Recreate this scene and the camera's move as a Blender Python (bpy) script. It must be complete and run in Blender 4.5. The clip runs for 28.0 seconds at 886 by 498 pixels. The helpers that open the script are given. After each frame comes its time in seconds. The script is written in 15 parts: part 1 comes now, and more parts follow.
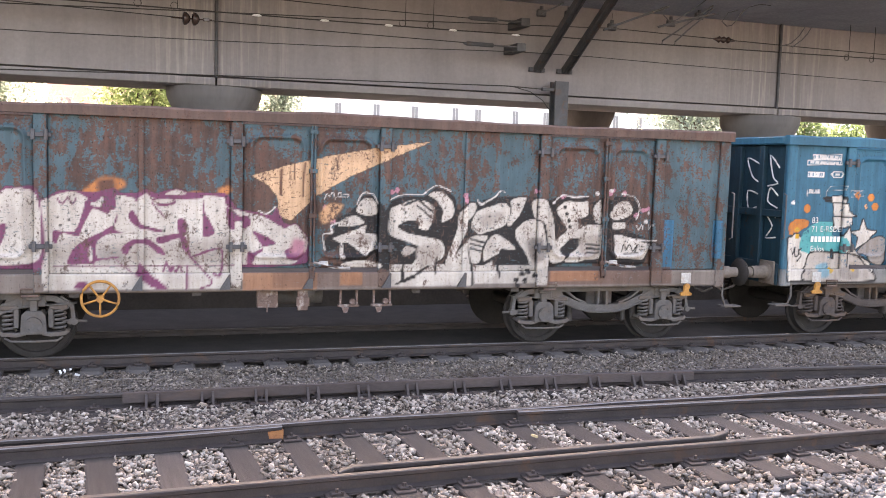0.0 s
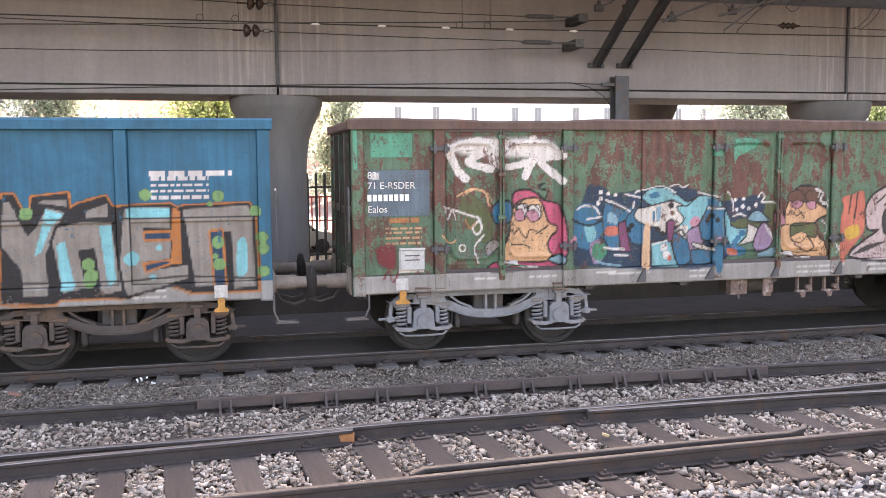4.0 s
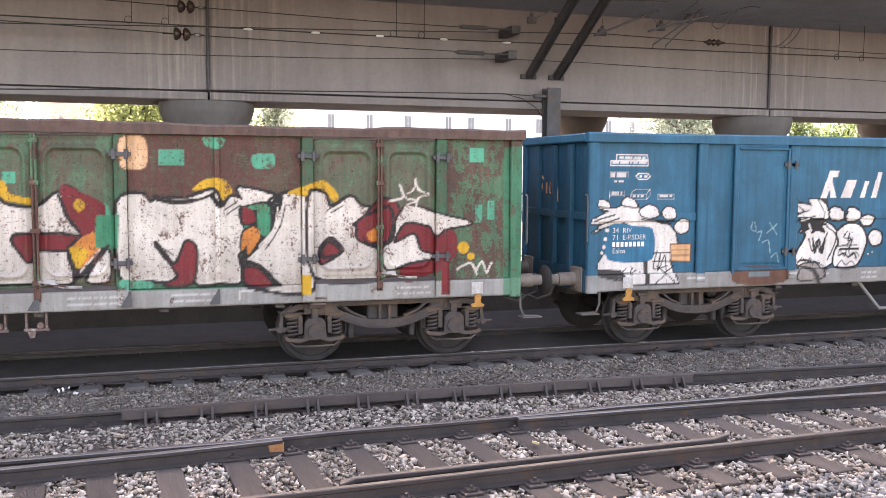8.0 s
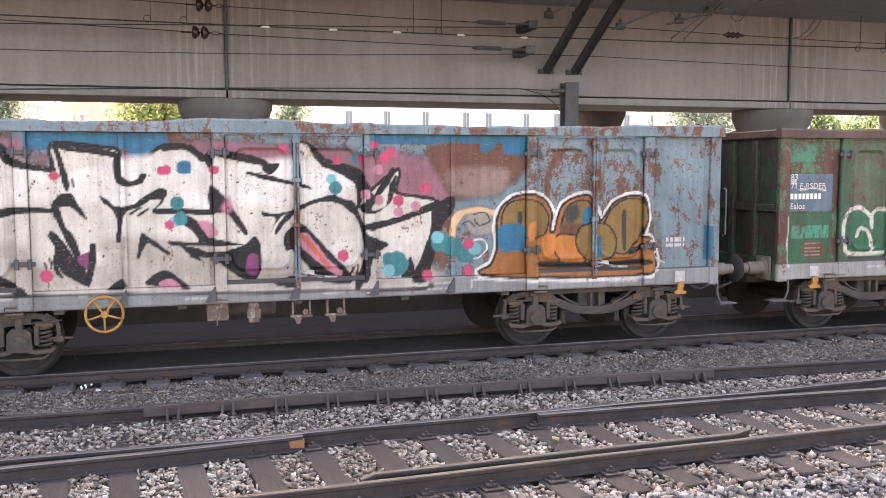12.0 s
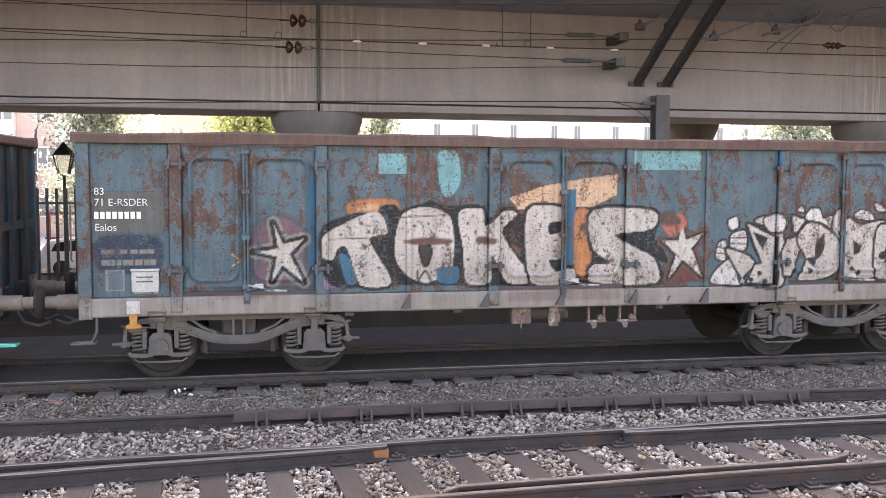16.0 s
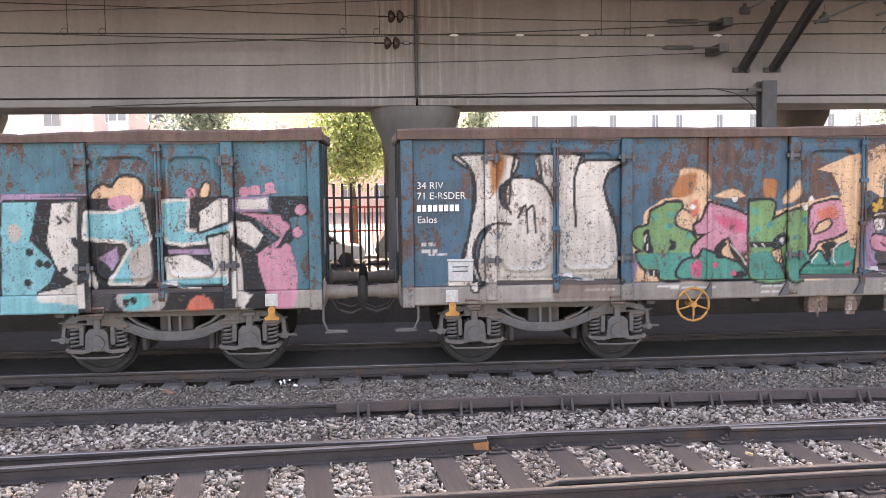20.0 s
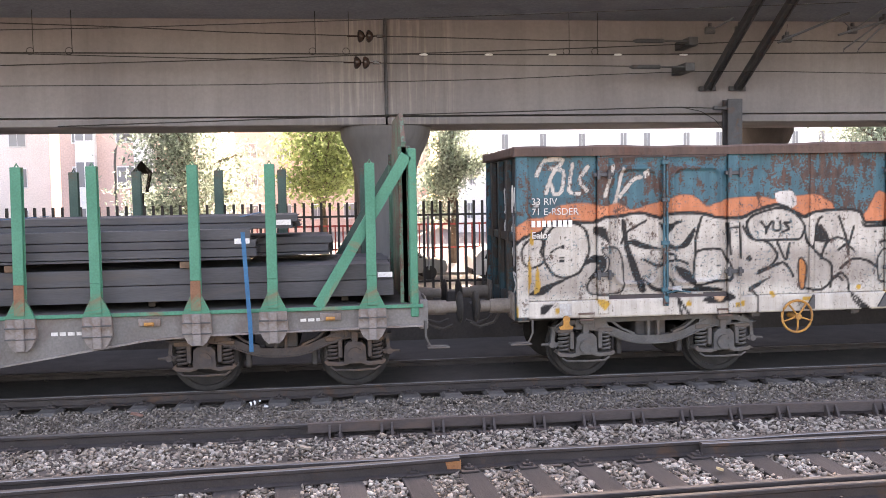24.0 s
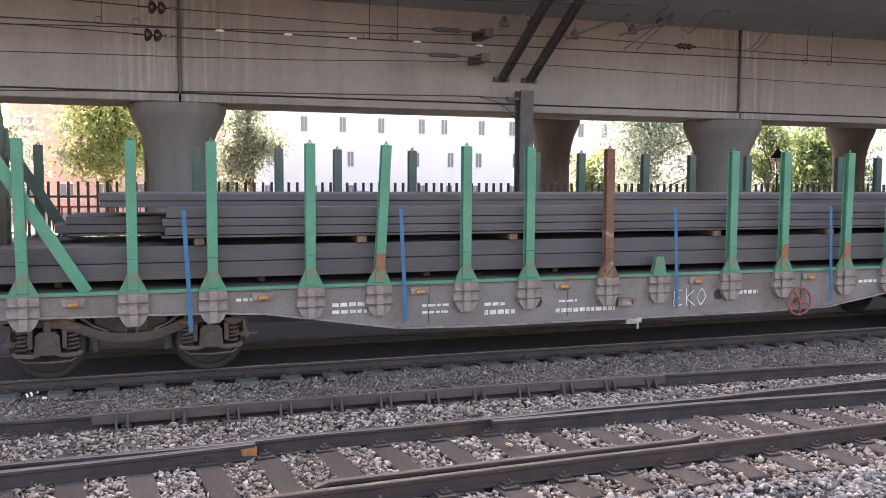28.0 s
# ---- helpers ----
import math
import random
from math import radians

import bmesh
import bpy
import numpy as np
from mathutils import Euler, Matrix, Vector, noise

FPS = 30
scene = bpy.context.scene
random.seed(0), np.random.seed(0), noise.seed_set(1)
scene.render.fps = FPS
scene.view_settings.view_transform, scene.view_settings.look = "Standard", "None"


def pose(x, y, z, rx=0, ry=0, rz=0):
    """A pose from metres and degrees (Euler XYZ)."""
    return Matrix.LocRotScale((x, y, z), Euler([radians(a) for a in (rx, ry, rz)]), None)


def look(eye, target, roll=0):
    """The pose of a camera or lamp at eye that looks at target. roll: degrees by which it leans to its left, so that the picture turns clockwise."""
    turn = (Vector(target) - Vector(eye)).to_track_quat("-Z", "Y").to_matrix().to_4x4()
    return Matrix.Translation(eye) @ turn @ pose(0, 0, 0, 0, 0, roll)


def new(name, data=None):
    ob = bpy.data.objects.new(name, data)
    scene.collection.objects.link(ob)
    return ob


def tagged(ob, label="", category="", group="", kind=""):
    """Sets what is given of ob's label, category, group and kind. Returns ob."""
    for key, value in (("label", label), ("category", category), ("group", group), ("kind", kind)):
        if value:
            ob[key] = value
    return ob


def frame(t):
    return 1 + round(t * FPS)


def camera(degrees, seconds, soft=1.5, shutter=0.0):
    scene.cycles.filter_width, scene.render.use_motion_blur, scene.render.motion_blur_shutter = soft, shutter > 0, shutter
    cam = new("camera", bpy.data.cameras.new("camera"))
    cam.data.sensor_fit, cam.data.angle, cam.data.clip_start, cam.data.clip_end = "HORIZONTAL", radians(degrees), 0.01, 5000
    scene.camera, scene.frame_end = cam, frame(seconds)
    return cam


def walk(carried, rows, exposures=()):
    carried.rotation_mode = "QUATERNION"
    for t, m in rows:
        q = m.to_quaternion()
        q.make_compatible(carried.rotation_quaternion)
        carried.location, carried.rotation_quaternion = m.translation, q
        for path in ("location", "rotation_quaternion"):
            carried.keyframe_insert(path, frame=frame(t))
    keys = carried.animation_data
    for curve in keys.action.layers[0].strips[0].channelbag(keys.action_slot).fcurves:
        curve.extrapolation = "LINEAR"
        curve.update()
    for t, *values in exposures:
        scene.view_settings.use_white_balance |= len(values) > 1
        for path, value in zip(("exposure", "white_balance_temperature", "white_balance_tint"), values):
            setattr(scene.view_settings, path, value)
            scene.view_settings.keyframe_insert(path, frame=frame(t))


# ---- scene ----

# The camera stands on a platform and sways in the hand; the train glides past it.
EYE = (0.0, 0.0, 2.65)
cam = camera(52.0, 28.0, soft=0.8, shutter=0.0)

# seconds, then the turn of the camera about x, y and z in degrees
TURNS = (
    (0, 84.64, -1.73, -17.13),
    (0.5, 84.30, -0.69, -17.27),
    (1, 83.77, -1.03, -17.96),
    (1.5, 84.59, -1.91, -19.21),
    (2, 85.27, 0.18, -17.56),
    (2.5, 85.02, -0.27, -15.09),
    (3, 85.34, 0.50, -13.46),
    (3.5, 84.58, 0.34, -13.20),
    (4, 84.66, 0.45, -13.29),
    (4.5, 84.81, -0.28, -15.00),
    (6.5, 84.31, -0.19, -18.46),
    (7, 84.14, 0.05, -17.75),
    (7.5, 84.56, -0.14, -17.32),
    (8, 85.20, -0.34, -17.49),
    (8.5, 85.76, 0.13, -17.03),
    (9, 85.18, -0.06, -17.29),
    (9.5, 85.36, -0.28, -17.58),
    (10, 85.20, -0.01, -17.48),
    (10.5, 85.15, -0.07, -17.47),
    (11, 84.99, -0.33, -17.01),
    (11.5, 84.92, 0.06, -16.92),
    (12, 84.94, 0.12, -16.36),
    (12.5, 84.43, 0.22, -16.07),
    (13, 84.30, 0.22, -15.55),
    (13.5, 84.09, 0.06, -15.87),
    (15.5, 83.86, 1.42, -14.97),
    (16, 85.73, -0.22, -10.88),
    (16.5, 85.58, 0.20, -8.38),
    (17, 85.43, 0.57, -7.61),
    (17.5, 85.12, 0.34, -5.87),
    (18, 84.80, 0.10, -5.09),
    (18.5, 84.60, 0.47, -5.09),
    (19, 85.00, 0.52, -4.70),
    (19.5, 85.25, 0.23, -5.01),
    (20, 85.31, 0.67, -4.72),
    (20.5, 85.30, 0.87, -4.99),
    (22.5, 85.32, 1.10, -6.09),
    (23, 86.18, 0.87, -6.47),
    (23.5, 86.53, 0.84, -6.53),
    (24, 86.45, 0.96, -6.58),
    (24.5, 86.48, 0.96, -6.62),
    (25, 86.13, 0.45, -6.92),
    (25.5, 85.89, 0.71, -8.14),
    (26, 85.67, 0.35, -10.31),
    (26.5, 86.03, 0.32, -12.60),
    (27, 86.09, 0.21, -13.20),
    (27.5, 85.78, 0.01, -15.12),
    (28, 85.36, -0.39, -19.16),
)
# seconds, stops, kelvin, tint: the picture darkens a little late in the clip
EXPOSURES = [(t, e, 9000.0 if t < 23 else 8800.0, 27.0) for t, e in ((0.0, 3.16), (4.5, 3.16), (11.5, 3.12), (13.0, 2.84), (15.5, 3.02), (16.5, 3.16), (20.5, 3.12), (24.0, 2.98), (28.0, 2.75))]
walk(cam, [(t, pose(*EYE, rx, ry, rz)) for t, rx, ry, rz in TURNS], exposures=EXPOSURES)

# seconds and metres that the train has rolled along its track
ROLL = (
    (0, -17.46), (0.5, -15.00), (1, -12.50), (1.5, -9.91), (2, -7.36), (2.5, -4.68), (3, -2.14), (3.5, 0.37), (4, 2.68),
    (4.5, 4.94), (6.5, 14.50), (7, 16.65), (7.5, 18.91), (8, 21.17), (8.5, 23.38), (9, 25.69), (9.5, 27.88), (10, 30.01),
    (10.5, 31.99), (11, 33.93), (11.5, 35.98), (12, 38.14), (12.5, 40.17), (13, 42.23), (13.5, 44.14), (15.5, 52.56), (16, 54.67),
    (16.5, 56.79), (17, 58.63), (17.5, 60.76), (18, 62.91), (18.5, 65.20), (19, 67.35), (19.5, 69.51), (20, 71.50), (20.5, 73.57),
    (22.5, 81.67), (23, 83.63), (23.5, 85.57), (24, 87.47), (24.5, 89.35), (25, 91.28), (25.5, 93.22), (26, 95.10), (26.5, 96.93),
    (27, 98.88), (27.5, 100.86), (28, 102.95),
)

# ---- light: sun from beyond the viaduct, whose deck shades the tracks ----
SUN_ELEV, SUN_AZ = 33.5, 12.0          # degrees up, and degrees to the right of straight ahead
world = bpy.data.worlds.new("sky")
scene.world = world
world.use_nodes = True
wn = world.node_tree
sky = wn.nodes.new("ShaderNodeTexSky")
sky.sky_type, sky.sun_disc = "NISHITA", False
sky.sun_elevation, sky.sun_rotation = radians(SUN_ELEV), radians(SUN_AZ)
sky.dust_density, sky.air_density = 2.5, 1.0
wn.links.new(sky.outputs[0], wn.nodes["Background"].inputs[0])
wn.nodes["Background"].inputs[1].default_value = 0.15
sun = new("sun", bpy.data.lights.new("sun", "SUN"))
sun.data.energy, sun.data.angle, sun.data.color = 4.5, radians(0.6), (1.0, 0.96, 0.90)
az, el = radians(SUN_AZ), radians(SUN_ELEV)
sun.matrix_world = look((40 * math.sin(az), 40 * math.cos(az), 40 * math.tan(el)), (0, 0, 0))


# ---- mesh helpers ----
class Shape:
    """Collects simple solids into one mesh."""

    def __init__(self):
        self.v, self.f, self.m, self.n = [], [], [], 0

    def add(self, verts, faces, slot=0):
        self.v.extend(verts)
        self.f.extend([tuple(i + self.n for i in f) for f in faces])
        self.m.extend([slot] * len(faces))
        self.n += len(verts)
        return self

    def box(self, x0, x1, y0, y1, z0, z1, c=0.0, slot=0):
        """A box, with its edges chamfered by c."""
        if c <= 0:
            v = [(x, y, z) for x in (x0, x1) for y in (y0, y1) for z in (z0, z1)]
            f = [(0, 1, 3, 2), (4, 6, 7, 5), (0, 4, 5, 1), (2, 3, 7, 6), (0, 2, 6, 4), (1, 5, 7, 3)]
            return self.add(v, f, slot)
        lo, hi, v, at = (x0, y0, z0), (x1, y1, z1), [], {}
        for s in [(a, b, d) for a in (0, 1) for b in (0, 1) for d in (0, 1)]:
            for ax in range(3):
                p = [(hi[k] if s[k] else lo[k]) if k == ax else (hi[k] - c if s[k] else lo[k] + c) for k in range(3)]
                at[s, ax] = len(v)
                v.append(tuple(p))
        f = []
        for ax in range(3):
            b, d = [k for k in range(3) if k != ax]
            for side in (0, 1):
                ring = []
                for sb, sd in ((0, 0), (1, 0), (1, 1), (0, 1)):
                    s = [0, 0, 0]
                    s[ax], s[b], s[d] = side, sb, sd
                    ring.append(at[tuple(s), ax])
                flip = (side == 0) != (ax == 1)
                f.append(tuple(ring[::-1] if flip else ring))
            for sb in (0, 1):
                for sd in (0, 1):
                    s0, s1 = [0, 0, 0], [0, 0, 0]
                    s0[b] = s1[b] = sb
                    s0[d] = s1[d] = sd
                    s1[ax] = 1
                    f.append((at[tuple(s0), b], at[tuple(s1), b], at[tuple(s1), d], at[tuple(s0), d]))
        for s in [(a, b, d) for a in (0, 1) for b in (0, 1) for d in (0, 1)]:
            f.append((at[s, 0], at[s, 1], at[s, 2]))
        return self.add(v, f, slot)

    def prism(self, pts, a0, a1, axis="y", slot=0):
        """A flat outline pushed from a0 to a1 along an axis; the outline runs in the two other axes, in order."""
        n = len(pts)

        def put(p, a):
            return (a, p[0], p[1]) if axis == "x" else (p[0], a, p[1]) if axis == "y" else (p[0], p[1], a)
        v = [put(p, a0) for p in pts] + [put(p, a1) for p in pts]
        f = [tuple(range(n)), tuple(range(2 * n - 1, n - 1, -1))]
        f += [(i, i + n, (i + 1) % n + n, (i + 1) % n) for i in range(n)]
        return self.add(v, f, slot)

    def cyl(self, c, r, a0, a1, axis="y", n=16, r1=None, slot=0):
        r1 = r if r1 is None else r1
        i = "xyz".index(axis)
        b, d = [k for k in range(3) if k != i]
        v = []
        for a, q in ((a0, r), (a1, r1)):
            for k in range(n):
                p = [0, 0, 0]
                p[i] = c[i] + a
                p[b], p[d] = c[b] + q * math.cos(2 * math.pi * k / n), c[d] + q * math.sin(2 * math.pi * k / n)
                v.append(tuple(p))
        f = [tuple(range(n)), tuple(range(2 * n - 1, n - 1, -1))] + [(k, k + n, (k + 1) % n + n, (k + 1) % n) for k in range(n)]
        return self.add(v, f, slot)

    def lathe(self, c, prof, axis="y", n=24, slot=0):
        """A turned solid: prof holds (distance along the axis, radius)."""
        i = "xyz".index(axis)
        b, d = [k for k in range(3) if k != i]
        v = []
        for a, q in prof:
            for k in range(n):
                p = [0, 0, 0]
                p[i] = c[i] + a
                p[b], p[d] = c[b] + q * math.cos(2 * math.pi * k / n), c[d] + q * math.sin(2 * math.pi * k / n)
                v.append(tuple(p))
        m = len(prof)
        f = [(j * n + k, (j + 1) * n + k, (j + 1) * n + (k + 1) % n, j * n + (k + 1) % n) for j in range(m - 1) for k in range(n)]
        f += [tuple(range(n)), tuple(range(m * n - 1, (m - 1) * n - 1, -1))]
        return self.add(v, f, slot)

    def tube(self, path, r, n=8, closed=False, slot=0):
        """A round bar along a path of points."""
        P = [Vector(p) for p in path]
        m, v = len(P), []
        for j in range(m):
            a = P[(j - 1) % m] if closed or j else P[j]
            b = P[(j + 1) % m] if closed or j < m - 1 else P[j]
            t = (b - a).normalized()
            u = t.orthogonal() if abs(t.z) > 0.95 else t.cross(Vector((0, 0, 1)))
            u.normalize()
            w = t.cross(u)
            v += [tuple(P[j] + r * (math.cos(2 * math.pi * k / n) * u + math.sin(2 * math.pi * k / n) * w)) for k in range(n)]
        f = [(j * n + k, ((j + 1) % m) * n + k, ((j + 1) % m) * n + (k + 1) % n, j * n + (k + 1) % n)
             for j in range(m if closed else m - 1) for k in range(n)]
        if not closed:
            f += [tuple(range(n)), tuple(range(m * n - 1, (m - 1) * n - 1, -1))]
        return self.add(v, f, slot)

    def strap(self, path, w, y0, y1, slot=0):
        """A bar of height w along a path in x and z, between two depths."""
        m = len(path)
        off = []
        for j in range(m):
            a, b = path[max(j - 1, 0)], path[min(j + 1, m - 1)]
            dx, dz = b[0] - a[0], b[1] - a[1]
            q = math.hypot(dx, dz)
            off.append((-dz / q * w / 2, dx / q * w / 2))
        top = [(p[0] + o[0], p[1] + o[1]) for p, o in zip(path, off)]
        bot = [(p[0] - o[0], p[1] - o[1]) for p, o in zip(path, off)]
        v = [(p[0], y, p[1]) for y in (y0, y1) for p in top + bot]
        f, h = [], 2 * m
        for j in range(m - 1):
            f += [(j, j + 1, m + j + 1, m + j), (h + j, h + m + j, h + m + j + 1, h + j + 1),
                  (j, h + j, h + j + 1, j + 1), (m + j, m + j + 1, h + m + j + 1, h + m + j)]
        f += [(0, m, h + m, h), (m - 1, h + m - 1, h + 2 * m - 1, 2 * m - 1)]
        return self.add(v, f, slot)

    def mesh(self, name, mats, smooth=False):
        me = bpy.data.meshes.new(name)
        me.from_pydata(self.v, [], self.f)
        bm = bmesh.new()
        bm.from_mesh(me)
        bmesh.ops.recalc_face_normals(bm, faces=bm.faces)
        bm.to_mesh(me)
        bm.free()
        for m in (mats if isinstance(mats, (list, tuple)) else [mats]):
            me.materials.append(m)
        me.polygons.foreach_set("material_index", self.m)
        if smooth:
            me.polygons.foreach_set("use_smooth", [True] * len(me.polygons))
            me.set_sharp_from_angle(angle=radians(38))
        return me


def part(name, me, parent, label="", m=None):
    """Links a mesh as one part under a thing or under a part."""
    ob = new(name, me)
    ob.parent = parent
    if m is not None:
        ob.matrix_basis = m
    return tagged(ob, label)


def thing(name, label, category, group="", kind="", at=None, me=None):
    ob = tagged(new(name, me), label, category, group, kind)
    if at is not None:
        ob.matrix_basis = at
    return ob


# ---- materials ----
def ramp(nt, fac, stops):
    r = nt.nodes.new("ShaderNodeValToRGB")
    while len(r.color_ramp.elements) < len(stops):
        r.color_ramp.elements.new(0.5)
    for e, (p, c) in zip(r.color_ramp.elements, stops):
        e.position, e.color = p, (*c, 1) if len(c) == 3 else c
    nt.links.new(fac, r.inputs[0])
    return r.outputs[0]


def noise_tex(nt, co, scale, detail=4.0, rough=0.55, dist=0.0, stretch=None):
    n = nt.nodes.new("ShaderNodeTexNoise")
    n.inputs["Scale"].default_value, n.inputs["Detail"].default_value = scale, detail
    n.inputs["Roughness"].default_value, n.inputs["Distortion"].default_value = rough, dist
    if stretch:
        mp = nt.nodes.new("ShaderNodeMapping")
        mp.inputs["Scale"].default_value = stretch
        nt.links.new(co, mp.inputs[0])
        co = mp.outputs[0]
    nt.links.new(co, n.inputs["Vector"])
    return n.outputs[0]


def mixc(nt, fac, a, b, mode="MIX"):
    m = nt.nodes.new("ShaderNodeMix")
    m.data_type, m.blend_type = "RGBA", mode
    for k, val in ((0, fac), (6, a), (7, b)):
        if isinstance(val, (int, float)):
            m.inputs[k].default_value = val
        elif isinstance(val, tuple):
            m.inputs[k].default_value = (*val, 1)
        else:
            nt.links.new(val, m.inputs[k])
    return m.outputs[2]


def calc(nt, op, a, b):
    m = nt.nodes.new("ShaderNodeMath")
    m.operation = op
    for k, val in ((0, a), (1, b)):
        if isinstance(val, (int, float)):
            m.inputs[k].default_value = val
        else:
            nt.links.new(val, m.inputs[k])
    return m.outputs[0]


def base_mat(name, rough=0.7, metal=0.0, spec=0.5):
    m = bpy.data.materials.new(name)
    m.use_nodes = True
    nt = m.node_tree
    b = nt.nodes["Principled BSDF"]
    b.inputs["Roughness"].default_value, b.inputs["Metallic"].default_value = rough, metal
    b.inputs["Specular IOR Level"].default_value = spec
    co = nt.nodes.new("ShaderNodeTexCoord").outputs["Object"]
    return m, nt, b, co


def bump(nt, b, h, strength=0.3, dist=0.01):
    n = nt.nodes.new("ShaderNodeBump")
    n.inputs["Strength"].default_value, n.inputs["Distance"].default_value = strength, dist
    nt.links.new(h, n.inputs["Height"])
    nt.links.new(n.outputs[0], b.inputs["Normal"])


def surface(name, c0, c1, scale=3.0, rough=0.75, metal=0.0, dirt=None, dirt_amount=0.5, fine=40.0, bump_s=0.2, bump_d=0.006,
            stretch=None, island=0.0, spec=0.4, random_ob=0.0, grain_c=0.2):
    """A worn surface: two tones at one scale, grain at another, stains on top."""
    m, nt, b, co = base_mat(name, rough, metal, spec)
    a = noise_tex(nt, co, scale, 5, 0.6, 0.3, stretch)
    g = noise_tex(nt, co, fine, 3, 0.6, 0, stretch)
    col = ramp(nt, a, ((0.3, c0), (0.7, c1)))
    grain = ramp(nt, g, ((0.3, (1 - grain_c,) * 3), (0.7, (1 + 0.4 * grain_c,) * 3)))
    col = mixc(nt, 1.0, col, grain, "MULTIPLY")
    if dirt:
        d = noise_tex(nt, co, scale * 0.6, 8, 0.7, 0.8, stretch)
        d = ramp(nt, d, ((0.62 - 0.25 * dirt_amount, (0, 0, 0)), (0.72 - 0.1 * dirt_amount, (1, 1, 1))))
        col = mixc(nt, d, col, dirt)
    if island or random_ob:
        src = nt.nodes.new("ShaderNodeNewGeometry").outputs["Random Per Island"] if island else nt.nodes.new("ShaderNodeObjectInfo").outputs["Random"]
        k = island or random_ob
        col = mixc(nt, 1.0, col, ramp(nt, src, ((0.0, (1 - k,) * 3), (1.0, (1 + k,) * 3))), "MULTIPLY")
    nt.links.new(col, b.inputs["Base Color"])
    bump(nt, b, g, bump_s, bump_d)
    return m


M_BALLAST = surface("ballast_dust", (0.15, 0.132, 0.12), (0.235, 0.21, 0.19), 2.0, 0.95, fine=60, bump_s=0.8, bump_d=0.03)
M_RAILSIDE = surface("rail_rust", (0.039, 0.0325, 0.031), (0.070, 0.057, 0.053), 3.0, 0.7, 0.3, (0.10, 0.055, 0.035), 0.25, 60)
M_RAILTOP = surface("rail_running_band", (0.055, 0.050, 0.048), (0.10, 0.092, 0.088), 6.0, 0.6, 0.5, fine=90, bump_s=0.05, stretch=(0.1, 6, 1))
M_RAILEDGE = surface("rail_polished_edge", (0.13, 0.125, 0.124), (0.27, 0.26, 0.257), 3.0, 0.5, 0.5, fine=40, bump_s=0.02, stretch=(0.1, 4, 1))
M_RAILBROWN = surface("check_rail_brown", (0.060, 0.047, 0.044), (0.098, 0.078, 0.072), 2.0, 0.75, 0.2, (0.115, 0.075, 0.058), 0.3, 50, stretch=(0.3, 1, 1))
M_CREAMSTONE = surface("cream_stone", (0.50, 0.38, 0.20), (0.62, 0.48, 0.28), 20.0, 0.9)
M_BRICKBIT = surface("brick_bit", (0.24, 0.12, 0.09), (0.32, 0.18, 0.14), 9.0, 0.9)
M_WOODPALE = surface("dry_twig", (0.24, 0.21, 0.18), (0.32, 0.28, 0.24), 9.0, 0.9)
M_DUSTYSLEEPER = surface("dusty_sleeper", (0.078, 0.069, 0.063), (0.115, 0.103, 0.094), 3.0, 0.95, 0, (0.085, 0.074, 0.067), 0.4, 30, 0.4, 0.008)
M_RUST = surface("orange_rust", (0.28, 0.115, 0.05), (0.40, 0.18, 0.075), 9.0, 0.9, fine=70)
M_WOOD = surface("sleeper_timber", (0.038, 0.031, 0.028), (0.070, 0.059, 0.053), 2.5, 0.9, 0, (0.045, 0.038, 0.034), 0.5, 30, 0.5, 0.01, (8, 0.7, 8), random_ob=0.25)


def viaduct_concrete():
    """Beige girder concrete: cloudy tone, faint runs, and pale lime streaks beside each joint."""
    m, nt, b, co = base_mat("viaduct_concrete", 0.9, 0, 0.3)
    cloud = noise_tex(nt, co, 0.28, 5, 0.6, 0.4, (1.6, 1, 0.5))
    col = ramp(nt, cloud, ((0.32, (0.190, 0.173, 0.173)), (0.5, (0.230, 0.210, 0.209)), (0.7, (0.264, 0.242, 0.239))))
    runs = noise_tex(nt, co, 2.2, 5, 0.65, 0.1, (2.0, 1, 0.05))
    col = mixc(nt, 0.3, col, mixc(nt, 1.0, col, ramp(nt, runs, ((0.3, (0.74, 0.71, 0.70)), (0.5, (1, 1, 1)), (0.72, (1.12, 1.11, 1.09)))), "MULTIPLY"))
    sep = nt.nodes.new("ShaderNodeSeparateXYZ")
    nt.links.new(co, sep.inputs[0])
    gap = calc(nt, "ABSOLUTE", calc(nt, "SUBTRACT", calc(nt, "PINGPONG", calc(nt, "SUBTRACT", sep.outputs[0], 1.22), 7.775), 0.0), 0.0)
    near = ramp(nt, calc(nt, "DIVIDE", gap, 2.4), ((0.0, (0.55, 0.55, 0.55)), (0.4, (0.4, 0.4, 0.4)), (1.0, (0, 0, 0))))
    lime = ramp(nt, noise_tex(nt, co, 4.5, 4, 0.6, 0.1, (2.2, 1, 0.09)), ((0.50, (0, 0, 0)), (0.66, (1, 1, 1))))
    col = mixc(nt, calc(nt, "MULTIPLY", near, lime), col, (0.42, 0.38, 0.34))
    soot = ramp(nt, noise_tex(nt, co, 3.0, 4, 0.6, 0.1, (2.2, 1, 0.07)), ((0.34, (1, 1, 1)), (0.46, (0, 0, 0))))
    col = mixc(nt, calc(nt, "MULTIPLY", near, soot), col, (0.155, 0.135, 0.128))
    g = noise_tex(nt, co, 12, 4, 0.65)
    col = mixc(nt, 0.35, col, mixc(nt, 1.0, col, ramp(nt, g, ((0.3, (0.75, 0.75, 0.75)), (0.7, (1.1, 1.1, 1.1)))), "MULTIPLY"))
    nt.links.new(col, b.inputs["Base Color"])
    bump(nt, b, g, 0.1, 0.004)
    return m


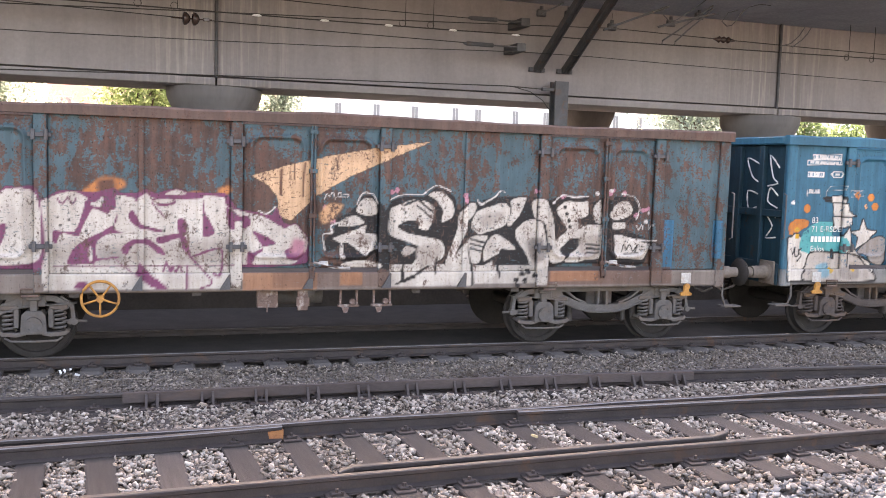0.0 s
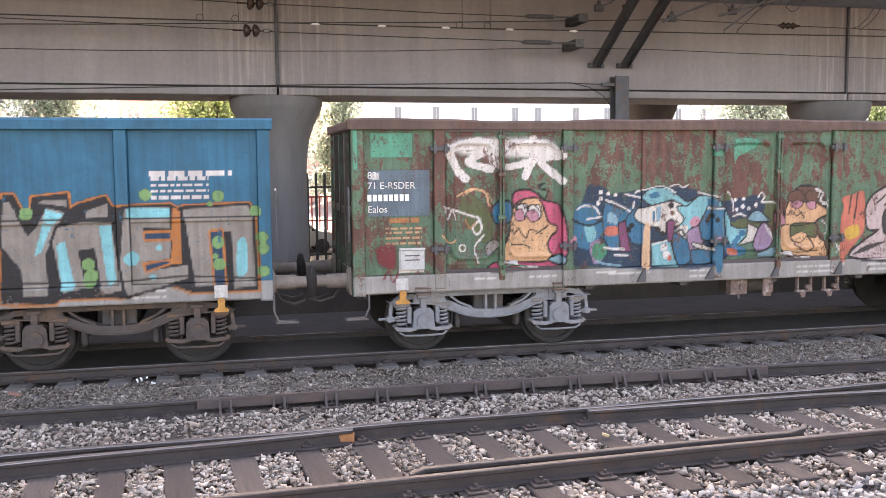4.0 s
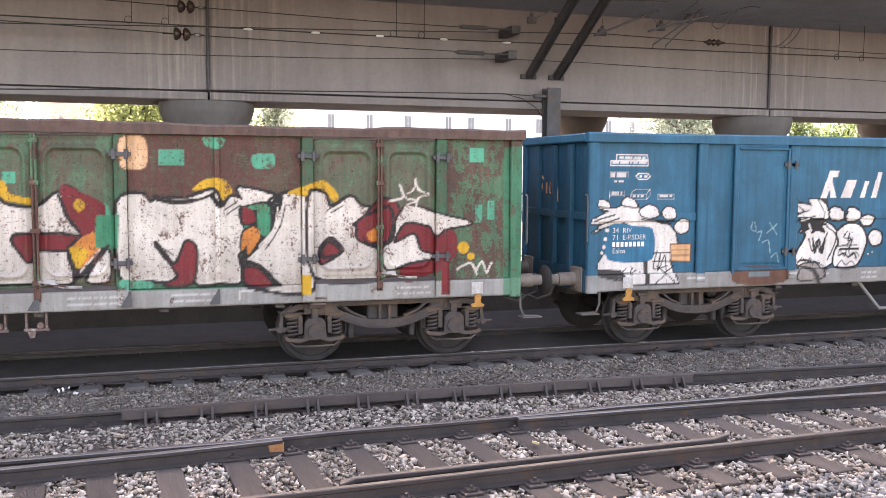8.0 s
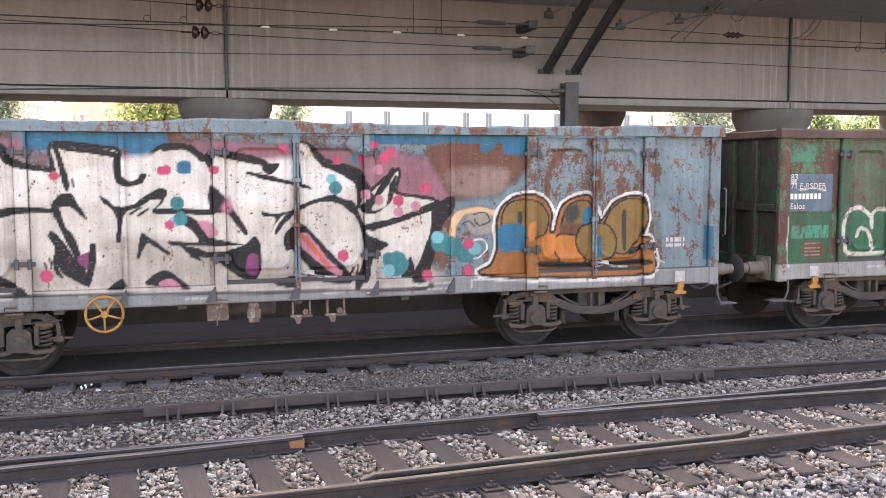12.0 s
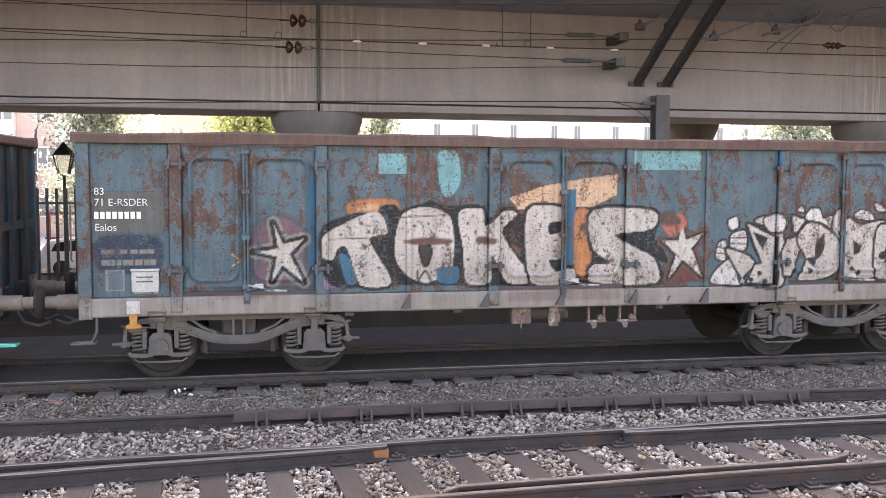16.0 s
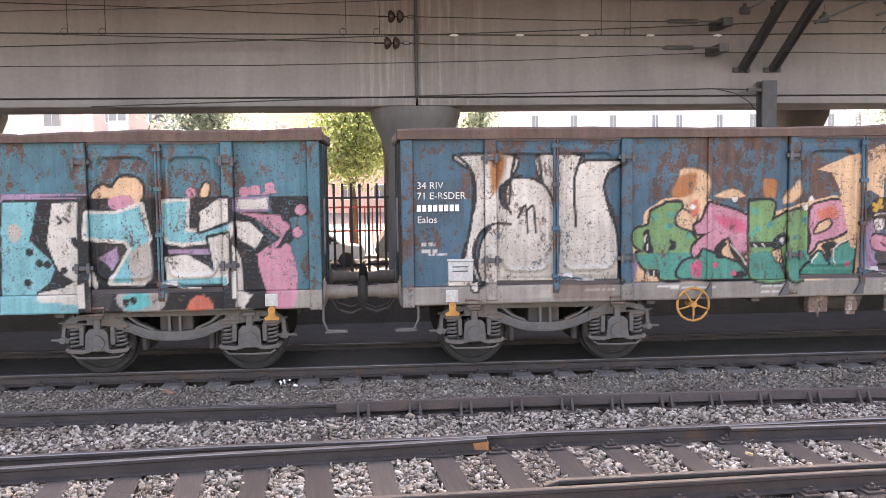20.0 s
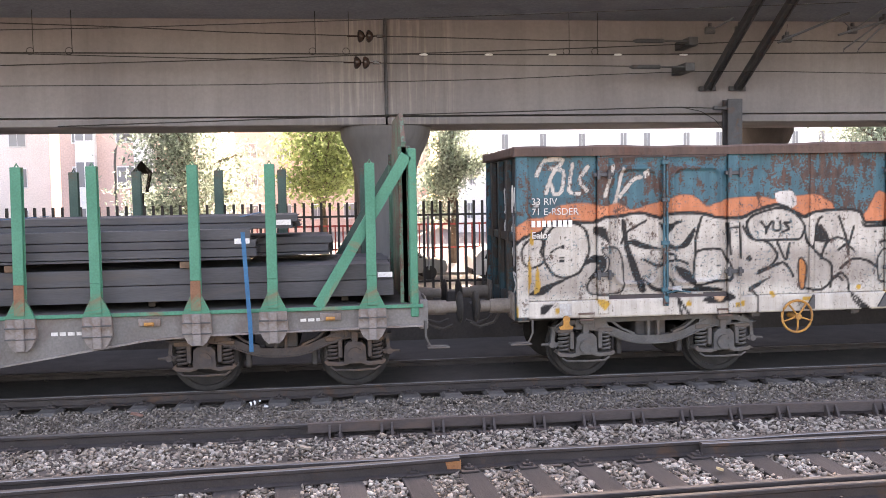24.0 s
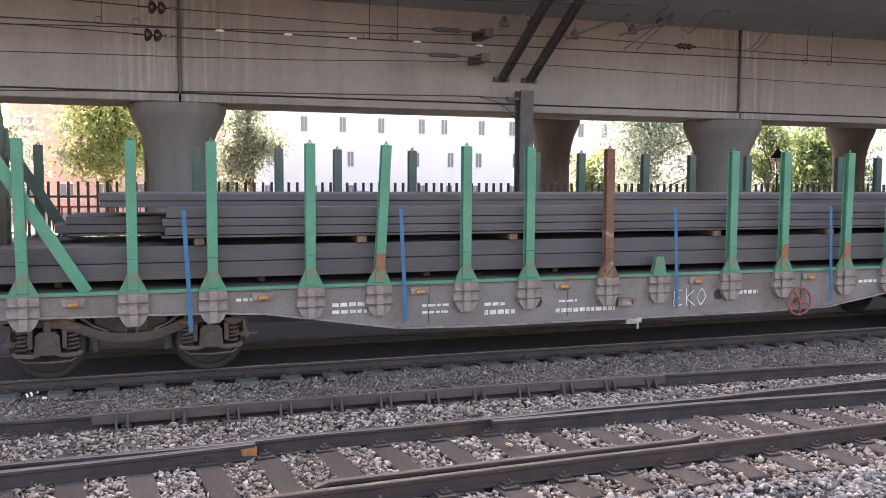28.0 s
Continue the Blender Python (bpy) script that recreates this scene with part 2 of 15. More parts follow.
M_CONC = viaduct_concrete()
# Darker than the girders: the columns' shade is put into this base colour.
M_COL = surface("shaded_column_concrete", (0.11, 0.103, 0.101), (0.152, 0.143, 0.14), 0.8, 0.9, 0, (0.10, 0.093, 0.09), 0.4, 5.0, 0.06, 0.004, (1.5, 1.5, 0.3), grain_c=0.08)
M_CONC2 = surface("deck_concrete", (0.25, 0.275, 0.31), (0.32, 0.35, 0.39), 0.5, 0.9, 0, (0.20, 0.215, 0.245), 0.4, 14)
M_STEELDARK = surface("dark_painted_steel", (0.055, 0.057, 0.062), (0.09, 0.092, 0.098), 4.0, 0.6, 0.3, (0.10, 0.06, 0.045), 0.2)
M_WIRE = surface("wire_copper_black", (0.03, 0.028, 0.028), (0.06, 0.055, 0.05), 4.0, 0.6, 0.4)
M_UNDER = surface("underframe_grime", (0.05, 0.046, 0.045), (0.10, 0.092, 0.088), 3.0, 0.85, 0.1, (0.10, 0.07, 0.055), 0.3)
M_BOGIE = surface("bogie_grey", (0.070, 0.066, 0.063), (0.125, 0.119, 0.114), 3.0, 0.8, 0.1, (0.11, 0.085, 0.07), 0.55, 45)
M_BOGIE2 = surface("bogie_pale", (0.125, 0.135, 0.145), (0.22, 0.23, 0.245), 3.0, 0.75, 0.1, (0.17, 0.14, 0.12), 0.4, 45)
M_BOGIE3 = surface("bogie_brown", (0.046, 0.037, 0.034), (0.082, 0.068, 0.063), 3.0, 0.85, 0.1, (0.12, 0.075, 0.05), 0.5, 45)
M_WHEEL = surface("wheel_steel", (0.024, 0.022, 0.021), (0.040, 0.037, 0.035), 4.0, 0.85, 0.2)
M_HOOKPLATE = surface("hook_plate_grey", (0.36, 0.36, 0.35), (0.46, 0.455, 0.44), 5.0, 0.7, 0, (0.22, 0.18, 0.15), 0.35, 40)
M_BUFFER = surface("greasy_buffer_tan", (0.13, 0.108, 0.092), (0.21, 0.178, 0.152), 3.0, 0.7, 0.1, (0.10, 0.07, 0.055), 0.45, 40)
M_SILL = surface("sill_grey", (0.13, 0.122, 0.116), (0.215, 0.205, 0.196), 1.2, 0.75, 0, (0.22, 0.14, 0.10), 0.3, 30)
M_YELLOW = surface("orange_yellow_paint", (0.36, 0.16, 0.035), (0.48, 0.23, 0.06), 6.0, 0.7, 0, (0.20, 0.09, 0.04), 0.55)
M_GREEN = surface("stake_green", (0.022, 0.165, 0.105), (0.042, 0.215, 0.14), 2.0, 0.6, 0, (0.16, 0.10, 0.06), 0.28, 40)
# Stake green darkened for the far side: its shade is put into the colour.
M_GREEN_SHADED = surface("stake_shaded_green", (0.035, 0.07, 0.055), (0.06, 0.10, 0.08), 2.0, 0.7, 0, (0.10, 0.06, 0.04), 0.3, 40)
M_STAKERUST = surface("stake_worn_green", (0.16, 0.075, 0.045), (0.24, 0.12, 0.07), 5.0, 0.85, 0, (0.045, 0.19, 0.125), 0.55, 40)
M_BROWN = surface("stake_rust", (0.10, 0.05, 0.035), (0.16, 0.085, 0.06), 4.0, 0.9, 0, (0.30, 0.24, 0.20), 0.3)
M_FLATGREY = surface("flat_wagon_grey", (0.125, 0.118, 0.113), (0.185, 0.175, 0.168), 1.0, 0.8, 0, (0.105, 0.083, 0.072), 0.45, 30)
M_POCKET = surface("stake_pocket_grey", (0.17, 0.150, 0.142), (0.26, 0.232, 0.22), 5.0, 0.8, 0, (0.13, 0.085, 0.065), 0.5, 40)
M_BEAM = surface("mill_steel", (0.052, 0.052, 0.058), (0.081, 0.083, 0.089), 1.2, 0.65, 0.2, (0.09, 0.078, 0.07), 0.4, 30, 0.1, 0.004, (0.3, 1, 3))
M_STRAP = surface("blue_strap", (0.003, 0.085, 0.185), (0.006, 0.115, 0.235), 8.0, 0.6)
M_NOTICE = surface("worn_notice", (0.30, 0.305, 0.30), (0.42, 0.42, 0.41), 6.0, 0.7, 0, (0.20, 0.17, 0.14), 0.3, 40)
M_WHITE = surface("white_paint", (0.66, 0.66, 0.65), (0.78, 0.78, 0.77), 5.0, 0.6, 0, (0.45, 0.40, 0.36), 0.2, 50)
M_FENCE = surface("fence_black", (0.02, 0.018, 0.017), (0.035, 0.03, 0.028), 3.0, 0.6)
M_INSUL = surface("brown_porcelain", (0.03, 0.018, 0.015), (0.05, 0.03, 0.025), 8.0, 0.25)


def stone_mat(name, tones, fine=60):
    """Crushed stone of several tones, one for each stone, with grain and dust on every face."""
    m, nt, b, co = base_mat(name, 0.92, 0, 0.3)
    own = nt.nodes.new("ShaderNodeNewGeometry").outputs["Random Per Island"]
    col = ramp(nt, own, [(i / (len(tones) - 1), c) for i, c in enumerate(tones)])
    g = noise_tex(nt, co, fine, 4, 0.65)
    col = mixc(nt, 1.0, col, ramp(nt, g, ((0.3, (0.72, 0.71, 0.70)), (0.7, (1.12, 1.1, 1.08)))), "MULTIPLY")
    dust = noise_tex(nt, co, 0.9, 6, 0.65, 0.4)
    col = mixc(nt, 1.0, col, ramp(nt, dust, ((0.36, (0.62, 0.57, 0.53)), (0.62, (1.08, 1.05, 1.02)))), "MULTIPLY")
    nt.links.new(col, b.inputs["Base Color"])
    bump(nt, b, g, 0.15, 0.004)
    return m


M_STONE1 = stone_mat("pale_stone", ((0.14, 0.12, 0.106), (0.23, 0.20, 0.178), (0.32, 0.282, 0.25), (0.40, 0.338, 0.276), (0.42, 0.392, 0.358), (0.47, 0.435, 0.388), (0.58, 0.55, 0.50)))
M_STONE3 = stone_mat("grey_stone", ((0.13, 0.113, 0.10), (0.20, 0.176, 0.157), (0.27, 0.24, 0.214), (0.33, 0.288, 0.245), (0.37, 0.345, 0.318), (0.41, 0.382, 0.345), (0.53, 0.50, 0.46)))
M_STONE4 = stone_mat("blue_grey_stone", ((0.14, 0.143, 0.148), (0.20, 0.206, 0.21), (0.26, 0.265, 0.265), (0.31, 0.31, 0.305), (0.37, 0.365, 0.355), (0.46, 0.44, 0.41), (0.56, 0.54, 0.50)))
M_STONE2 = stone_mat("dusty_brown_stone", ((0.13, 0.11, 0.096), (0.19, 0.165, 0.144), (0.22, 0.192, 0.167), (0.255, 0.228, 0.206), (0.31, 0.272, 0.234), (0.50, 0.452, 0.405)))

# ---- ground, tracks ----
TRACK_Y = 13.47                      # centre line of the train's track
RAIL_T = ((12.60, 12.60), (14.34, 14.34))


def ground_height(x, y):
    """Height of the ground sheet: bed of the tracks, a street lower down beyond the fence."""
    if y > 28:
        return -1.0 + 0.0 * x
    if y > 25.6:
        return -0.22 - 0.78 * (y - 25.6) / 2.4
    return -0.22 + 0.02 * math.sin(1.3 * x + 0.7 * y) + 0.015 * math.sin(2.9 * y + 0.4 * x)


def build_ground():
    xs = [-900, -300, -100, -50, -30] + [-20 + 0.8 * i for i in range(63)] + [45, 70, 120, 300, 900]
    ys = [-900, -200, -60, -20, -6, 0, 3, 5] + [5.5 + 0.5 * i for i in range(45)] + [30, 36, 45, 60, 90, 200, 900]
    v = [(x, y, ground_height(x, y)) for y in ys for x in xs]
    n = len(xs)
    f = [(j * n + i, j * n + i + 1, (j + 1) * n + i + 1, (j + 1) * n + i) for j in range(len(ys) - 1) for i in range(n - 1)]
    me = bpy.data.meshes.new("ground")
    me.from_pydata(v, [], f)
    me.materials.append(M_BALLAST)
    me.polygons.foreach_set("use_smooth", [True] * len(f))
    return thing("ground", "grey stony railway ground reaching to the street", "ground", kind="structure", me=me)


ground = build_ground()
thing("platform", "bare concrete station platform beside the tracks", "platform", kind="structure",
      me=Shape().box(-90, 90, -7.0, 2.2, -0.3, 1.05, 0.03).box(-90, 90, 2.2, 2.45, 0.85, 1.05, 0.02).mesh("platform", surface("platform_concrete", (0.14, 0.135, 0.13), (0.19, 0.183, 0.176), 0.8, 0.9, fine=12)))
thing("road", "grey asphalt street behind the fence", "road", kind="structure",
      me=Shape().box(-220, 220, 29.5, 39.8, -1.2, -0.985).mesh("road", surface("street_asphalt", (0.048, 0.049, 0.052), (0.075, 0.076, 0.079), 1.2, 0.9, fine=35, bump_s=0.4)))
thing("pavement", "pale grey pavement along the far side of the street", "pavement", kind="structure",
      me=Shape().box(-220, 220, 39.8, 62, -1.2, -0.86, 0.02).mesh("pavement", surface("pavement_concrete", (0.24, 0.235, 0.23), (0.31, 0.305, 0.30), 1.5, 0.9, fine=20)))


# Sheet added under the train; its dark colour stands in for the shade.
thing("track_bed", "bed sheet under the goods train with shade in its colour", "track bed", kind="structure",
      me=Shape().box(-150, 150, 12.72, 17.0, -0.30, -0.105, 0.01).mesh("track_bed", surface("shaded_bed", (0.048, 0.041, 0.037), (0.074, 0.064, 0.058), 3.0, 0.95, fine=30)))


def rail_profile():
    half = [(0.066, -0.150), (0.066, -0.140), (0.012, -0.122), (0.010, -0.050), (0.034, -0.036), (0.035, -0.008), (0.028, 0.0)]
    return half + [(-a, b) for a, b in reversed(half)]


def rail(name, pts, label, drop=0.0, group="rails", polished=False):
    """A flat-bottomed rail through points of the plan."""
    prof, S, m = rail_profile(), Shape(), len(pts)
    n, v = len(prof), []
    for x, y in pts:
        v += [(x, y + a, b - drop) for a, b in prof]
    f = [(j * n + k, (j + 1) * n + k, (j + 1) * n + (k + 1) % n, j * n + (k + 1) % n) for j in range(m - 1) for k in range(n)]
    f += [tuple(range(n)), tuple(range(m * n - 1, (m - 1) * n - 1, -1))]
    S.add(v, f)
    S.m = [2 if k == 7 else 1 if k in (5, 6) else 0 for j in range(m - 1) for k in range(n)] + [0, 0]
    return thing(name, label, "rail", group, "structure", me=S.mesh(name, [M_RAILSIDE, M_RAILTOP, M_RAILEDGE if polished else M_RAILTOP]))


def track_y(pts, x):
    for (x0, y0), (x1, y1) in zip(pts, pts[1:]):
        if x0 <= x <= x1:
            return y0 + (y1 - y0) * (x - x0) / (x1 - x0)
    return pts[-1][1]


FAR = 160
C_LINE = [(-FAR, 5.6), (-6, 7.14), (-0.4, 7.32), (1.8, 7.40), (4.05, 7.51), (6.4, 7.57), (14, 7.78), (FAR, 8.6)]
B_LINE = [(-FAR, 8.2), (-3.5, 8.86), (-1.4, 8.97), (0.56, 8.98), (1.7, 9.06), (2.9, 9.06), (4.3, 9.10), (5.0, 9.15), (6.5, 9.15), (7.4, 9.22), (8.9, 9.30), (17, 9.74), (FAR, 17.0)]
P_LINE = [(-FAR, 10.9), (-3, 10.53), (-0.4, 10.52), (2.4, 10.52), (4.9, 10.48), (6.8, 10.42), (8.2, 10.34), (9.75, 10.23), (17, 9.80), (FAR, 6.0)]
rail("rail_1", [(-FAR, 12.60), (FAR, 12.60)], "dark worn steel rail under the goods train", polished=True)
rail("rail_2", [(-FAR, 14.34), (FAR, 14.34)], "dark worn steel rail under the goods train", polished=True)
rail("rail_3", P_LINE, "dark steel rail of the turnout beside the train")
rail("rail_4", B_LINE, "dark steel turnout rail with a polished head", polished=True)
rail("rail_5", [(3.7, 8.98), (4.2, 8.97), (6.4, 8.95), (8.45, 8.83), (14, 8.60), (FAR, 6.0)], "dark steel rail diverging from the turnout", polished=True)
rail("rail_6", C_LINE, "dark steel rail nearest the platform")
rail("rail_7", [(-FAR, 6.2), (-12, 7.72), (-3.43, 8.51), (-1.4, 8.72), (0.0, 8.81), (1.15, 8.93)], "dark steel switch rail with a bright worn head", polished=True)
rail("guard_rail", [(1.45, 7.48), (1.6, 7.59), (3.5, 7.67), (5.3, 7.73), (5.55, 7.84)], "short dark steel check rail beside a running rail", 0.0)
thing("guard_rail", "long flat rust brown check rail held by cast chairs", "rail", "rails", "structure",
      me=Shape().prism([(-0.41, 10.40), (1.3, 10.42), (3.4, 10.39), (4.9, 10.35), (6.70, 10.24), (6.70, 10.30), (4.9, 10.41), (3.4, 10.45), (1.3, 10.48), (-0.41, 10.46)], -0.085, 0.024, "z").mesh("guard_rail", M_RAILBROWN))

# orange scrape on the web of a rail, and the chairs of the check rail
thing("rail_plate", "rust orange plate bolted on a rail web", "rail plate", kind="structure",
      me=Shape().box(0.925, 1.165, 8.905, 8.955, -0.150, -0.040, 0.004).mesh("rail_plate", M_RUST))
chair_me = None
for i in range(12):
    x = -0.10 + 0.598 * i
    y = track_y([(-0.41, 10.44), (1.3, 10.46), (3.4, 10.43), (4.9, 10.39), (6.70, 10.28)], x)
    S = Shape()
    S.box(-0.13, 0.13, -0.20, 0.06, -0.17, -0.13, 0.005)
    for a in (-0.06, 0.06):
        S.prism([(-0.15, -0.14), (-0.03, -0.14), (-0.03, 0.0), (-0.065, 0.0)], a - 0.014, a + 0.014, "x")
    chair_me = chair_me or S.mesh("rail_chair", M_RAILSIDE)
    thing("rail_chair", "cast iron chair bracing the check rail", "rail chair", "rail chairs", at=pose(x, y, 0), me=chair_me)

# timber sleepers of the turnout and of the train's track; their spikes and base plates
def sleeper_mesh(name, length, width, mat, seed, edge=0.012):
    rnd = random.Random(seed)
    S = Shape().box(-width / 2, width / 2, -length / 2, length / 2, -0.12, 0.0, edge)
    S.v = [(a + rnd.uniform(-0.006, 0.006), b, c + rnd.uniform(-0.006, 0.004)) for a, b, c in S.v]
    return S.mesh(name, mat)


sl_long = [sleeper_mesh("sleeper", 4.26, 0.26, M_WOOD, k) for k in range(4)]
sl_train = [sleeper_mesh("sleeper", 2.62, 0.30, M_DUSTYSLEEPER, k + 9, 0.04) for k in range(3)]
fast = Shape().box(-0.09, 0.09, -0.20, 0.20, 0.0, 0.02, 0.004)
for a in (-0.11, 0.11):
    fast.box(-0.05, 0.05, a - 0.04, a + 0.04, 0.02, 0.045, 0.006)
    fast.cyl((0, a * 1.15, 0), 0.018, 0.02, 0.075, "z", 6)
    fast.cyl((0.045, a * 1.3, 0), 0.014, 0.02, 0.05, "z", 6)
fast_me = fast.mesh("fastening", M_RAILSIDE)
rng = random.Random(5)


for i in range(-14, 34):
    x = 0.045 + 0.598 * i + rng.uniform(-0.02, 0.02)
    s = thing("sleeper", "weathered dark timber sleeper in pale ballast", "sleeper", "turnout sleepers", "structure",
              at=pose(x, 9.02, -0.150, 0, 0, 4.5 + rng.uniform(-1.0, 1.0)), me=sl_long[i % 4])
    for line in (C_LINE, B_LINE, P_LINE):
        part("fastening", fast_me, s, m=pose(0, track_y(line, x - 0.078 * (track_y(line, x) - 9.02)) - 9.02, 0))
for i in range(-22, 46):
    x = 0.31 + 0.598 * i + rng.uniform(-0.015, 0.015)
    s = thing("sleeper", "dusty dark sleeper under the goods train", "sleeper", "train track sleepers", "structure",
              at=pose(x, TRACK_Y, -0.130, 0, 0, rng.uniform(-1, 1)), me=sl_train[i % 3])
    for y in (-0.87, 0.87):
        part("fastening", fast_me, s, m=pose(0, y, -0.014))


# ---- viaduct ----
WEB_Y, COL_X, COL_STEP = 22.3, 1.22, 15.55
WEB_Z0, WEB_Z1, SOFFIT = 4.53, 6.86, 4.30


def build_viaduct():
    top = thing("viaduct", "beige concrete road viaduct on flared round columns", "viaduct", kind="structure")
    joints = [COL_X + COL_STEP * k for k in range(-4, 8)]
    for a, b in zip(joints, joints[1:]):
        S = Shape()
        a, b = a + 0.025, b - 0.025
        S.prism([(WEB_Y - 0.02, WEB_Z0 + 0.02), (WEB_Y, WEB_Z1), (24.1, WEB_Z1), (24.1, WEB_Z0), (WEB_Y + 0.1, WEB_Z0)], a, b, "x")
        S.prism([(WEB_Y - 0.12, WEB_Z0 - 0.03), (WEB_Y - 0.12, SOFFIT + 0.03), (WEB_Y - 0.05, SOFFIT), (24.2, SOFFIT), (24.2, WEB_Z0 - 0.03)], a, b, "x")
        part("girder", S.mesh("girder", M_CONC), top)
        S = Shape().prism([(33.6, 5.15), (33.6, WEB_Z1), (35.4, WEB_Z1), (35.4, 5.15)], a, b, "x")
        part("girder", S.mesh("girder", M_CONC), top)
    S = Shape().prism([(17.2, WEB_Z1 + 0.12), (17.2, WEB_Z1 + 0.55), (42.0, WEB_Z1 + 0.75), (42.0, WEB_Z1 + 0.12), (24.4, WEB_Z1 + 0.004), (22.0, WEB_Z1 + 0.004)],
                      joints[0], joints[-1], "x")
    part("deck", S.mesh("deck", M_CONC2), top, "dark underside of the deck")
    prof = ((-0.25, 0.74), (2.4, 0.70), (2.9, 0.72), (3.3, 0.79), (3.6, 0.89), (3.85, 1.02), (4.02, 1.10), (4.10, 1.12), (4.29, 1.13))
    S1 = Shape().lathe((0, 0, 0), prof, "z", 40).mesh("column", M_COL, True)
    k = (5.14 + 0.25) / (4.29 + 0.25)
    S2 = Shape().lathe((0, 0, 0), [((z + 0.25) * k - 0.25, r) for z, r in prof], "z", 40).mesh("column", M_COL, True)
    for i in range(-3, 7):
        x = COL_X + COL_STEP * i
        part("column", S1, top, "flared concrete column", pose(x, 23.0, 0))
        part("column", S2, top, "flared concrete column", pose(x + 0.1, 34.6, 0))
    # drain pipe in the joint over each column
    for x in joints[2:-2]:
        part("joint_pipe", Shape().tube([(x, WEB_Y - 0.06, WEB_Z0 - 0.02), (x, WEB_Y - 0.06, WEB_Z1 + 0.02)], 0.042, 10).mesh("joint_pipe", M_STEELDARK), top, "dark drain pipe")
    # two raking struts from the girder to the deck
    for x in (9.33, 10.12):
        S = Shape().box(x - 0.22, x + 0.22, WEB_Y - 0.10, WEB_Y - 0.02, 5.10, 5.22, 0.01)
        d = Vector((0, 19.15 - 22.2, 6.95 - 5.18))
        L = d.length
        B = Shape().box(-0.085, 0.085, -0.09, -0.06, 0, L).box(-0.085, 0.085, 0.06, 0.09, 0, L).box(-0.03, 0.03, -0.06, 0.06, 0, L)
        q = d.to_track_quat("Z", "X").to_matrix()
        S.add([tuple(q @ Vector(v) + Vector((x, 22.2, 5.16))) for v in B.v], B.f)
        part("strut", S.mesh("strut", M_STEELDARK), top, "dark raking steel strut")
    return top


viaduct = build_viaduct()

# ---- overhead wires in front of the girder ----
WIRE_Y = 21.4


def at_wire(sx, sz, y=WIRE_Y):
    """The point where the line of sight with these slopes meets the plane of the wires."""
    return (sx * y, y, 2.65 + sz * y)


def wire(name, pts, r, label, y=WIRE_Y):
    thing(name, label, "wire", "overhead wires", me=Shape().tube([at_wire(*p, y) for p in pts], r, 6).mesh(name, M_WIRE))


wire("contact_wire", [(-2.5, 0.157), (-0.38, 0.1529), (-0.05, 0.1518), (0.17, 0.1511), (0.315, 0.1511), (0.45, 0.1524), (0.589, 0.1531), (0.809, 0.1551), (3.0, 0.176)], 0.016, "taut dark overhead contact wire")
wire("contact_wire", [(-2.5, 0.075), (-0.38, 0.1387), (-0.125, 0.1450), (0.058, 0.1513), (0.245, 0.1571), (0.42, 0.1639), (0.515, 0.1675), (0.666, 0.1648), (0.808, 0.1628), (3.0, 0.15)], 0.013, "taut dark overhead contact wire", 21.6)
wire("feeder_wire", [(-2.5, 0.21), (-0.38, 0.1532), (-0.207, 0.1485), (0.011, 0.1430), (0.0582, 0.1417), (0.181, 0.1397), (0.339, 0.1382), (0.394, 0.1374)], 0.012, "thin dark overhead wire with an insulator")
wire("feeder_wire", [(-2.5, 0.245), (-0.2355, 0.1801), (-0.113, 0.1746), (0.0143, 0.1712), (0.0947, 0.1699), (0.2326, 0.1667), (0.352, 0.1658), (0.40, 0.1665)], 0.012, "thin dark overhead wire with an insulator")
wire("feeder_wire", [(-2.5, 0.108), (-0.38, 0.1183), (-0.115, 0.1189), (0.058, 0.1217), (0.181, 0.1243), (0.312, 0.1294), (0.40, 0.1322), (0.486, 0.1324), (0.597, 0.1304), (0.81, 0.1276), (3.0, 0.10)], 0.011, "thin dark sagging overhead wire")
wire("carrier_wire", [(-2.5, 0.10), (-0.38, 0.1752), (-0.22, 0.1789), (0.0, 0.1869), (0.18, 0.1938), (0.379, 0.202), (0.6, 0.211)], 0.010, "thin dark overhead carrier wire", 18.6)
# White spots along the wire: glints modelled as small white solids.
for sx in (0.0963, 0.1687, 0.2403, 0.3150, 0.3915):
    c = at_wire(sx, 0.1510)
    thing("wire_clip", "small white glint modelled on the contact wire", "clip", "wire clips",
          me=Shape().lathe(c, ((-0.11, 0.012), (-0.05, 0.024), (0.05, 0.028), (0.11, 0.012)), "x", 8).mesh("wire_clip", M_WHITE, True))


def insulator(sx, sz):
    S = Shape()
    c = at_wire(sx, sz)
    for k in (-0.72, 0.72):
        S.lathe((c[0] + 0.14 * k, c[1], c[2]), ((-0.085, 0.03), (-0.08, 0.10), (-0.05, 0.145), (0.0, 0.140), (0.06, 0.09), (0.085, 0.03)), "x", 14)
    S.tube([(c[0] - 0.42, c[1], c[2]), (c[0] + 0.45, c[1], c[2])], 0.018, 6)
    S.box(c[0] + 0.26, c[0] + 0.40, c[1] - 0.03, c[1] + 0.03, c[2] - 0.035, c[2] + 0.035, 0.008)
    thing("insulator", "dark brown ribbed insulator in an overhead wire", "insulator", "insulators", me=S.mesh("insulator", M_INSUL, True))


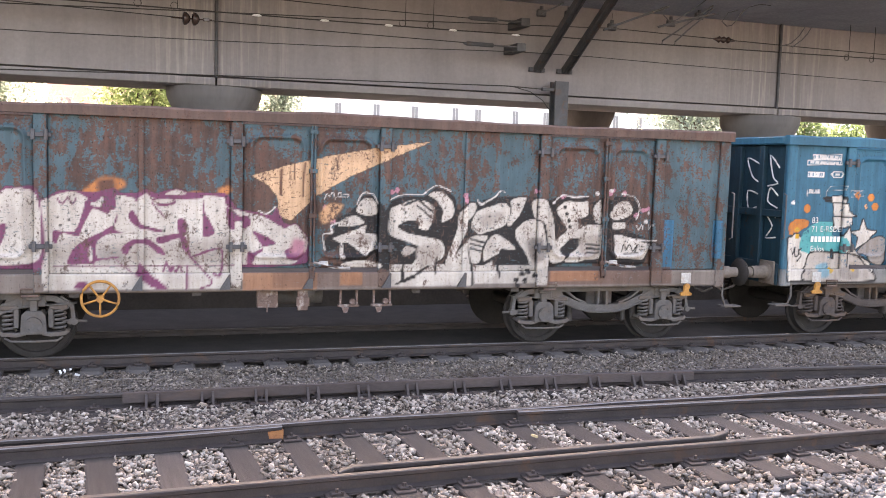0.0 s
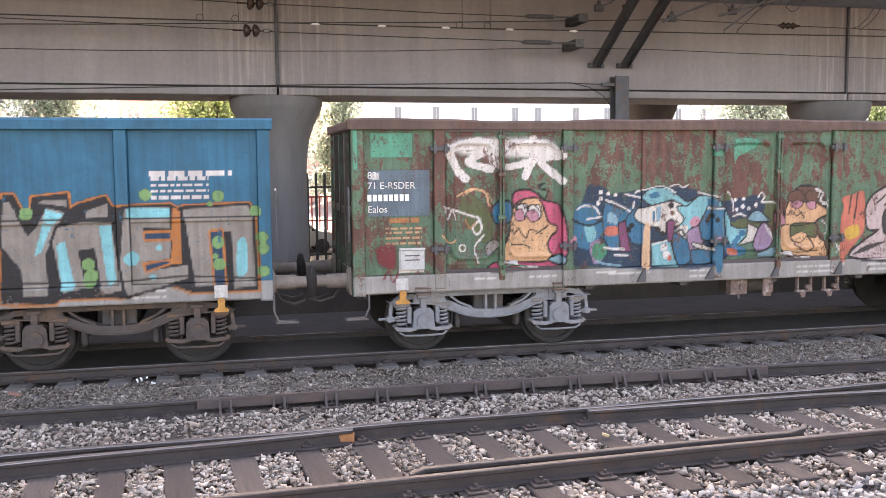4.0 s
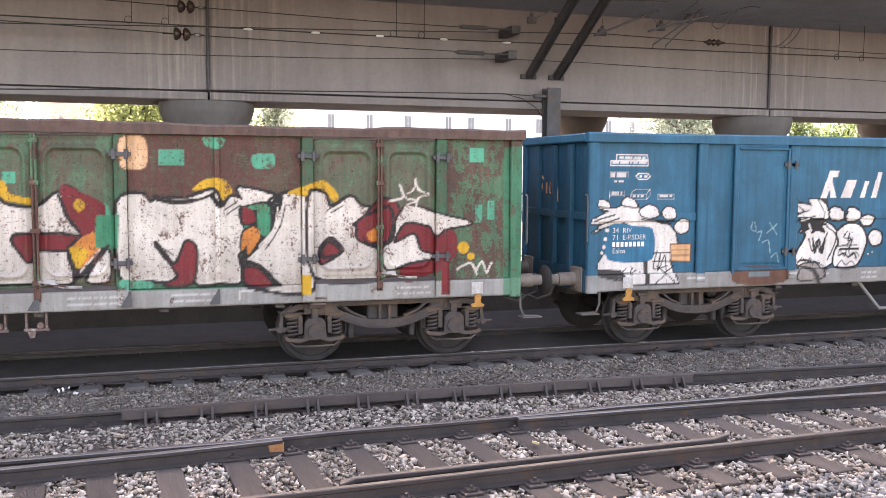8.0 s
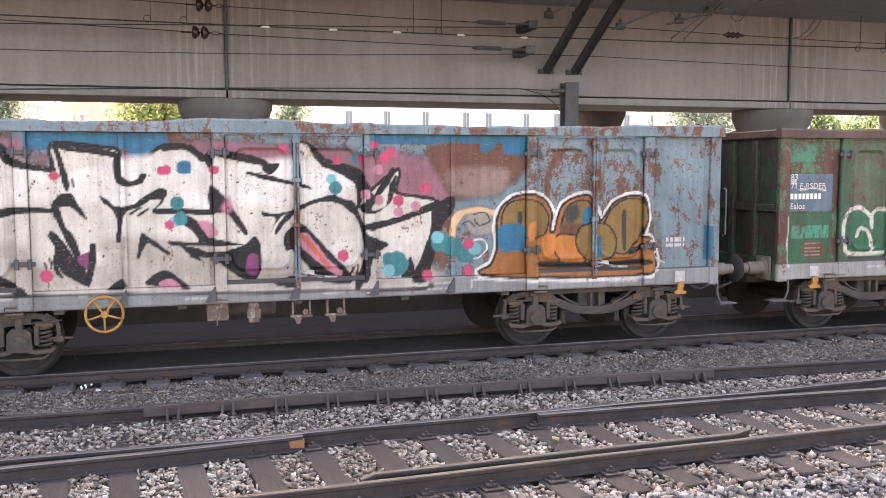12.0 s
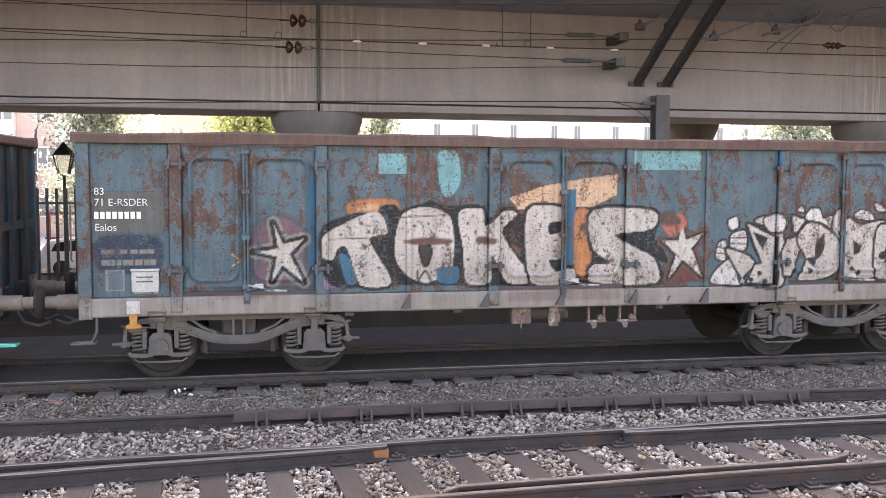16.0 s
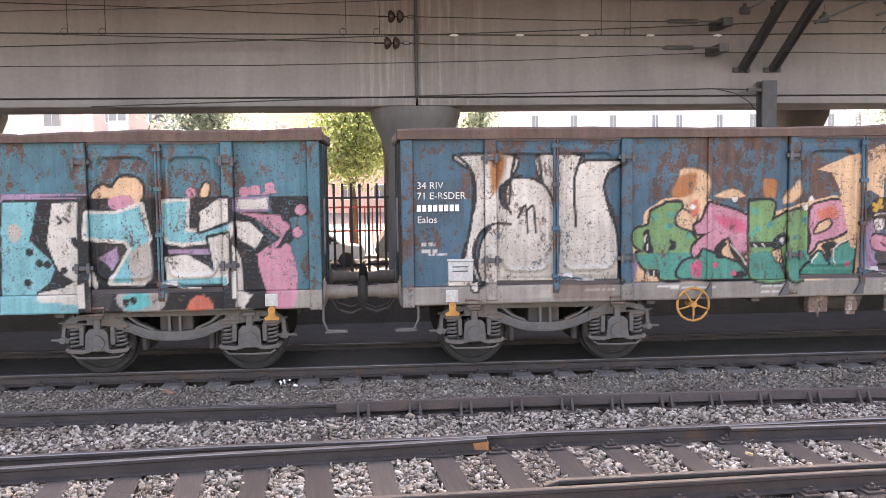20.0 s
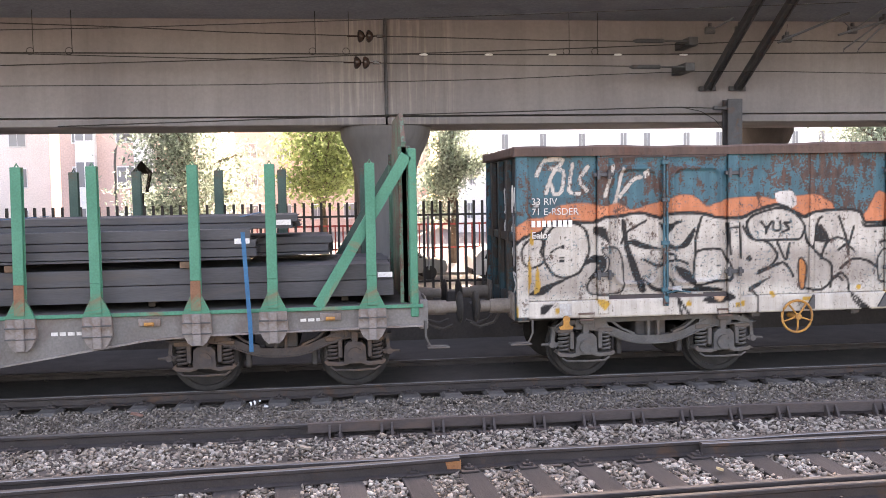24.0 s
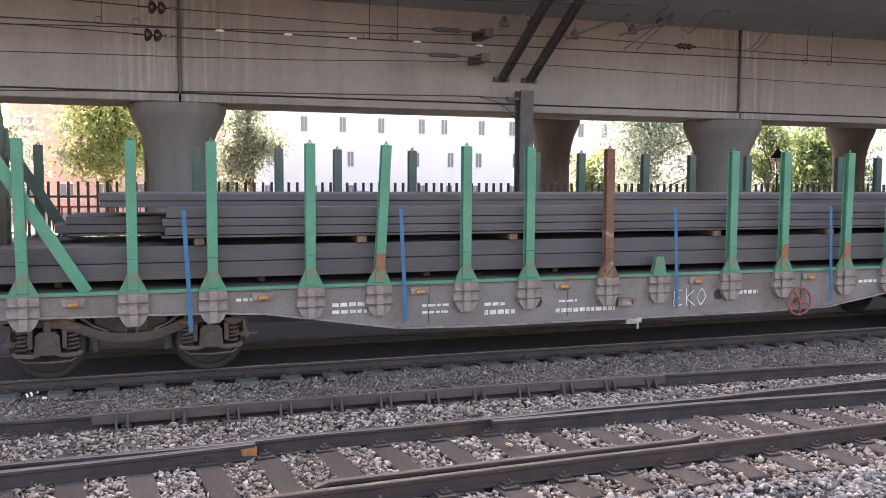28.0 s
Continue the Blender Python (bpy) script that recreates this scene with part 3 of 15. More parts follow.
insulator(0.029, 0.1424)
insulator(0.0335, 0.1707)
for sx, sz in ((0.3985, 0.1374), (0.4025, 0.1663)):
    c = at_wire(sx, sz)
    S = Shape().box(c[0] - 0.12, c[0] + 0.12, c[1] - 0.05, WEB_Y - 0.02, c[2] - 0.10, c[2] + 0.10, 0.01)
    S.lathe((c[0], c[1], c[2]), ((-1.5, 0.02), (-1.4, 0.055), (-0.75, 0.055), (-0.7, 0.02), (-0.1, 0.025)), "x", 10)
    thing("wire_anchor", "dark wire tensioner clamped to the concrete girder", "wire anchor", "wire anchors", me=S.mesh("wire_anchor", M_STEELDARK))
for sx in (-0.312, -0.273, -0.0205, 0.0155, 0.2595, 0.2920, 0.86, 0.90):
    a, b = at_wire(sx, 0.197), at_wire(sx, 0.1545)
    S = Shape().tube([a, (b[0], b[1], b[2] - 0.06)], 0.009, 5)
    ring = [(b[0] - 0.07 + 0.08 * math.cos(q * 0.6283), b[1], b[2] + 0.08 * math.sin(q * 0.6283)) for q in range(10)]
    S.tube(ring, 0.009, 5, True)
    thing("dropper", "thin dropper wire with a loop at its foot", "dropper wire", "dropper wires", me=S.mesh("dropper", M_WIRE))

# steel mast behind the train, with a bent cable
c0, c1 = (0.4425 * 21.9, 21.9), (0.4595 * 21.9, 21.9)
S = Shape().box(c0[0], c1[0], 21.80, 21.86, -0.2, 4.86, 0.006)
S.box(c0[0], c1[0], 22.10, 22.16, -0.2, 4.86, 0.006)
S.box((c0[0] + c1[0]) / 2 - 0.02, (c0[0] + c1[0]) / 2 + 0.02, 21.86, 22.10, -0.2, 4.86)
S.box(c0[0] - 0.35, c0[0] + 0.02, 21.84, 21.94, 4.60, 4.68, 0.006)
mast = thing("mast", "dark steel H-section mast beside the viaduct", "mast", me=S.mesh("mast", M_STEELDARK))
S = Shape().tube([(c0[0] - 16, 21.7, 4.30), (c0[0] - 8, 21.7, 4.52), (c0[0] - 1.3, 21.8, 4.66), (c0[0] - 0.3, 21.9, 4.64)], 0.014, 5)
S.tube([(c0[0] - 1.2, 21.8, 4.66), (c0[0] - 0.7, 21.8, 4.55), (c0[0] - 0.35, 21.8, 4.35), (c0[0] - 0.12, 21.8, 4.08)], 0.012, 5)
thing("cable", "thin dark cable hanging from the mast", "cable", me=S.mesh("cable", M_WIRE))
# bracket arms and struts of the overhead line
for run, r in (
        ([(0.5037, 0.1646), (0.5146, 0.1695), (0.5608, 0.1877), (0.59, 0.199)], 0.03),
        ([(0.5767, 0.1735), (0.5940, 0.1788), (0.6303, 0.1888), (0.66, 0.196)], 0.03),
        ([(0.5832, 0.1885), (0.5939, 0.1801), (0.6037, 0.1852), (0.6300, 0.2023), (0.6451, 0.2137)], 0.012),
        ([(0.5831, 0.1536), (0.5838, 0.1577), (0.6040, 0.1711), (0.6325, 0.1909), (0.652, 0.205)], 0.02),
        ([(0.6005, 0.1541), (0.6012, 0.1575), (0.6191, 0.1736), (0.6387, 0.1898), (0.652, 0.201)], 0.02),
        ([(0.6869, 0.1901), (0.6800, 0.1830), (0.6730, 0.1815), (0.6659, 0.1867), (0.6741, 0.1979), (0.6881, 0.2025)], 0.014),
        ([(0.6868, 0.1901), (0.6950, 0.2010), (0.7037, 0.2072), (0.7194, 0.2119), (0.7354, 0.2118)], 0.012),
        ([(0.7529, 0.1619), (0.7690, 0.1666), (0.7810, 0.1770), (0.7886, 0.1881)], 0.014),
        ([(0.7715, 0.1624), (0.7851, 0.1719), (0.7930, 0.1800), (0.7985, 0.1885)], 0.014),
        ([(0.4227, 0.1782), (0.4361, 0.1845), (0.4504, 0.1924)], 0.02),
        ([(0.5146, 0.1675), (0.5140, 0.1760), (0.5150, 0.1860)], 0.008),
):
    thing("wire_bracket", "dark tubular bracket arm of the overhead line", "bracket", "wire brackets",
          me=Shape().tube([at_wire(*q, 19.6) for q in run], 0.92 * r, 8).mesh("wire_bracket", M_STEELDARK))

for sx, sz in [(0.5146, 0.1690), (0.5940, 0.1792), (0.6330, 0.1905), (0.652, 0.2030), (0.4227, 0.1782), (0.4581, 0.1795)]:
    c = at_wire(sx, sz)
    thing("wire_clamp", "dark cast clamp on the overhead line", "clamp", "wire clamps",
          me=Shape().box(c[0] - 0.13, c[0] + 0.13, c[1] - 0.05, c[1] + 0.05, c[2] - 0.09, c[2] + 0.09, 0.03).cyl((c[0], c[1], c[2] + 0.09), 0.05, 0, 0.08, "z", 10).mesh("wire_clamp", M_STEELDARK))
for sx, sz in [(0.6695, 0.1645), (0.6641, 0.2019)]:
    c = at_wire(sx, sz)
    thing("insulator", "slim dark rod insulator in an overhead wire", "insulator", "insulators",
          me=Shape().lathe((c[0], c[1], c[2]), ((-0.3, 0.02), (-0.2, 0.05), (-0.14, 0.09), (-0.08, 0.05), (0.0, 0.09), (0.08, 0.05), (0.14, 0.09), (0.2, 0.05), (0.35, 0.02)), "x", 12).mesh("insulator", M_INSUL, True))

# ---- paint on the wagon sides: flat shapes laid over one another in the plane of a side ----
U0, U1, V0, V1, CELL = -6.6, 6.6, 0.8, 3.32, 0.01


class Canvas:
    """The coats of spray paint on one wagon side, in metres along (u) and up (v)."""

    def __init__(self):
        self.w, self.h = int((U1 - U0) / CELL), int((V1 - V0) / CELL)
        self.a = np.zeros((self.h, self.w, 4), np.float32)

    def window(self, u0, u1, v0, v1):
        i0, i1 = max(int((u0 - U0) / CELL), 0), min(int((u1 - U0) / CELL) + 2, self.w)
        j0, j1 = max(int((v0 - V0) / CELL), 0), min(int((v1 - V0) / CELL) + 2, self.h)
        if i1 <= i0 or j1 <= j0:
            return None
        uu = U0 + (np.arange(i0, i1) + 0.5) * CELL
        vv = V0 + (np.arange(j0, j1) + 0.5) * CELL
        return (slice(j0, j1), slice(i0, i1)), *np.meshgrid(uu, vv)

    def lay(self, sl, mask, colour):
        """Sprays a colour where the mask says."""
        k = np.clip(mask, 0, 1)[..., None]
        a = self.a[sl]
        a[..., :3] = a[..., :3] * (1 - k) + np.array(colour, np.float32)[:3] * k
        a[..., 3:] = np.maximum(a[..., 3:] * (1 - 0 * k), k)

    def dist(self, pts, uu, vv, closed=True):
        """Distance to an outline, below zero inside it."""
        d = np.full(uu.shape, 9.0, np.float32)
        inside = np.zeros(uu.shape, bool)
        n = len(pts)
        for i in range(n if closed else n - 1):
            (x0, y0), (x1, y1) = pts[i], pts[(i + 1) % n]
            dx, dy = x1 - x0, y1 - y0
            t = np.clip(((uu - x0) * dx + (vv - y0) * dy) / (dx * dx + dy * dy + 1e-9), 0, 1)
            d = np.minimum(d, np.hypot(uu - x0 - t * dx, vv - y0 - t * dy))
            if closed:
                inside ^= ((y0 > vv) != (y1 > vv)) & (uu < x0 + dx * (vv - y0) / (dy if dy else 1e-9))
        return np.where(inside, -d, d) if closed else d

    def shape(self, pts, fill, edge=None, w=0.05, halo=None, hw=0.04, soft=0.0, curvy=True, fade=None):
        """A painted shape with an outline and, round that, a halo. fade: a second colour that comes in towards the foot."""
        p = curve(pts) if curvy else pts
        us, vs = [a for a, _ in p], [b for _, b in p]
        g = (w if edge else 0) + (hw if halo else 0) + soft + 0.03
        got = self.window(min(us) - g, max(us) + g, min(vs) - g, max(vs) + g)
        if got is None:
            return
        sl, uu, vv = got
        d = self.dist(p, uu, vv)
        s = max(soft, CELL)
        if halo:
            self.lay(sl, 0.5 + ((w if edge else 0) + hw - d) / s, halo)
        if edge:
            self.lay(sl, 0.5 + (w * 0.9 - d) / CELL, edge)
        if fill:
            self.lay(sl, 0.5 - (d + (w * 0.05 if edge else 0)) / s, fill)
        if fade and fill:
            k = np.clip((np.mean(vs) - vv) / (max(vs) - min(vs)) * 1.6, 0, 0.85) * np.clip(0.5 - (d + 0.03) / 0.03, 0, 1)
            self.lay(sl, k, fade)

    def line(self, pts, w, colour, curvy=True, soft=0.0):
        p = curve(pts, False) if curvy and len(pts) > 2 else pts
        us, vs = [a for a, _ in p], [b for _, b in p]
        got = self.window(min(us) - w - soft, max(us) + w + soft, min(vs) - w - soft, max(vs) + w + soft)
        if got:
            sl, uu, vv = got
            self.lay(sl, 0.5 + (w / 2 - self.dist(p, uu, vv, False)) / max(CELL, soft), colour)

    def dot(self, u, v, r, colour, soft=0.0):
        got = self.window(u - r - soft, u + r + soft, v - r - soft, v + r + soft)
        if got:
            sl, uu, vv = got
            self.lay(sl, 0.5 + (r - np.hypot(uu - u, vv - v)) / max(CELL, soft), colour)

    def rect(self, u0, u1, v0, v1, colour, strength=1.0):
        got = self.window(u0, u1, v0, v1)
        if got:
            sl, uu, vv = got
            self.lay(sl, strength * ((uu > u0) & (uu < u1) & (vv > v0) & (vv < v1)), colour)

    def dots(self, u0, u1, v0, v1, n, r0, r1, colours, seed):
        rnd = random.Random(seed)
        for k in range(n):
            self.dot(rnd.uniform(u0, u1), rnd.uniform(v0, v1), rnd.uniform(r0, r1), colours[k % len(colours)])

    def bars(self, u0, u1, v, h, colour, n=1, gap=None, seed=0, broken=True):
        """Rows of lettering too small to read, as broken bars."""
        rnd = random.Random(seed + int(u0 * 100))
        for k in range(n):
            z, x = v - k * (gap or 1.6 * h), u0
            while x < u1:
                q = min(u1, x + (rnd.uniform(0.8, 3.0) * h if broken else u1 - u0))
                self.rect(x, q, z - h / 2, z + h / 2, colour, 0.85)
                x = q + 0.35 * h

    def sample(self, u, v):
        i = np.clip(((u - U0) / CELL).astype(int), 0, self.w - 1)
        j = np.clip(((v - V0) / CELL).astype(int), 0, self.h - 1)
        return self.a[j, i]


def curve(pts, closed=True, k=4):
    """A smooth run through points."""
    n, out = len(pts), []
    for i in range(n if closed else n - 1):
        if closed:
            p0, p1, p2, p3 = pts[i - 1], pts[i], pts[(i + 1) % n], pts[(i + 2) % n]
        else:
            p0, p1, p2, p3 = pts[max(i - 1, 0)], pts[i], pts[i + 1], pts[min(i + 2, n - 1)]
        for j in range(k):
            t = j / k
            a, b, c, d = 2 * t ** 3 - 3 * t * t + 1, t ** 3 - 2 * t * t + t, 3 * t * t - 2 * t ** 3, t ** 3 - t * t
            out.append(tuple(a * p1[q] + b * 0.4 * (p2[q] - p0[q]) + c * p2[q] + d * 0.4 * (p3[q] - p1[q]) for q in (0, 1)))
    if not closed:
        out.append(pts[-1])
    return out


def wagon_paint(name, c0, c1, rust_amount, rust0=(0.055, 0.032, 0.027), rust1=(0.125, 0.066, 0.050), over=0.45, fresh=1.0):
    """Old wagon paint: chalky colour, rust breaking through, the spray paint of the side on top, worn in turn."""
    m, nt, b, co = base_mat(name, 0.62, 0, 0.35)
    large = noise_tex(nt, co, 0.9, 6, 0.6, 0.6)
    fine = noise_tex(nt, co, 26, 4, 0.65)
    mid = noise_tex(nt, co, 6.0, 9, 0.74, 0.25, (1, 1, 0.6))
    flake = noise_tex(nt, co, 24, 5, 0.7, 0.2, (1, 1, 1.7))
    streak = noise_tex(nt, co, 3.0, 5, 0.6, 0.2, (4, 4, 0.25))
    col = ramp(nt, large, ((0.3, c0), (0.72, c1)))
    col = mixc(nt, 0.35, col, ramp(nt, streak, ((0.35, tuple(0.55 * q for q in c0)), (0.7, tuple(min(1, 1.25 * q) for q in c1)))))
    rust = ramp(nt, fine, ((0.3, rust0), (0.7, rust1)))
    rust = mixc(nt, ramp(nt, noise_tex(nt, co, 4.0, 6, 0.7, 0.4), ((0.5, (0, 0, 0)), (0.68, (0.75, 0.75, 0.75)))), rust, (rust1[0] * 1.35, rust1[1] * 0.9, rust1[2] * 0.72))
    rust = mixc(nt, 0.55, rust, ramp(nt, streak, ((0.32, tuple(0.5 * q for q in rust0)), (0.68, tuple(1.2 * q for q in rust1)))))
    thr = 0.645 - 0.27 * rust_amount
    patch = calc(nt, "ADD", calc(nt, "ADD", calc(nt, "MULTIPLY", mid, 0.40), calc(nt, "MULTIPLY", flake, 0.18)), calc(nt, "ADD", calc(nt, "MULTIPLY", large, 0.27), calc(nt, "MULTIPLY", streak, 0.15)))
    under = ramp(nt, patch, ((thr, (0, 0, 0)), (thr + 0.022, (0.92, 0.92, 0.92)), (thr + 0.07, (1, 1, 1))))
    col = mixc(nt, under, col, rust)
    at = nt.nodes.new("ShaderNodeVertexColor")
    at.layer_name = "spray"
    wear = ramp(nt, calc(nt, "ADD", calc(nt, "MULTIPLY", mid, 0.7), calc(nt, "MULTIPLY", fine, 0.3)),
                ((0.60 - 0.10 * over, (1, 1, 1)), (0.645 - 0.06 * over, (0.12, 0.12, 0.12))))
    roller = noise_tex(nt, co, 7.0, 6, 0.7, 0.3, (1, 1, 7))
    wear2 = ramp(nt, calc(nt, "ADD", calc(nt, "MULTIPLY", roller, 0.6), calc(nt, "MULTIPLY", fine, 0.4)),
                 ((0.585 - 0.05 * over, (1, 1, 1)), (0.64 - 0.05 * over, (0.36, 0.36, 0.36))))
    tint = mixc(nt, 1.0, at.outputs["Color"], ramp(nt, streak, ((0.3, (0.60, 0.55, 0.52)), (0.65, (1, 1, 1)))), "MULTIPLY")
    spray = mixc(nt, 0.6, at.outputs["Color"], tint)
    spray = mixc(nt, 0.3, spray, mixc(nt, 1.0, spray, ramp(nt, roller, ((0.3, (0.74, 0.71, 0.69)), (0.6, (1, 1, 1)))), "MULTIPLY"))
    lift = nt.nodes.new("ShaderNodeHueSaturation")
    lift.inputs["Saturation"].default_value, lift.inputs["Value"].default_value = 0.6 + 0.4 * fresh, fresh
    nt.links.new(spray, lift.inputs["Color"])
    spray = lift.outputs[0]
    col = mixc(nt, calc(nt, "MULTIPLY", at.outputs["Alpha"], calc(nt, "MULTIPLY", wear, wear2)), col, spray)
    specks = ramp(nt, noise_tex(nt, co, 48, 2, 0.5, 0, (1, 1, 0.55)), ((0.655, (1, 1, 1)), (0.70, (0.30, 0.26, 0.24))))
    col = mixc(nt, 0.3 + over, col, specks, "MULTIPLY")
    grime = ramp(nt, noise_tex(nt, co, 1.7, 7, 0.7, 0.5), ((0.35, (0.62, 0.59, 0.57)), (0.65, (0.92, 0.90, 0.88))))
    col = mixc(nt, 0.9, col, grime, "MULTIPLY")
    hsv = nt.nodes.new("ShaderNodeHueSaturation")
    hsv.inputs["Saturation"].default_value, hsv.inputs["Value"].default_value = 1.0, 0.86
    nt.links.new(col, hsv.inputs["Color"])
    col = hsv.outputs[0]
    nt.links.new(col, b.inputs["Base Color"])
    bump(nt, b, calc(nt, "ADD", mid, calc(nt, "MULTIPLY", fine, 0.4)), 0.25, 0.008)
    return m


def sheet(name, mat, canvas, u0, u1, v0, v1, y, relief=None, step=0.0187, thick=0.03):
    """A plate in the plane of a side that carries its paint; relief: how far it stands out at u, v."""
    nu, nv = max(2, int(round((u1 - u0) / step)) + 1), max(2, int(round((v1 - v0) / step)) + 1)
    uu, vv = np.meshgrid(np.linspace(u0, u1, nu), np.linspace(v0, v1, nv))
    yy = np.full(uu.shape, y) if relief is None else y - relief(uu, vv)
    front = np.stack([uu.ravel(), yy.ravel(), vv.ravel()], 1)
    rim = np.concatenate([np.arange(nu), nu * np.arange(1, nv) + nu - 1, nu * (nv - 1) + np.arange(nu - 2, -1, -1), nu * np.arange(nv - 2, 0, -1)])
    back = front[rim].copy()
    back[:, 1] = y + thick
    verts = np.concatenate([front, back])
    n0, r = nu * nv, len(rim)
    idx = (np.arange(nv - 1)[:, None] * nu + np.arange(nu - 1)[None]).ravel()
    quads = np.stack([idx, idx + 1, idx + nu + 1, idx + nu], 1)
    k = np.arange(r)
    side = np.stack([rim[k], n0 + k, n0 + (k + 1) % r, rim[(k + 1) % r]], 1)
    q = np.concatenate([quads, side])
    me = bpy.data.meshes.new(name)
    me.vertices.add(len(verts))
    me.vertices.foreach_set("co", verts.ravel().astype(np.float32))
    me.loops.add(q.size + r)
    me.loops.foreach_set("vertex_index", np.concatenate([q.ravel(), n0 + k[::-1]]).astype(np.int32))
    me.polygons.add(len(q) + 1)
    me.polygons.foreach_set("loop_start", np.concatenate([np.arange(len(q)) * 4, [q.size]]).astype(np.int32))
    me.materials.append(mat)
    me.update(calc_edges=True)
    if canvas is not None:
        layer = me.attributes.new("spray", "FLOAT_COLOR", "POINT")
        c = canvas.sample(verts[:, 0], verts[:, 2])
        layer.data.foreach_set("color", c.astype(np.float32).ravel())
    return me

# ---- shared parts of the wagons ----
def bare(me):
    """Marks a mesh that wears wagon paint but no spray."""
    layer = me.attributes.new("spray", "FLOAT_COLOR", "POINT")
    layer.data.foreach_set("color", np.zeros(4 * len(me.vertices), np.float32))
    return me


def wheelset_mesh():
    S = Shape()
    for s in (-1, 1):
        S.lathe((0, 0.87 * s, 0), [(q * s, r) for q, r in ((-0.065, 0.20), (-0.065, 0.37), (-0.085, 0.40), (-0.085, 0.49), (-0.055, 0.49), (-0.045, 0.455), (0.07, 0.445),
                                                            (0.07, 0.385), (0.035, 0.37), (0.02, 0.22), (0.06, 0.16), (0.06, 0.09))], "y", 36)
    S.cyl((0, 0, 0), 0.085, -1.15, 1.15, "y", 16)
    for s in (-1, 1):
        for k in range(6):
            a = k * math.pi / 3
            S.cyl((0.27 * math.cos(a), 0.87 * s, 0.27 * math.sin(a)), 0.014, -0.05, 0.05, "y", 6)
    return S.mesh("wheelset", M_WHEEL, True)


ME_WHEELSET = wheelset_mesh()


def bogie_meshes(mat):
    """Side frame, axle box and coil spring of one kind of bogie."""
    out = {}
    S = Shape()
    y0, y1 = -1.14, -1.02
    S.strap([(-1.42, 0.70), (-1.25, 0.80), (-0.9, 0.835), (0.9, 0.835), (1.25, 0.80), (1.42, 0.70)], 0.075, y0, y1)
    for s in (-1, 1):
        S.prism([(s * 1.02, 0.83), (s * 0.70, 0.83), (s * 0.62, 0.67), (s * 0.80, 0.73), (s * 1.02, 0.75)], y0 + 0.02, y1 - 0.01, "y")
    low = [(-0.98, 0.755), (-0.80, 0.735), (-0.62, 0.665), (-0.40, 0.575), (-0.22, 0.535), (0, 0.525), (0.22, 0.535), (0.40, 0.575), (0.62, 0.665), (0.80, 0.735), (0.98, 0.755)]
    S.strap(low, 0.125, y0, y1)
    S.strap([(-1.5, 0.745)] + [(a, b - 0.045) for a, b in low] + [(1.5, 0.745)], 0.014, y0 - 0.03, y1)
    for a in (-0.07, 0.07):
        S.box(a - 0.02, a + 0.02, y0 + 0.02, y1, 0.55, 0.83, 0.006)
    S.strap([(-0.60, 0.80), (-0.47, 0.70), (-0.28, 0.62)], 0.03, y0 + 0.01, y1)
    S.strap([(0.60, 0.80), (0.47, 0.70), (0.28, 0.62)], 0.03, y0 + 0.01, y1)
    for s in (-1, 1):
        S.box(s * 1.0 - 0.14, s * 1.0 + 0.14, y0 - 0.01, y1, 0.70, 0.85, 0.01)
        S.strap([(s * 1.30, 0.82), (s * 1.44, 0.72), (s * 1.46, 0.55), (s * 1.40, 0.47)], 0.05, y0 + 0.02, y1 - 0.02)
        S.cyl((s * 1.47, -1.08, 0.50), 0.045, -0.06, 0.04, "y", 10)
        S.tube([(s * 1.32, -1.1, 0.51), (s * 1.62, -1.1, 0.50)], 0.02, 6)
    out["side_frame"] = S.mesh("side_frame", mat, True)
    S = Shape()
    S.prism([(-0.155, 0.36), (0.155, 0.36), (0.14, 0.60), (0.09, 0.655), (-0.09, 0.655), (-0.14, 0.60)], -1.22, -0.95, "y")
    S.cyl((0, -1.22, 0.475), 0.105, -0.035, 0.0, "y", 18)
    for a in range(4):
        S.cyl((0.075 * math.cos(0.785 + a * 1.571), -1.26, 0.475 + 0.075 * math.sin(0.785 + a * 1.571)), 0.015, -0.012, 0.0, "y", 6)
    S.box(-0.045, 0.045, -1.20, -1.05, 0.62, 0.82, 0.01)
    S.box(-0.085, 0.085, -1.215, -1.05, 0.785, 0.835, 0.01)
    out["axle_box"] = S.mesh("axle_box", mat, True)
    S = Shape().strap([(0.40, 0.40), (0.37, 0.365), (0.20, 0.35), (0.10, 0.37)], 0.05, -1.20, -0.98)
    out["spring_seat"] = S.mesh("spring_seat", mat, True)
    S = Shape().box(0.18, 0.40, -1.16, -0.98, 0.66, 0.72, 0.01).box(0.17, 0.23, -1.2, -1.0, 0.44, 0.68, 0.01)
    out["spring_cap"] = S.mesh("spring_cap", mat)
    S = Shape().tube([(-0.34, -1.17, 0.315), (-0.27, -1.19, 0.272), (0, -1.20, 0.265), (0.27, -1.19, 0.272), (0.34, -1.17, 0.315)], 0.015, 6)
    out["safety_bar"] = S.mesh("safety_bar", mat, True)
    S = Shape()
    path = [(0.075 * math.cos(q * 0.698), -1.09 + 0.075 * math.sin(q * 0.698), 0.39 + 0.27 * q / 45) for q in range(46)]
    S.tube(path, 0.0185, 5)
    out["spring"] = S.mesh("spring", mat, True)
    S = Shape().box(-0.22, 0.22, -1.0, 1.0, 0.50, 0.80, 0.02)
    for s in (-1, 1):
        S.box(s * 0.62 - 0.05, s * 0.62 + 0.05, -0.95, 0.95, 0.32, 0.62, 0.02)
        S.box(s * 0.45 - 0.04, s * 0.45 + 0.04, -0.95, -0.80, 0.30, 0.66, 0.02)
    out["bolster"] = S.mesh("bolster", M_UNDER)
    return out


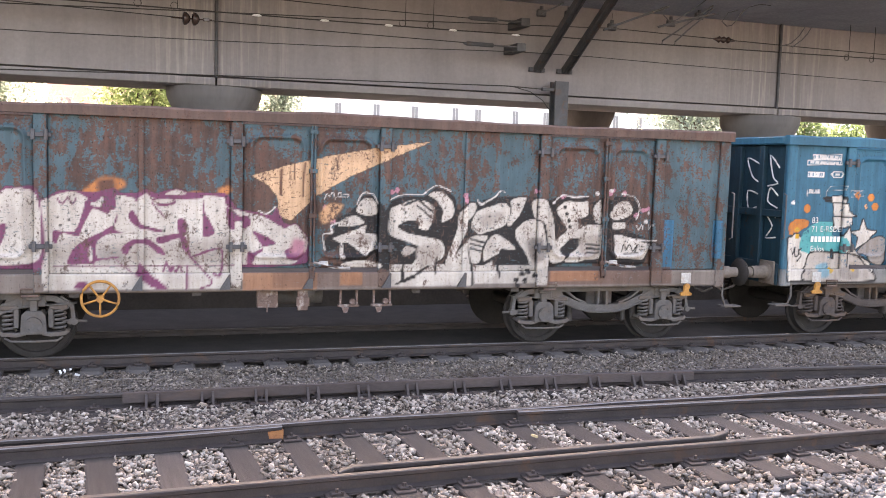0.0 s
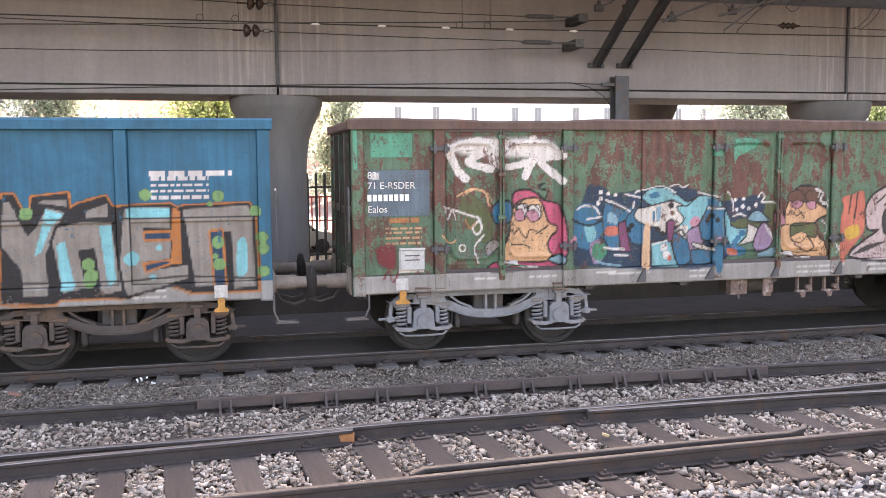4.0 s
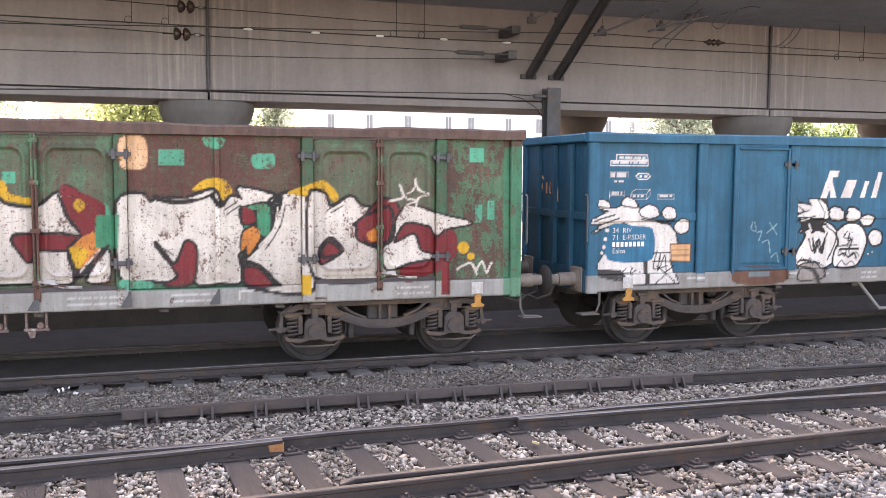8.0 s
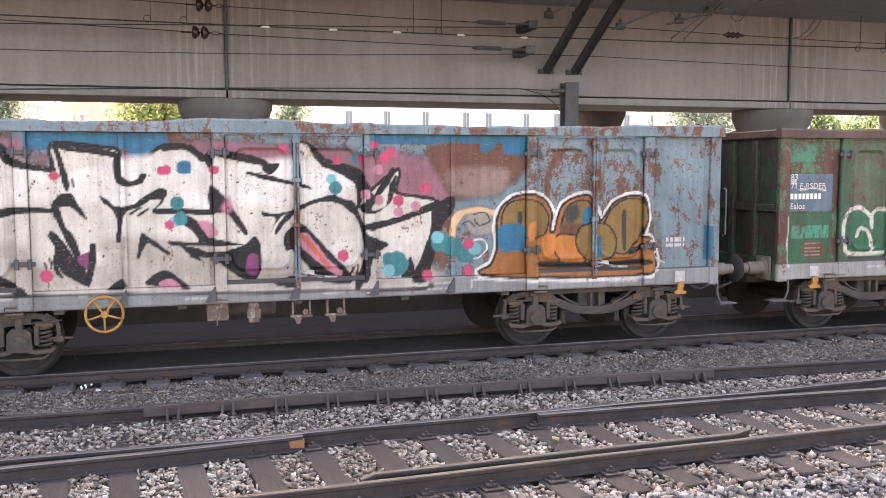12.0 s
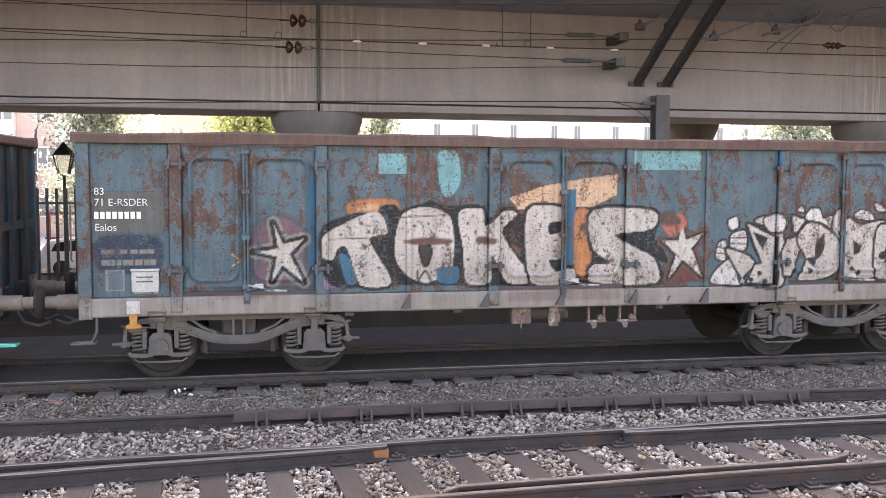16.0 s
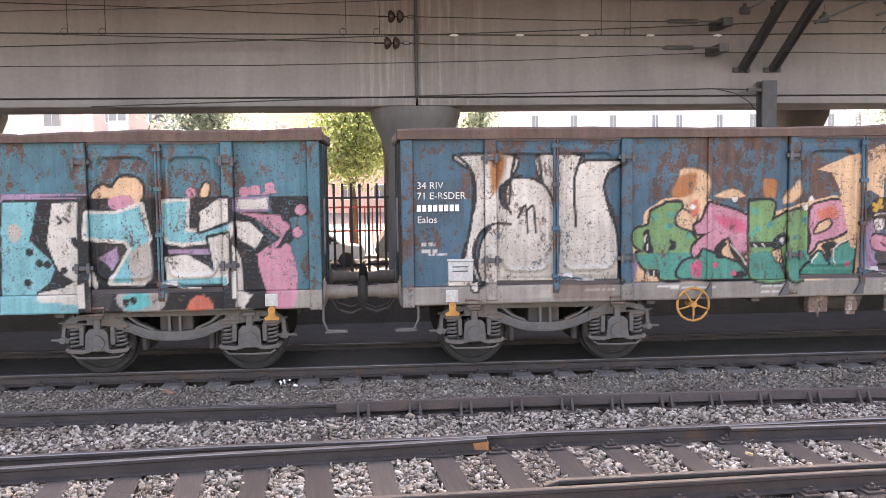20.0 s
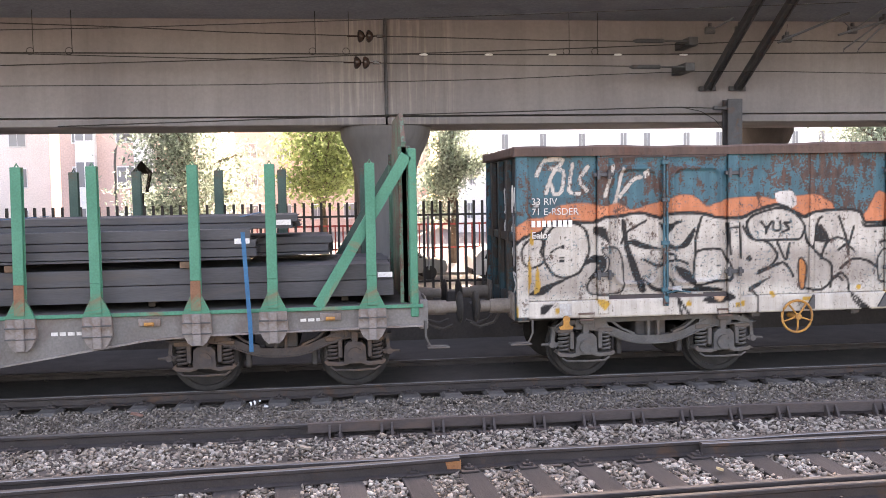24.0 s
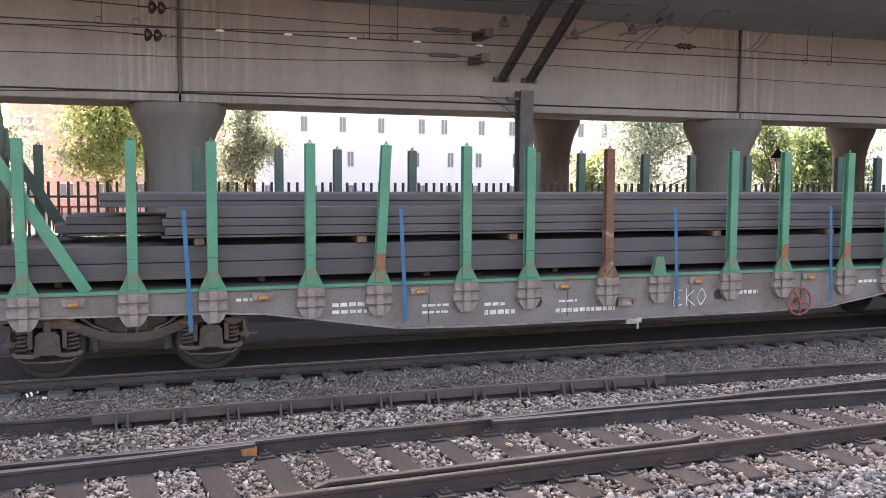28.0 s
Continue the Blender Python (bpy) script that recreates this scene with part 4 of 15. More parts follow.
BOGIES = {k: bogie_meshes(m) for k, m in (("grey", M_BOGIE), ("pale", M_BOGIE2), ("brown", M_BOGIE3))}
TURN_Y = Matrix.Rotation(math.pi, 4, "Z")
WHEELS = []


def bogie(wagon, x, kind):
    me = BOGIES[kind]
    b = part("bogie", me["bolster"], wagon, f"{kind} dusty two-axle bogie", pose(x, 0, 0))
    for m in (Matrix.Identity(4), TURN_Y):
        part("side_frame", me["side_frame"], b, m=m)
    for a in (-1.0, 1.0):
        w = part("wheelset", ME_WHEELSET, b, "steel wheels on an axle", pose(a, 0, 0.46))
        WHEELS.append((w, a))
        for m in (pose(a, 0, 0), TURN_Y @ pose(a, 0, 0)):
            part("axle_box", me["axle_box"], b, m=m)
            part("safety_bar", me["safety_bar"], b, m=m)
            for piece in ("spring_seat", "spring_cap"):
                part(piece, me[piece], b, m=m)
                part(piece, me[piece], b, m=m @ Matrix.Diagonal((-1, 1, 1, 1)))
            for q in (-0.29, 0.29):
                part("spring", me["spring"], b, m=m @ pose(q, 0, 0))


def buffer_meshes():
    S = Shape().lathe((0, 0, 0), ((0, 0.15), (0.03, 0.15), (0.05, 0.105), (0.32, 0.10), (0.32, 0.08), (0.50, 0.08)), "x", 20)
    S.box(-0.01, 0.02, -0.19, 0.19, -0.19, 0.19, 0.01)
    H = Shape().lathe((0, 0, 0), ((0.46, 0.08), (0.49, 0.20), (0.52, 0.225), (0.545, 0.20), (0.552, 0.10)), "x", 24)
    return S.mesh("buffer", M_BUFFER, True), H.mesh("buffer_head", M_WHEEL, True)


ME_BUFFER, ME_HEAD = buffer_meshes()
S = Shape().tube([(0.0, 0, 0), (0.10, 0, -0.06), (0.20, 0, -0.02), (0.34, 0, 0.02), (0.46, 0, -0.03)], 0.035, 8)
S.tube([(0.02, -0.25, -0.08), (0.15, -0.25, -0.30), (0.35, -0.25, -0.36), (0.50, -0.25, -0.30)], 0.022, 8)
S.tube([(0.02, 0.25, -0.08), (0.15, 0.25, -0.28), (0.35, 0.25, -0.34), (0.50, 0.25, -0.28)], 0.022, 8)
ME_COUPLER = S.mesh("coupler", M_UNDER, True)
S = Shape().prism([(-0.035, 0.86), (0.035, 0.86), (0.045, 0.76), (0.10, 0.735), (0.085, 0.70), (-0.085, 0.70), (-0.10, 0.735), (-0.045, 0.76)], -1.33, -1.29, "y")
S.cyl((0, -1.335, 0.84), 0.05, -0.01, 0.02, "y", 14)
ME_HOOK = S.mesh("lashing_hook", M_YELLOW)
ME_HOOKPLATE = Shape().box(-0.085, 0.085, -1.302, -1.288, 0.925, 1.09, 0.004).mesh("hook_plate", M_HOOKPLATE)
S = Shape().tube([(0, -1.26, 0.92), (0, -1.27, 0.70), (0.06, -1.27, 0.57), (0.30, -1.27, 0.555)], 0.018, 6)
S.box(0.02, 0.32, -1.33, -1.12, 0.54, 0.565, 0.006)
ME_STEP = S.mesh("shunter_step", M_BOGIE)
ME_STEP_GREEN = S.mesh("shunter_step", surface("turquoise_paint", (0.02, 0.30, 0.22), (0.04, 0.40, 0.30), 5.0, 0.6))
S = Shape().tube([(0.0, -1.30, 1.62), (0.0, -1.36, 1.64), (0.0, -1.36, 2.32), (0.0, -1.30, 2.34)], 0.014, 6)
ME_RAILING = S.mesh("handrail", M_STEELDARK)


def handwheel_meshes(mat):
    ring = [(0.225 * math.cos(k * 0.2618), -1.37, 0.225 * math.sin(k * 0.2618)) for k in range(24)]
    return (Shape().tube(ring, 0.018, 8, True).mesh("handwheel", mat, True), Shape().tube([(0.03, -1.385, 0), (0.13, -1.392, 0), (0.22, -1.37, 0)], 0.014, 6).mesh("spoke", mat, True),
            Shape().cyl((0, -1.39, 0), 0.045, -0.03, 0.25, "y", 12).mesh("hub", mat, True))


M_REDWHEEL = surface("faded_red_paint", (0.20, 0.05, 0.045), (0.27, 0.085, 0.07), 6.0)
WHEEL_YELLOW, WHEEL_RED = handwheel_meshes(M_YELLOW), handwheel_meshes(M_REDWHEEL)


def handwheel(w, m, red=False):
    rim, spoke, hub = WHEEL_RED if red else WHEEL_YELLOW
    h = part("handwheel", rim, w, "faded red handbrake wheel" if red else "rusty yellow handbrake wheel", m)
    for k in range(5):
        part("spoke", spoke, h, m=pose(0, 0, 0, 0, 72 * k + 18, 0))
    part("hub", hub, h)


# tanks, brake gear and cross-bearers under a wagon
S = Shape().box(-6.3, 6.3, -0.25, 0.25, 0.72, 1.02)
for a in (-3.0, -1.5, 0.0, 1.5, 3.0):
    S.box(a - 0.06, a + 0.06, -1.2, 1.2, 0.82, 1.02)
S.box(-6.3, 6.3, -1.2, 1.2, 1.02, 1.10)
ME_FRAME = S.mesh("underframe", M_UNDER)
S = Shape().lathe((0, 0, 0), ((-0.42, 0.05), (-0.40, 0.14), (0.40, 0.14), (0.42, 0.05)), "x", 18)
ME_TANK = S.mesh("air_tank", M_BOGIE, True)
M_LEVER = surface("worn_lever_paint", (0.30, 0.29, 0.28), (0.46, 0.45, 0.43), 8.0, 0.6, 0.2, (0.16, 0.11, 0.085), 0.5, 50)
M_GEAR = surface("rusty_brake_gear", (0.10, 0.065, 0.055), (0.18, 0.12, 0.10), 7.0, 0.85, 0, (0.34, 0.30, 0.28), 0.35, 50)
S = Shape().box(-0.13, -0.10, -0.03, 0.03, -0.24, 0.0, 0.004)
S.box(0.10, 0.13, -0.03, 0.03, -0.24, 0.0, 0.004).box(-0.15, 0.15, -0.03, 0.03, -0.26, -0.225, 0.006)
S.prism([(-0.10, -0.26), (0.0, -0.26), (-0.02, -0.33), (-0.07, -0.34)], -0.06, -0.03, "y").cyl((0.05, -0.05, -0.18), 0.04, -0.02, 0.05, "y", 10)
ME_BRAKE = S.mesh("brake_rigging", M_GEAR)
S = Shape().box(-0.07, 0.07, -0.02, 0.02, -0.30, 0.0, 0.004).box(-0.09, 0.09, -0.04, -0.02, -0.24, -0.12, 0.006)
ME_VALVE = S.mesh("brake_valve", M_GEAR)
ME_CONTROL = Shape().box(-0.14, 0.14, -0.06, 0.08, -0.24, 0.0, 0.012).cyl((0.05, -0.06, -0.12), 0.05, -0.03, 0.0, "y", 12).box(-0.02, 0.0, -0.08, -0.05, -0.30, -0.18, 0.004).mesh("control_box", M_GEAR)


def under_gear(w, wheel_x=None, red=False, shift=-0.72):
    part("underframe", ME_FRAME, w)
    part("air_tank", ME_TANK, w, "grey air tank", pose(0.55 + shift, -0.72, 0.76))
    part("brake_valve", ME_VALVE, w, "brake changeover handle", pose(shift + 0.62, -1.18, 0.90))
    part("brake_rigging", ME_BRAKE, w, m=pose(shift + 1.25, -1.2, 0.90))
    part("brake_rigging", ME_BRAKE, w, m=pose(shift + 1.72, -1.2, 0.90))
    part("control_box", ME_CONTROL, w, "rusty brake control box", pose(shift + 0.15, -1.12, 0.88))
    if wheel_x is not None:
        handwheel(w, pose(wheel_x, 0.03, 0.82), red)


def ends_gear(w, x, hook=True):
    for s, m in ((-1, Matrix.Rotation(math.pi, 4, "Z")), (1, Matrix.Identity(4))):
        for y in (-0.93, 0.93):
            b = part("buffer", ME_BUFFER, w, "greasy buffer", pose(s * x, y, 1.05) @ m)
            part("buffer_head", ME_HEAD, b)
        part("coupler", ME_COUPLER, w, m=pose(s * x, 0, 1.0) @ m)
        part("shunter_step", ME_STEP, w, m=pose(s * x, 0, 0) if s > 0 else pose(s * x + 0.22, 0, 0) @ Matrix.Diagonal((-1, 1, 1, 1)))
        part("handrail", ME_RAILING, w, m=pose(s * (x + 0.05), 0, 0))
        if hook:
            part("lashing_hook", ME_HOOK, w, "orange lashing hook", pose(s * (x - 0.68), 0, 0.04))
            part("hook_plate", ME_HOOKPLATE, w, "pale plate over the hook", pose(s * (x - 0.68), 0, 0))


# ---- open goods wagons ----
def door_relief(u0, u1):
    def f(uu, vv):
        a = np.minimum(np.minimum(uu - u0, u1 - uu), np.minimum(vv - 1.22, 3.06 - vv))
        cu, cv = (u0 + u1) / 2, 2.14
        hu, hv, r = (u1 - u0) / 2 - 0.10, 0.80, 0.14
        qx, qz = np.abs(uu - cu) - hu + r, np.abs(vv - cv) - hv + r
        d = np.hypot(np.maximum(qx, 0), np.maximum(qz, 0)) + np.minimum(np.maximum(qx, qz), 0) - r
        return 0.034 * np.exp(-(d / 0.026) ** 2) - 0.022 * (d < -0.03) - 0.015 * (a < 0.02)
    return f


def dent_relief(seed):
    def f(uu, vv):
        return 0.010 * np.sin(2.3 * uu + seed) * np.sin(1.9 * vv + 2 * seed) + 0.006 * np.sin(5.1 * uu - 3 * vv + seed)
    return f


def top_rail_mesh(name, mat, x0, x1, y0, y1, seed, dent=0.02):
    rnd, S, n = random.Random(seed), Shape(), 44
    ph = [rnd.uniform(0, 6.28) for _ in range(4)]
    v = []
    for i in range(n + 1):
        x = x0 + (x1 - x0) * i / n
        dz = dent * (0.6 * math.sin(0.9 * x + ph[0]) + 0.5 * math.sin(2.1 * x + ph[1]) * (math.sin(0.5 * x + ph[2]) > 0.2) + 0.25 * math.sin(6 * x + ph[3]))
        v += [(x, y0, 3.12), (x, y0 - 0.0, 3.235 + dz), (x, y0 + 0.025, 3.262 + dz), (x, y1 - 0.025, 3.262 + dz), (x, y1, 3.235 + dz), (x, y1, 3.12)]
    f = [(6 * i + k, 6 * i + 6 + k, 6 * i + 6 + (k + 1) % 6, 6 * i + (k + 1) % 6) for i in range(n) for k in range(6)]
    f += [tuple(range(6)), tuple(range(6 * n + 5, 6 * n - 1, -1))]
    return bare(S.add(v, f).mesh(name, mat))


S = Shape()
for a in (0.0,):
    S.tube([(0.022, -1.30, 1.02), (0.022, -1.30, 3.10)], 0.017, 6).tube([(-0.022, -1.30, 1.02), (-0.022, -1.30, 3.10)], 0.017, 6)
    for z in (1.25, 1.9, 2.5, 3.02):
        S.box(-0.055, 0.055, -1.325, -1.26, z - 0.03, z + 0.03, 0.006)
    S.box(-0.04, 0.04, -1.33, -1.26, 1.05, 1.16, 0.008)
    S.tube([(0.0, -1.33, 1.20), (0.14, -1.34, 1.235), (0.34, -1.34, 1.21)], 0.014, 6)
ME_LATCH_V, ME_LATCH_F = S.v, S.f
S = Shape().box(-0.135, 0.135, -1.335, -1.285, -0.028, 0.028, 0.006)
S.cyl((-0.075, -1.34, 0), 0.026, -0.065, 0.065, "z", 8)
S.cyl((0.075, -1.34, 0), 0.026, -0.065, 0.065, "z", 8)
ME_HINGE = S.mesh("hinges", M_STEELDARK)
# Wedge in dark steel: the gusset's shaded side face is put into the colour.
ME_GUSSET = Shape().prism([(-0.12, 0.915), (0.015, 0.915), (0.015, 1.115), (0.0, 1.115)], -1.325, -1.284, "y").mesh("gusset", M_STEELDARK)
ME_RING = Shape().tube([(-0.10, -1.31, 0.86), (0.10, -1.31, 0.86), (0.11, -1.31, 0.95), (-0.11, -1.31, 0.95)], 0.016, 6, True).mesh("lashing_ring", M_GEAR, True)
ME_LEVER = Shape().tube([(0.02, -1.32, 1.27), (0.16, -1.335, 1.245), (0.30, -1.33, 1.20), (0.52, -1.325, 1.19)], 0.019, 6).box(0.10, 0.22, -1.33, -1.27, 1.22, 1.29, 0.01).mesh("door_lever", M_LEVER, True)


def gondola(label, centre, canvas, paint, rail_mat, latch_mat, bogies="grey", wheel_x=None, single_door=False, seed=0, end_mat=None, sill_mat=None, gear=-0.72, dent=0.022):
    w = thing("open_wagon", label, "goods wagon", "wagons of the train", at=pose(centre, TRACK_Y, 0))
    end_mat = end_mat or paint
    posts = (-5.25, -3.37, -1.0, 1.0, 3.37, 5.25) if not single_door else (-4.53, -2.85, -0.82, 0.88, 2.95, 4.6)
    # near side, piece by piece
    if not single_door:
        for a, b in ((-6.30, -5.33), (5.33, 6.30), (-3.29, -1.08), (1.08, 3.29)):
            part("side_panel", sheet("side_panel", paint, canvas, a, b, 1.13, 3.125, -1.235, dent_relief(seed + a)), w, "dented steel side panel")
        for a, b in ((-5.17, -4.375), (-4.345, -3.45), (-0.92, -0.015), (0.015, 0.92), (3.45, 4.345), (4.375, 5.17)):
            part("door", sheet("door", paint, canvas, a, b, 1.19, 3.09, -1.258, door_relief(a, b)), w, "side door leaf with a pressed border")
        for a in (-4.36, 0.0, 4.36):
            L = Shape().add([(p[0] + a, p[1], p[2]) for p in ME_LATCH_V], ME_LATCH_F)
            part("latch_rod", bare(L.mesh("latch_rod", latch_mat)), w, "vertical door latch rods")
        for a in (-2.19, -1.09, 0.0, 1.09, 2.19):
            part("gusset", ME_GUSSET, w, "triangular sill gusset with shade in its dark colour", pose(a, 0, 0))
        for a in (-5.5, -3.5, 3.5):
            part("lashing_ring", ME_RING, w, "dull steel lashing ring", pose(a, 0, 0))
        for a in (-4.36, 0.0, 4.36):
            part("door_lever", ME_LEVER, w, "worn pale door lever", pose(a, 0, 0))
        for a in (-2.19, 2.19):
            part("rib", sheet("rib", paint, canvas, a - 0.035, a + 0.035, 1.13, 3.12, -1.262), w)
        for a in posts:
            part("post", sheet("post", paint, canvas, a - 0.075, a + 0.075, 0.93, 3.12, -1.30, thick=0.08, step=0.022), w, "upright side post")
            if abs(a) > 3 and a > -5:
                part("post_cover", sheet("post_cover", paint, canvas, a - 0.088, a + 0.088, 0.90, 1.50, -1.338, lambda uu, vv, a=a: -0.03 * (vv - 1.42 + 0.9 * np.abs(uu - a) > 0), step=0.022, thick=0.04), w, "proud cover over the foot of a post")
            for z in (1.48, 2.86):
                part("hinge", ME_HINGE, w, "door hinge", pose(a, 0, z))
    else:
        edges = [-6.30] + list(posts) + [6.30]
        for i, (a, b) in enumerate(zip(edges, edges[1:])):
            a, b = a + (0.08 if i else 0), b - (0.08 if i < 6 else 0)
            if i == 1:
                part("side_panel", sheet("side_panel", paint, canvas, a, -3.93, 1.13, 3.125, -1.235), w, "blue steel side panel")
                part("door", sheet("door", paint, canvas, -3.90, b, 1.16, 3.06, -1.262, lambda u, v: 0.012 * ((np.abs(u + 3.41) < 0.38) & (np.abs(v - 2.1) < 0.86))), w, "narrow side door")
                L = Shape().tube([(-3.95, -1.29, 1.1), (-3.95, -1.29, 3.1)], 0.025, 8)
                part("latch_rod", bare(L.mesh("latch_rod", latch_mat)), w, "vertical door latch rod")
                for z in (1.43, 2.81):
                    part("hinge", ME_HINGE, w, "door hinge", pose(b + 0.02, 0.03, z))
                Fr = Shape().box(-3.93, -3.885, -1.30, -1.25, 1.14, 3.08, 0.008).box(b - 0.045, b, -1.30, -1.25, 1.14, 3.08, 0.008)
                Fr.box(-3.885, b - 0.045, -1.30, -1.25, 3.035, 3.08, 0.008).box(-3.885, b - 0.045, -1.30, -1.25, 1.14, 1.185, 0.008)
                part("door_frame", bare(Fr.mesh("door_frame", paint)), w, "raised frame of the narrow door")
            else:
                part("side_panel", sheet("side_panel", paint, canvas, a, b, 1.13, 3.125, -1.235, dent_relief(seed + a)), w, "blue steel side panel")
            if i not in (1,):
                part("rib", sheet("rib", paint, canvas, a, b, 1.93, 2.06, -1.265, thick=0.04), w, "horizontal stiffening rib")
        for a in posts:
            part("post", sheet("post", paint, canvas, a - 0.075, a + 0.075, 0.98, 3.12, -1.305, thick=0.08), w, "upright side post")
    part("sill", sheet("sill", sill_mat or paint, canvas, -6.44, 6.44, 0.885, 1.128, -1.285, thick=0.06, step=0.026), w, "long side sill")
    for s in (-1, 1):
        part("corner_post", sheet("corner_post", paint, canvas, min(s * 6.46, s * 6.30), max(s * 6.46, s * 6.30), 0.86, 3.12, -1.295, thick=0.10, step=0.024), w, "corner post")
        # bent plates of the corner foot
        part("corner_post", bare(Shape().box(s * 6.38 - 0.08, s * 6.38 + 0.08, 1.195, 1.295, 0.86, 3.12, 0.01).mesh("corner_post", paint)), w)
    part("top_rail", top_rail_mesh("top_rail", rail_mat, -6.50, 6.50, -1.335, -1.20, seed, 0.006 if single_door else dent), w, "dented top rail")
    # far side
    part("side_wall", bare(Shape().box(-6.30, 6.30, 1.20, 1.24, 1.10, 3.125).mesh("side_wall", paint)), w)
    far = bare(Shape().box(-0.075, 0.075, 1.24, 1.30, 0.93, 3.12, 0.008).mesh("post", paint))
    for a in posts:
        part("post", far, w, m=pose(a, 0, 0))
    part("sill", bare(Shape().box(-6.44, 6.44, 1.22, 1.285, 0.885, 1.128, 0.01).mesh("sill", paint)), w)
    part("top_rail", top_rail_mesh("top_rail", rail_mat, -6.50, 6.50, 1.20, 1.335, seed + 3, 0.015), w)
    # end walls with their stiffeners, in a darkened copy of the side paint
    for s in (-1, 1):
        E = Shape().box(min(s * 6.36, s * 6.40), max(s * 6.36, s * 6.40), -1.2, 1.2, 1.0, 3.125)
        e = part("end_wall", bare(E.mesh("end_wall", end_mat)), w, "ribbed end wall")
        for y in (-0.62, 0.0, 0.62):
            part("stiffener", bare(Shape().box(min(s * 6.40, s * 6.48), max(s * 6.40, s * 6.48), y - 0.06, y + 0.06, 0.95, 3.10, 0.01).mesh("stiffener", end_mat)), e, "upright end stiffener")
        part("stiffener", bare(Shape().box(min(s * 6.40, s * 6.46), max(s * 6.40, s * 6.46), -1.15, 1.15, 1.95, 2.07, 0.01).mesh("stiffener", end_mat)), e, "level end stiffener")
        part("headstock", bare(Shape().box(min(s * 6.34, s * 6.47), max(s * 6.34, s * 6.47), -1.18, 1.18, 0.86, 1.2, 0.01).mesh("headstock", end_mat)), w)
        part("top_rail", bare(Shape().box(min(s * 6.35, s * 6.51), max(s * 6.35, s * 6.51), -1.195, 1.195, 3.12, 3.25, 0.02).mesh("top_rail", rail_mat)), w)
    under_gear(w, wheel_x, shift=gear)
    ends_gear(w, 6.47)
    for x in (-4.475, 4.475):
        bogie(w, x, bogies)
    return w


def centre_of(k):
    """Place of the wagon's middle along the train, counted from the first one in view."""
    return 5.4 - 14.0 * (k - 2)

# ---- the nine open wagons and their paint ----
WHITE, BLACK = (0.76, 0.74, 0.70), (0.012, 0.011, 0.013)
RUSTY = surface("rail_brown_rust", (0.13, 0.065, 0.048), (0.22, 0.115, 0.085), 2.5, 0.85, 0, (0.30, 0.22, 0.18), 0.25, 30)
BASES = (
    ("blue", (0.008, 0.12, 0.20), (0.016, 0.165, 0.26), 0.16),
    ("teal blue", (0.038, 0.098, 0.125), (0.07, 0.150, 0.182), 0.60),
    ("green", (0.058, 0.135, 0.085), (0.115, 0.215, 0.14), 0.57),
    ("bright blue", (0.001, 0.104, 0.185), (0.003, 0.137, 0.238), 0.08),
    ("green", (0.055, 0.17, 0.09), (0.10, 0.24, 0.14), 0.66),
    ("pale blue", (0.150, 0.235, 0.275), (0.22, 0.315, 0.35), 0.54),
    ("dull blue", (0.055, 0.115, 0.145), (0.095, 0.17, 0.205), 0.53),
    ("blue", (0.030, 0.100, 0.155), (0.054, 0.143, 0.205), 0.54),
    ("teal", (0.035, 0.14, 0.19), (0.06, 0.19, 0.24), 0.53),
)
SILLS = ((0.25, 0.255, 0.255), (0.25, 0.21, 0.19), (0.365, 0.36, 0.345), (0.345, 0.35, 0.342), (0.405, 0.415, 0.40), (0.33, 0.355, 0.36), (0.34, 0.32, 0.30), (0.32, 0.295, 0.27), (0.38, 0.35, 0.31))
CANVAS = [Canvas() for _ in BASES]
for k, c in enumerate(CANVAS):
    c.rect(-6.5, 6.5, 0.85, 1.13, SILLS[k], 0.9)
    if k in (2, 3, 4, 5, 7):
        for u0, u1, h, n in ((-4.75, -4.45, 0.05, 1), (-3.95, -3.5, 0.045, 1), (-2.75, -2.1, 0.05, 1), (-1.45, -1.15, 0.045, 2), (0.35, 1.0, 0.03, 2), (1.6, 2.15, 0.04, 2), (4.6, 5.1, 0.035, 2)):
            c.bars(u0, u1, 1.04, h, (0.70, 0.70, 0.68), n, 0.07, seed=k)
        for u in (-2.95, 2.45):
            for a, b, e, f in ((0, 0.32, 0.955, 0.965), (0, 0.32, 1.075, 1.085), (0, 0.012, 0.955, 1.085), (0.308, 0.32, 0.955, 1.085)):
                c.rect(u + a, u + b, e, f, (0.70, 0.70, 0.68))

OFFWHITE, DIRTYWHITE, CHALK = (0.70, 0.67, 0.62), (0.50, 0.46, 0.42), (0.80, 0.79, 0.77)
INK, CHAR, PLUM, PINK, ROSE = (0.011, 0.010, 0.012), (0.045, 0.042, 0.042), (0.24, 0.06, 0.15), (0.66, 0.10, 0.20), (0.62, 0.27, 0.36)
SALMON, ORANGE, PEACH, CREAM, RUSTRED = (0.66, 0.17, 0.11), (0.66, 0.24, 0.07), (0.80, 0.46, 0.25), (0.80, 0.52, 0.32), (0.21, 0.022, 0.028)
CYAN, TURQ, SKYB, BLUE, NAVY, TEAL = (0.16, 0.50, 0.56), (0.06, 0.42, 0.44), (0.20, 0.42, 0.52), (0.004, 0.17, 0.31), (0.010, 0.045, 0.095), (0.02, 0.22, 0.25)
SEA = (0.03, 0.29, 0.235)
FOREST, FADEGREEN, OLDBROWN = (0.018, 0.155, 0.085), (0.135, 0.245, 0.155), (0.125, 0.048, 0.038)
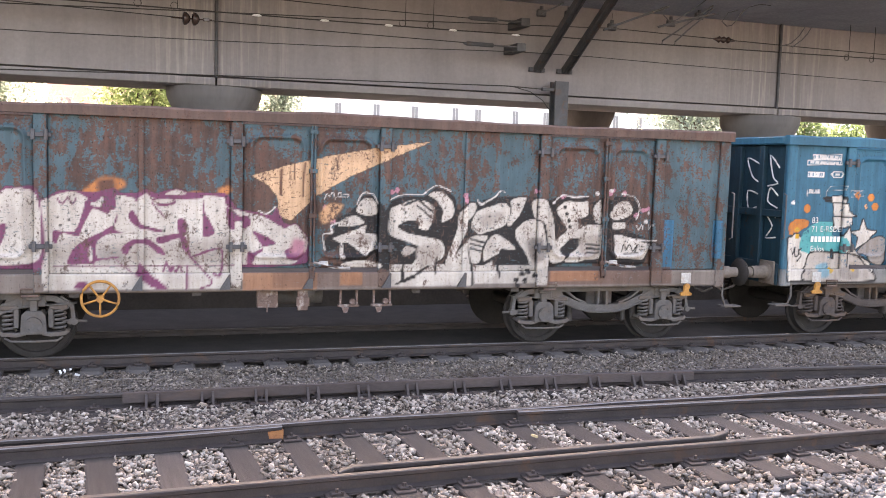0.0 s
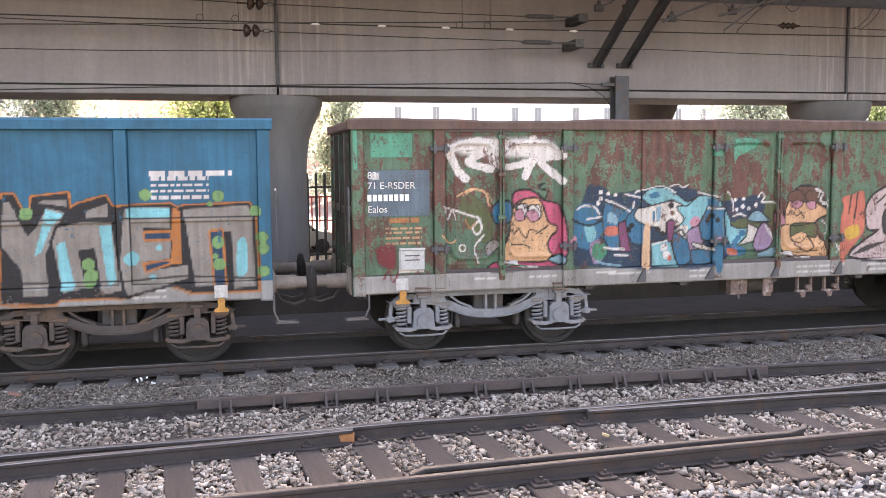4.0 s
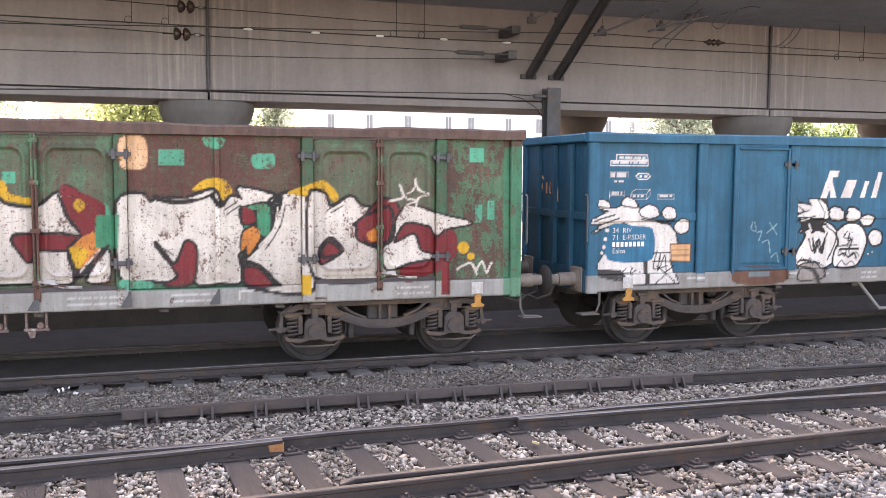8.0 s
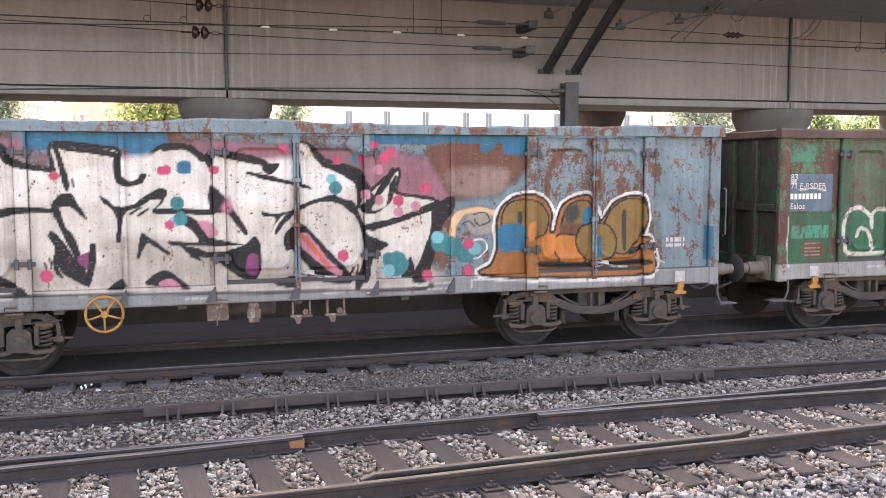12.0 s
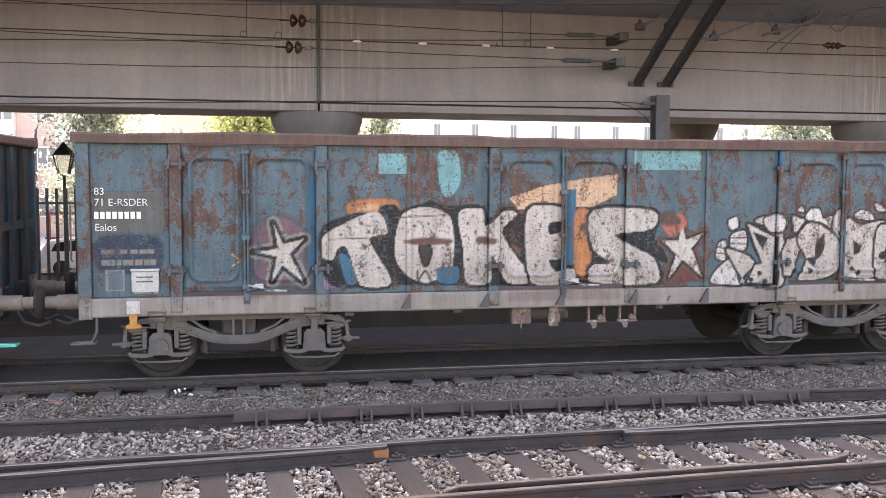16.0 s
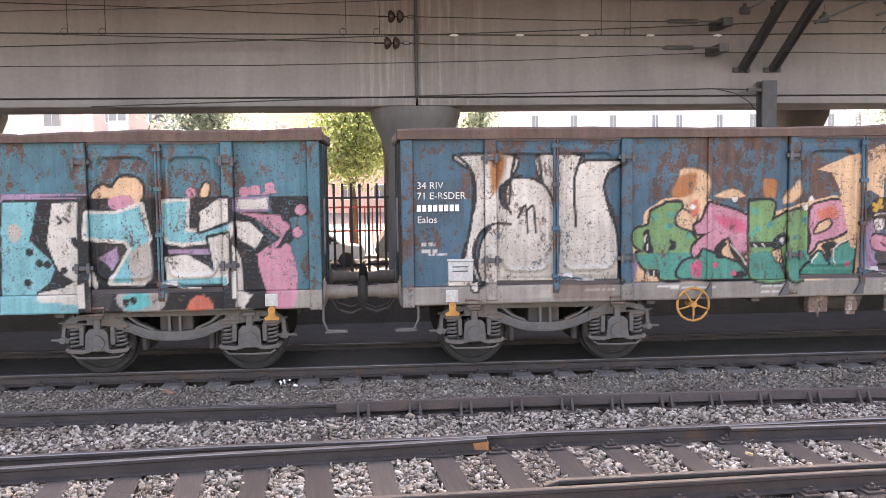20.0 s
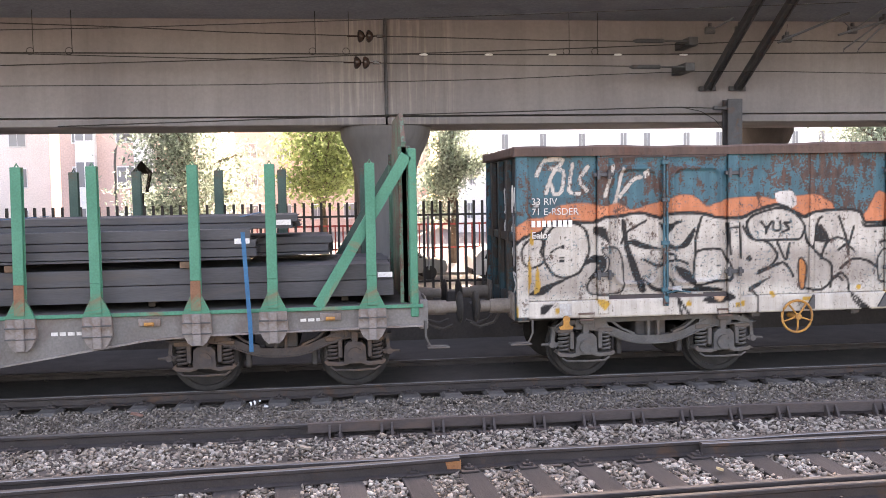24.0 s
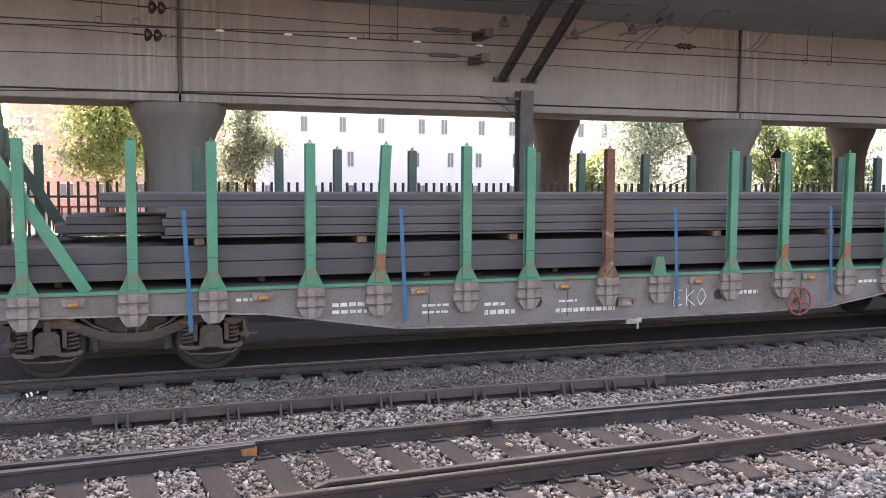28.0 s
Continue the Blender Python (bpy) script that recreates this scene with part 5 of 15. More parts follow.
GREEN, LEAF, OLIVE, YELLOW, LILAC = (0.022, 0.27, 0.155), (0.155, 0.32, 0.13), (0.10, 0.13, 0.05), (0.68, 0.40, 0.05), (0.36, 0.24, 0.38)
RUSTBROWN, DIRTYPINK, MAUVE, AMBER, OCHRE = (0.18, 0.075, 0.05), (0.30, 0.20, 0.17), (0.32, 0.15, 0.19), (0.40, 0.155, 0.05), (0.27, 0.165, 0.055)
TAUPE, TAWNY = (0.245, 0.228, 0.21), (0.46, 0.175, 0.058)
APRICOT, RAILBLUE = (0.78, 0.27, 0.13), (0.004, 0.135, 0.235)
STONE, PALEPINK, BROWN, PLATE, MINT = (0.34, 0.31, 0.29), (0.58, 0.46, 0.46), (0.16, 0.07, 0.045), (0.12, 0.19, 0.25), (0.05, 0.38, 0.26)


def spray_0(c):
    c.shape([(-5.97, 2.98), (-5.42, 3.00), (-5.41, 2.91), (-5.96, 2.89)], CHALK, None, 0.01, curvy=False)
    c.shape([(-5.95, 2.97), (-5.44, 2.98), (-5.43, 2.93), (-5.94, 2.91)], RAILBLUE, None, 0.01, curvy=False)
    c.bars(-5.92, -5.45, 2.94, 0.06, CHALK, 1, 0.1)
    c.shape([(-6.07, 2.90), (-5.41, 2.92), (-5.40, 2.82), (-6.06, 2.80)], CHALK, None, 0.01, curvy=False)
    c.shape([(-6.05, 2.88), (-5.43, 2.90), (-5.42, 2.84), (-6.04, 2.82)], RAILBLUE, None, 0.01, curvy=False)
    c.bars(-6.02, -5.44, 2.85, 0.05, CHALK, 1, 0.1)
    c.shape([(-6.05, 2.70), (-5.74, 2.71), (-5.73, 2.62), (-6.05, 2.61)], CHALK, None, 0.01, curvy=False)
    c.shape([(-6.03, 2.69), (-5.76, 2.69), (-5.76, 2.64), (-6.03, 2.63)], RAILBLUE, None, 0.01, curvy=False)
    c.bars(-6.01, -5.78, 2.66, 0.05, CHALK, 1, 0.1)
    c.shape([(-5.62, 2.67), (-5.57, 2.72), (-5.39, 2.72), (-5.33, 2.68), (-5.38, 2.62), (-5.56, 2.62)], CHALK, None, 0.01, curvy=False)
    c.shape([(-5.58, 2.67), (-5.55, 2.70), (-5.40, 2.70), (-5.37, 2.68), (-5.40, 2.64), (-5.55, 2.64)], RAILBLUE, None, 0.01, curvy=False)
    c.bars(-5.53, -5.41, 2.67, 0.05, CHALK, 1, 0.1)
    c.bars(-6.01, -5.81, 2.40, 0.07, CHALK, 1, 0.1)
    c.line([(-6.04, 2.36), (-5.79, 2.37)], 0.012, CHALK)
    c.line([(-6.04, 2.41), (-6.03, 2.31)], 0.012, CHALK)
    c.line([(-5.79, 2.41), (-5.78, 2.31)], 0.012, CHALK)
    c.line([(-5.66, 2.40), (-5.33, 2.42)], 0.012, CHALK)
    c.line([(-5.66, 2.40), (-5.66, 2.31)], 0.012, CHALK)
    c.line([(-5.66, 2.40), (-5.59, 2.48)], 0.012, CHALK)
    c.line([(-5.59, 2.48), (-5.30, 2.49)], 0.012, CHALK)
    c.line([(-5.30, 2.49), (-5.33, 2.42)], 0.012, CHALK)
    c.line([(-5.23, 2.41), (-4.94, 2.41)], 0.012, CHALK)
    c.line([(-5.22, 2.31), (-4.93, 2.32)], 0.012, CHALK)
    c.line([(-5.23, 2.41), (-5.22, 2.31)], 0.012, CHALK)
    c.line([(-4.94, 2.41), (-4.93, 2.32)], 0.012, CHALK)
    c.bars(-5.19, -4.97, 2.36, 0.05, CHALK, 1, 0.1)
    c.shape([(-6.39, 1.86), (-6.27, 1.93), (-6.11, 1.95), (-5.97, 1.91), (-5.98, 1.82), (-6.06, 1.79), (-6.23, 1.68), (-6.38, 1.70)], ORANGE, None, 0.02)
    c.shape([(-6.39, 1.63), (-6.20, 1.70), (-6.10, 1.64), (-6.08, 1.50), (-5.85, 1.39), (-5.47, 1.43), (-5.45, 1.50), (-5.21, 1.80), (-5.12, 1.50), (-4.99, 1.36), (-4.72, 1.22), (-4.63, 0.94), (-6.34, 0.94)], OFFWHITE, INK, 0.03, curvy=False)
    c.shape([(-6.09, 1.68), (-5.94, 1.82), (-5.73, 1.91), (-5.39, 1.87), (-5.49, 1.69), (-5.26, 1.64), (-5.18, 1.50), (-5.35, 1.39), (-6.07, 1.41)], TURQ, None, 0.02)
    c.shape([(-5.72, 2.30), (-5.32, 2.33), (-5.31, 2.22), (-5.64, 2.22)], INK, None, 0.02)
    c.shape([(-5.54, 2.31), (-5.35, 2.33), (-5.31, 2.22), (-5.53, 2.22)], OFFWHITE, INK, 0.02, curvy=False)
    c.shape([(-5.50, 2.20), (-5.28, 2.20), (-5.23, 2.06), (-5.09, 2.00), (-5.47, 1.98)], OFFWHITE, INK, 0.025, curvy=False)
    c.shape([(-5.48, 1.98), (-5.16, 1.98), (-5.15, 1.86), (-5.45, 1.78)], OFFWHITE, INK, 0.025, curvy=False)
    c.shape([(-4.90, 1.95), (-4.81, 1.77), (-4.62, 1.75), (-4.75, 1.65), (-4.66, 1.45), (-4.85, 1.56), (-5.02, 1.45), (-4.97, 1.65), (-5.14, 1.74), (-4.95, 1.76)], OFFWHITE, INK, 0.025, curvy=False)
    c.shape([(-4.75, 1.60), (-4.49, 1.65), (-4.45, 1.22), (-4.66, 1.22), (-4.84, 1.37), (-4.97, 1.41)], STONE, INK, 0.02)
    c.shape([(-6.00, 0.95), (-5.97, 1.18), (-5.88, 1.39), (-5.46, 1.39), (-5.01, 1.34), (-4.77, 1.13), (-4.68, 0.94)], DIRTYWHITE, INK, 0.03)
    c.shape([(-5.51, 1.43), (-5.47, 1.46), (-5.43, 1.30), (-5.50, 1.30)], INK, None, 0.02)
    c.shape([(-5.77, 1.18), (-5.56, 1.23), (-5.54, 1.02), (-5.71, 1.00)], SKYB, None, 0.02, soft=0.04)
    c.shape([(-5.33, 1.15), (-5.00, 1.18), (-4.96, 0.98), (-5.29, 0.97)], STONE, None, 0.02, soft=0.04)
    for u, v in ((-5.51, 1.11), (-5.08, 1.13), (-6.19, 1.77), (-6.18, 1.66),):
        c.dot(u, v, 0.04, YELLOW)
    c.line([(-6.32, 1.46), (-6.25, 1.37), (-6.21, 1.48)], 0.025, INK)
    c.line([(-6.21, 1.46), (-6.20, 1.35), (-6.14, 1.35), (-6.14, 1.45)], 0.025, INK)
    c.line([(-6.08, 1.46), (-6.14, 1.41), (-6.07, 1.35), (-6.15, 1.26)], 0.025, INK)
    c.line([(-5.22, 1.41), (-5.22, 1.18)], 0.025, INK)
    for u, v in ((-6.02, 2.11), (-5.05, 2.34), (-4.77, 2.31), (-4.68, 2.16),):
        c.dot(u, v, 0.07, ORANGE)
    for u, v in ((-4.86, 2.16),):
        c.dot(u, v, 0.04, PEACH)
    for u, v in ((-6.33, 2.20),):
        c.dot(u, v, 0.04, CHALK)

def spray_1(c):
    c.shape([(-0.81, 2.42), (-0.33, 2.57), (0.04, 2.67), (0.65, 2.80), (1.20, 2.89), (1.67, 2.95), (1.13, 2.72), (0.51, 2.43), (0.05, 2.16), (-0.28, 1.83), (-0.43, 1.88), (-0.47, 2.14), (-0.59, 2.29)], CREAM, None, 0.03, curvy=False)
    c.line([(-0.41, 2.52), (-0.42, 2.18)], 0.03, BROWN)
    c.line([(-0.24, 2.59), (-0.25, 2.39)], 0.02, BROWN)
    c.line([(-0.11, 2.60), (-0.13, 2.15)], 0.025, BROWN)
    c.line([(0.01, 2.65), (-0.01, 2.31)], 0.03, BROWN)
    c.line([(0.35, 2.71), (0.33, 2.54)], 0.02, BROWN)
    c.shape([(-1.66, 2.17), (-1.52, 2.21), (-1.42, 2.18), (-1.45, 2.11), (-1.63, 2.12)], ORANGE, None, 0.03, soft=0.06)
    c.shape([(-1.24, 2.24), (-1.10, 2.29), (-1.05, 2.22), (-1.13, 2.15), (-1.23, 2.17)], ORANGE, None, 0.03, soft=0.06)
    c.shape([(-2.93, 2.15), (-2.75, 2.31), (-2.65, 2.37), (-2.42, 2.35), (-2.37, 2.25), (-2.49, 2.18), (-2.79, 2.11)], ORANGE, None, 0.03, soft=0.06)
    c.shape([(-2.71, 2.31), (-2.52, 2.33), (-2.52, 2.17), (-2.69, 2.14)], BROWN, None, 0.03, soft=0.06)
    c.shape([(-3.82, 2.17), (-3.58, 2.17), (-3.55, 2.07), (-3.37, 2.05), (-3.28, 2.12), (-3.10, 2.19), (-2.85, 2.17), (-2.75, 2.16), (-2.52, 2.22), (-2.42, 2.16), (-2.25, 2.17), (-2.13, 2.22), (-2.01, 2.17), (-1.84, 2.22), (-1.63, 2.18), (-1.35, 2.19), (-1.12, 2.17), (-0.99, 2.00), (-0.77, 1.95), (-0.55, 1.90), (-0.47, 2.01), (-0.38, 1.81), (-0.24, 1.76), (-0.05, 1.55), (-0.05, 1.28), (-0.24, 1.22), (-0.83, 1.19), (-1.20, 1.23), (-3.44, 1.23), (-3.83, 1.23)], PLUM, None, 0.03)
    c.rect(-3.33, -0.93, 0.93, 1.24, OFFWHITE, 0.95)
    c.shape([(-3.82, 2.10), (-3.63, 2.11), (-3.59, 2.03), (-3.41, 2.02), (-3.31, 2.07), (-3.11, 2.15), (-2.97, 2.16), (-2.83, 2.08), (-2.75, 1.96), (-2.51, 1.95), (-2.49, 2.13), (-2.25, 2.09), (-2.13, 2.16), (-2.05, 2.10), (-1.71, 2.09), (-1.45, 2.10), (-1.40, 2.14), (-1.16, 2.12), (-1.12, 2.01), (-0.90, 1.94), (-0.62, 1.87), (-0.38, 1.73), (-0.21, 1.77), (-0.05, 1.53), (-0.24, 1.25), (-0.83, 1.24), (-3.25, 1.24), (-3.83, 1.27)], OFFWHITE, PLUM, 0.02)
    c.shape([(-3.22, 1.53), (-2.52, 1.57), (-1.97, 1.46), (-1.97, 1.27), (-3.22, 1.27)], DIRTYWHITE, None, 0.03, soft=0.12)
    c.shape([(-1.84, 1.52), (-1.05, 1.58), (-1.05, 1.27), (-1.90, 1.27)], DIRTYWHITE, None, 0.03, soft=0.12)
    c.shape([(-2.66, 1.46), (-2.42, 1.42), (-2.42, 1.28), (-2.69, 1.27)], STONE, None, 0.03, soft=0.1)
    c.shape([(-2.83, 2.08), (-2.52, 2.19), (-2.53, 2.03), (-2.59, 1.89), (-2.76, 1.96), (-2.84, 1.83), (-2.91, 1.66), (-2.95, 1.60), (-3.13, 1.64), (-3.20, 1.51), (-3.25, 1.56), (-3.23, 1.68), (-2.99, 1.67), (-2.88, 1.94)], PLUM, None, 0.03)
    c.shape([(-2.79, 2.04), (-2.73, 2.04), (-2.67, 2.10), (-2.64, 2.09), (-2.68, 1.97), (-2.79, 2.00)], OFFWHITE, None, 0.03)
    c.shape([(-2.49, 1.90), (-2.51, 1.76), (-2.86, 1.56), (-2.99, 1.46), (-3.07, 1.25), (-2.79, 1.26), (-2.72, 1.17), (-2.74, 1.28), (-2.47, 1.33), (-2.48, 1.35), (-2.71, 1.33), (-2.72, 1.53), (-2.59, 1.63), (-2.40, 1.66), (-2.52, 1.70)], PLUM, None, 0.03)
    c.shape([(-2.82, 1.46), (-2.79, 1.47), (-2.78, 1.30), (-2.82, 1.29)], OFFWHITE, None, 0.03)
    c.shape([(-2.33, 1.92), (-2.28, 1.94), (-2.18, 1.76), (-1.95, 1.69), (-1.96, 1.66), (-2.20, 1.71), (-2.30, 1.78), (-2.35, 1.85)], PLUM, None, 0.03)
    c.shape([(-2.00, 1.59), (-1.70, 1.65), (-1.61, 1.52), (-1.58, 1.34), (-1.68, 1.45), (-1.72, 1.58), (-1.96, 1.51)], PLUM, None, 0.03)
    c.shape([(-1.75, 1.80), (-1.68, 1.84), (-1.62, 1.76), (-1.65, 1.61), (-1.61, 1.46), (-1.71, 1.57)], PLUM, None, 0.03)
    c.shape([(-1.42, 2.09), (-1.39, 1.91), (-1.27, 1.67), (-1.41, 1.60), (-1.43, 1.76)], PLUM, None, 0.03)
    c.shape([(-2.43, 1.43), (-2.35, 1.54), (-2.13, 1.58), (-1.97, 1.48), (-1.89, 1.37), (-1.99, 1.39), (-2.13, 1.50), (-2.28, 1.50), (-2.37, 1.37)], PLUM, None, 0.03)
    c.shape([(-2.52, 1.33), (-2.25, 1.10), (-2.04, 0.94), (-1.86, 0.94), (-2.10, 1.14), (-2.21, 1.27), (-2.28, 1.11)], PLUM, None, 0.03)
    c.shape([(-2.06, 2.09), (-1.80, 2.10), (-1.78, 2.03), (-1.95, 1.99)], PLUM, None, 0.03)
    c.shape([(-2.03, 2.08), (-1.82, 2.09), (-1.81, 2.05), (-2.00, 2.03)], OFFWHITE, None, 0.02)
    c.shape([(-1.91, 2.14), (-1.76, 2.22), (-1.63, 2.16)], OFFWHITE, PLUM, 0.02)
    c.line([(-2.06, 2.04), (-1.91, 1.86)], 0.02, PLUM)
    c.line([(-2.25, 2.07), (-2.22, 2.15), (-2.13, 2.18)], 0.02, PLUM)
    c.shape([(-1.13, 2.00), (-0.98, 1.90), (-0.83, 1.87), (-0.83, 1.75), (-1.06, 1.70), (-1.11, 1.81)], PLUM, None, 0.03)
    c.shape([(-0.79, 1.69), (-0.47, 1.53), (-0.63, 1.47), (-0.76, 1.41), (-0.85, 1.41), (-0.86, 1.24), (-0.74, 1.22), (-0.76, 1.35), (-0.64, 1.44)], PLUM, None, 0.03)
    c.shape([(-3.73, 1.76), (-3.57, 1.75), (-3.40, 1.76), (-3.40, 1.71), (-3.52, 1.71), (-3.67, 1.63)], PLUM, None, 0.03)
    c.shape([(-3.53, 1.46), (-3.27, 1.50), (-3.29, 1.40), (-3.35, 1.29), (-3.40, 1.37)], PLUM, None, 0.03)
    c.shape([(-0.35, 1.44), (-0.18, 1.47), (-0.09, 1.39), (-0.16, 1.30), (-0.33, 1.32)], PLUM, None, 0.03)
    c.shape([(-0.24, 1.58), (-0.09, 1.55), (-0.12, 1.39), (-0.28, 1.39)], ROSE, None, 0.03, soft=0.06)
    c.shape([(-0.72, 1.30), (-0.31, 1.29), (-0.30, 1.24), (-0.76, 1.24)], OFFWHITE, None, 0.02)
    c.line([(-0.72, 1.96), (-0.60, 1.92), (-0.49, 2.01)], 0.025, CHALK)
    c.line([(-1.58, 1.34), (-1.31, 1.02), (-1.45, 0.93)], 0.025, PLUM)
    c.line([(-1.55, 1.35), (-1.21, 1.45), (-1.18, 1.24), (-1.21, 1.09), (-1.28, 1.12)], 0.03, PLUM)
    c.line([(-1.62, 1.23), (-1.62, 0.93)], 0.025, PLUM)
    c.line([(-1.92, 1.15), (-1.88, 1.27), (-1.83, 1.14), (-1.81, 1.21), (-1.76, 1.14), (-1.72, 1.23), (-1.68, 1.14)], 0.025, PLUM)
    c.shape([(-2.99, 0.94), (-2.94, 1.03), (-2.86, 1.03), (-2.79, 0.94)], PLUM, None, 0.03)
    c.line([(-3.18, 2.08), (-3.13, 2.01), (-3.06, 2.09), (-3.01, 2.01), (-2.97, 2.08)], 0.02, PLUM)
    c.rect(-3.36, -3.24, 1.03, 1.86, OFFWHITE)
    c.rect(-1.03, -0.92, 1.03, 1.82, OFFWHITE)
    c.line([(-3.41, 1.95), (-3.43, 1.53)], 0.03, INK)
    for u, v in ((-3.72, 2.01), (-3.69, 1.87), (-3.60, 1.42), (-3.18, 1.84), (-3.15, 1.74), (-3.05, 1.81), (-2.45, 2.10), (-2.42, 1.60), (-2.32, 1.46), (-2.33, 1.33), (-1.91, 1.68), (-1.77, 1.86), (-1.66, 1.76), (-1.48, 1.46), (-1.38, 1.72), (-1.24, 1.95), (-1.13, 2.13), (-0.54, 1.71), (-0.61, 1.58), (-0.69, 1.47), (-1.63, 1.74), (-2.85, 1.67), (-3.76, 1.56), (-3.56, 2.08),):
        c.dot(u, v, 0.015, INK)
    c.shape([(0.19, 1.41), (0.17, 1.55), (0.29, 1.69), (0.35, 1.87), (0.46, 1.92), (0.61, 2.04), (0.70, 2.18), (0.87, 2.17), (1.01, 2.00), (1.08, 2.10), (1.27, 2.18), (1.57, 2.19), (1.76, 2.32), (2.01, 2.20), (2.08, 2.01), (2.23, 2.12), (2.38, 2.12), (2.64, 2.21), (2.84, 2.21), (3.18, 2.22), (3.48, 2.17), (3.62, 2.23), (4.07, 2.24), (4.17, 2.14), (4.33, 2.22), (4.48, 2.18), (4.57, 2.25), (4.82, 2.22), (4.94, 2.09), (4.91, 1.86), (4.71, 1.78), (5.14, 1.59), (5.30, 1.54), (5.13, 1.42), (5.05, 1.23), (4.76, 1.16), (4.43, 1.22), (3.74, 1.23), (3.46, 1.12), (3.12, 1.02), (2.90, 1.07), (2.73, 1.09), (2.39, 0.94), (1.96, 0.99), (1.67, 0.96), (1.10, 0.96), (1.09, 1.16), (0.47, 1.24), (0.34, 1.44)], INK, None, 0.05)
    c.rect(1.09, 2.33, 0.93, 1.24, OFFWHITE, 0.95)
    c.rect(2.32, 3.44, 0.94, 1.22, OFFWHITE, 0.8)
    c.shape([(0.61, 1.97), (0.67, 2.11), (0.79, 2.15), (0.89, 2.06), (0.90, 1.94), (0.75, 1.91)], OFFWHITE, None, 0.03)
    c.shape([(0.37, 1.76), (0.43, 1.86), (0.60, 1.90), (0.73, 1.81), (0.56, 1.76)], OFFWHITE, None, 0.03)
    c.shape([(0.29, 1.59), (0.76, 1.78), (0.74, 1.67), (0.90, 1.65), (0.92, 1.47), (0.78, 1.41), (0.75, 1.35), (0.51, 1.53), (0.42, 1.53), (0.45, 1.32), (0.38, 1.30), (0.40, 1.53)], OFFWHITE, None, 0.03, curvy=False)
    c.shape([(0.46, 1.59), (0.68, 1.67), (0.84, 1.59), (0.70, 1.46)], DIRTYWHITE, None, 0.02)
    c.shape([(1.06, 1.88), (1.09, 2.01), (1.28, 2.09), (1.49, 2.15), (1.70, 2.06), (1.72, 1.95), (1.68, 1.81), (1.63, 1.71), (1.51, 1.74), (1.51, 1.83), (1.33, 1.84), (1.20, 1.77), (1.29, 1.69), (1.55, 1.63), (1.82, 1.57), (1.90, 1.44), (1.86, 1.32), (1.65, 1.19), (1.45, 1.11), (1.27, 1.09), (1.53, 1.35), (1.57, 1.44), (1.46, 1.51), (1.18, 1.60), (1.06, 1.68)], OFFWHITE, None, 0.03)
    c.shape([(1.49, 1.47), (1.82, 1.52), (1.84, 1.33), (1.54, 1.17)], DIRTYWHITE, None, 0.03, soft=0.05)
    c.line([(1.28, 2.06), (1.51, 2.14), (1.73, 2.09)], 0.03, INK)
    c.line([(1.51, 2.12), (1.70, 1.97)], 0.03, INK)
    c.line([(1.47, 2.06), (1.67, 1.90)], 0.025, INK)
    c.shape([(1.63, 2.22), (1.81, 2.26), (1.96, 2.15), (2.02, 2.00), (1.97, 1.88), (1.83, 1.83), (1.85, 1.99), (1.76, 2.13)], OFFWHITE, None, 0.03)
    c.shape([(1.26, 1.40), (1.33, 1.49), (1.47, 1.44), (1.33, 1.35)], DIRTYWHITE, None, 0.02)
    c.shape([(2.10, 1.94), (2.24, 2.09), (2.35, 2.09), (2.34, 1.97), (2.22, 1.83), (2.20, 1.70), (2.01, 1.27), (1.91, 1.24), (2.02, 1.56), (2.09, 1.77)], OFFWHITE, None, 0.03)
    c.shape([(1.94, 1.17), (2.23, 1.60), (2.29, 0.94), (2.06, 0.94), (1.92, 1.04)], OFFWHITE, None, 0.03, curvy=False)
    c.shape([(2.35, 1.96), (2.49, 2.04), (2.77, 2.11), (2.87, 2.02), (2.81, 1.81), (2.59, 1.71), (2.40, 1.67), (2.28, 1.77)], OFFWHITE, None, 0.03)
    c.shape([(2.39, 1.92), (2.73, 1.98), (2.75, 1.87), (2.47, 1.76)], DIRTYWHITE, None, 0.02, soft=0.05)
    c.shape([(2.25, 1.60), (2.54, 1.64), (2.46, 1.48), (2.42, 1.27), (2.30, 1.25)], OFFWHITE, None, 0.03)
    c.line([(2.27, 1.59), (2.49, 1.54)], 0.025, INK)
    c.line([(2.27, 1.53), (2.48, 1.48)], 0.025, INK)
    c.line([(2.27, 1.46), (2.46, 1.41)], 0.025, INK)
    c.shape([(2.57, 1.61), (2.69, 1.66), (2.94, 1.50), (2.96, 1.43), (2.75, 1.45), (2.70, 1.38), (2.60, 1.33), (2.49, 1.27), (2.48, 1.43)], OFFWHITE, None, 0.03)
    c.shape([(2.30, 1.20), (2.50, 1.22), (2.61, 1.28), (2.68, 1.09), (2.43, 0.94), (2.31, 0.94)], OFFWHITE, None, 0.03, curvy=False)
    c.shape([(2.88, 2.16), (3.11, 2.20), (3.01, 1.94), (2.88, 1.79), (2.83, 1.82), (2.89, 2.00)], OFFWHITE, None, 0.03)
    c.shape([(2.97, 1.73), (3.09, 1.84), (3.24, 1.89), (3.37, 1.80), (3.44, 1.48), (3.47, 1.23), (3.24, 1.17), (3.14, 1.38), (2.99, 1.58)], OFFWHITE, None, 0.03)
    c.shape([(3.14, 1.56), (3.36, 1.61), (3.39, 1.32), (3.24, 1.28)], STONE, None, 0.02, soft=0.05)
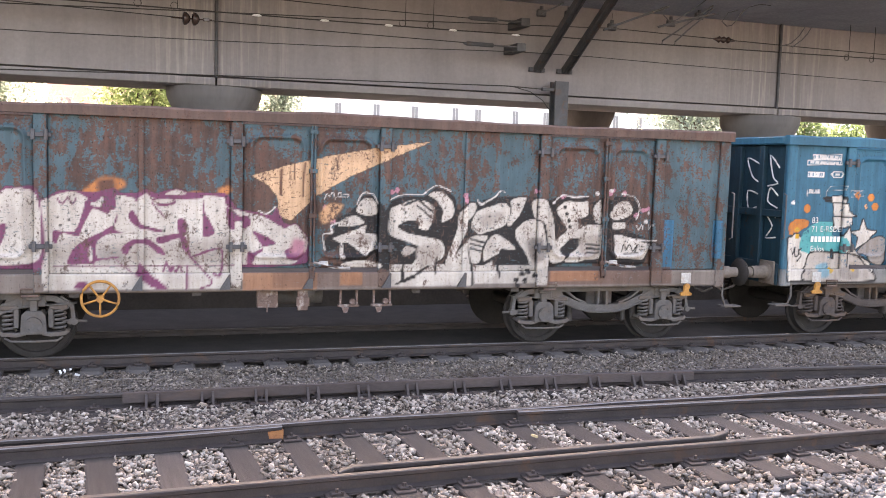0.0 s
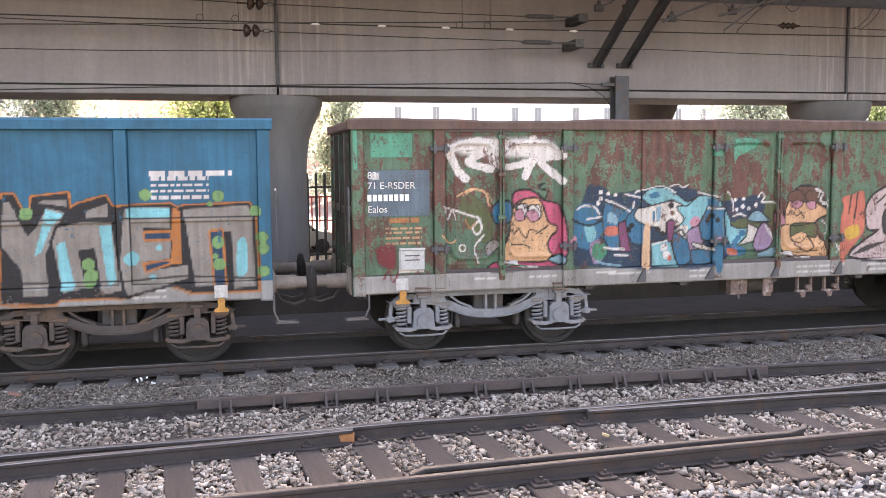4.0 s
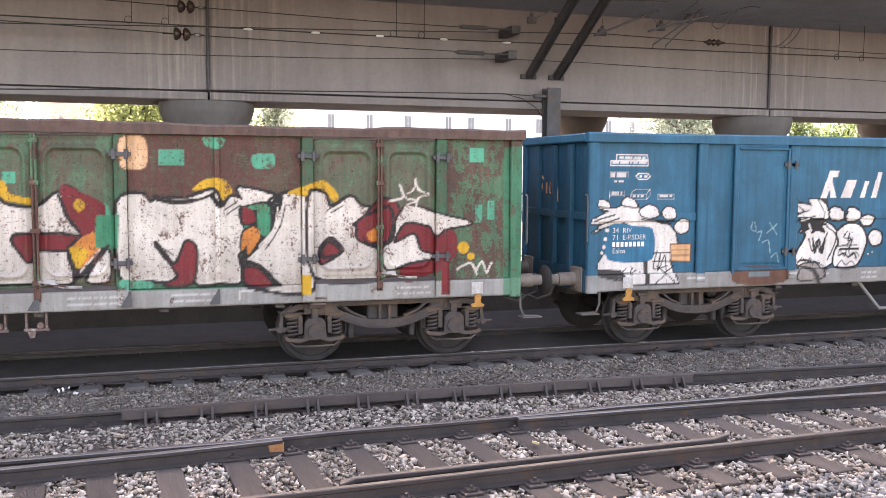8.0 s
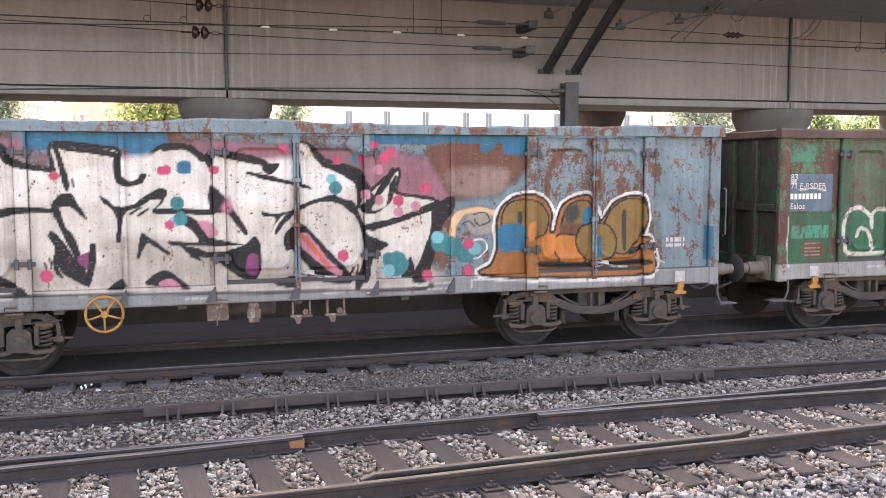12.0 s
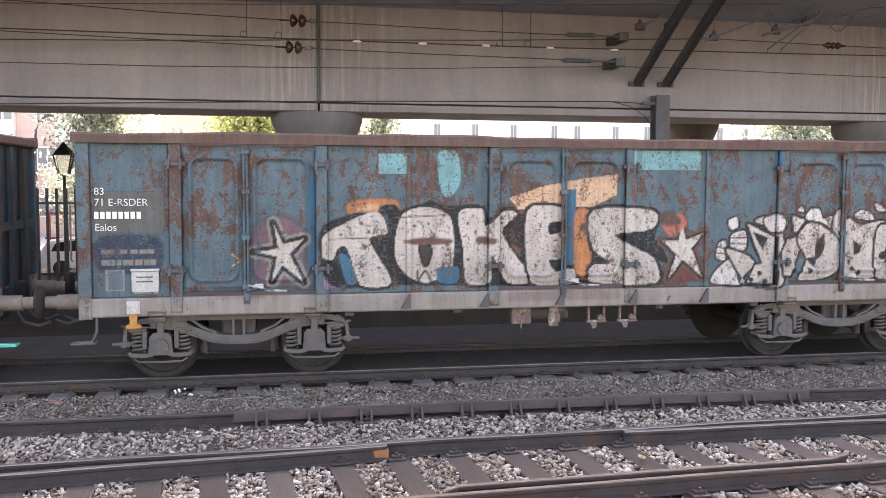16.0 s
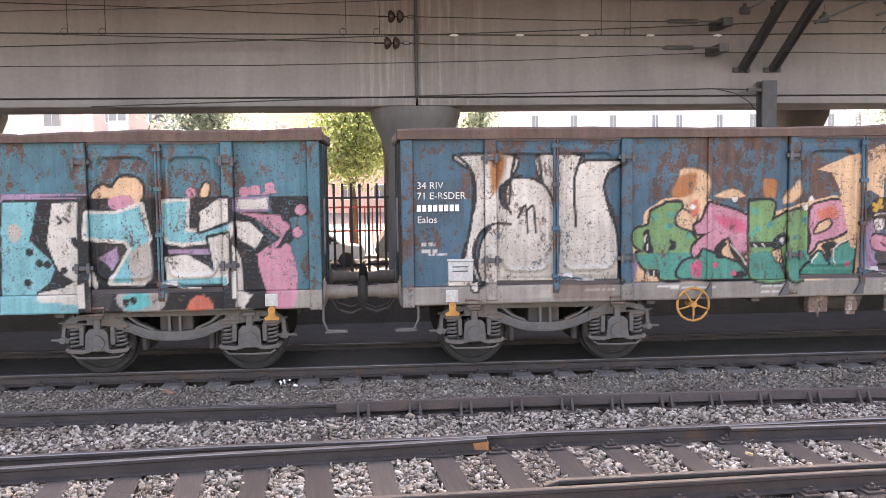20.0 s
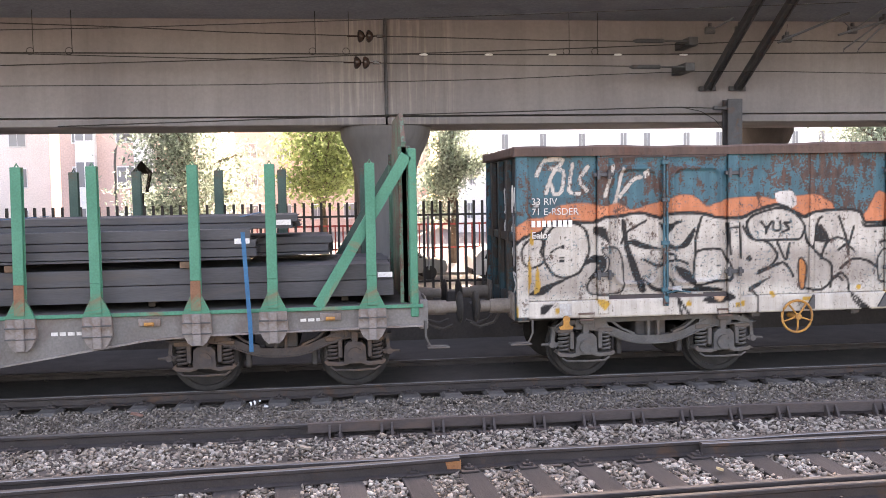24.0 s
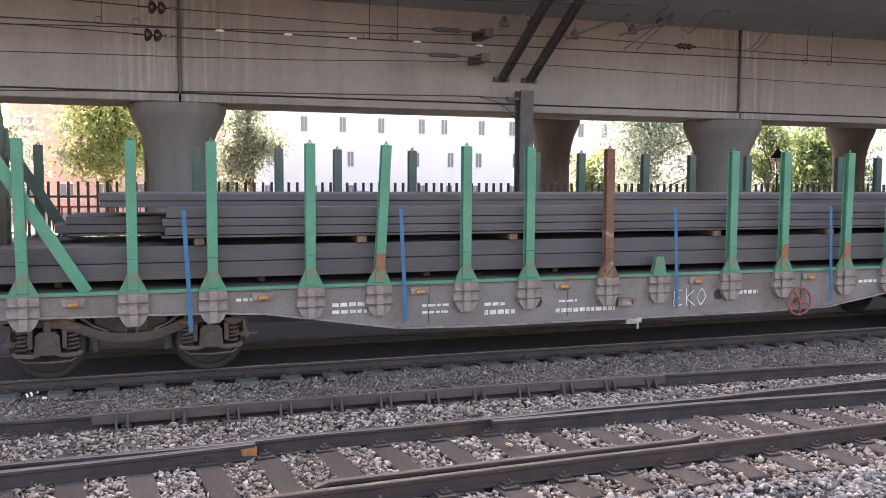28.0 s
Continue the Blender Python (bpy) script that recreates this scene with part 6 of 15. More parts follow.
    c.shape([(3.20, 2.14), (3.39, 2.18), (3.51, 1.98), (3.60, 1.57), (3.74, 1.30), (3.51, 1.27), (3.41, 1.81), (3.26, 1.91)], OFFWHITE, None, 0.03)
    c.shape([(3.59, 2.03), (3.75, 2.15), (3.97, 2.14), (4.11, 2.15), (4.10, 1.95), (3.94, 1.89), (4.02, 1.80), (4.33, 1.81), (4.37, 1.49), (4.30, 1.32), (4.10, 1.30), (3.92, 1.25), (3.74, 1.28), (3.96, 1.47), (4.05, 1.60), (3.83, 1.60), (3.67, 1.45), (3.60, 1.57), (3.77, 1.72), (3.71, 1.85)], OFFWHITE, None, 0.03)
    c.shape([(3.99, 1.61), (4.31, 1.65), (4.30, 1.36), (4.05, 1.33)], DIRTYWHITE, None, 0.03, soft=0.05)
    c.line([(4.09, 1.52), (4.31, 1.51)], 0.025, INK)
    c.line([(4.11, 1.46), (4.30, 1.45)], 0.025, INK)
    c.line([(4.10, 1.40), (4.28, 1.40)], 0.025, INK)
    c.shape([(4.19, 2.06), (4.29, 2.19), (4.33, 1.86), (4.22, 1.87)], OFFWHITE, INK, 0.02)
    c.shape([(4.45, 1.99), (4.58, 2.13), (4.76, 2.17), (4.84, 2.05), (4.79, 1.95), (4.61, 1.89), (4.48, 1.91)], OFFWHITE, None, 0.03)
    c.shape([(4.50, 1.84), (4.72, 1.85), (4.73, 1.76), (4.52, 1.75)], OFFWHITE, None, 0.03)
    c.shape([(4.55, 1.66), (4.64, 1.67), (5.18, 1.52), (5.04, 1.30), (4.58, 1.32)], OFFWHITE, None, 0.03, curvy=False)
    c.line([(4.69, 1.42), (4.72, 1.52), (4.77, 1.44), (4.82, 1.52), (4.88, 1.42), (4.95, 1.51), (4.92, 1.42)], 0.02, INK)
    c.line([(4.73, 1.38), (4.96, 1.39)], 0.02, INK)
    c.shape([(0.42, 1.25), (0.69, 1.30), (0.93, 1.25), (0.93, 1.19), (0.46, 1.19)], OFFWHITE, None, 0.03)
    c.line([(1.29, 1.24), (1.28, 1.01), (1.46, 1.06)], 0.035, INK)
    c.line([(1.18, 0.96), (1.46, 1.09), (1.66, 1.20)], 0.035, INK)
    c.line([(1.78, 1.30), (1.76, 1.12)], 0.035, INK)
    c.line([(2.69, 1.27), (2.72, 1.05)], 0.035, INK)
    c.line([(2.30, 1.24), (2.31, 0.94)], 0.035, INK)
    for u, v in ((2.98, 1.00), (3.07, 1.09), (3.17, 1.12), (3.26, 1.07), (3.00, 0.92), (3.12, 0.99),):
        c.dot(u, v, 0.04, INK)
    for u, v in ((3.73, 2.07), (3.76, 1.97), (3.80, 1.87), (3.82, 1.78),):
        c.dot(u, v, 0.03, INK)
    for u, v in ((1.31, 1.96), (1.37, 1.79), (1.52, 1.91), (1.25, 2.01), (1.88, 2.03), (2.39, 1.87), (2.56, 1.92), (2.65, 1.84), (2.83, 1.64), (2.58, 1.48), (1.99, 1.40), (1.65, 1.48), (0.67, 2.05), (0.48, 1.82), (0.68, 1.55), (3.88, 2.03), (4.08, 1.69), (4.71, 2.04), (4.74, 1.57), (5.03, 1.49), (1.15, 1.83), (0.76, 1.71), (2.99, 2.09), (3.30, 2.06), (3.36, 1.65),):
        c.dot(u, v, 0.015, INK)
    for u, v in ((4.44, 2.29), (4.51, 2.33), (4.70, 2.29), (4.91, 1.96), (5.02, 2.04), (1.10, 2.24), (1.18, 2.27), (2.18, 2.21), (2.20, 2.14), (3.26, 2.29), (3.69, 2.23), (0.29, 1.82), (0.17, 2.01), (5.09, 2.07), (0.21, 1.89),):
        c.dot(u, v, 0.04, ROSE)
    c.shape([(0.09, 1.93), (0.24, 2.07), (0.44, 2.05), (0.29, 1.85), (0.14, 1.78)], PEACH, None, 0.03, soft=0.05)
    for u, v in ((4.23, 2.28), (4.46, 2.33), (5.06, 1.87), (5.10, 2.00),):
        c.dot(u, v, 0.03, CHALK)
    c.line([(0.18, 1.43), (0.15, 1.64), (0.28, 1.67), (0.26, 1.76), (0.37, 1.81)], 0.025, CHALK)
    c.line([(0.61, 2.07), (0.70, 2.22), (0.84, 2.20), (0.91, 2.08)], 0.025, CHALK)
    c.line([(1.07, 2.13), (1.26, 2.21), (1.55, 2.22), (1.74, 2.35), (1.96, 2.27)], 0.025, CHALK)
    c.line([(2.37, 2.15), (2.44, 2.09), (2.65, 2.22), (2.72, 2.29), (2.79, 2.26)], 0.025, CHALK)
    c.line([(3.53, 2.13), (3.69, 2.25), (3.87, 2.22), (4.10, 2.24)], 0.025, CHALK)
    c.line([(4.65, 2.28), (4.87, 2.24), (4.96, 2.07), (4.91, 1.90)], 0.02, CHALK)
    c.line([(4.83, 1.59), (5.12, 1.58), (5.24, 1.58)], 0.02, CHALK)
    c.line([(0.17, 2.13), (0.20, 2.20), (0.24, 2.16), (0.28, 2.22), (0.31, 2.13)], 0.02, CHALK)
    c.line([(0.34, 2.15), (0.36, 2.21), (0.40, 2.21), (0.40, 2.16), (0.36, 2.15)], 0.02, CHALK)
    c.line([(0.43, 2.19), (0.50, 2.20), (0.48, 2.15), (0.42, 2.15)], 0.02, CHALK)
    c.line([(4.92, 1.81), (4.96, 1.74), (5.01, 1.83)], 0.02, CHALK)
    c.line([(5.03, 1.81), (5.03, 1.75)], 0.02, CHALK)
    c.line([(5.11, 1.83), (5.11, 1.75), (5.18, 1.82)], 0.02, CHALK)
    c.rect(5.39, 5.56, 1.14, 1.90, BLUE)
    c.rect(6.26, 6.40, 1.30, 1.91, BLUE)
    c.rect(-0.90, 0.08, 0.91, 1.18, ORANGE, 0.5)
    c.rect(-0.53, 1.10, 0.92, 1.13, BROWN, 0.5)
    c.rect(0.40, 0.70, 0.96, 1.16, ORANGE, 0.45)
    c.rect(3.47, 5.55, 0.93, 1.17, BROWN, 0.75)
    c.rect(3.52, 4.30, 0.98, 1.13, ORANGE, 0.35)
    c.rect(-6.18, -5.34, 1.94, 2.53, PLATE, 0.8)
    c.rect(-6.22, -6.12, 1.19, 1.92, BLUE, 0.8)
    c.shape([(-6.12, 1.90), (-5.34, 1.93), (-5.30, 1.18), (-6.10, 1.19)], NAVY, None, 0.02, soft=0.05)
    c.bars(-6.00, -5.46, 1.71, 0.07, BROWN, 1, 0.1)
    c.bars(-6.05, -5.45, 1.59, 0.08, BROWN, 1, 0.1)
    c.shape([(-6.07, 1.40), (-5.95, 1.44), (-5.81, 1.41), (-5.84, 1.35), (-5.99, 1.33)], BROWN, None, 0.01)
    c.shape([(-6.02, 1.39), (-5.95, 1.42), (-5.86, 1.40), (-5.95, 1.36)], NAVY, None, 0.01)
    c.rect(-5.75, -5.40, 1.14, 1.41, CHALK)
    c.line([(-5.74, 1.33), (-5.42, 1.33)], 0.012, STONE)
    c.line([(-5.74, 1.25), (-5.41, 1.25)], 0.012, STONE)
    c.rect(-5.29, -5.13, 1.18, 3.06, BLUE, 0.6)
    c.shape([(-4.48, 1.51), (-4.39, 1.92), (-4.17, 1.99), (-3.86, 2.13), (-3.66, 2.20), (-3.40, 2.18), (-3.36, 1.19), (-4.18, 1.24)], PLUM, None, 0.02, soft=0.03)
    c.shape([(-4.38, 1.59), (-4.35, 1.92), (-4.21, 1.92), (-4.24, 1.76), (-4.37, 1.43)], OFFWHITE, PLUM, 0.02)
    c.shape([(-4.20, 1.74), (-3.90, 2.01), (-3.77, 2.18), (-3.42, 2.12), (-3.38, 1.34), (-3.78, 1.24), (-4.14, 1.26), (-3.87, 1.43), (-3.77, 1.76), (-4.15, 1.59)], OFFWHITE, PLUM, 0.02)
    c.rect(-5.11, -4.17, 0.93, 1.18, RUSTBROWN, 0.7)
    c.rect(-4.80, -4.53, 0.95, 1.11, ORANGE, 0.35)

def spray_2(c):
    c.rect(-6.20, -5.62, 2.74, 3.08, MINT)
    c.rect(-6.46, -6.37, 2.59, 3.19, MINT)
    c.rect(-6.23, -5.38, 1.95, 2.57, PLATE)
    c.bars(-6.20, -6.06, 2.49, 0.09, CHALK, 1, 0.1)
    c.bars(-5.95, -5.52, 1.88, 0.09, ORANGE, 1, 0.1)
    c.bars(-6.01, -5.48, 1.78, 0.05, PEACH, 4, 0.07)
    c.shape([(-6.15, 1.52), (-5.95, 1.57), (-5.86, 1.51), (-5.88, 1.20), (-6.11, 1.29)], RUSTRED, None, 0.03, soft=0.05)
    c.line([(-6.04, 1.09), (-5.96, 1.20), (-5.92, 1.04), (-5.84, 1.16)], 0.03, RUSTRED)
    c.rect(-5.83, -5.47, 1.15, 1.48, CHALK)
    c.rect(2.75, 3.00, 2.77, 3.05, MINT)
    c.shape([(-0.74, 2.98), (-0.38, 2.99), (-0.37, 2.86), (-0.66, 2.73), (-0.72, 2.62)], MINT, None, 0.03)
    c.shape([(-1.09, 2.89), (-0.97, 2.90), (-0.95, 2.74), (-1.08, 2.74)], MINT, None, 0.03)
    c.shape([(-4.97, 2.99), (-3.74, 3.00), (-3.53, 2.83), (-3.75, 2.72), (-4.91, 2.77)], CHALK, None, 0.03, soft=0.10)
    c.line([(-5.14, 2.87), (-4.98, 2.55), (-4.87, 2.45)], 0.13, CHALK)
    c.line([(-5.12, 2.85), (-4.70, 2.96), (-4.51, 2.88), (-4.83, 2.68), (-4.52, 2.58)], 0.12, CHALK)
    c.line([(-3.74, 2.93), (-4.02, 2.87), (-4.40, 2.83), (-4.49, 2.71), (-4.30, 2.60), (-3.96, 2.66)], 0.11, CHALK)
    c.line([(-3.89, 2.99), (-3.87, 2.76), (-4.00, 2.47)], 0.12, CHALK)
    c.line([(-3.89, 2.93), (-3.64, 2.87), (-3.45, 2.76), (-3.80, 2.71), (-3.46, 2.40)], 0.12, CHALK)
    c.shape([(-4.89, 2.27), (-4.56, 2.05), (-4.47, 1.68), (-4.62, 1.54), (-4.81, 1.77), (-4.94, 1.98)], OLIVE, None, 0.03)
    c.line([(-5.00, 2.20), (-4.79, 2.30), (-4.59, 2.25), (-4.53, 2.05)], 0.03, PEACH)
    c.line([(-5.20, 2.06), (-4.94, 1.98), (-4.74, 1.91)], 0.03, CHALK)
    c.line([(-4.70, 1.91), (-4.64, 1.76), (-4.71, 1.66), (-4.78, 1.76), (-4.67, 1.87)], 0.03, CHALK)
    c.line([(-5.17, 2.03), (-5.14, 1.88), (-5.07, 2.02), (-5.02, 1.88)], 0.03, CHALK)
    for u, v in ((-4.92, 1.48),):
        c.dot(u, v, 0.06, CHALK)
    for u, v in ((-4.92, 1.48),):
        c.dot(u, v, 0.03, OLIVE)
    c.line([(-5.22, 1.67), (-5.12, 1.56), (-5.02, 1.59)], 0.03, PEACH)
    c.line([(-4.61, 1.65), (-4.75, 1.48), (-4.69, 1.26)], 0.03, CHALK)
    c.shape([(-4.18, 2.15), (-4.04, 2.27), (-3.89, 2.25), (-3.73, 2.12), (-3.50, 2.04), (-3.40, 1.65), (-3.43, 1.32), (-3.68, 1.26), (-4.00, 1.30)], PINK, INK, 0.03)
    c.shape([(-4.36, 1.30), (-4.25, 1.64), (-4.19, 1.97), (-4.08, 2.11), (-3.80, 2.14), (-3.67, 1.82), (-3.55, 1.73), (-3.68, 1.51), (-3.63, 1.29), (-4.00, 1.19), (-4.27, 1.23)], PEACH, INK, 0.03)
    c.shape([(-3.94, 2.03), (-3.80, 2.05), (-3.77, 1.90), (-3.90, 1.85)], CHALK, INK, 0.025)
    c.shape([(-4.12, 2.04), (-4.00, 2.07), (-3.98, 1.93), (-4.09, 1.88)], CHALK, INK, 0.025)
    c.shape([(-4.49, 2.01), (-4.39, 2.12), (-4.24, 2.10), (-4.20, 1.93), (-4.30, 1.81), (-4.45, 1.84)], BLUE, INK, 0.03)
    c.line([(-4.27, 1.65), (-4.22, 1.73), (-4.16, 1.66), (-4.10, 1.74), (-4.04, 1.64), (-3.98, 1.60), (-3.93, 1.72), (-3.74, 1.65)], 0.02, INK)
    c.line([(-4.21, 1.50), (-4.05, 1.51), (-3.94, 1.46)], 0.02, INK)
    c.line([(-3.84, 1.65), (-3.65, 1.77)], 0.02, INK)
    c.shape([(-4.14, 1.98), (-4.05, 2.00), (-4.01, 1.87), (-4.13, 1.86)], ROSE, INK, 0.015)
    c.shape([(-3.99, 1.95), (-3.86, 1.99), (-3.80, 1.88), (-3.90, 1.83)], ROSE, INK, 0.015)
    c.line([(-4.16, 2.03), (-4.06, 2.10), (-4.00, 2.03)], 0.02, INK)
    c.line([(-4.01, 2.01), (-3.89, 2.07), (-3.79, 1.98)], 0.02, INK)
    c.line([(-3.81, 2.34), (-3.72, 2.37), (-3.80, 2.30), (-3.70, 2.28)], 0.025, INK)
    c.line([(-3.80, 2.23), (-3.71, 2.14), (-3.66, 2.27)], 0.025, INK)
    c.shape([(-4.59, 1.48), (-4.47, 1.59), (-4.36, 1.51), (-4.48, 1.44), (-4.56, 1.37)], STONE, INK, 0.02)
    c.line([(-4.91, 2.21), (-4.76, 2.29), (-4.57, 2.26), (-4.50, 2.13)], 0.02, PEACH)
    c.line([(-4.88, 1.87), (-4.81, 1.75), (-4.73, 1.83)], 0.02, ORANGE)
    c.shape([(-4.52, 1.21), (-4.39, 1.26), (-3.79, 1.24), (-3.54, 1.27), (-3.51, 1.18), (-4.01, 1.16), (-4.51, 1.15)], PINK, INK, 0.03)
    c.shape([(-3.65, 1.29), (-3.49, 1.34), (-3.42, 1.28), (-3.49, 1.21)], SKYB, INK, 0.03)
    c.shape([(-0.89, 2.19), (-0.75, 2.07), (-0.67, 1.81), (-0.27, 1.86), (-0.23, 2.06), (-0.01, 2.05), (0.08, 1.72), (-0.79, 1.70)], OLIVE, None, 0.03)
    c.shape([(-3.05, 2.33), (-2.79, 2.29), (-2.71, 2.21), (-2.31, 2.25), (-1.81, 2.32), (-1.14, 2.19), (-0.95, 2.07), (-0.28, 2.14), (-0.23, 1.85), (-0.62, 1.80), (-0.71, 1.74), (-0.88, 1.75), (-0.94, 1.10), (-3.04, 1.15), (-3.32, 1.25), (-3.23, 1.80)], NAVY, None, 0.03)
    c.shape([(-3.29, 1.72), (-3.27, 1.95), (-3.17, 2.06), (-2.99, 2.06), (-2.87, 1.94), (-2.95, 1.83), (-2.79, 1.77), (-2.88, 1.55), (-3.04, 1.40), (-3.27, 1.49)], BLUE, None, 0.03)
    c.shape([(-3.11, 1.73), (-2.97, 1.75), (-2.92, 1.59), (-3.04, 1.51)], CYAN, None, 0.03)
    c.line([(-3.22, 1.98), (-3.11, 2.04), (-2.95, 2.01), (-2.87, 1.91)], 0.025, CHALK)
    c.line([(-3.07, 1.84), (-2.79, 1.88)], 0.025, CHALK)
    c.line([(-3.31, 1.84), (-3.03, 1.75), (-2.79, 1.85)], 0.03, INK)
    c.shape([(-3.35, 1.55), (-3.24, 1.60), (-3.23, 1.45), (-3.34, 1.42)], ROSE, None, 0.03)
    c.shape([(-3.02, 1.48), (-2.86, 1.54), (-2.84, 1.24), (-2.96, 1.20)], LILAC, None, 0.03)
    c.shape([(-2.96, 1.48), (-2.80, 1.49), (-2.75, 1.35), (-2.86, 1.24), (-2.99, 1.31)], GREEN, None, 0.03)
    c.line([(-2.91, 1.24), (-2.80, 1.19), (-2.55, 1.15)], 0.03, SKYB)
    c.shape([(-2.79, 2.08), (-2.50, 1.95), (-2.37, 2.00), (-2.29, 1.81), (-2.32, 1.54), (-2.49, 1.37), (-2.70, 1.39), (-2.79, 1.55), (-2.83, 1.87)], BLUE, INK, 0.02, curvy=False)
    c.shape([(-2.77, 1.72), (-2.57, 1.72), (-2.54, 1.61), (-2.77, 1.60)], SALMON, None, 0.02)
    for u, v in ((-2.70, 1.89), (-2.65, 1.86), (-2.71, 1.83), (-2.63, 1.81),):
        c.dot(u, v, 0.05, SKYB)
    c.shape([(-2.57, 1.78), (-2.47, 1.80), (-2.39, 1.37), (-2.54, 1.37)], PLUM, INK, 0.02, curvy=False)
    c.line([(-2.78, 2.11), (-2.62, 2.06), (-2.39, 1.94)], 0.025, CHALK)
    c.line([(-2.80, 1.42), (-2.49, 1.39)], 0.025, CHALK)
    c.line([(-2.63, 1.31), (-2.42, 1.30)], 0.025, CHALK)
    c.shape([(-2.47, 2.21), (-2.21, 2.17), (-2.21, 2.07), (-2.40, 2.00)], NAVY, None, 0.03)
    c.line([(-2.49, 2.20), (-2.23, 2.14)], 0.025, CHALK)
    c.line([(-2.34, 2.08), (-2.36, 1.90)], 0.025, CHALK)
    c.shape([(-2.45, 1.82), (-2.29, 2.00), (-2.14, 1.85), (-2.06, 1.53), (-2.27, 1.46), (-2.39, 1.54)], BLUE, INK, 0.02)
    for u, v in ((-2.37, 1.74), (-2.42, 1.68),):
        c.dot(u, v, 0.04, INK)
    c.shape([(-2.21, 2.14), (-2.14, 2.23), (-1.98, 2.28), (-1.77, 2.26), (-1.65, 2.16), (-1.48, 2.06), (-1.28, 2.14), (-1.31, 2.03), (-1.52, 2.00), (-1.81, 2.08), (-2.06, 2.04)], CYAN, INK, 0.025)
    c.shape([(-2.10, 2.18), (-1.98, 2.23), (-1.94, 2.15), (-2.06, 2.12)], BLUE, None, 0.02)
    c.line([(-2.14, 2.26), (-1.90, 2.31), (-1.68, 2.21)], 0.02, CHALK)
    c.shape([(-2.29, 1.96), (-2.06, 2.01), (-1.73, 2.08), (-1.48, 1.97), (-1.34, 2.00), (-1.39, 1.82), (-1.65, 1.72), (-1.81, 1.75), (-1.85, 1.61), (-1.98, 1.71), (-2.14, 1.74), (-2.31, 1.84)], OFFWHITE, INK, 0.025)
    c.shape([(-1.98, 1.99), (-1.91, 1.99), (-1.93, 1.81), (-1.98, 1.81)], SKYB, None, 0.02)
    c.shape([(-2.04, 1.94), (-2.01, 1.94), (-2.01, 1.81), (-2.04, 1.81)], BLUE, None, 0.02)
    for u, v in ((-1.75, 2.02),):
        c.dot(u, v, 0.05, INK)
    for u, v in ((-1.73, 1.91),):
        c.dot(u, v, 0.04, BROWN)
    for u, v in ((-1.96, 1.67), (-1.88, 1.61),):
        c.dot(u, v, 0.04, INK)
    c.shape([(-2.18, 1.73), (-2.09, 1.73), (-2.09, 1.13), (-2.21, 1.14)], CREAM, None, 0.02)
    c.shape([(-1.65, 1.99), (-1.48, 2.00), (-1.27, 2.15), (-0.99, 2.07), (-0.95, 1.81), (-1.05, 1.59), (-1.31, 1.63), (-1.43, 1.44), (-1.60, 1.44), (-1.73, 1.60), (-1.52, 1.80)], CYAN, INK, 0.025)
    c.shape([(-1.14, 2.11), (-1.01, 2.07), (-1.01, 1.95), (-1.14, 1.98)], BLUE, None, 0.02)
    c.shape([(-1.44, 1.77), (-1.33, 1.85), (-1.22, 1.74), (-1.38, 1.68)], ROSE, None, 0.02)
    c.shape([(-1.64, 1.68), (-1.48, 1.72), (-1.46, 1.56), (-1.58, 1.52)], OFFWHITE, None, 0.02)
    c.line([(-1.69, 1.60), (-1.56, 1.66), (-1.48, 1.52), (-1.27, 1.74), (-1.21, 1.75)], 0.03, INK)
    c.line([(-1.31, 2.21), (-0.99, 2.13)], 0.025, CHALK)
    c.line([(-1.63, 1.44), (-1.60, 1.56), (-1.43, 1.50)], 0.025, CHALK)
    c.shape([(-2.06, 1.47), (-1.77, 1.52), (-1.64, 1.12), (-2.04, 1.13)], CYAN, INK, 0.025, curvy=False)
    c.line([(-2.04, 1.45), (-1.77, 1.51)], 0.025, CHALK)
    for u, v in ((-1.86, 1.40), (-1.81, 1.29),):
        c.dot(u, v, 0.06, CHALK)
    for u, v in ((-1.76, 1.24),):
        c.dot(u, v, 0.04, SALMON)
    c.shape([(-1.69, 1.60), (-1.43, 1.44), (-1.43, 1.19), (-1.60, 1.13), (-1.69, 1.36)], BLUE, INK, 0.025)
    c.shape([(-1.81, 1.77), (-1.69, 1.78), (-1.73, 1.52), (-1.79, 1.51)], PLUM, INK, 0.02)
    c.shape([(-1.48, 1.60), (-1.27, 1.69), (-1.22, 1.43), (-1.37, 1.26)], LILAC, INK, 0.02)
    c.shape([(-1.37, 1.45), (-1.05, 1.36), (-1.07, 1.33), (-1.35, 1.40)], OFFWHITE, INK, 0.02)
    c.shape([(-1.39, 1.35), (-1.05, 1.30), (-1.05, 1.18), (-1.35, 1.13)], BLUE, INK, 0.02)
    c.shape([(-1.14, 1.98), (-0.88, 1.97), (-0.85, 1.74), (-0.79, 1.58), (-0.96, 1.46), (-1.22, 1.51), (-1.27, 1.71)], BLUE, INK, 0.025, curvy=False)
    for u, v in ((-1.10, 1.85), (-1.02, 1.79), (-1.14, 1.78),):
        c.dot(u, v, 0.04, INK)
    c.shape([(-1.03, 1.52), (-0.95, 1.54), (-0.96, 1.42), (-1.05, 1.41)], ROSE, None, 0.02)
    c.line([(-1.14, 1.97), (-0.90, 1.96)], 0.03, CHALK)
    c.line([(-0.92, 1.81), (-0.91, 1.50)], 0.025, SKYB)
    c.shape([(-0.87, 1.91), (-0.78, 1.71), (-0.62, 1.64), (-0.40, 1.65), (-0.46, 1.49), (-0.71, 1.42), (-0.84, 1.50)], CYAN, INK, 0.025)
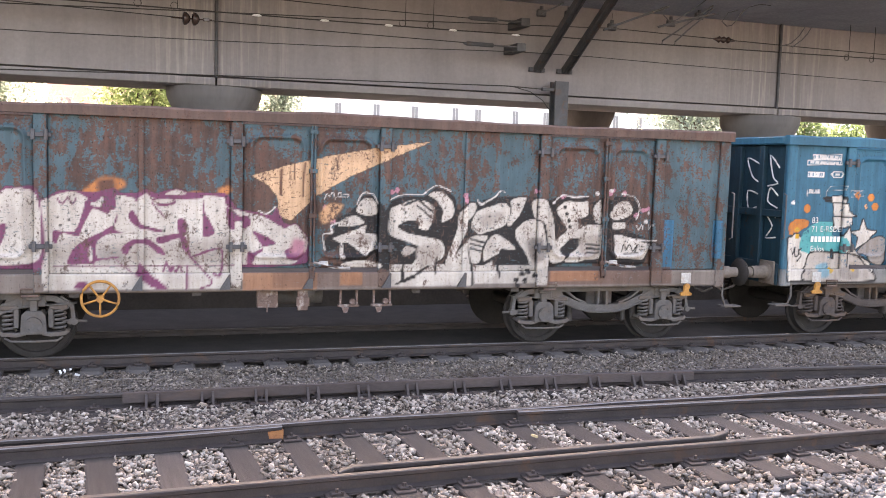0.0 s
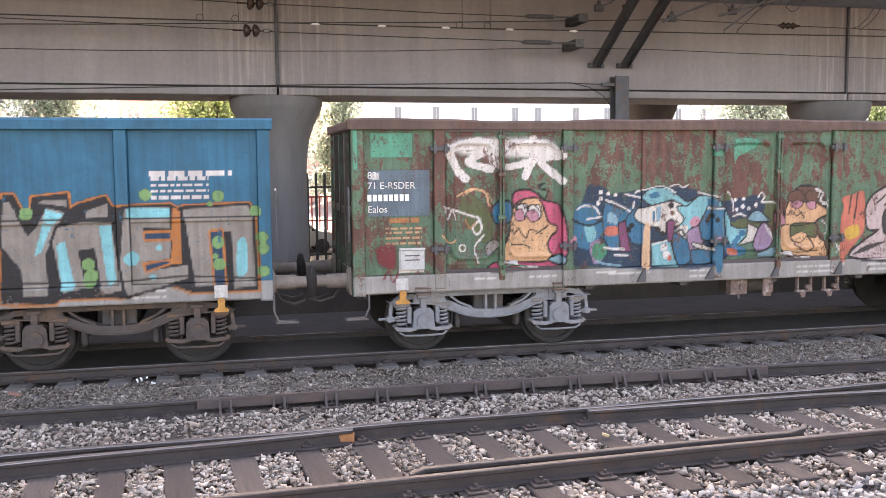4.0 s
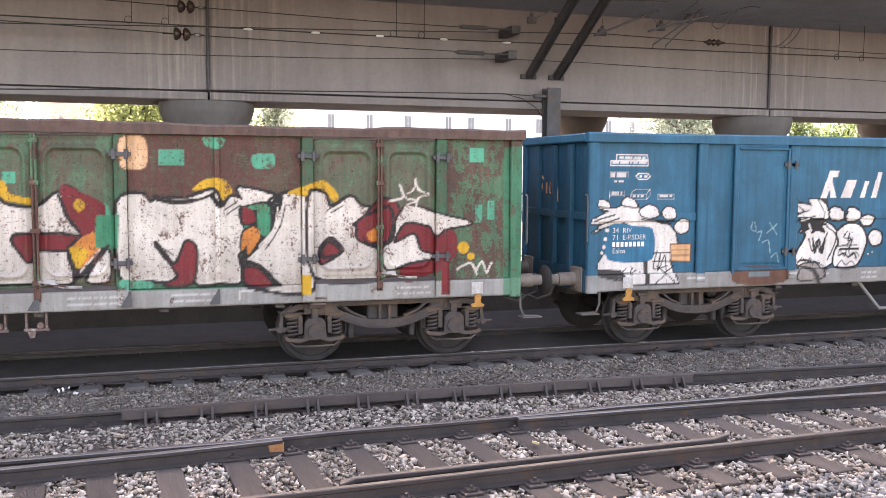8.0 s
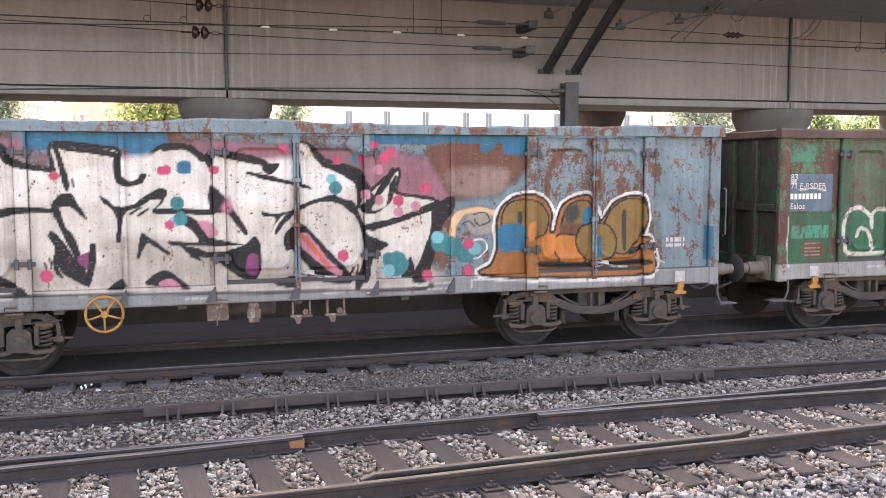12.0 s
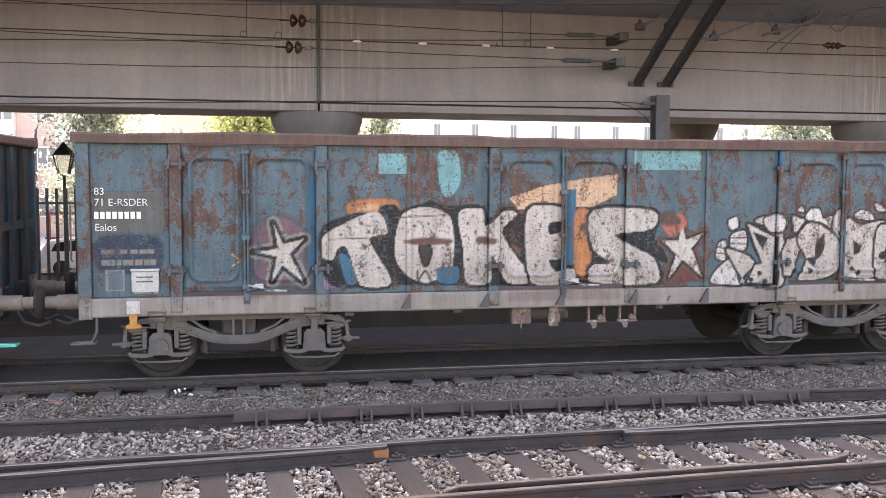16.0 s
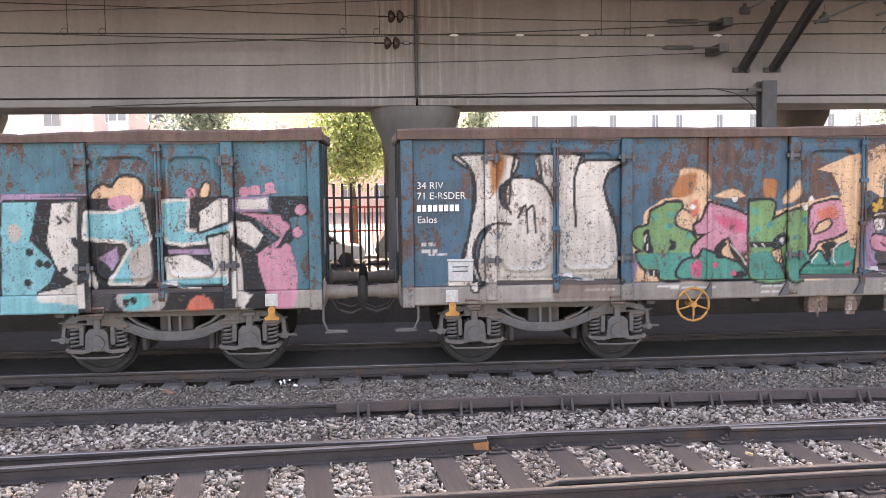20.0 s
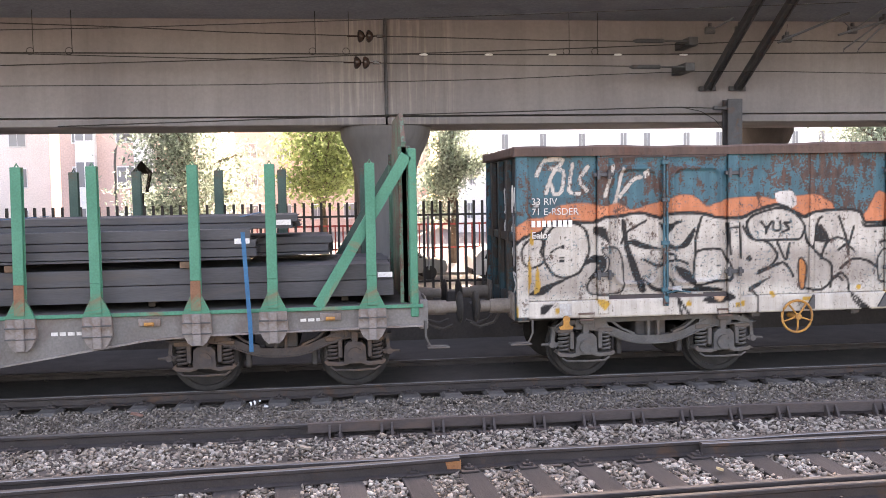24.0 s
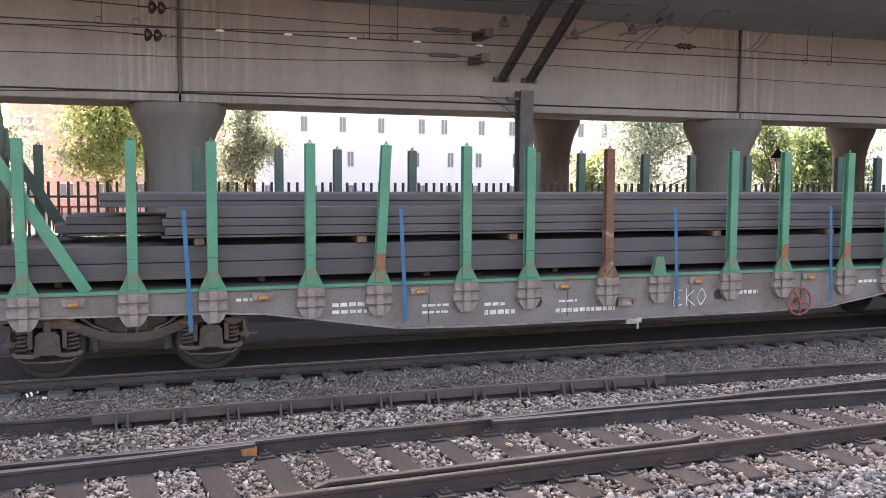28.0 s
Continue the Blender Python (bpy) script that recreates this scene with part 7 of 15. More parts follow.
    c.shape([(-0.47, 1.72), (-0.32, 1.64), (-0.36, 1.47), (-0.62, 1.41), (-0.49, 1.53)], OFFWHITE, INK, 0.025, curvy=False)
    for u, v in ((-0.64, 1.51), (-0.57, 1.58), (-0.69, 1.45),):
        c.dot(u, v, 0.05, BLUE)
    c.shape([(-0.47, 1.78), (-0.41, 1.88), (-0.29, 1.90), (-0.14, 1.76), (-0.29, 1.75)], SKYB, INK, 0.025)
    c.shape([(-0.36, 1.49), (-0.23, 1.73), (-0.13, 1.65), (-0.08, 1.48), (-0.18, 1.34), (-0.37, 1.32)], LILAC, INK, 0.025)
    c.line([(-0.18, 1.69), (-0.08, 1.48)], 0.025, CHALK)
    c.shape([(-0.88, 1.42), (-0.57, 1.37), (-0.53, 1.26), (-0.79, 1.24)], BLUE, None, 0.02)
    c.shape([(-0.83, 1.37), (-0.69, 1.33), (-0.66, 1.25), (-0.81, 1.27)], SALMON, None, 0.02)
    c.shape([(-0.31, 1.27), (-0.00, 1.36), (-0.02, 1.23), (-0.27, 1.21)], SKYB, INK, 0.02)
    for u, v in ((-2.86, 2.23), (-2.86, 2.13), (-2.74, 2.21), (-2.63, 2.19), (-2.90, 2.07), (-0.70, 2.09), (-0.56, 2.10), (-0.57, 1.98), (-0.47, 1.95), (-0.67, 1.94), (-0.35, 2.00),):
        c.dot(u, v, 0.03, CHALK)
    c.line([(-0.85, 2.21), (-0.75, 2.08), (-0.73, 1.92)], 0.025, CHALK)
    c.line([(-0.73, 1.84), (-0.62, 1.87), (-0.52, 1.84)], 0.025, CHALK)
    c.line([(-0.31, 2.12), (-0.26, 2.19), (-0.21, 2.12), (-0.26, 2.04), (-0.10, 2.04), (-0.01, 2.01)], 0.025, CHALK)
    c.line([(-2.32, 2.22), (-2.24, 2.25), (-2.14, 2.26)], 0.025, CHALK)
    c.line([(-1.77, 2.30), (-1.65, 2.33), (-1.56, 2.28), (-1.48, 2.32)], 0.025, CHALK)
    c.shape([(-1.05, 1.43), (-0.91, 1.42), (-0.93, 1.03), (-1.03, 1.03)], BLUE, None, 0.02)
    c.shape([(0.07, 1.63), (0.17, 1.94), (0.32, 2.16), (0.63, 2.19), (0.77, 1.97), (0.83, 1.85), (0.63, 1.68), (0.82, 1.37), (0.88, 1.19), (0.62, 1.20), (0.17, 1.25), (0.06, 1.43)], PEACH, INK, 0.03)
    c.shape([(0.30, 2.18), (0.42, 2.27), (0.71, 2.23), (0.79, 1.99), (0.63, 2.05), (0.34, 2.04)], BROWN, INK, 0.025)
    c.shape([(0.27, 1.69), (0.67, 1.69), (0.68, 1.49), (0.46, 1.54), (0.29, 1.45)], OLIVE, INK, 0.025)
    c.shape([(0.33, 1.39), (0.50, 1.50), (0.62, 1.39), (0.54, 1.28)], PEACH, INK, 0.025)
    c.shape([(-0.05, 1.85), (0.06, 1.93), (0.11, 1.71), (-0.02, 1.71)], ROSE, INK, 0.025)
    c.line([(0.67, 2.21), (0.79, 2.17), (0.75, 2.05), (0.88, 1.97)], 0.025, CHALK)
    c.line([(1.00, 1.36), (1.13, 1.20), (1.17, 1.03)], 0.025, CHALK)
    c.shape([(0.20, 2.07), (0.23, 2.17), (0.38, 2.21), (0.49, 2.11), (0.40, 2.03)], BROWN, INK, 0.015)
    c.shape([(0.49, 2.13), (0.57, 2.20), (0.70, 2.16), (0.69, 2.03), (0.56, 2.03)], BROWN, INK, 0.015)
    c.shape([(0.24, 2.00), (0.36, 2.05), (0.45, 2.01), (0.35, 1.93)], ROSE, INK, 0.015)
    c.shape([(0.51, 2.01), (0.65, 2.03), (0.67, 1.94), (0.56, 1.93)], ROSE, INK, 0.015)
    c.line([(0.19, 1.84), (0.27, 1.89), (0.35, 1.82), (0.42, 1.87), (0.47, 1.78)], 0.018, INK)
    c.line([(0.13, 1.71), (0.33, 1.67), (0.58, 1.70)], 0.018, INK)
    c.shape([(0.26, 1.49), (0.42, 1.57), (0.53, 1.53), (0.41, 1.42)], PEACH, INK, 0.015)
    c.line([(-0.00, 1.30), (0.36, 1.27), (0.72, 1.29)], 0.018, INK)
    c.line([(0.66, 2.24), (0.75, 2.21), (0.72, 2.11)], 0.02, CHALK)
    c.line([(0.78, 1.99), (0.88, 2.06), (0.85, 1.91)], 0.02, CHALK)
    c.line([(0.78, 1.74), (0.86, 1.62), (0.80, 1.54)], 0.02, CHALK)
    c.line([(0.99, 1.39), (1.07, 1.32), (1.01, 1.24)], 0.02, CHALK)
    c.shape([(1.07, 1.68), (1.17, 1.92), (1.13, 2.08), (1.34, 2.14), (1.53, 2.17), (1.56, 1.59), (1.30, 1.27), (1.17, 1.10), (1.07, 1.20)], SALMON, None, 0.03)
    c.shape([(1.21, 1.60), (1.43, 1.67), (1.47, 1.51), (1.26, 1.42)], YELLOW, None, 0.03)
    c.line([(1.30, 2.12), (1.26, 1.84)], 0.025, INK)
    c.line([(1.41, 2.16), (1.37, 1.76)], 0.025, INK)
    c.shape([(1.58, 1.91), (1.70, 2.11), (1.96, 2.25), (2.33, 2.31), (2.38, 1.90), (2.37, 1.15), (1.30, 1.18), (1.82, 1.57), (1.62, 1.60)], PALEPINK, INK, 0.04)
    c.shape([(1.88, 1.74), (1.94, 1.89), (2.03, 1.78), (1.98, 1.54), (1.91, 1.54)], CHAR, INK, 0.03)
    c.shape([(1.34, 1.19), (1.60, 1.34), (1.95, 1.40), (1.69, 1.28)], CHAR, None, 0.03)
    c.line([(1.77, 1.99), (1.94, 2.13), (2.25, 2.24)], 0.025, INK)
    c.line([(1.90, 1.95), (2.07, 2.11), (2.29, 2.21)], 0.025, INK)
    c.shape([(2.42, 1.89), (2.58, 2.14), (2.84, 2.25), (3.20, 2.14), (3.32, 1.79), (3.25, 1.19), (3.02, 1.10), (2.41, 1.15)], SKYB, INK, 0.04)
    c.shape([(2.76, 1.64), (2.83, 1.89), (2.92, 1.80), (2.90, 1.55), (2.82, 1.43)], CHAR, INK, 0.03)
    c.line([(2.60, 2.04), (2.83, 2.10), (3.19, 1.96)], 0.025, INK)
    c.line([(2.69, 2.12), (2.87, 2.17), (3.23, 2.04)], 0.025, INK)
    c.line([(2.46, 1.28), (2.65, 1.38)], 0.025, INK)
    c.shape([(3.20, 2.28), (3.41, 2.29), (3.46, 2.00), (3.30, 1.94)], SALMON, None, 0.03)
    c.shape([(3.81, 2.22), (4.20, 2.24), (4.30, 2.11), (3.93, 1.86)], SALMON, None, 0.03)
    c.shape([(3.92, 2.16), (4.11, 2.20), (4.09, 1.98), (3.88, 1.99)], YELLOW, None, 0.03)
    c.shape([(3.39, 1.79), (3.66, 2.20), (4.00, 1.78), (4.41, 2.17), (4.47, 1.76), (4.46, 1.24), (3.40, 1.25), (3.36, 1.54)], PALEPINK, INK, 0.04)
    c.line([(3.24, 1.31), (4.00, 1.78), (4.30, 1.22)], 0.04, INK)
    c.line([(4.00, 1.78), (4.34, 2.09)], 0.025, INK)
    c.line([(4.21, 1.77), (4.44, 2.06)], 0.025, INK)
    c.shape([(4.58, 2.17), (5.06, 2.11), (5.72, 2.19), (5.74, 1.72), (5.31, 1.70), (5.37, 1.44), (5.36, 1.24), (4.55, 1.25), (4.80, 1.59), (4.78, 1.76), (4.59, 1.83)], SKYB, INK, 0.04)
    c.line([(5.02, 1.88), (5.36, 2.00), (5.70, 2.13)], 0.025, INK)
    c.line([(5.07, 1.79), (5.46, 1.91), (5.70, 2.04)], 0.025, INK)
    c.shape([(4.57, 1.75), (4.76, 1.74), (4.67, 1.42), (4.55, 1.38)], INK, None, 0.03)
    c.shape([(5.75, 2.00), (5.87, 1.95), (5.86, 1.47), (5.69, 1.39), (5.46, 1.57), (5.44, 1.73)], INK, None, 0.03)
    c.shape([(5.81, 1.82), (5.95, 2.06), (6.15, 1.94), (6.25, 1.46), (6.15, 1.18), (5.85, 1.21)], SALMON, None, 0.03)
    c.bars(5.90, 6.12, 1.54, 0.04, INK, 3, 0.08)
    c.shape([(5.47, 1.48), (5.76, 1.56), (5.78, 0.90), (5.53, 0.91)], SKYB, None, 0.03)
    c.shape([(5.74, 2.21), (6.04, 2.25), (6.24, 2.12), (6.05, 1.99)], YELLOW, None, 0.03)
    c.line([(4.02, 2.97), (4.14, 2.70), (4.35, 2.44)], 0.12, CHALK)
    c.line([(4.02, 2.95), (4.52, 2.90), (4.19, 2.68), (4.59, 2.46)], 0.1, CHALK)
    c.line([(5.16, 2.96), (4.71, 2.88), (4.65, 2.59), (5.00, 2.56), (5.22, 2.69)], 0.11, CHALK)
    c.line([(5.05, 2.69), (5.29, 2.60), (5.10, 2.39)], 0.1, CHALK)
    c.line([(5.43, 3.05), (5.81, 2.58), (5.44, 2.67), (5.82, 2.27)], 0.12, CHALK)

def spray_3(c):
    c.shape([(-6.01, 2.94), (-5.46, 2.95), (-5.45, 2.85), (-6.00, 2.84)], CHALK, None, 0.01, curvy=False)
    c.shape([(-5.99, 2.93), (-5.48, 2.93), (-5.47, 2.87), (-5.99, 2.86)], RAILBLUE, None, 0.01, curvy=False)
    c.bars(-5.96, -5.50, 2.89, 0.05, CHALK, 1, 0.1)
    c.shape([(-6.11, 2.85), (-5.45, 2.86), (-5.45, 2.76), (-6.11, 2.76)], CHALK, None, 0.01, curvy=False)
    c.shape([(-6.09, 2.83), (-5.47, 2.84), (-5.47, 2.78), (-6.09, 2.78)], RAILBLUE, None, 0.01, curvy=False)
    c.bars(-6.07, -5.49, 2.81, 0.05, CHALK, 1, 0.1)
    c.bars(-6.08, -5.82, 2.63, 0.06, CHALK, 1, 0.1)
    c.bars(-6.03, -5.86, 2.54, 0.05, CHALK, 1, 0.1)
    c.line([(-6.10, 2.68), (-5.80, 2.68)], 0.012, CHALK)
    c.line([(-6.10, 2.68), (-6.10, 2.59)], 0.012, CHALK)
    c.line([(-5.80, 2.68), (-5.80, 2.59)], 0.012, CHALK)
    c.shape([(-5.68, 2.62), (-5.62, 2.67), (-5.46, 2.67), (-5.39, 2.62), (-5.46, 2.56), (-5.62, 2.56)], CHALK, None, 0.01, curvy=False)
    c.shape([(-5.65, 2.62), (-5.61, 2.65), (-5.47, 2.65), (-5.42, 2.62), (-5.47, 2.58), (-5.61, 2.58)], RAILBLUE, None, 0.01, curvy=False)
    c.bars(-5.59, -5.46, 2.62, 0.05, CHALK, 1, 0.1)
    c.bars(-6.07, -5.87, 2.36, 0.06, CHALK, 1, 0.1)
    c.line([(-6.10, 2.33), (-5.85, 2.33)], 0.012, CHALK)
    c.line([(-6.10, 2.39), (-6.09, 2.27)], 0.012, CHALK)
    c.line([(-5.85, 2.39), (-5.85, 2.27)], 0.012, CHALK)
    c.line([(-5.74, 2.35), (-5.48, 2.35)], 0.012, CHALK)
    c.line([(-5.74, 2.35), (-5.73, 2.26)], 0.012, CHALK)
    c.line([(-5.73, 2.26), (-5.48, 2.26)], 0.012, CHALK)
    c.line([(-5.48, 2.35), (-5.48, 2.26)], 0.012, CHALK)
    c.line([(-5.74, 2.35), (-5.66, 2.42)], 0.012, CHALK)
    c.line([(-5.66, 2.42), (-5.41, 2.42)], 0.012, CHALK)
    c.line([(-5.41, 2.42), (-5.48, 2.35)], 0.012, CHALK)
    c.line([(-5.41, 2.42), (-5.41, 2.34)], 0.012, CHALK)
    c.line([(-5.41, 2.34), (-5.48, 2.26)], 0.012, CHALK)
    c.bars(-5.70, -5.52, 2.31, 0.05, CHALK, 1, 0.1)
    c.line([(-5.29, 2.35), (-5.01, 2.35)], 0.012, CHALK)
    c.line([(-5.29, 2.26), (-5.01, 2.26)], 0.012, CHALK)
    c.line([(-5.29, 2.35), (-5.29, 2.26)], 0.012, CHALK)
    c.line([(-5.01, 2.35), (-5.01, 2.26)], 0.012, CHALK)
    c.bars(-5.26, -5.04, 2.31, 0.05, CHALK, 1, 0.1)
    c.shape([(-6.32, 2.19), (-6.24, 2.26), (-6.11, 2.22), (-6.09, 2.14), (-6.20, 2.10)], CHALK, INK, 0.02)
    c.shape([(-6.40, 1.97), (-6.09, 2.09), (-6.28, 2.14), (-6.00, 2.12), (-5.88, 2.17), (-5.62, 2.19), (-5.57, 2.00), (-5.34, 1.93), (-5.08, 1.87), (-4.96, 1.75), (-4.92, 1.59), (-5.01, 1.44), (-5.05, 1.32), (-4.92, 0.97), (-5.41, 0.98), (-5.44, 1.26), (-5.42, 1.52), (-5.53, 1.78), (-5.84, 1.92), (-6.05, 1.88), (-6.40, 1.77), (-6.18, 1.90), (-6.42, 1.91)], CHALK, INK, 0.025, curvy=False)
    c.shape([(-5.88, 2.19), (-5.81, 2.29), (-5.68, 2.25), (-5.64, 2.15)], CHALK, INK, 0.025)
    c.shape([(-5.58, 2.10), (-5.44, 2.18), (-5.30, 2.13), (-5.27, 2.03), (-5.42, 1.98), (-5.56, 2.02)], CHALK, INK, 0.025)
    c.shape([(-5.21, 2.06), (-5.11, 2.15), (-4.98, 2.10), (-4.99, 1.98), (-5.15, 1.97)], CHALK, INK, 0.025)
    c.shape([(-4.98, 1.84), (-4.87, 1.96), (-4.74, 1.91), (-4.75, 1.78), (-4.88, 1.74)], CHALK, INK, 0.025)
    c.line([(-6.38, 1.94), (-6.01, 2.04)], 0.025, INK)
    c.line([(-6.33, 1.85), (-5.95, 1.98)], 0.025, INK)
    c.line([(-5.57, 1.96), (-5.24, 1.93), (-5.00, 1.94)], 0.025, INK)
    c.shape([(-5.36, 1.95), (-5.15, 1.94), (-5.03, 1.89), (-5.18, 1.88)], INK, None, 0.02)
    c.shape([(-6.31, 1.25), (-6.11, 1.50), (-6.07, 1.34), (-5.50, 1.35), (-5.47, 0.98), (-5.78, 0.99), (-5.88, 1.20), (-6.27, 1.21)], CHALK, INK, 0.025, curvy=False)
    c.shape([(-6.25, 1.21), (-5.90, 1.18), (-5.81, 1.01), (-6.27, 1.11)], CHAR, None, 0.02)
    c.shape([(-6.10, 1.85), (-5.88, 1.90), (-5.67, 1.86), (-5.36, 1.81), (-5.36, 1.34), (-6.11, 1.36)], BLUE, None, 0.03)
    for u, v in ((-6.12, 1.80), (-6.15, 1.67), (-6.17, 1.55), (-6.20, 1.46),):
        c.dot(u, v, 0.03, CHALK)
    c.shape([(-5.50, 1.33), (-5.42, 1.33), (-5.41, 0.96), (-5.49, 0.97)], CHAR, None, 0.02, curvy=False)
    c.line([(-5.34, 1.45), (-4.97, 1.44)], 0.02, INK)
    c.line([(-5.27, 1.48), (-5.32, 1.20), (-5.08, 1.25)], 0.02, INK)
    c.line([(-5.21, 1.43), (-5.24, 1.17), (-5.13, 1.41), (-5.10, 1.15)], 0.02, INK)
    c.line([(-5.34, 1.32), (-4.97, 1.30)], 0.02, INK)
    c.line([(-5.31, 0.98), (-4.97, 1.25)], 0.02, INK)
    c.line([(-5.26, 1.25), (-4.96, 0.98)], 0.02, INK)
    c.line([(-5.80, 1.22), (-5.86, 1.15), (-5.74, 1.15)], 0.02, INK)
    c.line([(-5.69, 1.23), (-5.72, 1.13), (-5.63, 1.19)], 0.02, INK)
    c.shape([(-5.05, 1.59), (-4.68, 1.58), (-4.67, 1.29), (-5.04, 1.30)], BROWN, None, 0.03, curvy=False)
    c.shape([(-5.03, 1.57), (-4.70, 1.56), (-4.69, 1.31), (-5.02, 1.32)], PEACH, None, 0.02, curvy=False)
    c.line([(-5.01, 1.49), (-4.72, 1.49)], 0.01, BROWN)
    c.line([(-5.01, 1.40), (-4.71, 1.40)], 0.01, BROWN)
    c.line([(-3.60, 1.90), (-3.62, 1.79), (-3.52, 1.76), (-3.56, 1.90)], 0.03, SKYB)
    c.line([(-3.50, 1.73), (-3.42, 1.76), (-3.47, 1.61)], 0.03, SKYB)
    c.line([(-3.33, 1.72), (-3.13, 1.87)], 0.03, SKYB)
    c.line([(-3.28, 1.89), (-3.13, 1.70)], 0.03, SKYB)
    c.line([(-3.40, 1.57), (-3.29, 1.61), (-3.25, 1.41)], 0.03, SKYB)
    c.line([(-3.23, 1.33), (-3.13, 1.41), (-3.08, 1.25)], 0.03, SKYB)
    c.shape([(-3.87, 1.18), (-2.97, 1.17), (-2.97, 0.93), (-3.88, 0.93)], BROWN, None, 0.03)
    c.rect(-3.64, -3.25, 1.04, 1.11, SKYB, 0.5)
    c.shape([(-2.73, 2.14), (-2.20, 2.29), (-2.16, 2.14), (-2.53, 2.10), (-2.69, 1.98)], CHAR, None, 0.04, soft=0.03)
    c.shape([(-2.75, 2.14), (-2.40, 2.16), (-2.30, 2.25), (-2.16, 2.14), (-2.16, 1.94), (-2.44, 1.98), (-2.61, 1.87)], CHALK, INK, 0.04)
    c.shape([(-2.75, 1.24), (-2.53, 1.67), (-2.65, 1.75), (-2.40, 1.90), (-2.11, 1.86), (-1.91, 1.69), (-1.90, 1.37), (-2.16, 1.14)], CHALK, INK, 0.04)
    c.shape([(-2.12, 2.03), (-2.02, 2.12), (-1.86, 2.08), (-1.86, 1.92), (-2.07, 1.94)], CHALK, INK, 0.04)
    c.shape([(-1.78, 1.97), (-1.70, 2.11), (-1.53, 2.07), (-1.51, 1.94), (-1.70, 1.90)], CHALK, INK, 0.04)
    c.shape([(-1.48, 1.94), (-1.35, 1.99), (-1.22, 1.94), (-1.27, 1.84), (-1.42, 1.83)], CHALK, INK, 0.04)
    c.shape([(-1.31, 1.64), (-1.20, 1.74), (-1.05, 1.68), (-1.05, 1.53), (-1.22, 1.50)], CHALK, INK, 0.04)
    c.shape([(-1.91, 1.73), (-1.70, 1.85), (-1.48, 1.81), (-1.35, 1.60), (-1.42, 1.36), (-1.56, 1.16), (-1.95, 1.16), (-1.96, 1.37), (-1.88, 1.53)], CHALK, INK, 0.04)
    c.shape([(-2.46, 1.82), (-2.24, 1.84), (-2.16, 1.70), (-2.32, 1.74), (-2.43, 1.69)], INK, None, 0.03)
    c.line([(-2.40, 1.62), (-2.35, 1.39), (-2.28, 1.61), (-2.21, 1.38), (-2.16, 1.62)], 0.04, INK)
    c.line([(-1.68, 1.69), (-1.71, 1.57), (-1.63, 1.59), (-1.68, 1.45)], 0.03, INK)
    c.line([(-1.85, 1.44), (-1.50, 1.43)], 0.04, INK)
    c.line([(-1.88, 1.33), (-1.78, 1.37), (-1.69, 1.30), (-1.59, 1.38), (-1.54, 1.28)], 0.03, INK)
    c.line([(-2.69, 1.25), (-2.53, 1.27), (-2.24, 1.22)], 0.025, INK)
    c.shape([(-2.61, 1.19), (-2.32, 1.21), (-2.20, 1.00), (-2.69, 0.96)], STONE, INK, 0.03)
    c.shape([(-2.77, 2.19), (-2.46, 2.17), (-2.51, 2.26), (-2.34, 2.25), (-2.22, 2.06), (-2.23, 1.95), (-2.56, 1.97), (-2.78, 1.98), (-2.57, 2.07)], CHALK, INK, 0.02, curvy=False)
    c.line([(-2.80, 2.03), (-2.50, 2.08)], 0.02, INK)
    c.line([(-2.80, 1.90), (-2.39, 1.99)], 0.02, INK)
    c.line([(-2.79, 2.25), (-2.46, 2.16)], 0.02, INK)
    c.shape([(-2.63, 1.90), (-2.34, 1.92), (-2.12, 1.84), (-2.31, 1.81), (-2.47, 1.77), (-2.62, 1.72)], INK, None, 0.02)
    c.line([(-2.49, 1.85), (-2.44, 1.75)], 0.025, CHALK)
    c.line([(-2.48, 1.61), (-2.40, 1.41), (-2.32, 1.57), (-2.25, 1.40), (-2.17, 1.60), (-2.11, 1.71)], 0.025, INK)
    c.line([(-2.70, 1.72), (-2.56, 1.81), (-2.61, 1.56)], 0.025, INK)
    c.line([(-2.14, 1.82), (-1.93, 1.64), (-2.09, 1.27)], 0.025, INK)
    c.shape([(-2.77, 1.19), (-2.41, 1.15), (-2.29, 1.00), (-2.27, 0.85), (-2.36, 0.94), (-2.45, 1.09)], CHAR, None, 0.02)
    c.line([(-2.77, 1.36), (-2.68, 1.23), (-2.60, 1.32)], 0.018, INK)
    c.line([(-2.57, 1.30), (-2.50, 1.21), (-2.44, 1.30), (-2.37, 1.18)], 0.018, INK)
    c.line([(-2.35, 1.26), (-2.17, 1.16)], 0.018, INK)
    c.line([(-1.73, 1.73), (-1.79, 1.63), (-1.65, 1.61), (-1.72, 1.52), (-1.81, 1.50)], 0.02, INK)
    c.line([(-1.94, 1.49), (-1.53, 1.50)], 0.02, INK)
    c.line([(-1.89, 1.34), (-1.87, 1.43), (-1.77, 1.32), (-1.74, 1.43)], 0.018, INK)
    c.line([(-1.69, 1.41), (-1.64, 1.32), (-1.55, 1.39), (-1.48, 1.31)], 0.018, INK)
    c.line([(-1.90, 1.17), (-1.82, 1.26), (-1.74, 1.17), (-1.63, 1.24), (-1.54, 1.14), (-1.45, 1.22)], 0.018, INK)
    for u, v in ((-1.30, 1.35), (-1.21, 1.38),):
        c.dot(u, v, 0.02, CHALK)
    c.shape([(-2.30, 2.28), (-2.13, 2.73), (-1.93, 2.73), (-1.97, 2.61), (-2.07, 2.61), (-2.05, 2.49), (-1.97, 2.28), (-2.10, 2.28), (-2.12, 2.41), (-2.17, 2.28)], CHALK, None, 0.02, curvy=False)
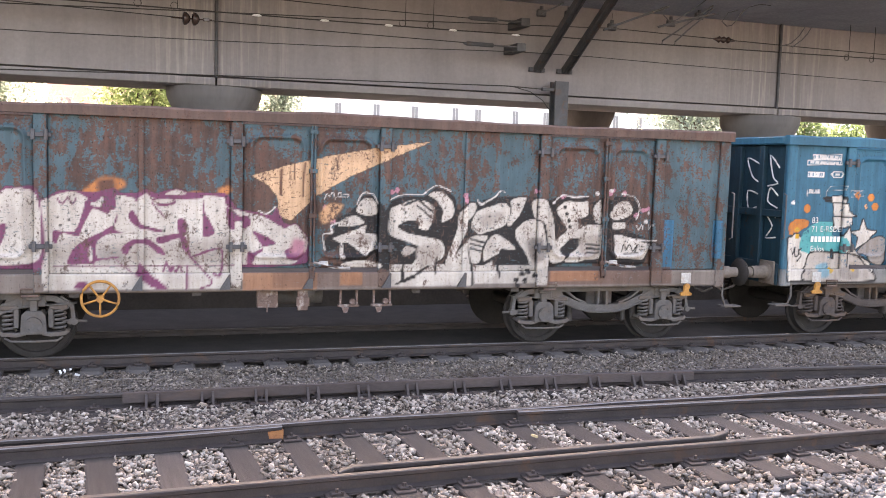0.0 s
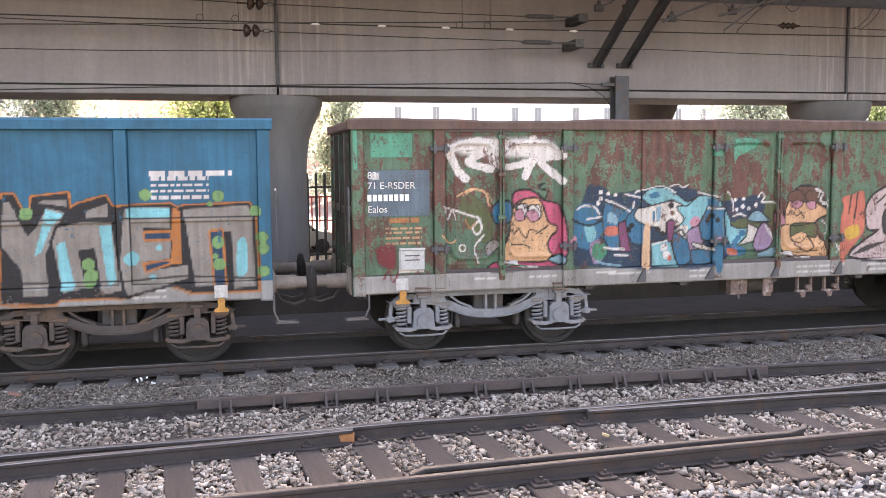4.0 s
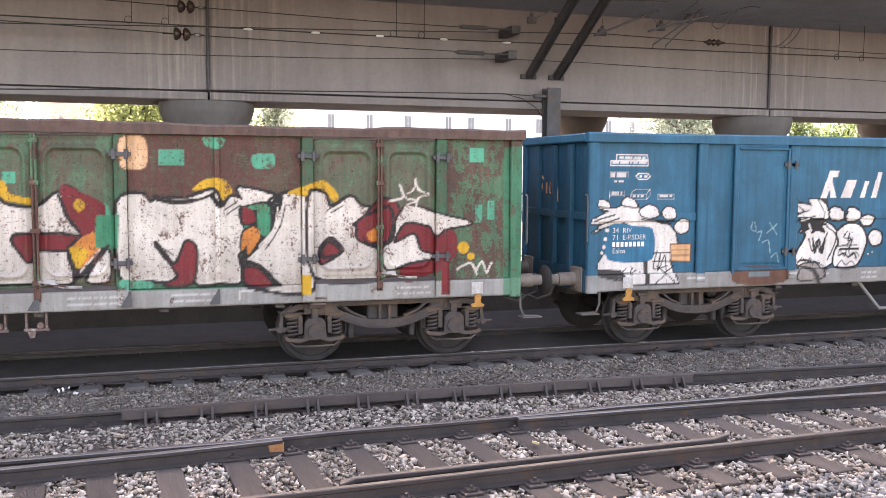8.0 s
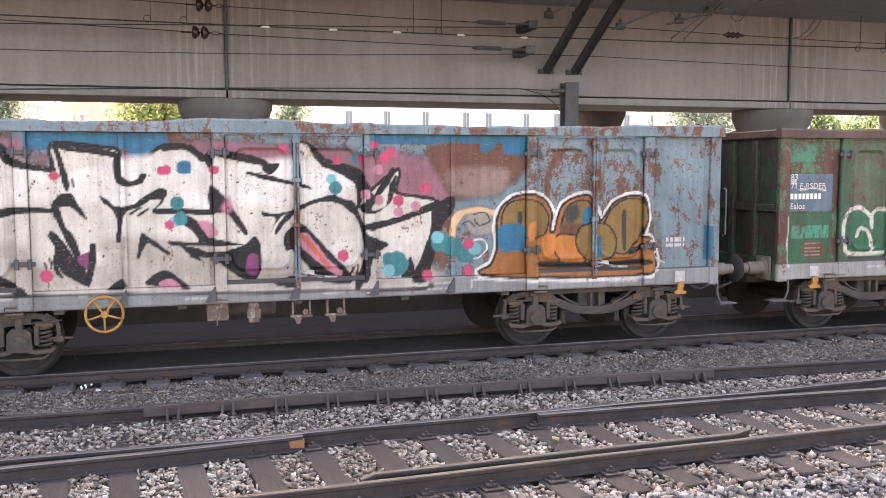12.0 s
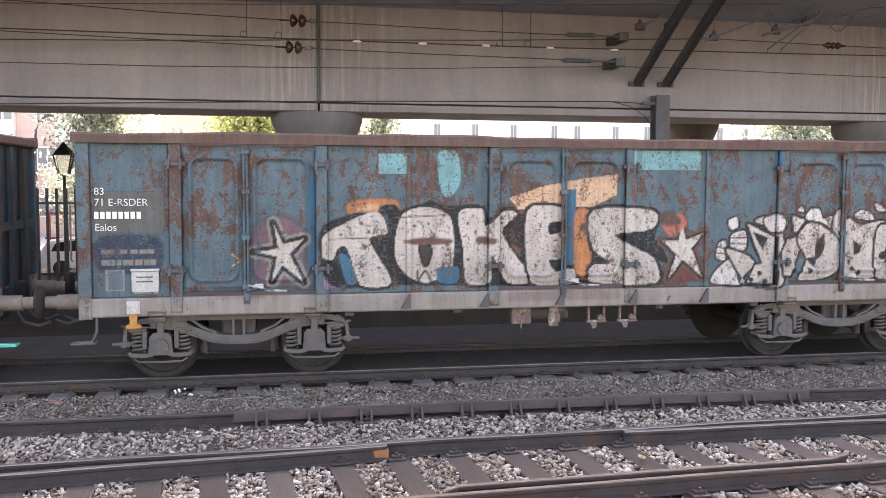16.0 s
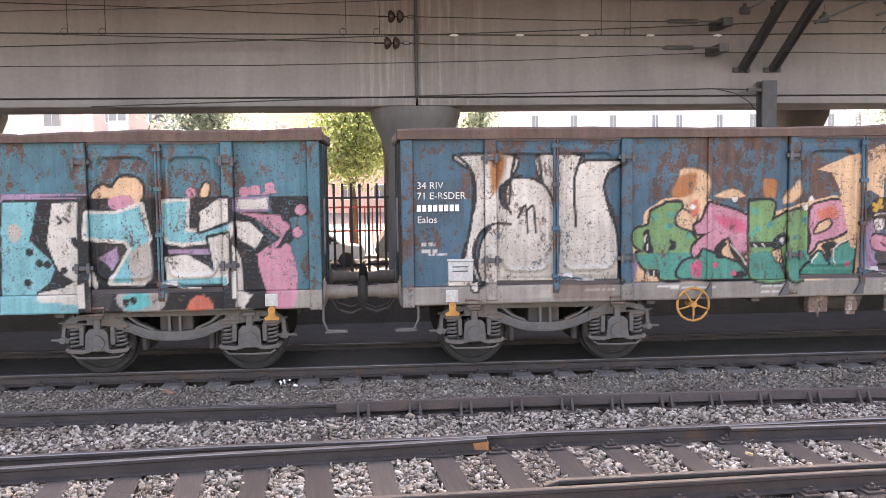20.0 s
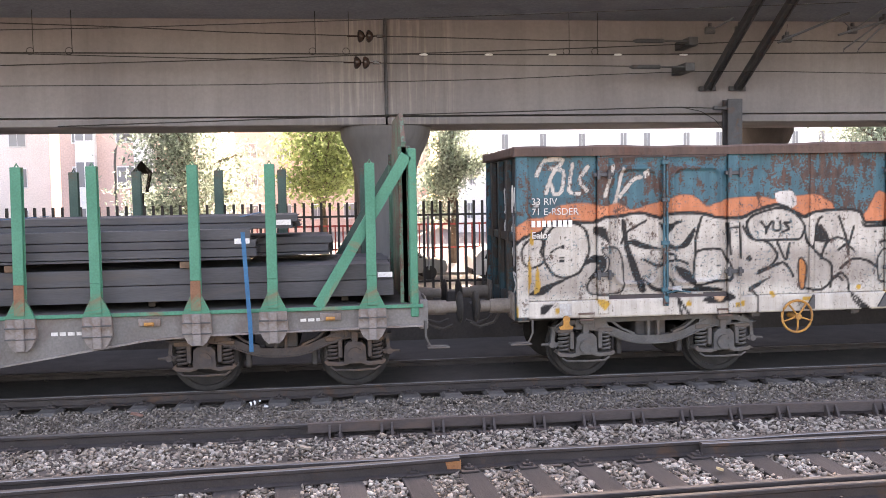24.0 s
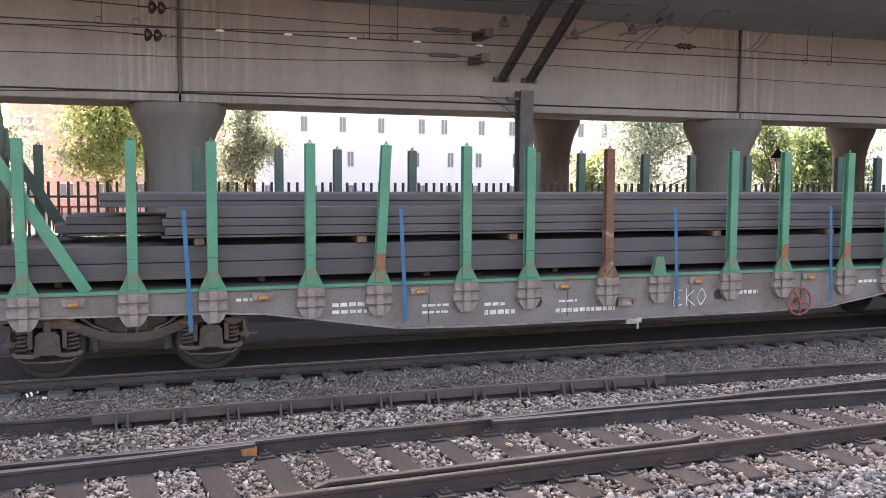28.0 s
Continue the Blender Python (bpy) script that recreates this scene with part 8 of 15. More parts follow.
    c.shape([(-1.90, 2.28), (-1.77, 2.57), (-1.57, 2.57), (-1.68, 2.27)], CHALK, None, 0.02, curvy=False)
    c.shape([(-1.51, 2.27), (-1.41, 2.55), (-1.32, 2.55), (-1.41, 2.27)], CHALK, None, 0.02, curvy=False)
    c.shape([(-1.29, 2.27), (-1.15, 2.70), (-1.05, 2.70), (-1.18, 2.27)], CHALK, None, 0.02, curvy=False)
    c.shape([(-0.75, 2.80), (-0.31, 2.88), (0.66, 2.93), (-0.03, 2.72), (-0.39, 2.49), (-0.58, 2.23), (-0.64, 2.41), (-0.64, 2.61)], CHALK, None, 0.02, curvy=False)
    c.shape([(0.99, 2.29), (1.12, 2.56), (1.39, 2.56), (1.30, 2.28)], CHALK, None, 0.02, curvy=False)
    c.shape([(1.41, 2.28), (1.52, 2.54), (1.61, 2.54), (1.52, 2.28)], CHALK, None, 0.02, curvy=False)
    c.shape([(1.63, 2.26), (1.80, 2.66), (1.98, 2.66), (1.85, 2.26)], CHALK, None, 0.02, curvy=False)
    c.shape([(1.93, 2.26), (2.06, 2.56), (2.30, 2.56), (2.19, 2.26)], CHALK, None, 0.02, curvy=False)
    c.shape([(2.25, 2.26), (2.39, 2.58), (2.67, 2.58), (2.63, 2.51), (2.47, 2.49), (2.40, 2.26)], CHALK, None, 0.02, curvy=False)
    c.shape([(-0.61, 2.00), (-0.48, 2.14), (-0.25, 2.16), (-0.02, 2.06), (0.06, 1.86), (-0.15, 1.66), (-0.29, 1.49), (-0.01, 1.57), (0.18, 1.31), (0.51, 1.18), (0.56, 0.96), (0.37, 0.90), (0.00, 0.90), (-0.28, 1.24), (-0.32, 1.08), (-0.05, 0.86), (-0.59, 0.92), (-0.64, 1.09), (-0.47, 1.42), (-0.56, 1.71)], TURQ, CHAR, 0.06, halo=CHAR)
    c.shape([(0.26, 1.65), (0.35, 2.03), (0.58, 2.19), (0.82, 2.15), (0.92, 1.89), (0.64, 1.81), (0.50, 1.48), (0.65, 1.30), (1.13, 1.46), (1.20, 1.63), (1.10, 1.85), (0.87, 1.89), (0.94, 1.29), (0.80, 0.95), (0.66, 1.04), (0.32, 1.31)], TURQ, CHAR, 0.06, halo=CHAR)
    c.shape([(1.12, 1.81), (1.20, 2.15), (1.45, 2.21), (1.75, 2.10), (1.78, 1.88), (1.61, 1.62), (1.76, 1.62), (1.72, 1.36), (2.08, 1.08), (2.19, 0.90), (1.69, 0.88), (1.63, 1.05), (1.47, 1.37), (1.33, 1.28), (1.63, 0.92), (1.00, 0.90), (1.04, 1.20), (1.20, 1.46)], TURQ, CHAR, 0.06, halo=CHAR)
    c.shape([(1.95, 1.97), (2.15, 2.14), (2.35, 2.21), (2.59, 2.09), (2.64, 1.96), (2.26, 1.80), (2.83, 1.87), (2.91, 1.42), (2.86, 1.04), (2.29, 1.01), (2.21, 1.26), (1.91, 1.62)], TURQ, CHAR, 0.06, halo=CHAR)
    c.line([(-0.29, 2.04), (-0.33, 1.54)], 0.04, TEAL)
    c.line([(0.50, 1.82), (0.63, 1.98), (0.87, 2.02)], 0.04, TEAL)
    c.line([(1.41, 1.89), (1.42, 1.45)], 0.04, TEAL)
    c.line([(2.01, 1.57), (2.32, 1.65), (2.63, 1.62)], 0.03, TEAL)
    c.line([(2.11, 1.79), (2.41, 1.86)], 0.03, TEAL)
    c.line([(-0.46, 1.18), (-0.37, 1.20), (-0.39, 1.10)], 0.03, INK)
    c.rect(-0.60, 2.92, 0.88, 1.09, TURQ, 0.0)
    c.shape([(3.18, 2.32), (3.31, 2.32), (3.48, 1.97), (3.52, 2.28), (3.95, 2.33), (3.97, 2.13), (4.06, 2.19), (4.40, 2.28), (4.48, 2.14), (5.19, 2.17), (5.27, 2.11), (5.36, 2.14), (6.18, 2.16), (6.26, 2.01), (6.28, 1.00), (5.43, 1.00), (5.15, 1.12), (4.55, 0.96), (4.18, 0.98), (3.84, 0.99), (3.74, 0.92), (3.24, 0.94), (3.11, 0.95)], INK, TAWNY, 0.03, curvy=False)
    c.shape([(3.18, 2.22), (3.26, 2.23), (3.45, 1.79), (3.56, 1.89), (3.69, 2.14), (3.90, 2.08), (3.65, 1.54), (3.68, 1.03), (3.38, 1.02), (3.36, 1.37), (3.15, 1.66)], TAUPE, INK, 0.04, curvy=False)
    c.shape([(3.57, 2.20), (3.65, 2.24), (3.93, 2.24), (3.93, 2.15), (3.70, 2.19)], TAUPE, INK, 0.04, curvy=False)
    c.shape([(3.68, 2.12), (3.89, 2.06), (3.76, 1.92), (3.65, 1.96)], CYAN, None, 0.02, curvy=False)
    c.shape([(3.63, 1.93), (3.74, 1.91), (3.60, 1.57), (3.53, 1.54)], CYAN, None, 0.02, curvy=False)
    c.shape([(3.81, 1.89), (4.08, 1.95), (4.45, 1.94), (4.56, 1.07), (4.31, 1.01), (4.24, 1.62), (4.04, 1.59), (4.12, 1.12), (3.84, 1.06), (3.74, 1.71)], TAUPE, INK, 0.04, curvy=False)
    c.shape([(3.79, 1.67), (3.89, 1.71), (3.99, 1.11), (3.83, 1.08)], CYAN, None, 0.02, curvy=False)
    c.shape([(4.30, 1.91), (4.45, 1.91), (4.49, 1.18), (4.39, 1.11)], CYAN, None, 0.02, curvy=False)
    c.shape([(4.16, 2.09), (4.42, 2.19), (4.42, 2.02), (4.15, 2.00)], TAUPE, INK, 0.03, curvy=False)
    c.shape([(4.62, 2.12), (5.17, 2.12), (5.17, 1.85), (4.83, 1.86), (4.86, 1.68), (5.18, 1.71), (5.16, 1.45), (4.85, 1.42), (4.86, 1.30), (5.37, 1.37), (5.38, 1.19), (4.62, 0.99), (4.55, 1.40)], TAUPE, INK, 0.04, curvy=False)
    c.shape([(4.65, 2.12), (5.17, 2.11), (5.17, 1.99), (4.64, 2.00)], CYAN, None, 0.02, curvy=False)
    c.shape([(4.85, 1.79), (5.17, 1.80), (5.17, 1.71), (4.86, 1.71)], NAVY, TAWNY, 0.03, curvy=False)
    c.shape([(4.84, 1.39), (5.23, 1.43), (4.86, 1.30)], NAVY, TAWNY, 0.03, curvy=False)
    c.shape([(5.21, 2.12), (5.31, 2.07), (5.30, 1.39), (5.16, 1.38), (5.19, 1.60)], TAWNY, None, 0.03, curvy=False)
    c.shape([(5.34, 2.09), (6.16, 2.13), (6.21, 1.98), (6.24, 1.06), (5.97, 1.04), (5.94, 1.80), (5.67, 1.79), (5.75, 1.10), (5.47, 1.09)], TAUPE, INK, 0.04, curvy=False)
    c.shape([(5.67, 1.79), (5.82, 1.81), (5.85, 1.09), (5.72, 1.10)], NAVY, TAWNY, 0.03, curvy=False)
    for u, v in ((3.45, 2.07), (4.88, 2.29), (5.79, 2.26), (6.26, 2.05), (5.77, 1.65), (5.78, 1.36), (6.34, 1.71), (6.35, 1.56), (6.35, 1.26), (4.16, 1.41), (4.19, 1.27), (4.17, 1.19),):
        c.dot(u, v, 0.08, LEAF)
    for u, v in ((5.68, 2.16), (5.73, 1.47),):
        c.dot(u, v, 0.04, LEAF)
    c.shape([(6.02, 1.65), (6.13, 1.68), (6.14, 1.27), (6.01, 1.20)], CYAN, None, 0.02)
    for u, v in ((4.69, 1.47),):
        c.dot(u, v, 0.09, CYAN)
    for u, v in ((5.03, 1.60), (4.94, 1.22),):
        c.dot(u, v, 0.04, CYAN)
    c.bars(4.94, 5.97, 2.56, 0.09, CHALK, 1, 0.1)
    c.bars(4.95, 5.67, 2.49, 0.05, CHALK, 4, 0.08)
    c.line([(3.17, 1.99), (4.49, 1.99), (6.32, 1.98)], 0.025, INK)
    c.line([(3.13, 1.20), (4.53, 1.18), (5.36, 1.22), (6.30, 1.15)], 0.025, INK)

def spray_4(c):
    # faded doors, darker posts and a fresh green strip along the foot of the panels
    for a, e, q in ((-5.17, -3.45, 0.66), (-0.92, 0.92, 0.62), (3.45, 5.17, 0.62), (5.33, 6.30, 0.25)):
        c.rect(a, e, 1.16, 3.12, FADEGREEN, q)
    for a, e in ((-3.29, -1.08), (1.08, 3.29)):
        c.rect(a, e, 2.0, 3.12, OLDBROWN, 0.8)
        c.rect(a, e, 1.12, 1.32, FOREST, 0.95)
    for a in (-5.25, -3.37, -1.0, 1.0, 3.37, 5.25):
        c.rect(a - 0.08, a + 0.08, 1.13, 3.12, FOREST, 0.75)
    c.rect(-6.21, -5.77, 2.75, 3.02, MINT, 0.7)
    c.rect(-6.25, -5.44, 1.96, 2.55, PLATE)
    c.bars(-6.24, -6.12, 2.43, 0.09, CHALK, 1, 0.1)
    c.rect(-6.26, -5.43, 1.16, 1.94, FOREST, 0.8)
    c.shape([(-5.30, 2.02), (-3.46, 1.98), (-3.46, 1.20), (-5.30, 1.20)], FOREST, None, 0.03, soft=0.12, curvy=False)
    c.bars(-6.19, -5.48, 1.64, 0.05, MINT, 1, 0.1)
    c.bars(-6.19, -5.48, 1.70, 0.08, MINT, 2, 0.13)
    c.shape([(-5.96, 1.47), (-5.61, 1.46), (-5.61, 1.23), (-5.96, 1.24)], BROWN, None, 0.03)
    c.bars(-5.93, -5.63, 1.44, 0.03, STONE, 4, 0.06)
    c.line([(-6.29, 1.87), (-6.29, 1.64), (-6.30, 1.42), (-6.27, 1.10)], 0.06, OFFWHITE)
    c.line([(-6.06, 2.30), (-5.81, 2.33), (-5.58, 2.29)], 0.03, OFFWHITE)
    c.line([(-4.70, 1.88), (-4.90, 2.01), (-5.13, 1.96), (-5.25, 1.77), (-5.25, 1.47), (-5.17, 1.31), (-5.14, 1.25)], 0.07, OFFWHITE)
    c.line([(-5.21, 1.33), (-5.06, 1.26), (-4.74, 1.25), (-4.50, 1.26), (-4.34, 1.27)], 0.07, OFFWHITE)
    c.line([(-4.95, 1.54), (-4.88, 1.67), (-4.74, 1.62), (-4.66, 1.45), (-4.68, 1.28)], 0.06, OFFWHITE)
    c.line([(-4.65, 1.68), (-4.66, 1.88), (-4.54, 1.98), (-4.38, 1.95), (-4.30, 1.83)], 0.06, OFFWHITE)
    c.line([(-4.26, 1.60), (-4.25, 1.87), (-4.10, 2.00), (-3.98, 1.95), (-3.89, 1.67), (-3.85, 1.35), (-3.90, 1.19)], 0.06, OFFWHITE)
    c.line([(-4.30, 1.68), (-4.14, 1.66), (-4.10, 1.51), (-4.22, 1.30), (-4.02, 1.21)], 0.06, OFFWHITE)
    c.line([(-3.89, 1.75), (-3.92, 1.98), (-3.81, 2.06), (-3.65, 2.02), (-3.48, 1.91)], 0.06, OFFWHITE)
    c.line([(-3.77, 1.90), (-3.69, 1.74)], 0.06, OFFWHITE)
    c.line([(-3.44, 1.74), (-3.65, 1.66), (-3.52, 1.51), (-3.48, 1.42)], 0.06, OFFWHITE)
    c.line([(-3.39, 1.29), (-3.31, 1.17)], 0.06, OFFWHITE)
    c.shape([(-3.30, 2.26), (-2.13, 2.24), (-1.20, 2.05), (-1.20, 1.30), (-3.30, 1.30)], FOREST, None, 0.03, soft=0.18, curvy=False)
    c.line([(-3.36, 2.10), (-3.24, 2.16), (-3.09, 2.02)], 0.06, OFFWHITE)
    c.line([(-2.91, 1.99), (-2.83, 2.01), (-2.79, 1.87), (-2.82, 1.66), (-2.77, 1.40)], 0.06, OFFWHITE)
    c.line([(-2.79, 1.91), (-2.63, 2.00), (-2.42, 2.02), (-2.24, 1.95), (-2.19, 1.75), (-2.28, 1.57)], 0.06, OFFWHITE)
    c.line([(-3.18, 1.66), (-2.99, 1.67), (-2.81, 1.68)], 0.06, OFFWHITE)
    c.line([(-3.19, 1.58), (-2.99, 1.55), (-2.82, 1.60)], 0.06, OFFWHITE)
    c.line([(-3.17, 1.43), (-2.99, 1.50), (-2.89, 1.45), (-2.82, 1.40), (-3.00, 1.38), (-3.13, 1.41)], 0.06, OFFWHITE)
    c.line([(-2.53, 1.86), (-2.48, 1.65)], 0.06, OFFWHITE)
    c.line([(-2.46, 1.54), (-2.42, 1.39)], 0.06, OFFWHITE)
    c.shape([(-2.25, 2.79), (-2.15, 2.79), (-2.14, 2.23), (-2.24, 2.23)], MINT, None, 0.03)
    c.shape([(-2.95, 2.95), (-2.79, 2.96), (-2.80, 2.79), (-2.94, 2.77)], MINT, None, 0.03)
    c.shape([(-2.64, 2.98), (-2.55, 2.98), (-2.56, 2.85), (-2.64, 2.86)], MINT, None, 0.03)
    c.shape([(-2.03, 1.64), (-1.83, 1.65), (-1.81, 1.41), (-2.02, 1.41)], INK, CHALK, 0.03)
    c.shape([(-1.71, 1.89), (-1.28, 2.14), (-1.09, 2.21), (-0.93, 2.16), (-1.09, 2.09), (-1.13, 1.92), (-1.39, 1.86)], OFFWHITE, INK, 0.03)
    c.shape([(-1.12, 2.21), (-0.97, 2.21), (-0.97, 1.92), (-1.09, 1.88)], OFFWHITE, INK, 0.03)
    c.shape([(-1.62, 1.85), (-1.01, 1.88), (-0.98, 1.61), (-1.21, 1.39), (-1.55, 1.32), (-1.77, 1.40)], RUSTRED, INK, 0.03)
    c.line([(-1.80, 1.71), (-1.63, 1.74), (-1.58, 1.89), (-1.53, 1.74), (-1.39, 1.68), (-1.55, 1.64), (-1.58, 1.47), (-1.64, 1.63), (-1.81, 1.69)], 0.03, CREAM)
    c.line([(-1.32, 1.70), (-1.28, 1.50), (-1.17, 1.46), (-1.28, 1.43), (-1.32, 1.31), (-1.36, 1.45), (-1.47, 1.49)], 0.03, CREAM)
    c.shape([(-1.62, 1.48), (-1.46, 1.51), (-1.44, 1.33), (-1.61, 1.32)], YELLOW, None, 0.03)
    c.shape([(-1.15, 1.62), (-0.94, 1.73), (-0.94, 1.50), (-1.05, 1.55)], OFFWHITE, INK, 0.03)
    c.rect(-1.07, -0.94, 1.03, 1.52, RUSTRED)
    c.shape([(-0.85, 2.64), (-0.70, 2.69), (-0.64, 1.87), (-0.82, 1.92)], MINT, None, 0.03)
    c.rect(-0.58, -0.40, 2.51, 2.68, MINT)
    c.rect(-0.37, -0.21, 2.48, 2.63, MINT)
    c.shape([(-0.68, 2.30), (-0.54, 2.49), (-0.35, 2.53), (-0.27, 2.36), (0.01, 2.29), (-0.07, 2.23), (-0.47, 2.30), (-0.64, 2.22)], YELLOW, None, 0.04)
    c.shape([(-0.64, 2.07), (-0.47, 2.31), (-0.35, 2.23), (-0.15, 2.18), (0.05, 2.20), (0.27, 2.37), (0.35, 2.13), (0.50, 1.91), (0.58, 1.85), (-0.15, 1.83), (-0.11, 1.55), (-0.03, 1.67), (0.33, 1.64), (0.40, 1.25), (-0.07, 1.26), (-0.79, 1.26), (-0.86, 1.46), (-0.90, 1.69), (-0.63, 1.84)], OFFWHITE, INK, 0.05, fade=DIRTYWHITE)
    c.shape([(-0.25, 1.84), (0.43, 1.83), (0.42, 1.66), (0.01, 1.67), (-0.07, 1.53), (-0.15, 1.59)], RUSTRED, INK, 0.04)
    c.shape([(0.35, 2.45), (0.54, 2.33), (0.75, 2.13), (0.83, 1.81), (0.75, 1.65), (0.54, 1.89), (0.42, 2.13)], RUSTRED, INK, 0.04)
    c.shape([(0.48, 2.25), (0.60, 2.27), (0.66, 2.17), (0.56, 2.09), (0.46, 2.13)], YELLOW, None, 0.03)
    c.shape([(0.38, 1.66), (0.66, 1.89), (0.75, 1.57), (0.46, 1.40)], ORANGE, INK, 0.04)
    c.shape([(0.58, 1.27), (0.83, 1.65), (0.83, 1.26)], OFFWHITE, INK, 0.04)
    c.shape([(0.75, 2.21), (0.86, 2.19), (0.87, 1.73), (0.71, 1.77)], MINT, None, 0.03)
    c.rect(1.46, 1.78, 2.73, 2.92, MINT)
    c.shape([(2.65, 2.87), (2.92, 2.89), (2.92, 2.70), (2.67, 2.70)], MINT, None, 0.03)
    c.shape([(2.02, 3.09), (2.29, 3.08), (2.24, 2.95), (2.07, 2.97)], MINT, None, 0.03)
    c.shape([(1.00, 3.05), (1.30, 3.07), (1.31, 2.70), (1.02, 2.70)], CREAM, BROWN, 0.02)
    c.shape([(1.87, 2.40), (2.03, 2.54), (2.25, 2.56), (2.39, 2.40), (2.34, 2.28), (2.19, 2.24), (2.16, 2.40)], YELLOW, None, 0.04)
    c.shape([(0.96, 2.25), (1.25, 2.35), (1.35, 2.24), (1.47, 2.30), (1.81, 2.30), (2.14, 2.40), (2.25, 2.18), (2.37, 2.32), (2.52, 2.28), (2.47, 2.44), (2.98, 2.31), (2.66, 2.15), (2.48, 2.11), (2.62, 1.86), (2.49, 1.61), (2.44, 1.53), (2.49, 1.20), (2.20, 1.19), (1.91, 1.20), (1.86, 1.71), (1.76, 1.63), (1.65, 1.39), (1.51, 1.55), (1.41, 1.72), (1.73, 1.26), (1.34, 1.25), (0.98, 1.32)], OFFWHITE, INK, 0.05, fade=DIRTYWHITE)
    c.shape([(1.41, 1.72), (1.64, 1.43), (1.79, 1.73), (1.91, 1.63), (1.85, 1.20), (1.52, 1.18), (1.69, 1.30)], RUSTRED, INK, 0.04)
    c.shape([(0.98, 1.26), (1.34, 1.23), (1.34, 1.13), (1.00, 1.15)], MINT, None, 0.03)
    c.shape([(2.48, 2.15), (2.84, 2.23), (2.93, 2.11), (2.67, 1.69), (2.57, 1.86)], GREEN, INK, 0.03)
    c.shape([(2.53, 1.86), (2.74, 1.93), (2.71, 1.65), (2.50, 1.61)], ORANGE, INK, 0.03)
    c.shape([(2.89, 2.27), (3.32, 2.31), (3.42, 1.08), (2.58, 1.14), (2.86, 1.27), (2.67, 1.44), (2.49, 1.46), (2.76, 1.69), (2.94, 2.02)], OFFWHITE, INK, 0.05, fade=DIRTYWHITE)
    c.shape([(2.51, 1.45), (2.76, 1.36), (2.90, 1.17), (2.58, 1.14)], RUSTRED, INK, 0.04)
    c.shape([(3.11, 2.36), (3.37, 2.48), (3.60, 2.54), (3.79, 2.35), (3.77, 2.22), (3.63, 2.31)], YELLOW, None, 0.04)
    c.shape([(3.39, 2.31), (3.60, 2.35), (3.68, 2.17), (3.96, 2.31), (4.11, 2.18), (4.31, 2.13), (4.07, 1.84), (4.17, 1.66), (4.42, 1.62), (4.48, 1.21), (3.46, 1.24)], OFFWHITE, INK, 0.05, fade=DIRTYWHITE)
    c.shape([(3.55, 1.63), (3.69, 1.74), (3.84, 1.58), (3.55, 1.42)], RUSTRED, INK, 0.04)
    c.shape([(4.05, 1.85), (4.35, 2.26), (4.60, 2.22), (4.66, 1.96), (4.42, 1.62), (4.12, 1.71)], RUSTRED, INK, 0.04)
    c.shape([(4.19, 1.75), (4.36, 1.88), (4.39, 1.70)], ORANGE, None, 0.03)
    c.shape([(4.61, 1.96), (5.16, 1.93), (5.47, 1.81), (5.48, 1.46), (5.08, 1.21), (4.68, 1.15)], RUSTRED, None, 0.03)
    c.shape([(4.70, 2.13), (4.90, 2.17), (5.23, 2.06), (5.72, 1.94), (5.31, 1.86), (5.18, 1.78), (5.08, 1.91), (4.73, 1.96), (4.56, 1.66), (4.86, 1.78), (4.95, 1.56), (5.15, 1.47), (4.77, 1.39), (4.48, 1.31), (4.42, 1.57)], OFFWHITE, INK, 0.04)
    c.shape([(0.29, 2.47), (0.52, 2.39), (0.81, 2.22), (0.76, 1.96), (0.57, 1.84), (0.51, 1.88), (0.35, 2.15)], RUSTRED, None, 0.02)
    c.shape([(0.43, 2.22), (0.48, 2.29), (0.56, 2.26), (0.57, 2.18), (0.49, 2.13)], YELLOW, None, 0.02, soft=0.02)
    c.shape([(0.25, 2.37), (0.31, 2.29), (0.40, 2.06), (0.52, 1.88), (0.48, 1.87), (0.33, 2.08)], INK, None, 0.02)
    c.shape([(0.70, 2.09), (0.97, 2.10), (0.96, 1.67), (0.68, 1.68)], GREEN, None, 0.02, curvy=False)
    c.shape([(0.37, 1.67), (0.50, 1.70), (0.60, 1.62), (0.48, 1.41), (0.41, 1.46)], YELLOW, None, 0.02, soft=0.03)
    c.shape([(0.34, 1.74), (0.40, 1.60), (0.45, 1.43), (0.56, 1.45), (0.84, 1.73), (0.81, 1.62), (0.56, 1.34), (0.42, 1.30)], INK, None, 0.02)
    c.line([(0.50, 1.38), (0.74, 1.66)], 0.02, OFFWHITE)
    c.shape([(2.48, 2.21), (2.59, 2.14), (2.83, 2.19), (2.96, 2.33), (3.05, 2.30), (2.92, 1.91), (2.72, 1.63), (2.53, 1.48), (2.50, 1.58), (2.68, 1.90), (2.48, 1.96)], INK, None, 0.02)
    c.shape([(2.71, 2.18), (2.86, 2.18), (2.86, 1.83), (2.72, 1.84)], GREEN, None, 0.02)
    c.shape([(2.56, 1.67), (2.68, 1.90), (2.74, 1.79), (2.59, 1.55)], ORANGE, None, 0.02)
    c.shape([(2.52, 2.18), (2.64, 2.14), (2.68, 1.99), (2.52, 1.97)], RUSTRED, None, 0.02)
    c.line([(2.98, 2.18), (2.92, 1.89), (2.72, 1.66)], 0.02, OFFWHITE)
    c.line([(3.08, 2.21), (2.99, 1.89), (2.81, 1.62)], 0.018, INK)
    c.shape([(2.50, 1.44), (2.63, 1.45), (2.85, 1.29), (3.01, 1.12), (2.51, 1.13)], INK, None, 0.02)
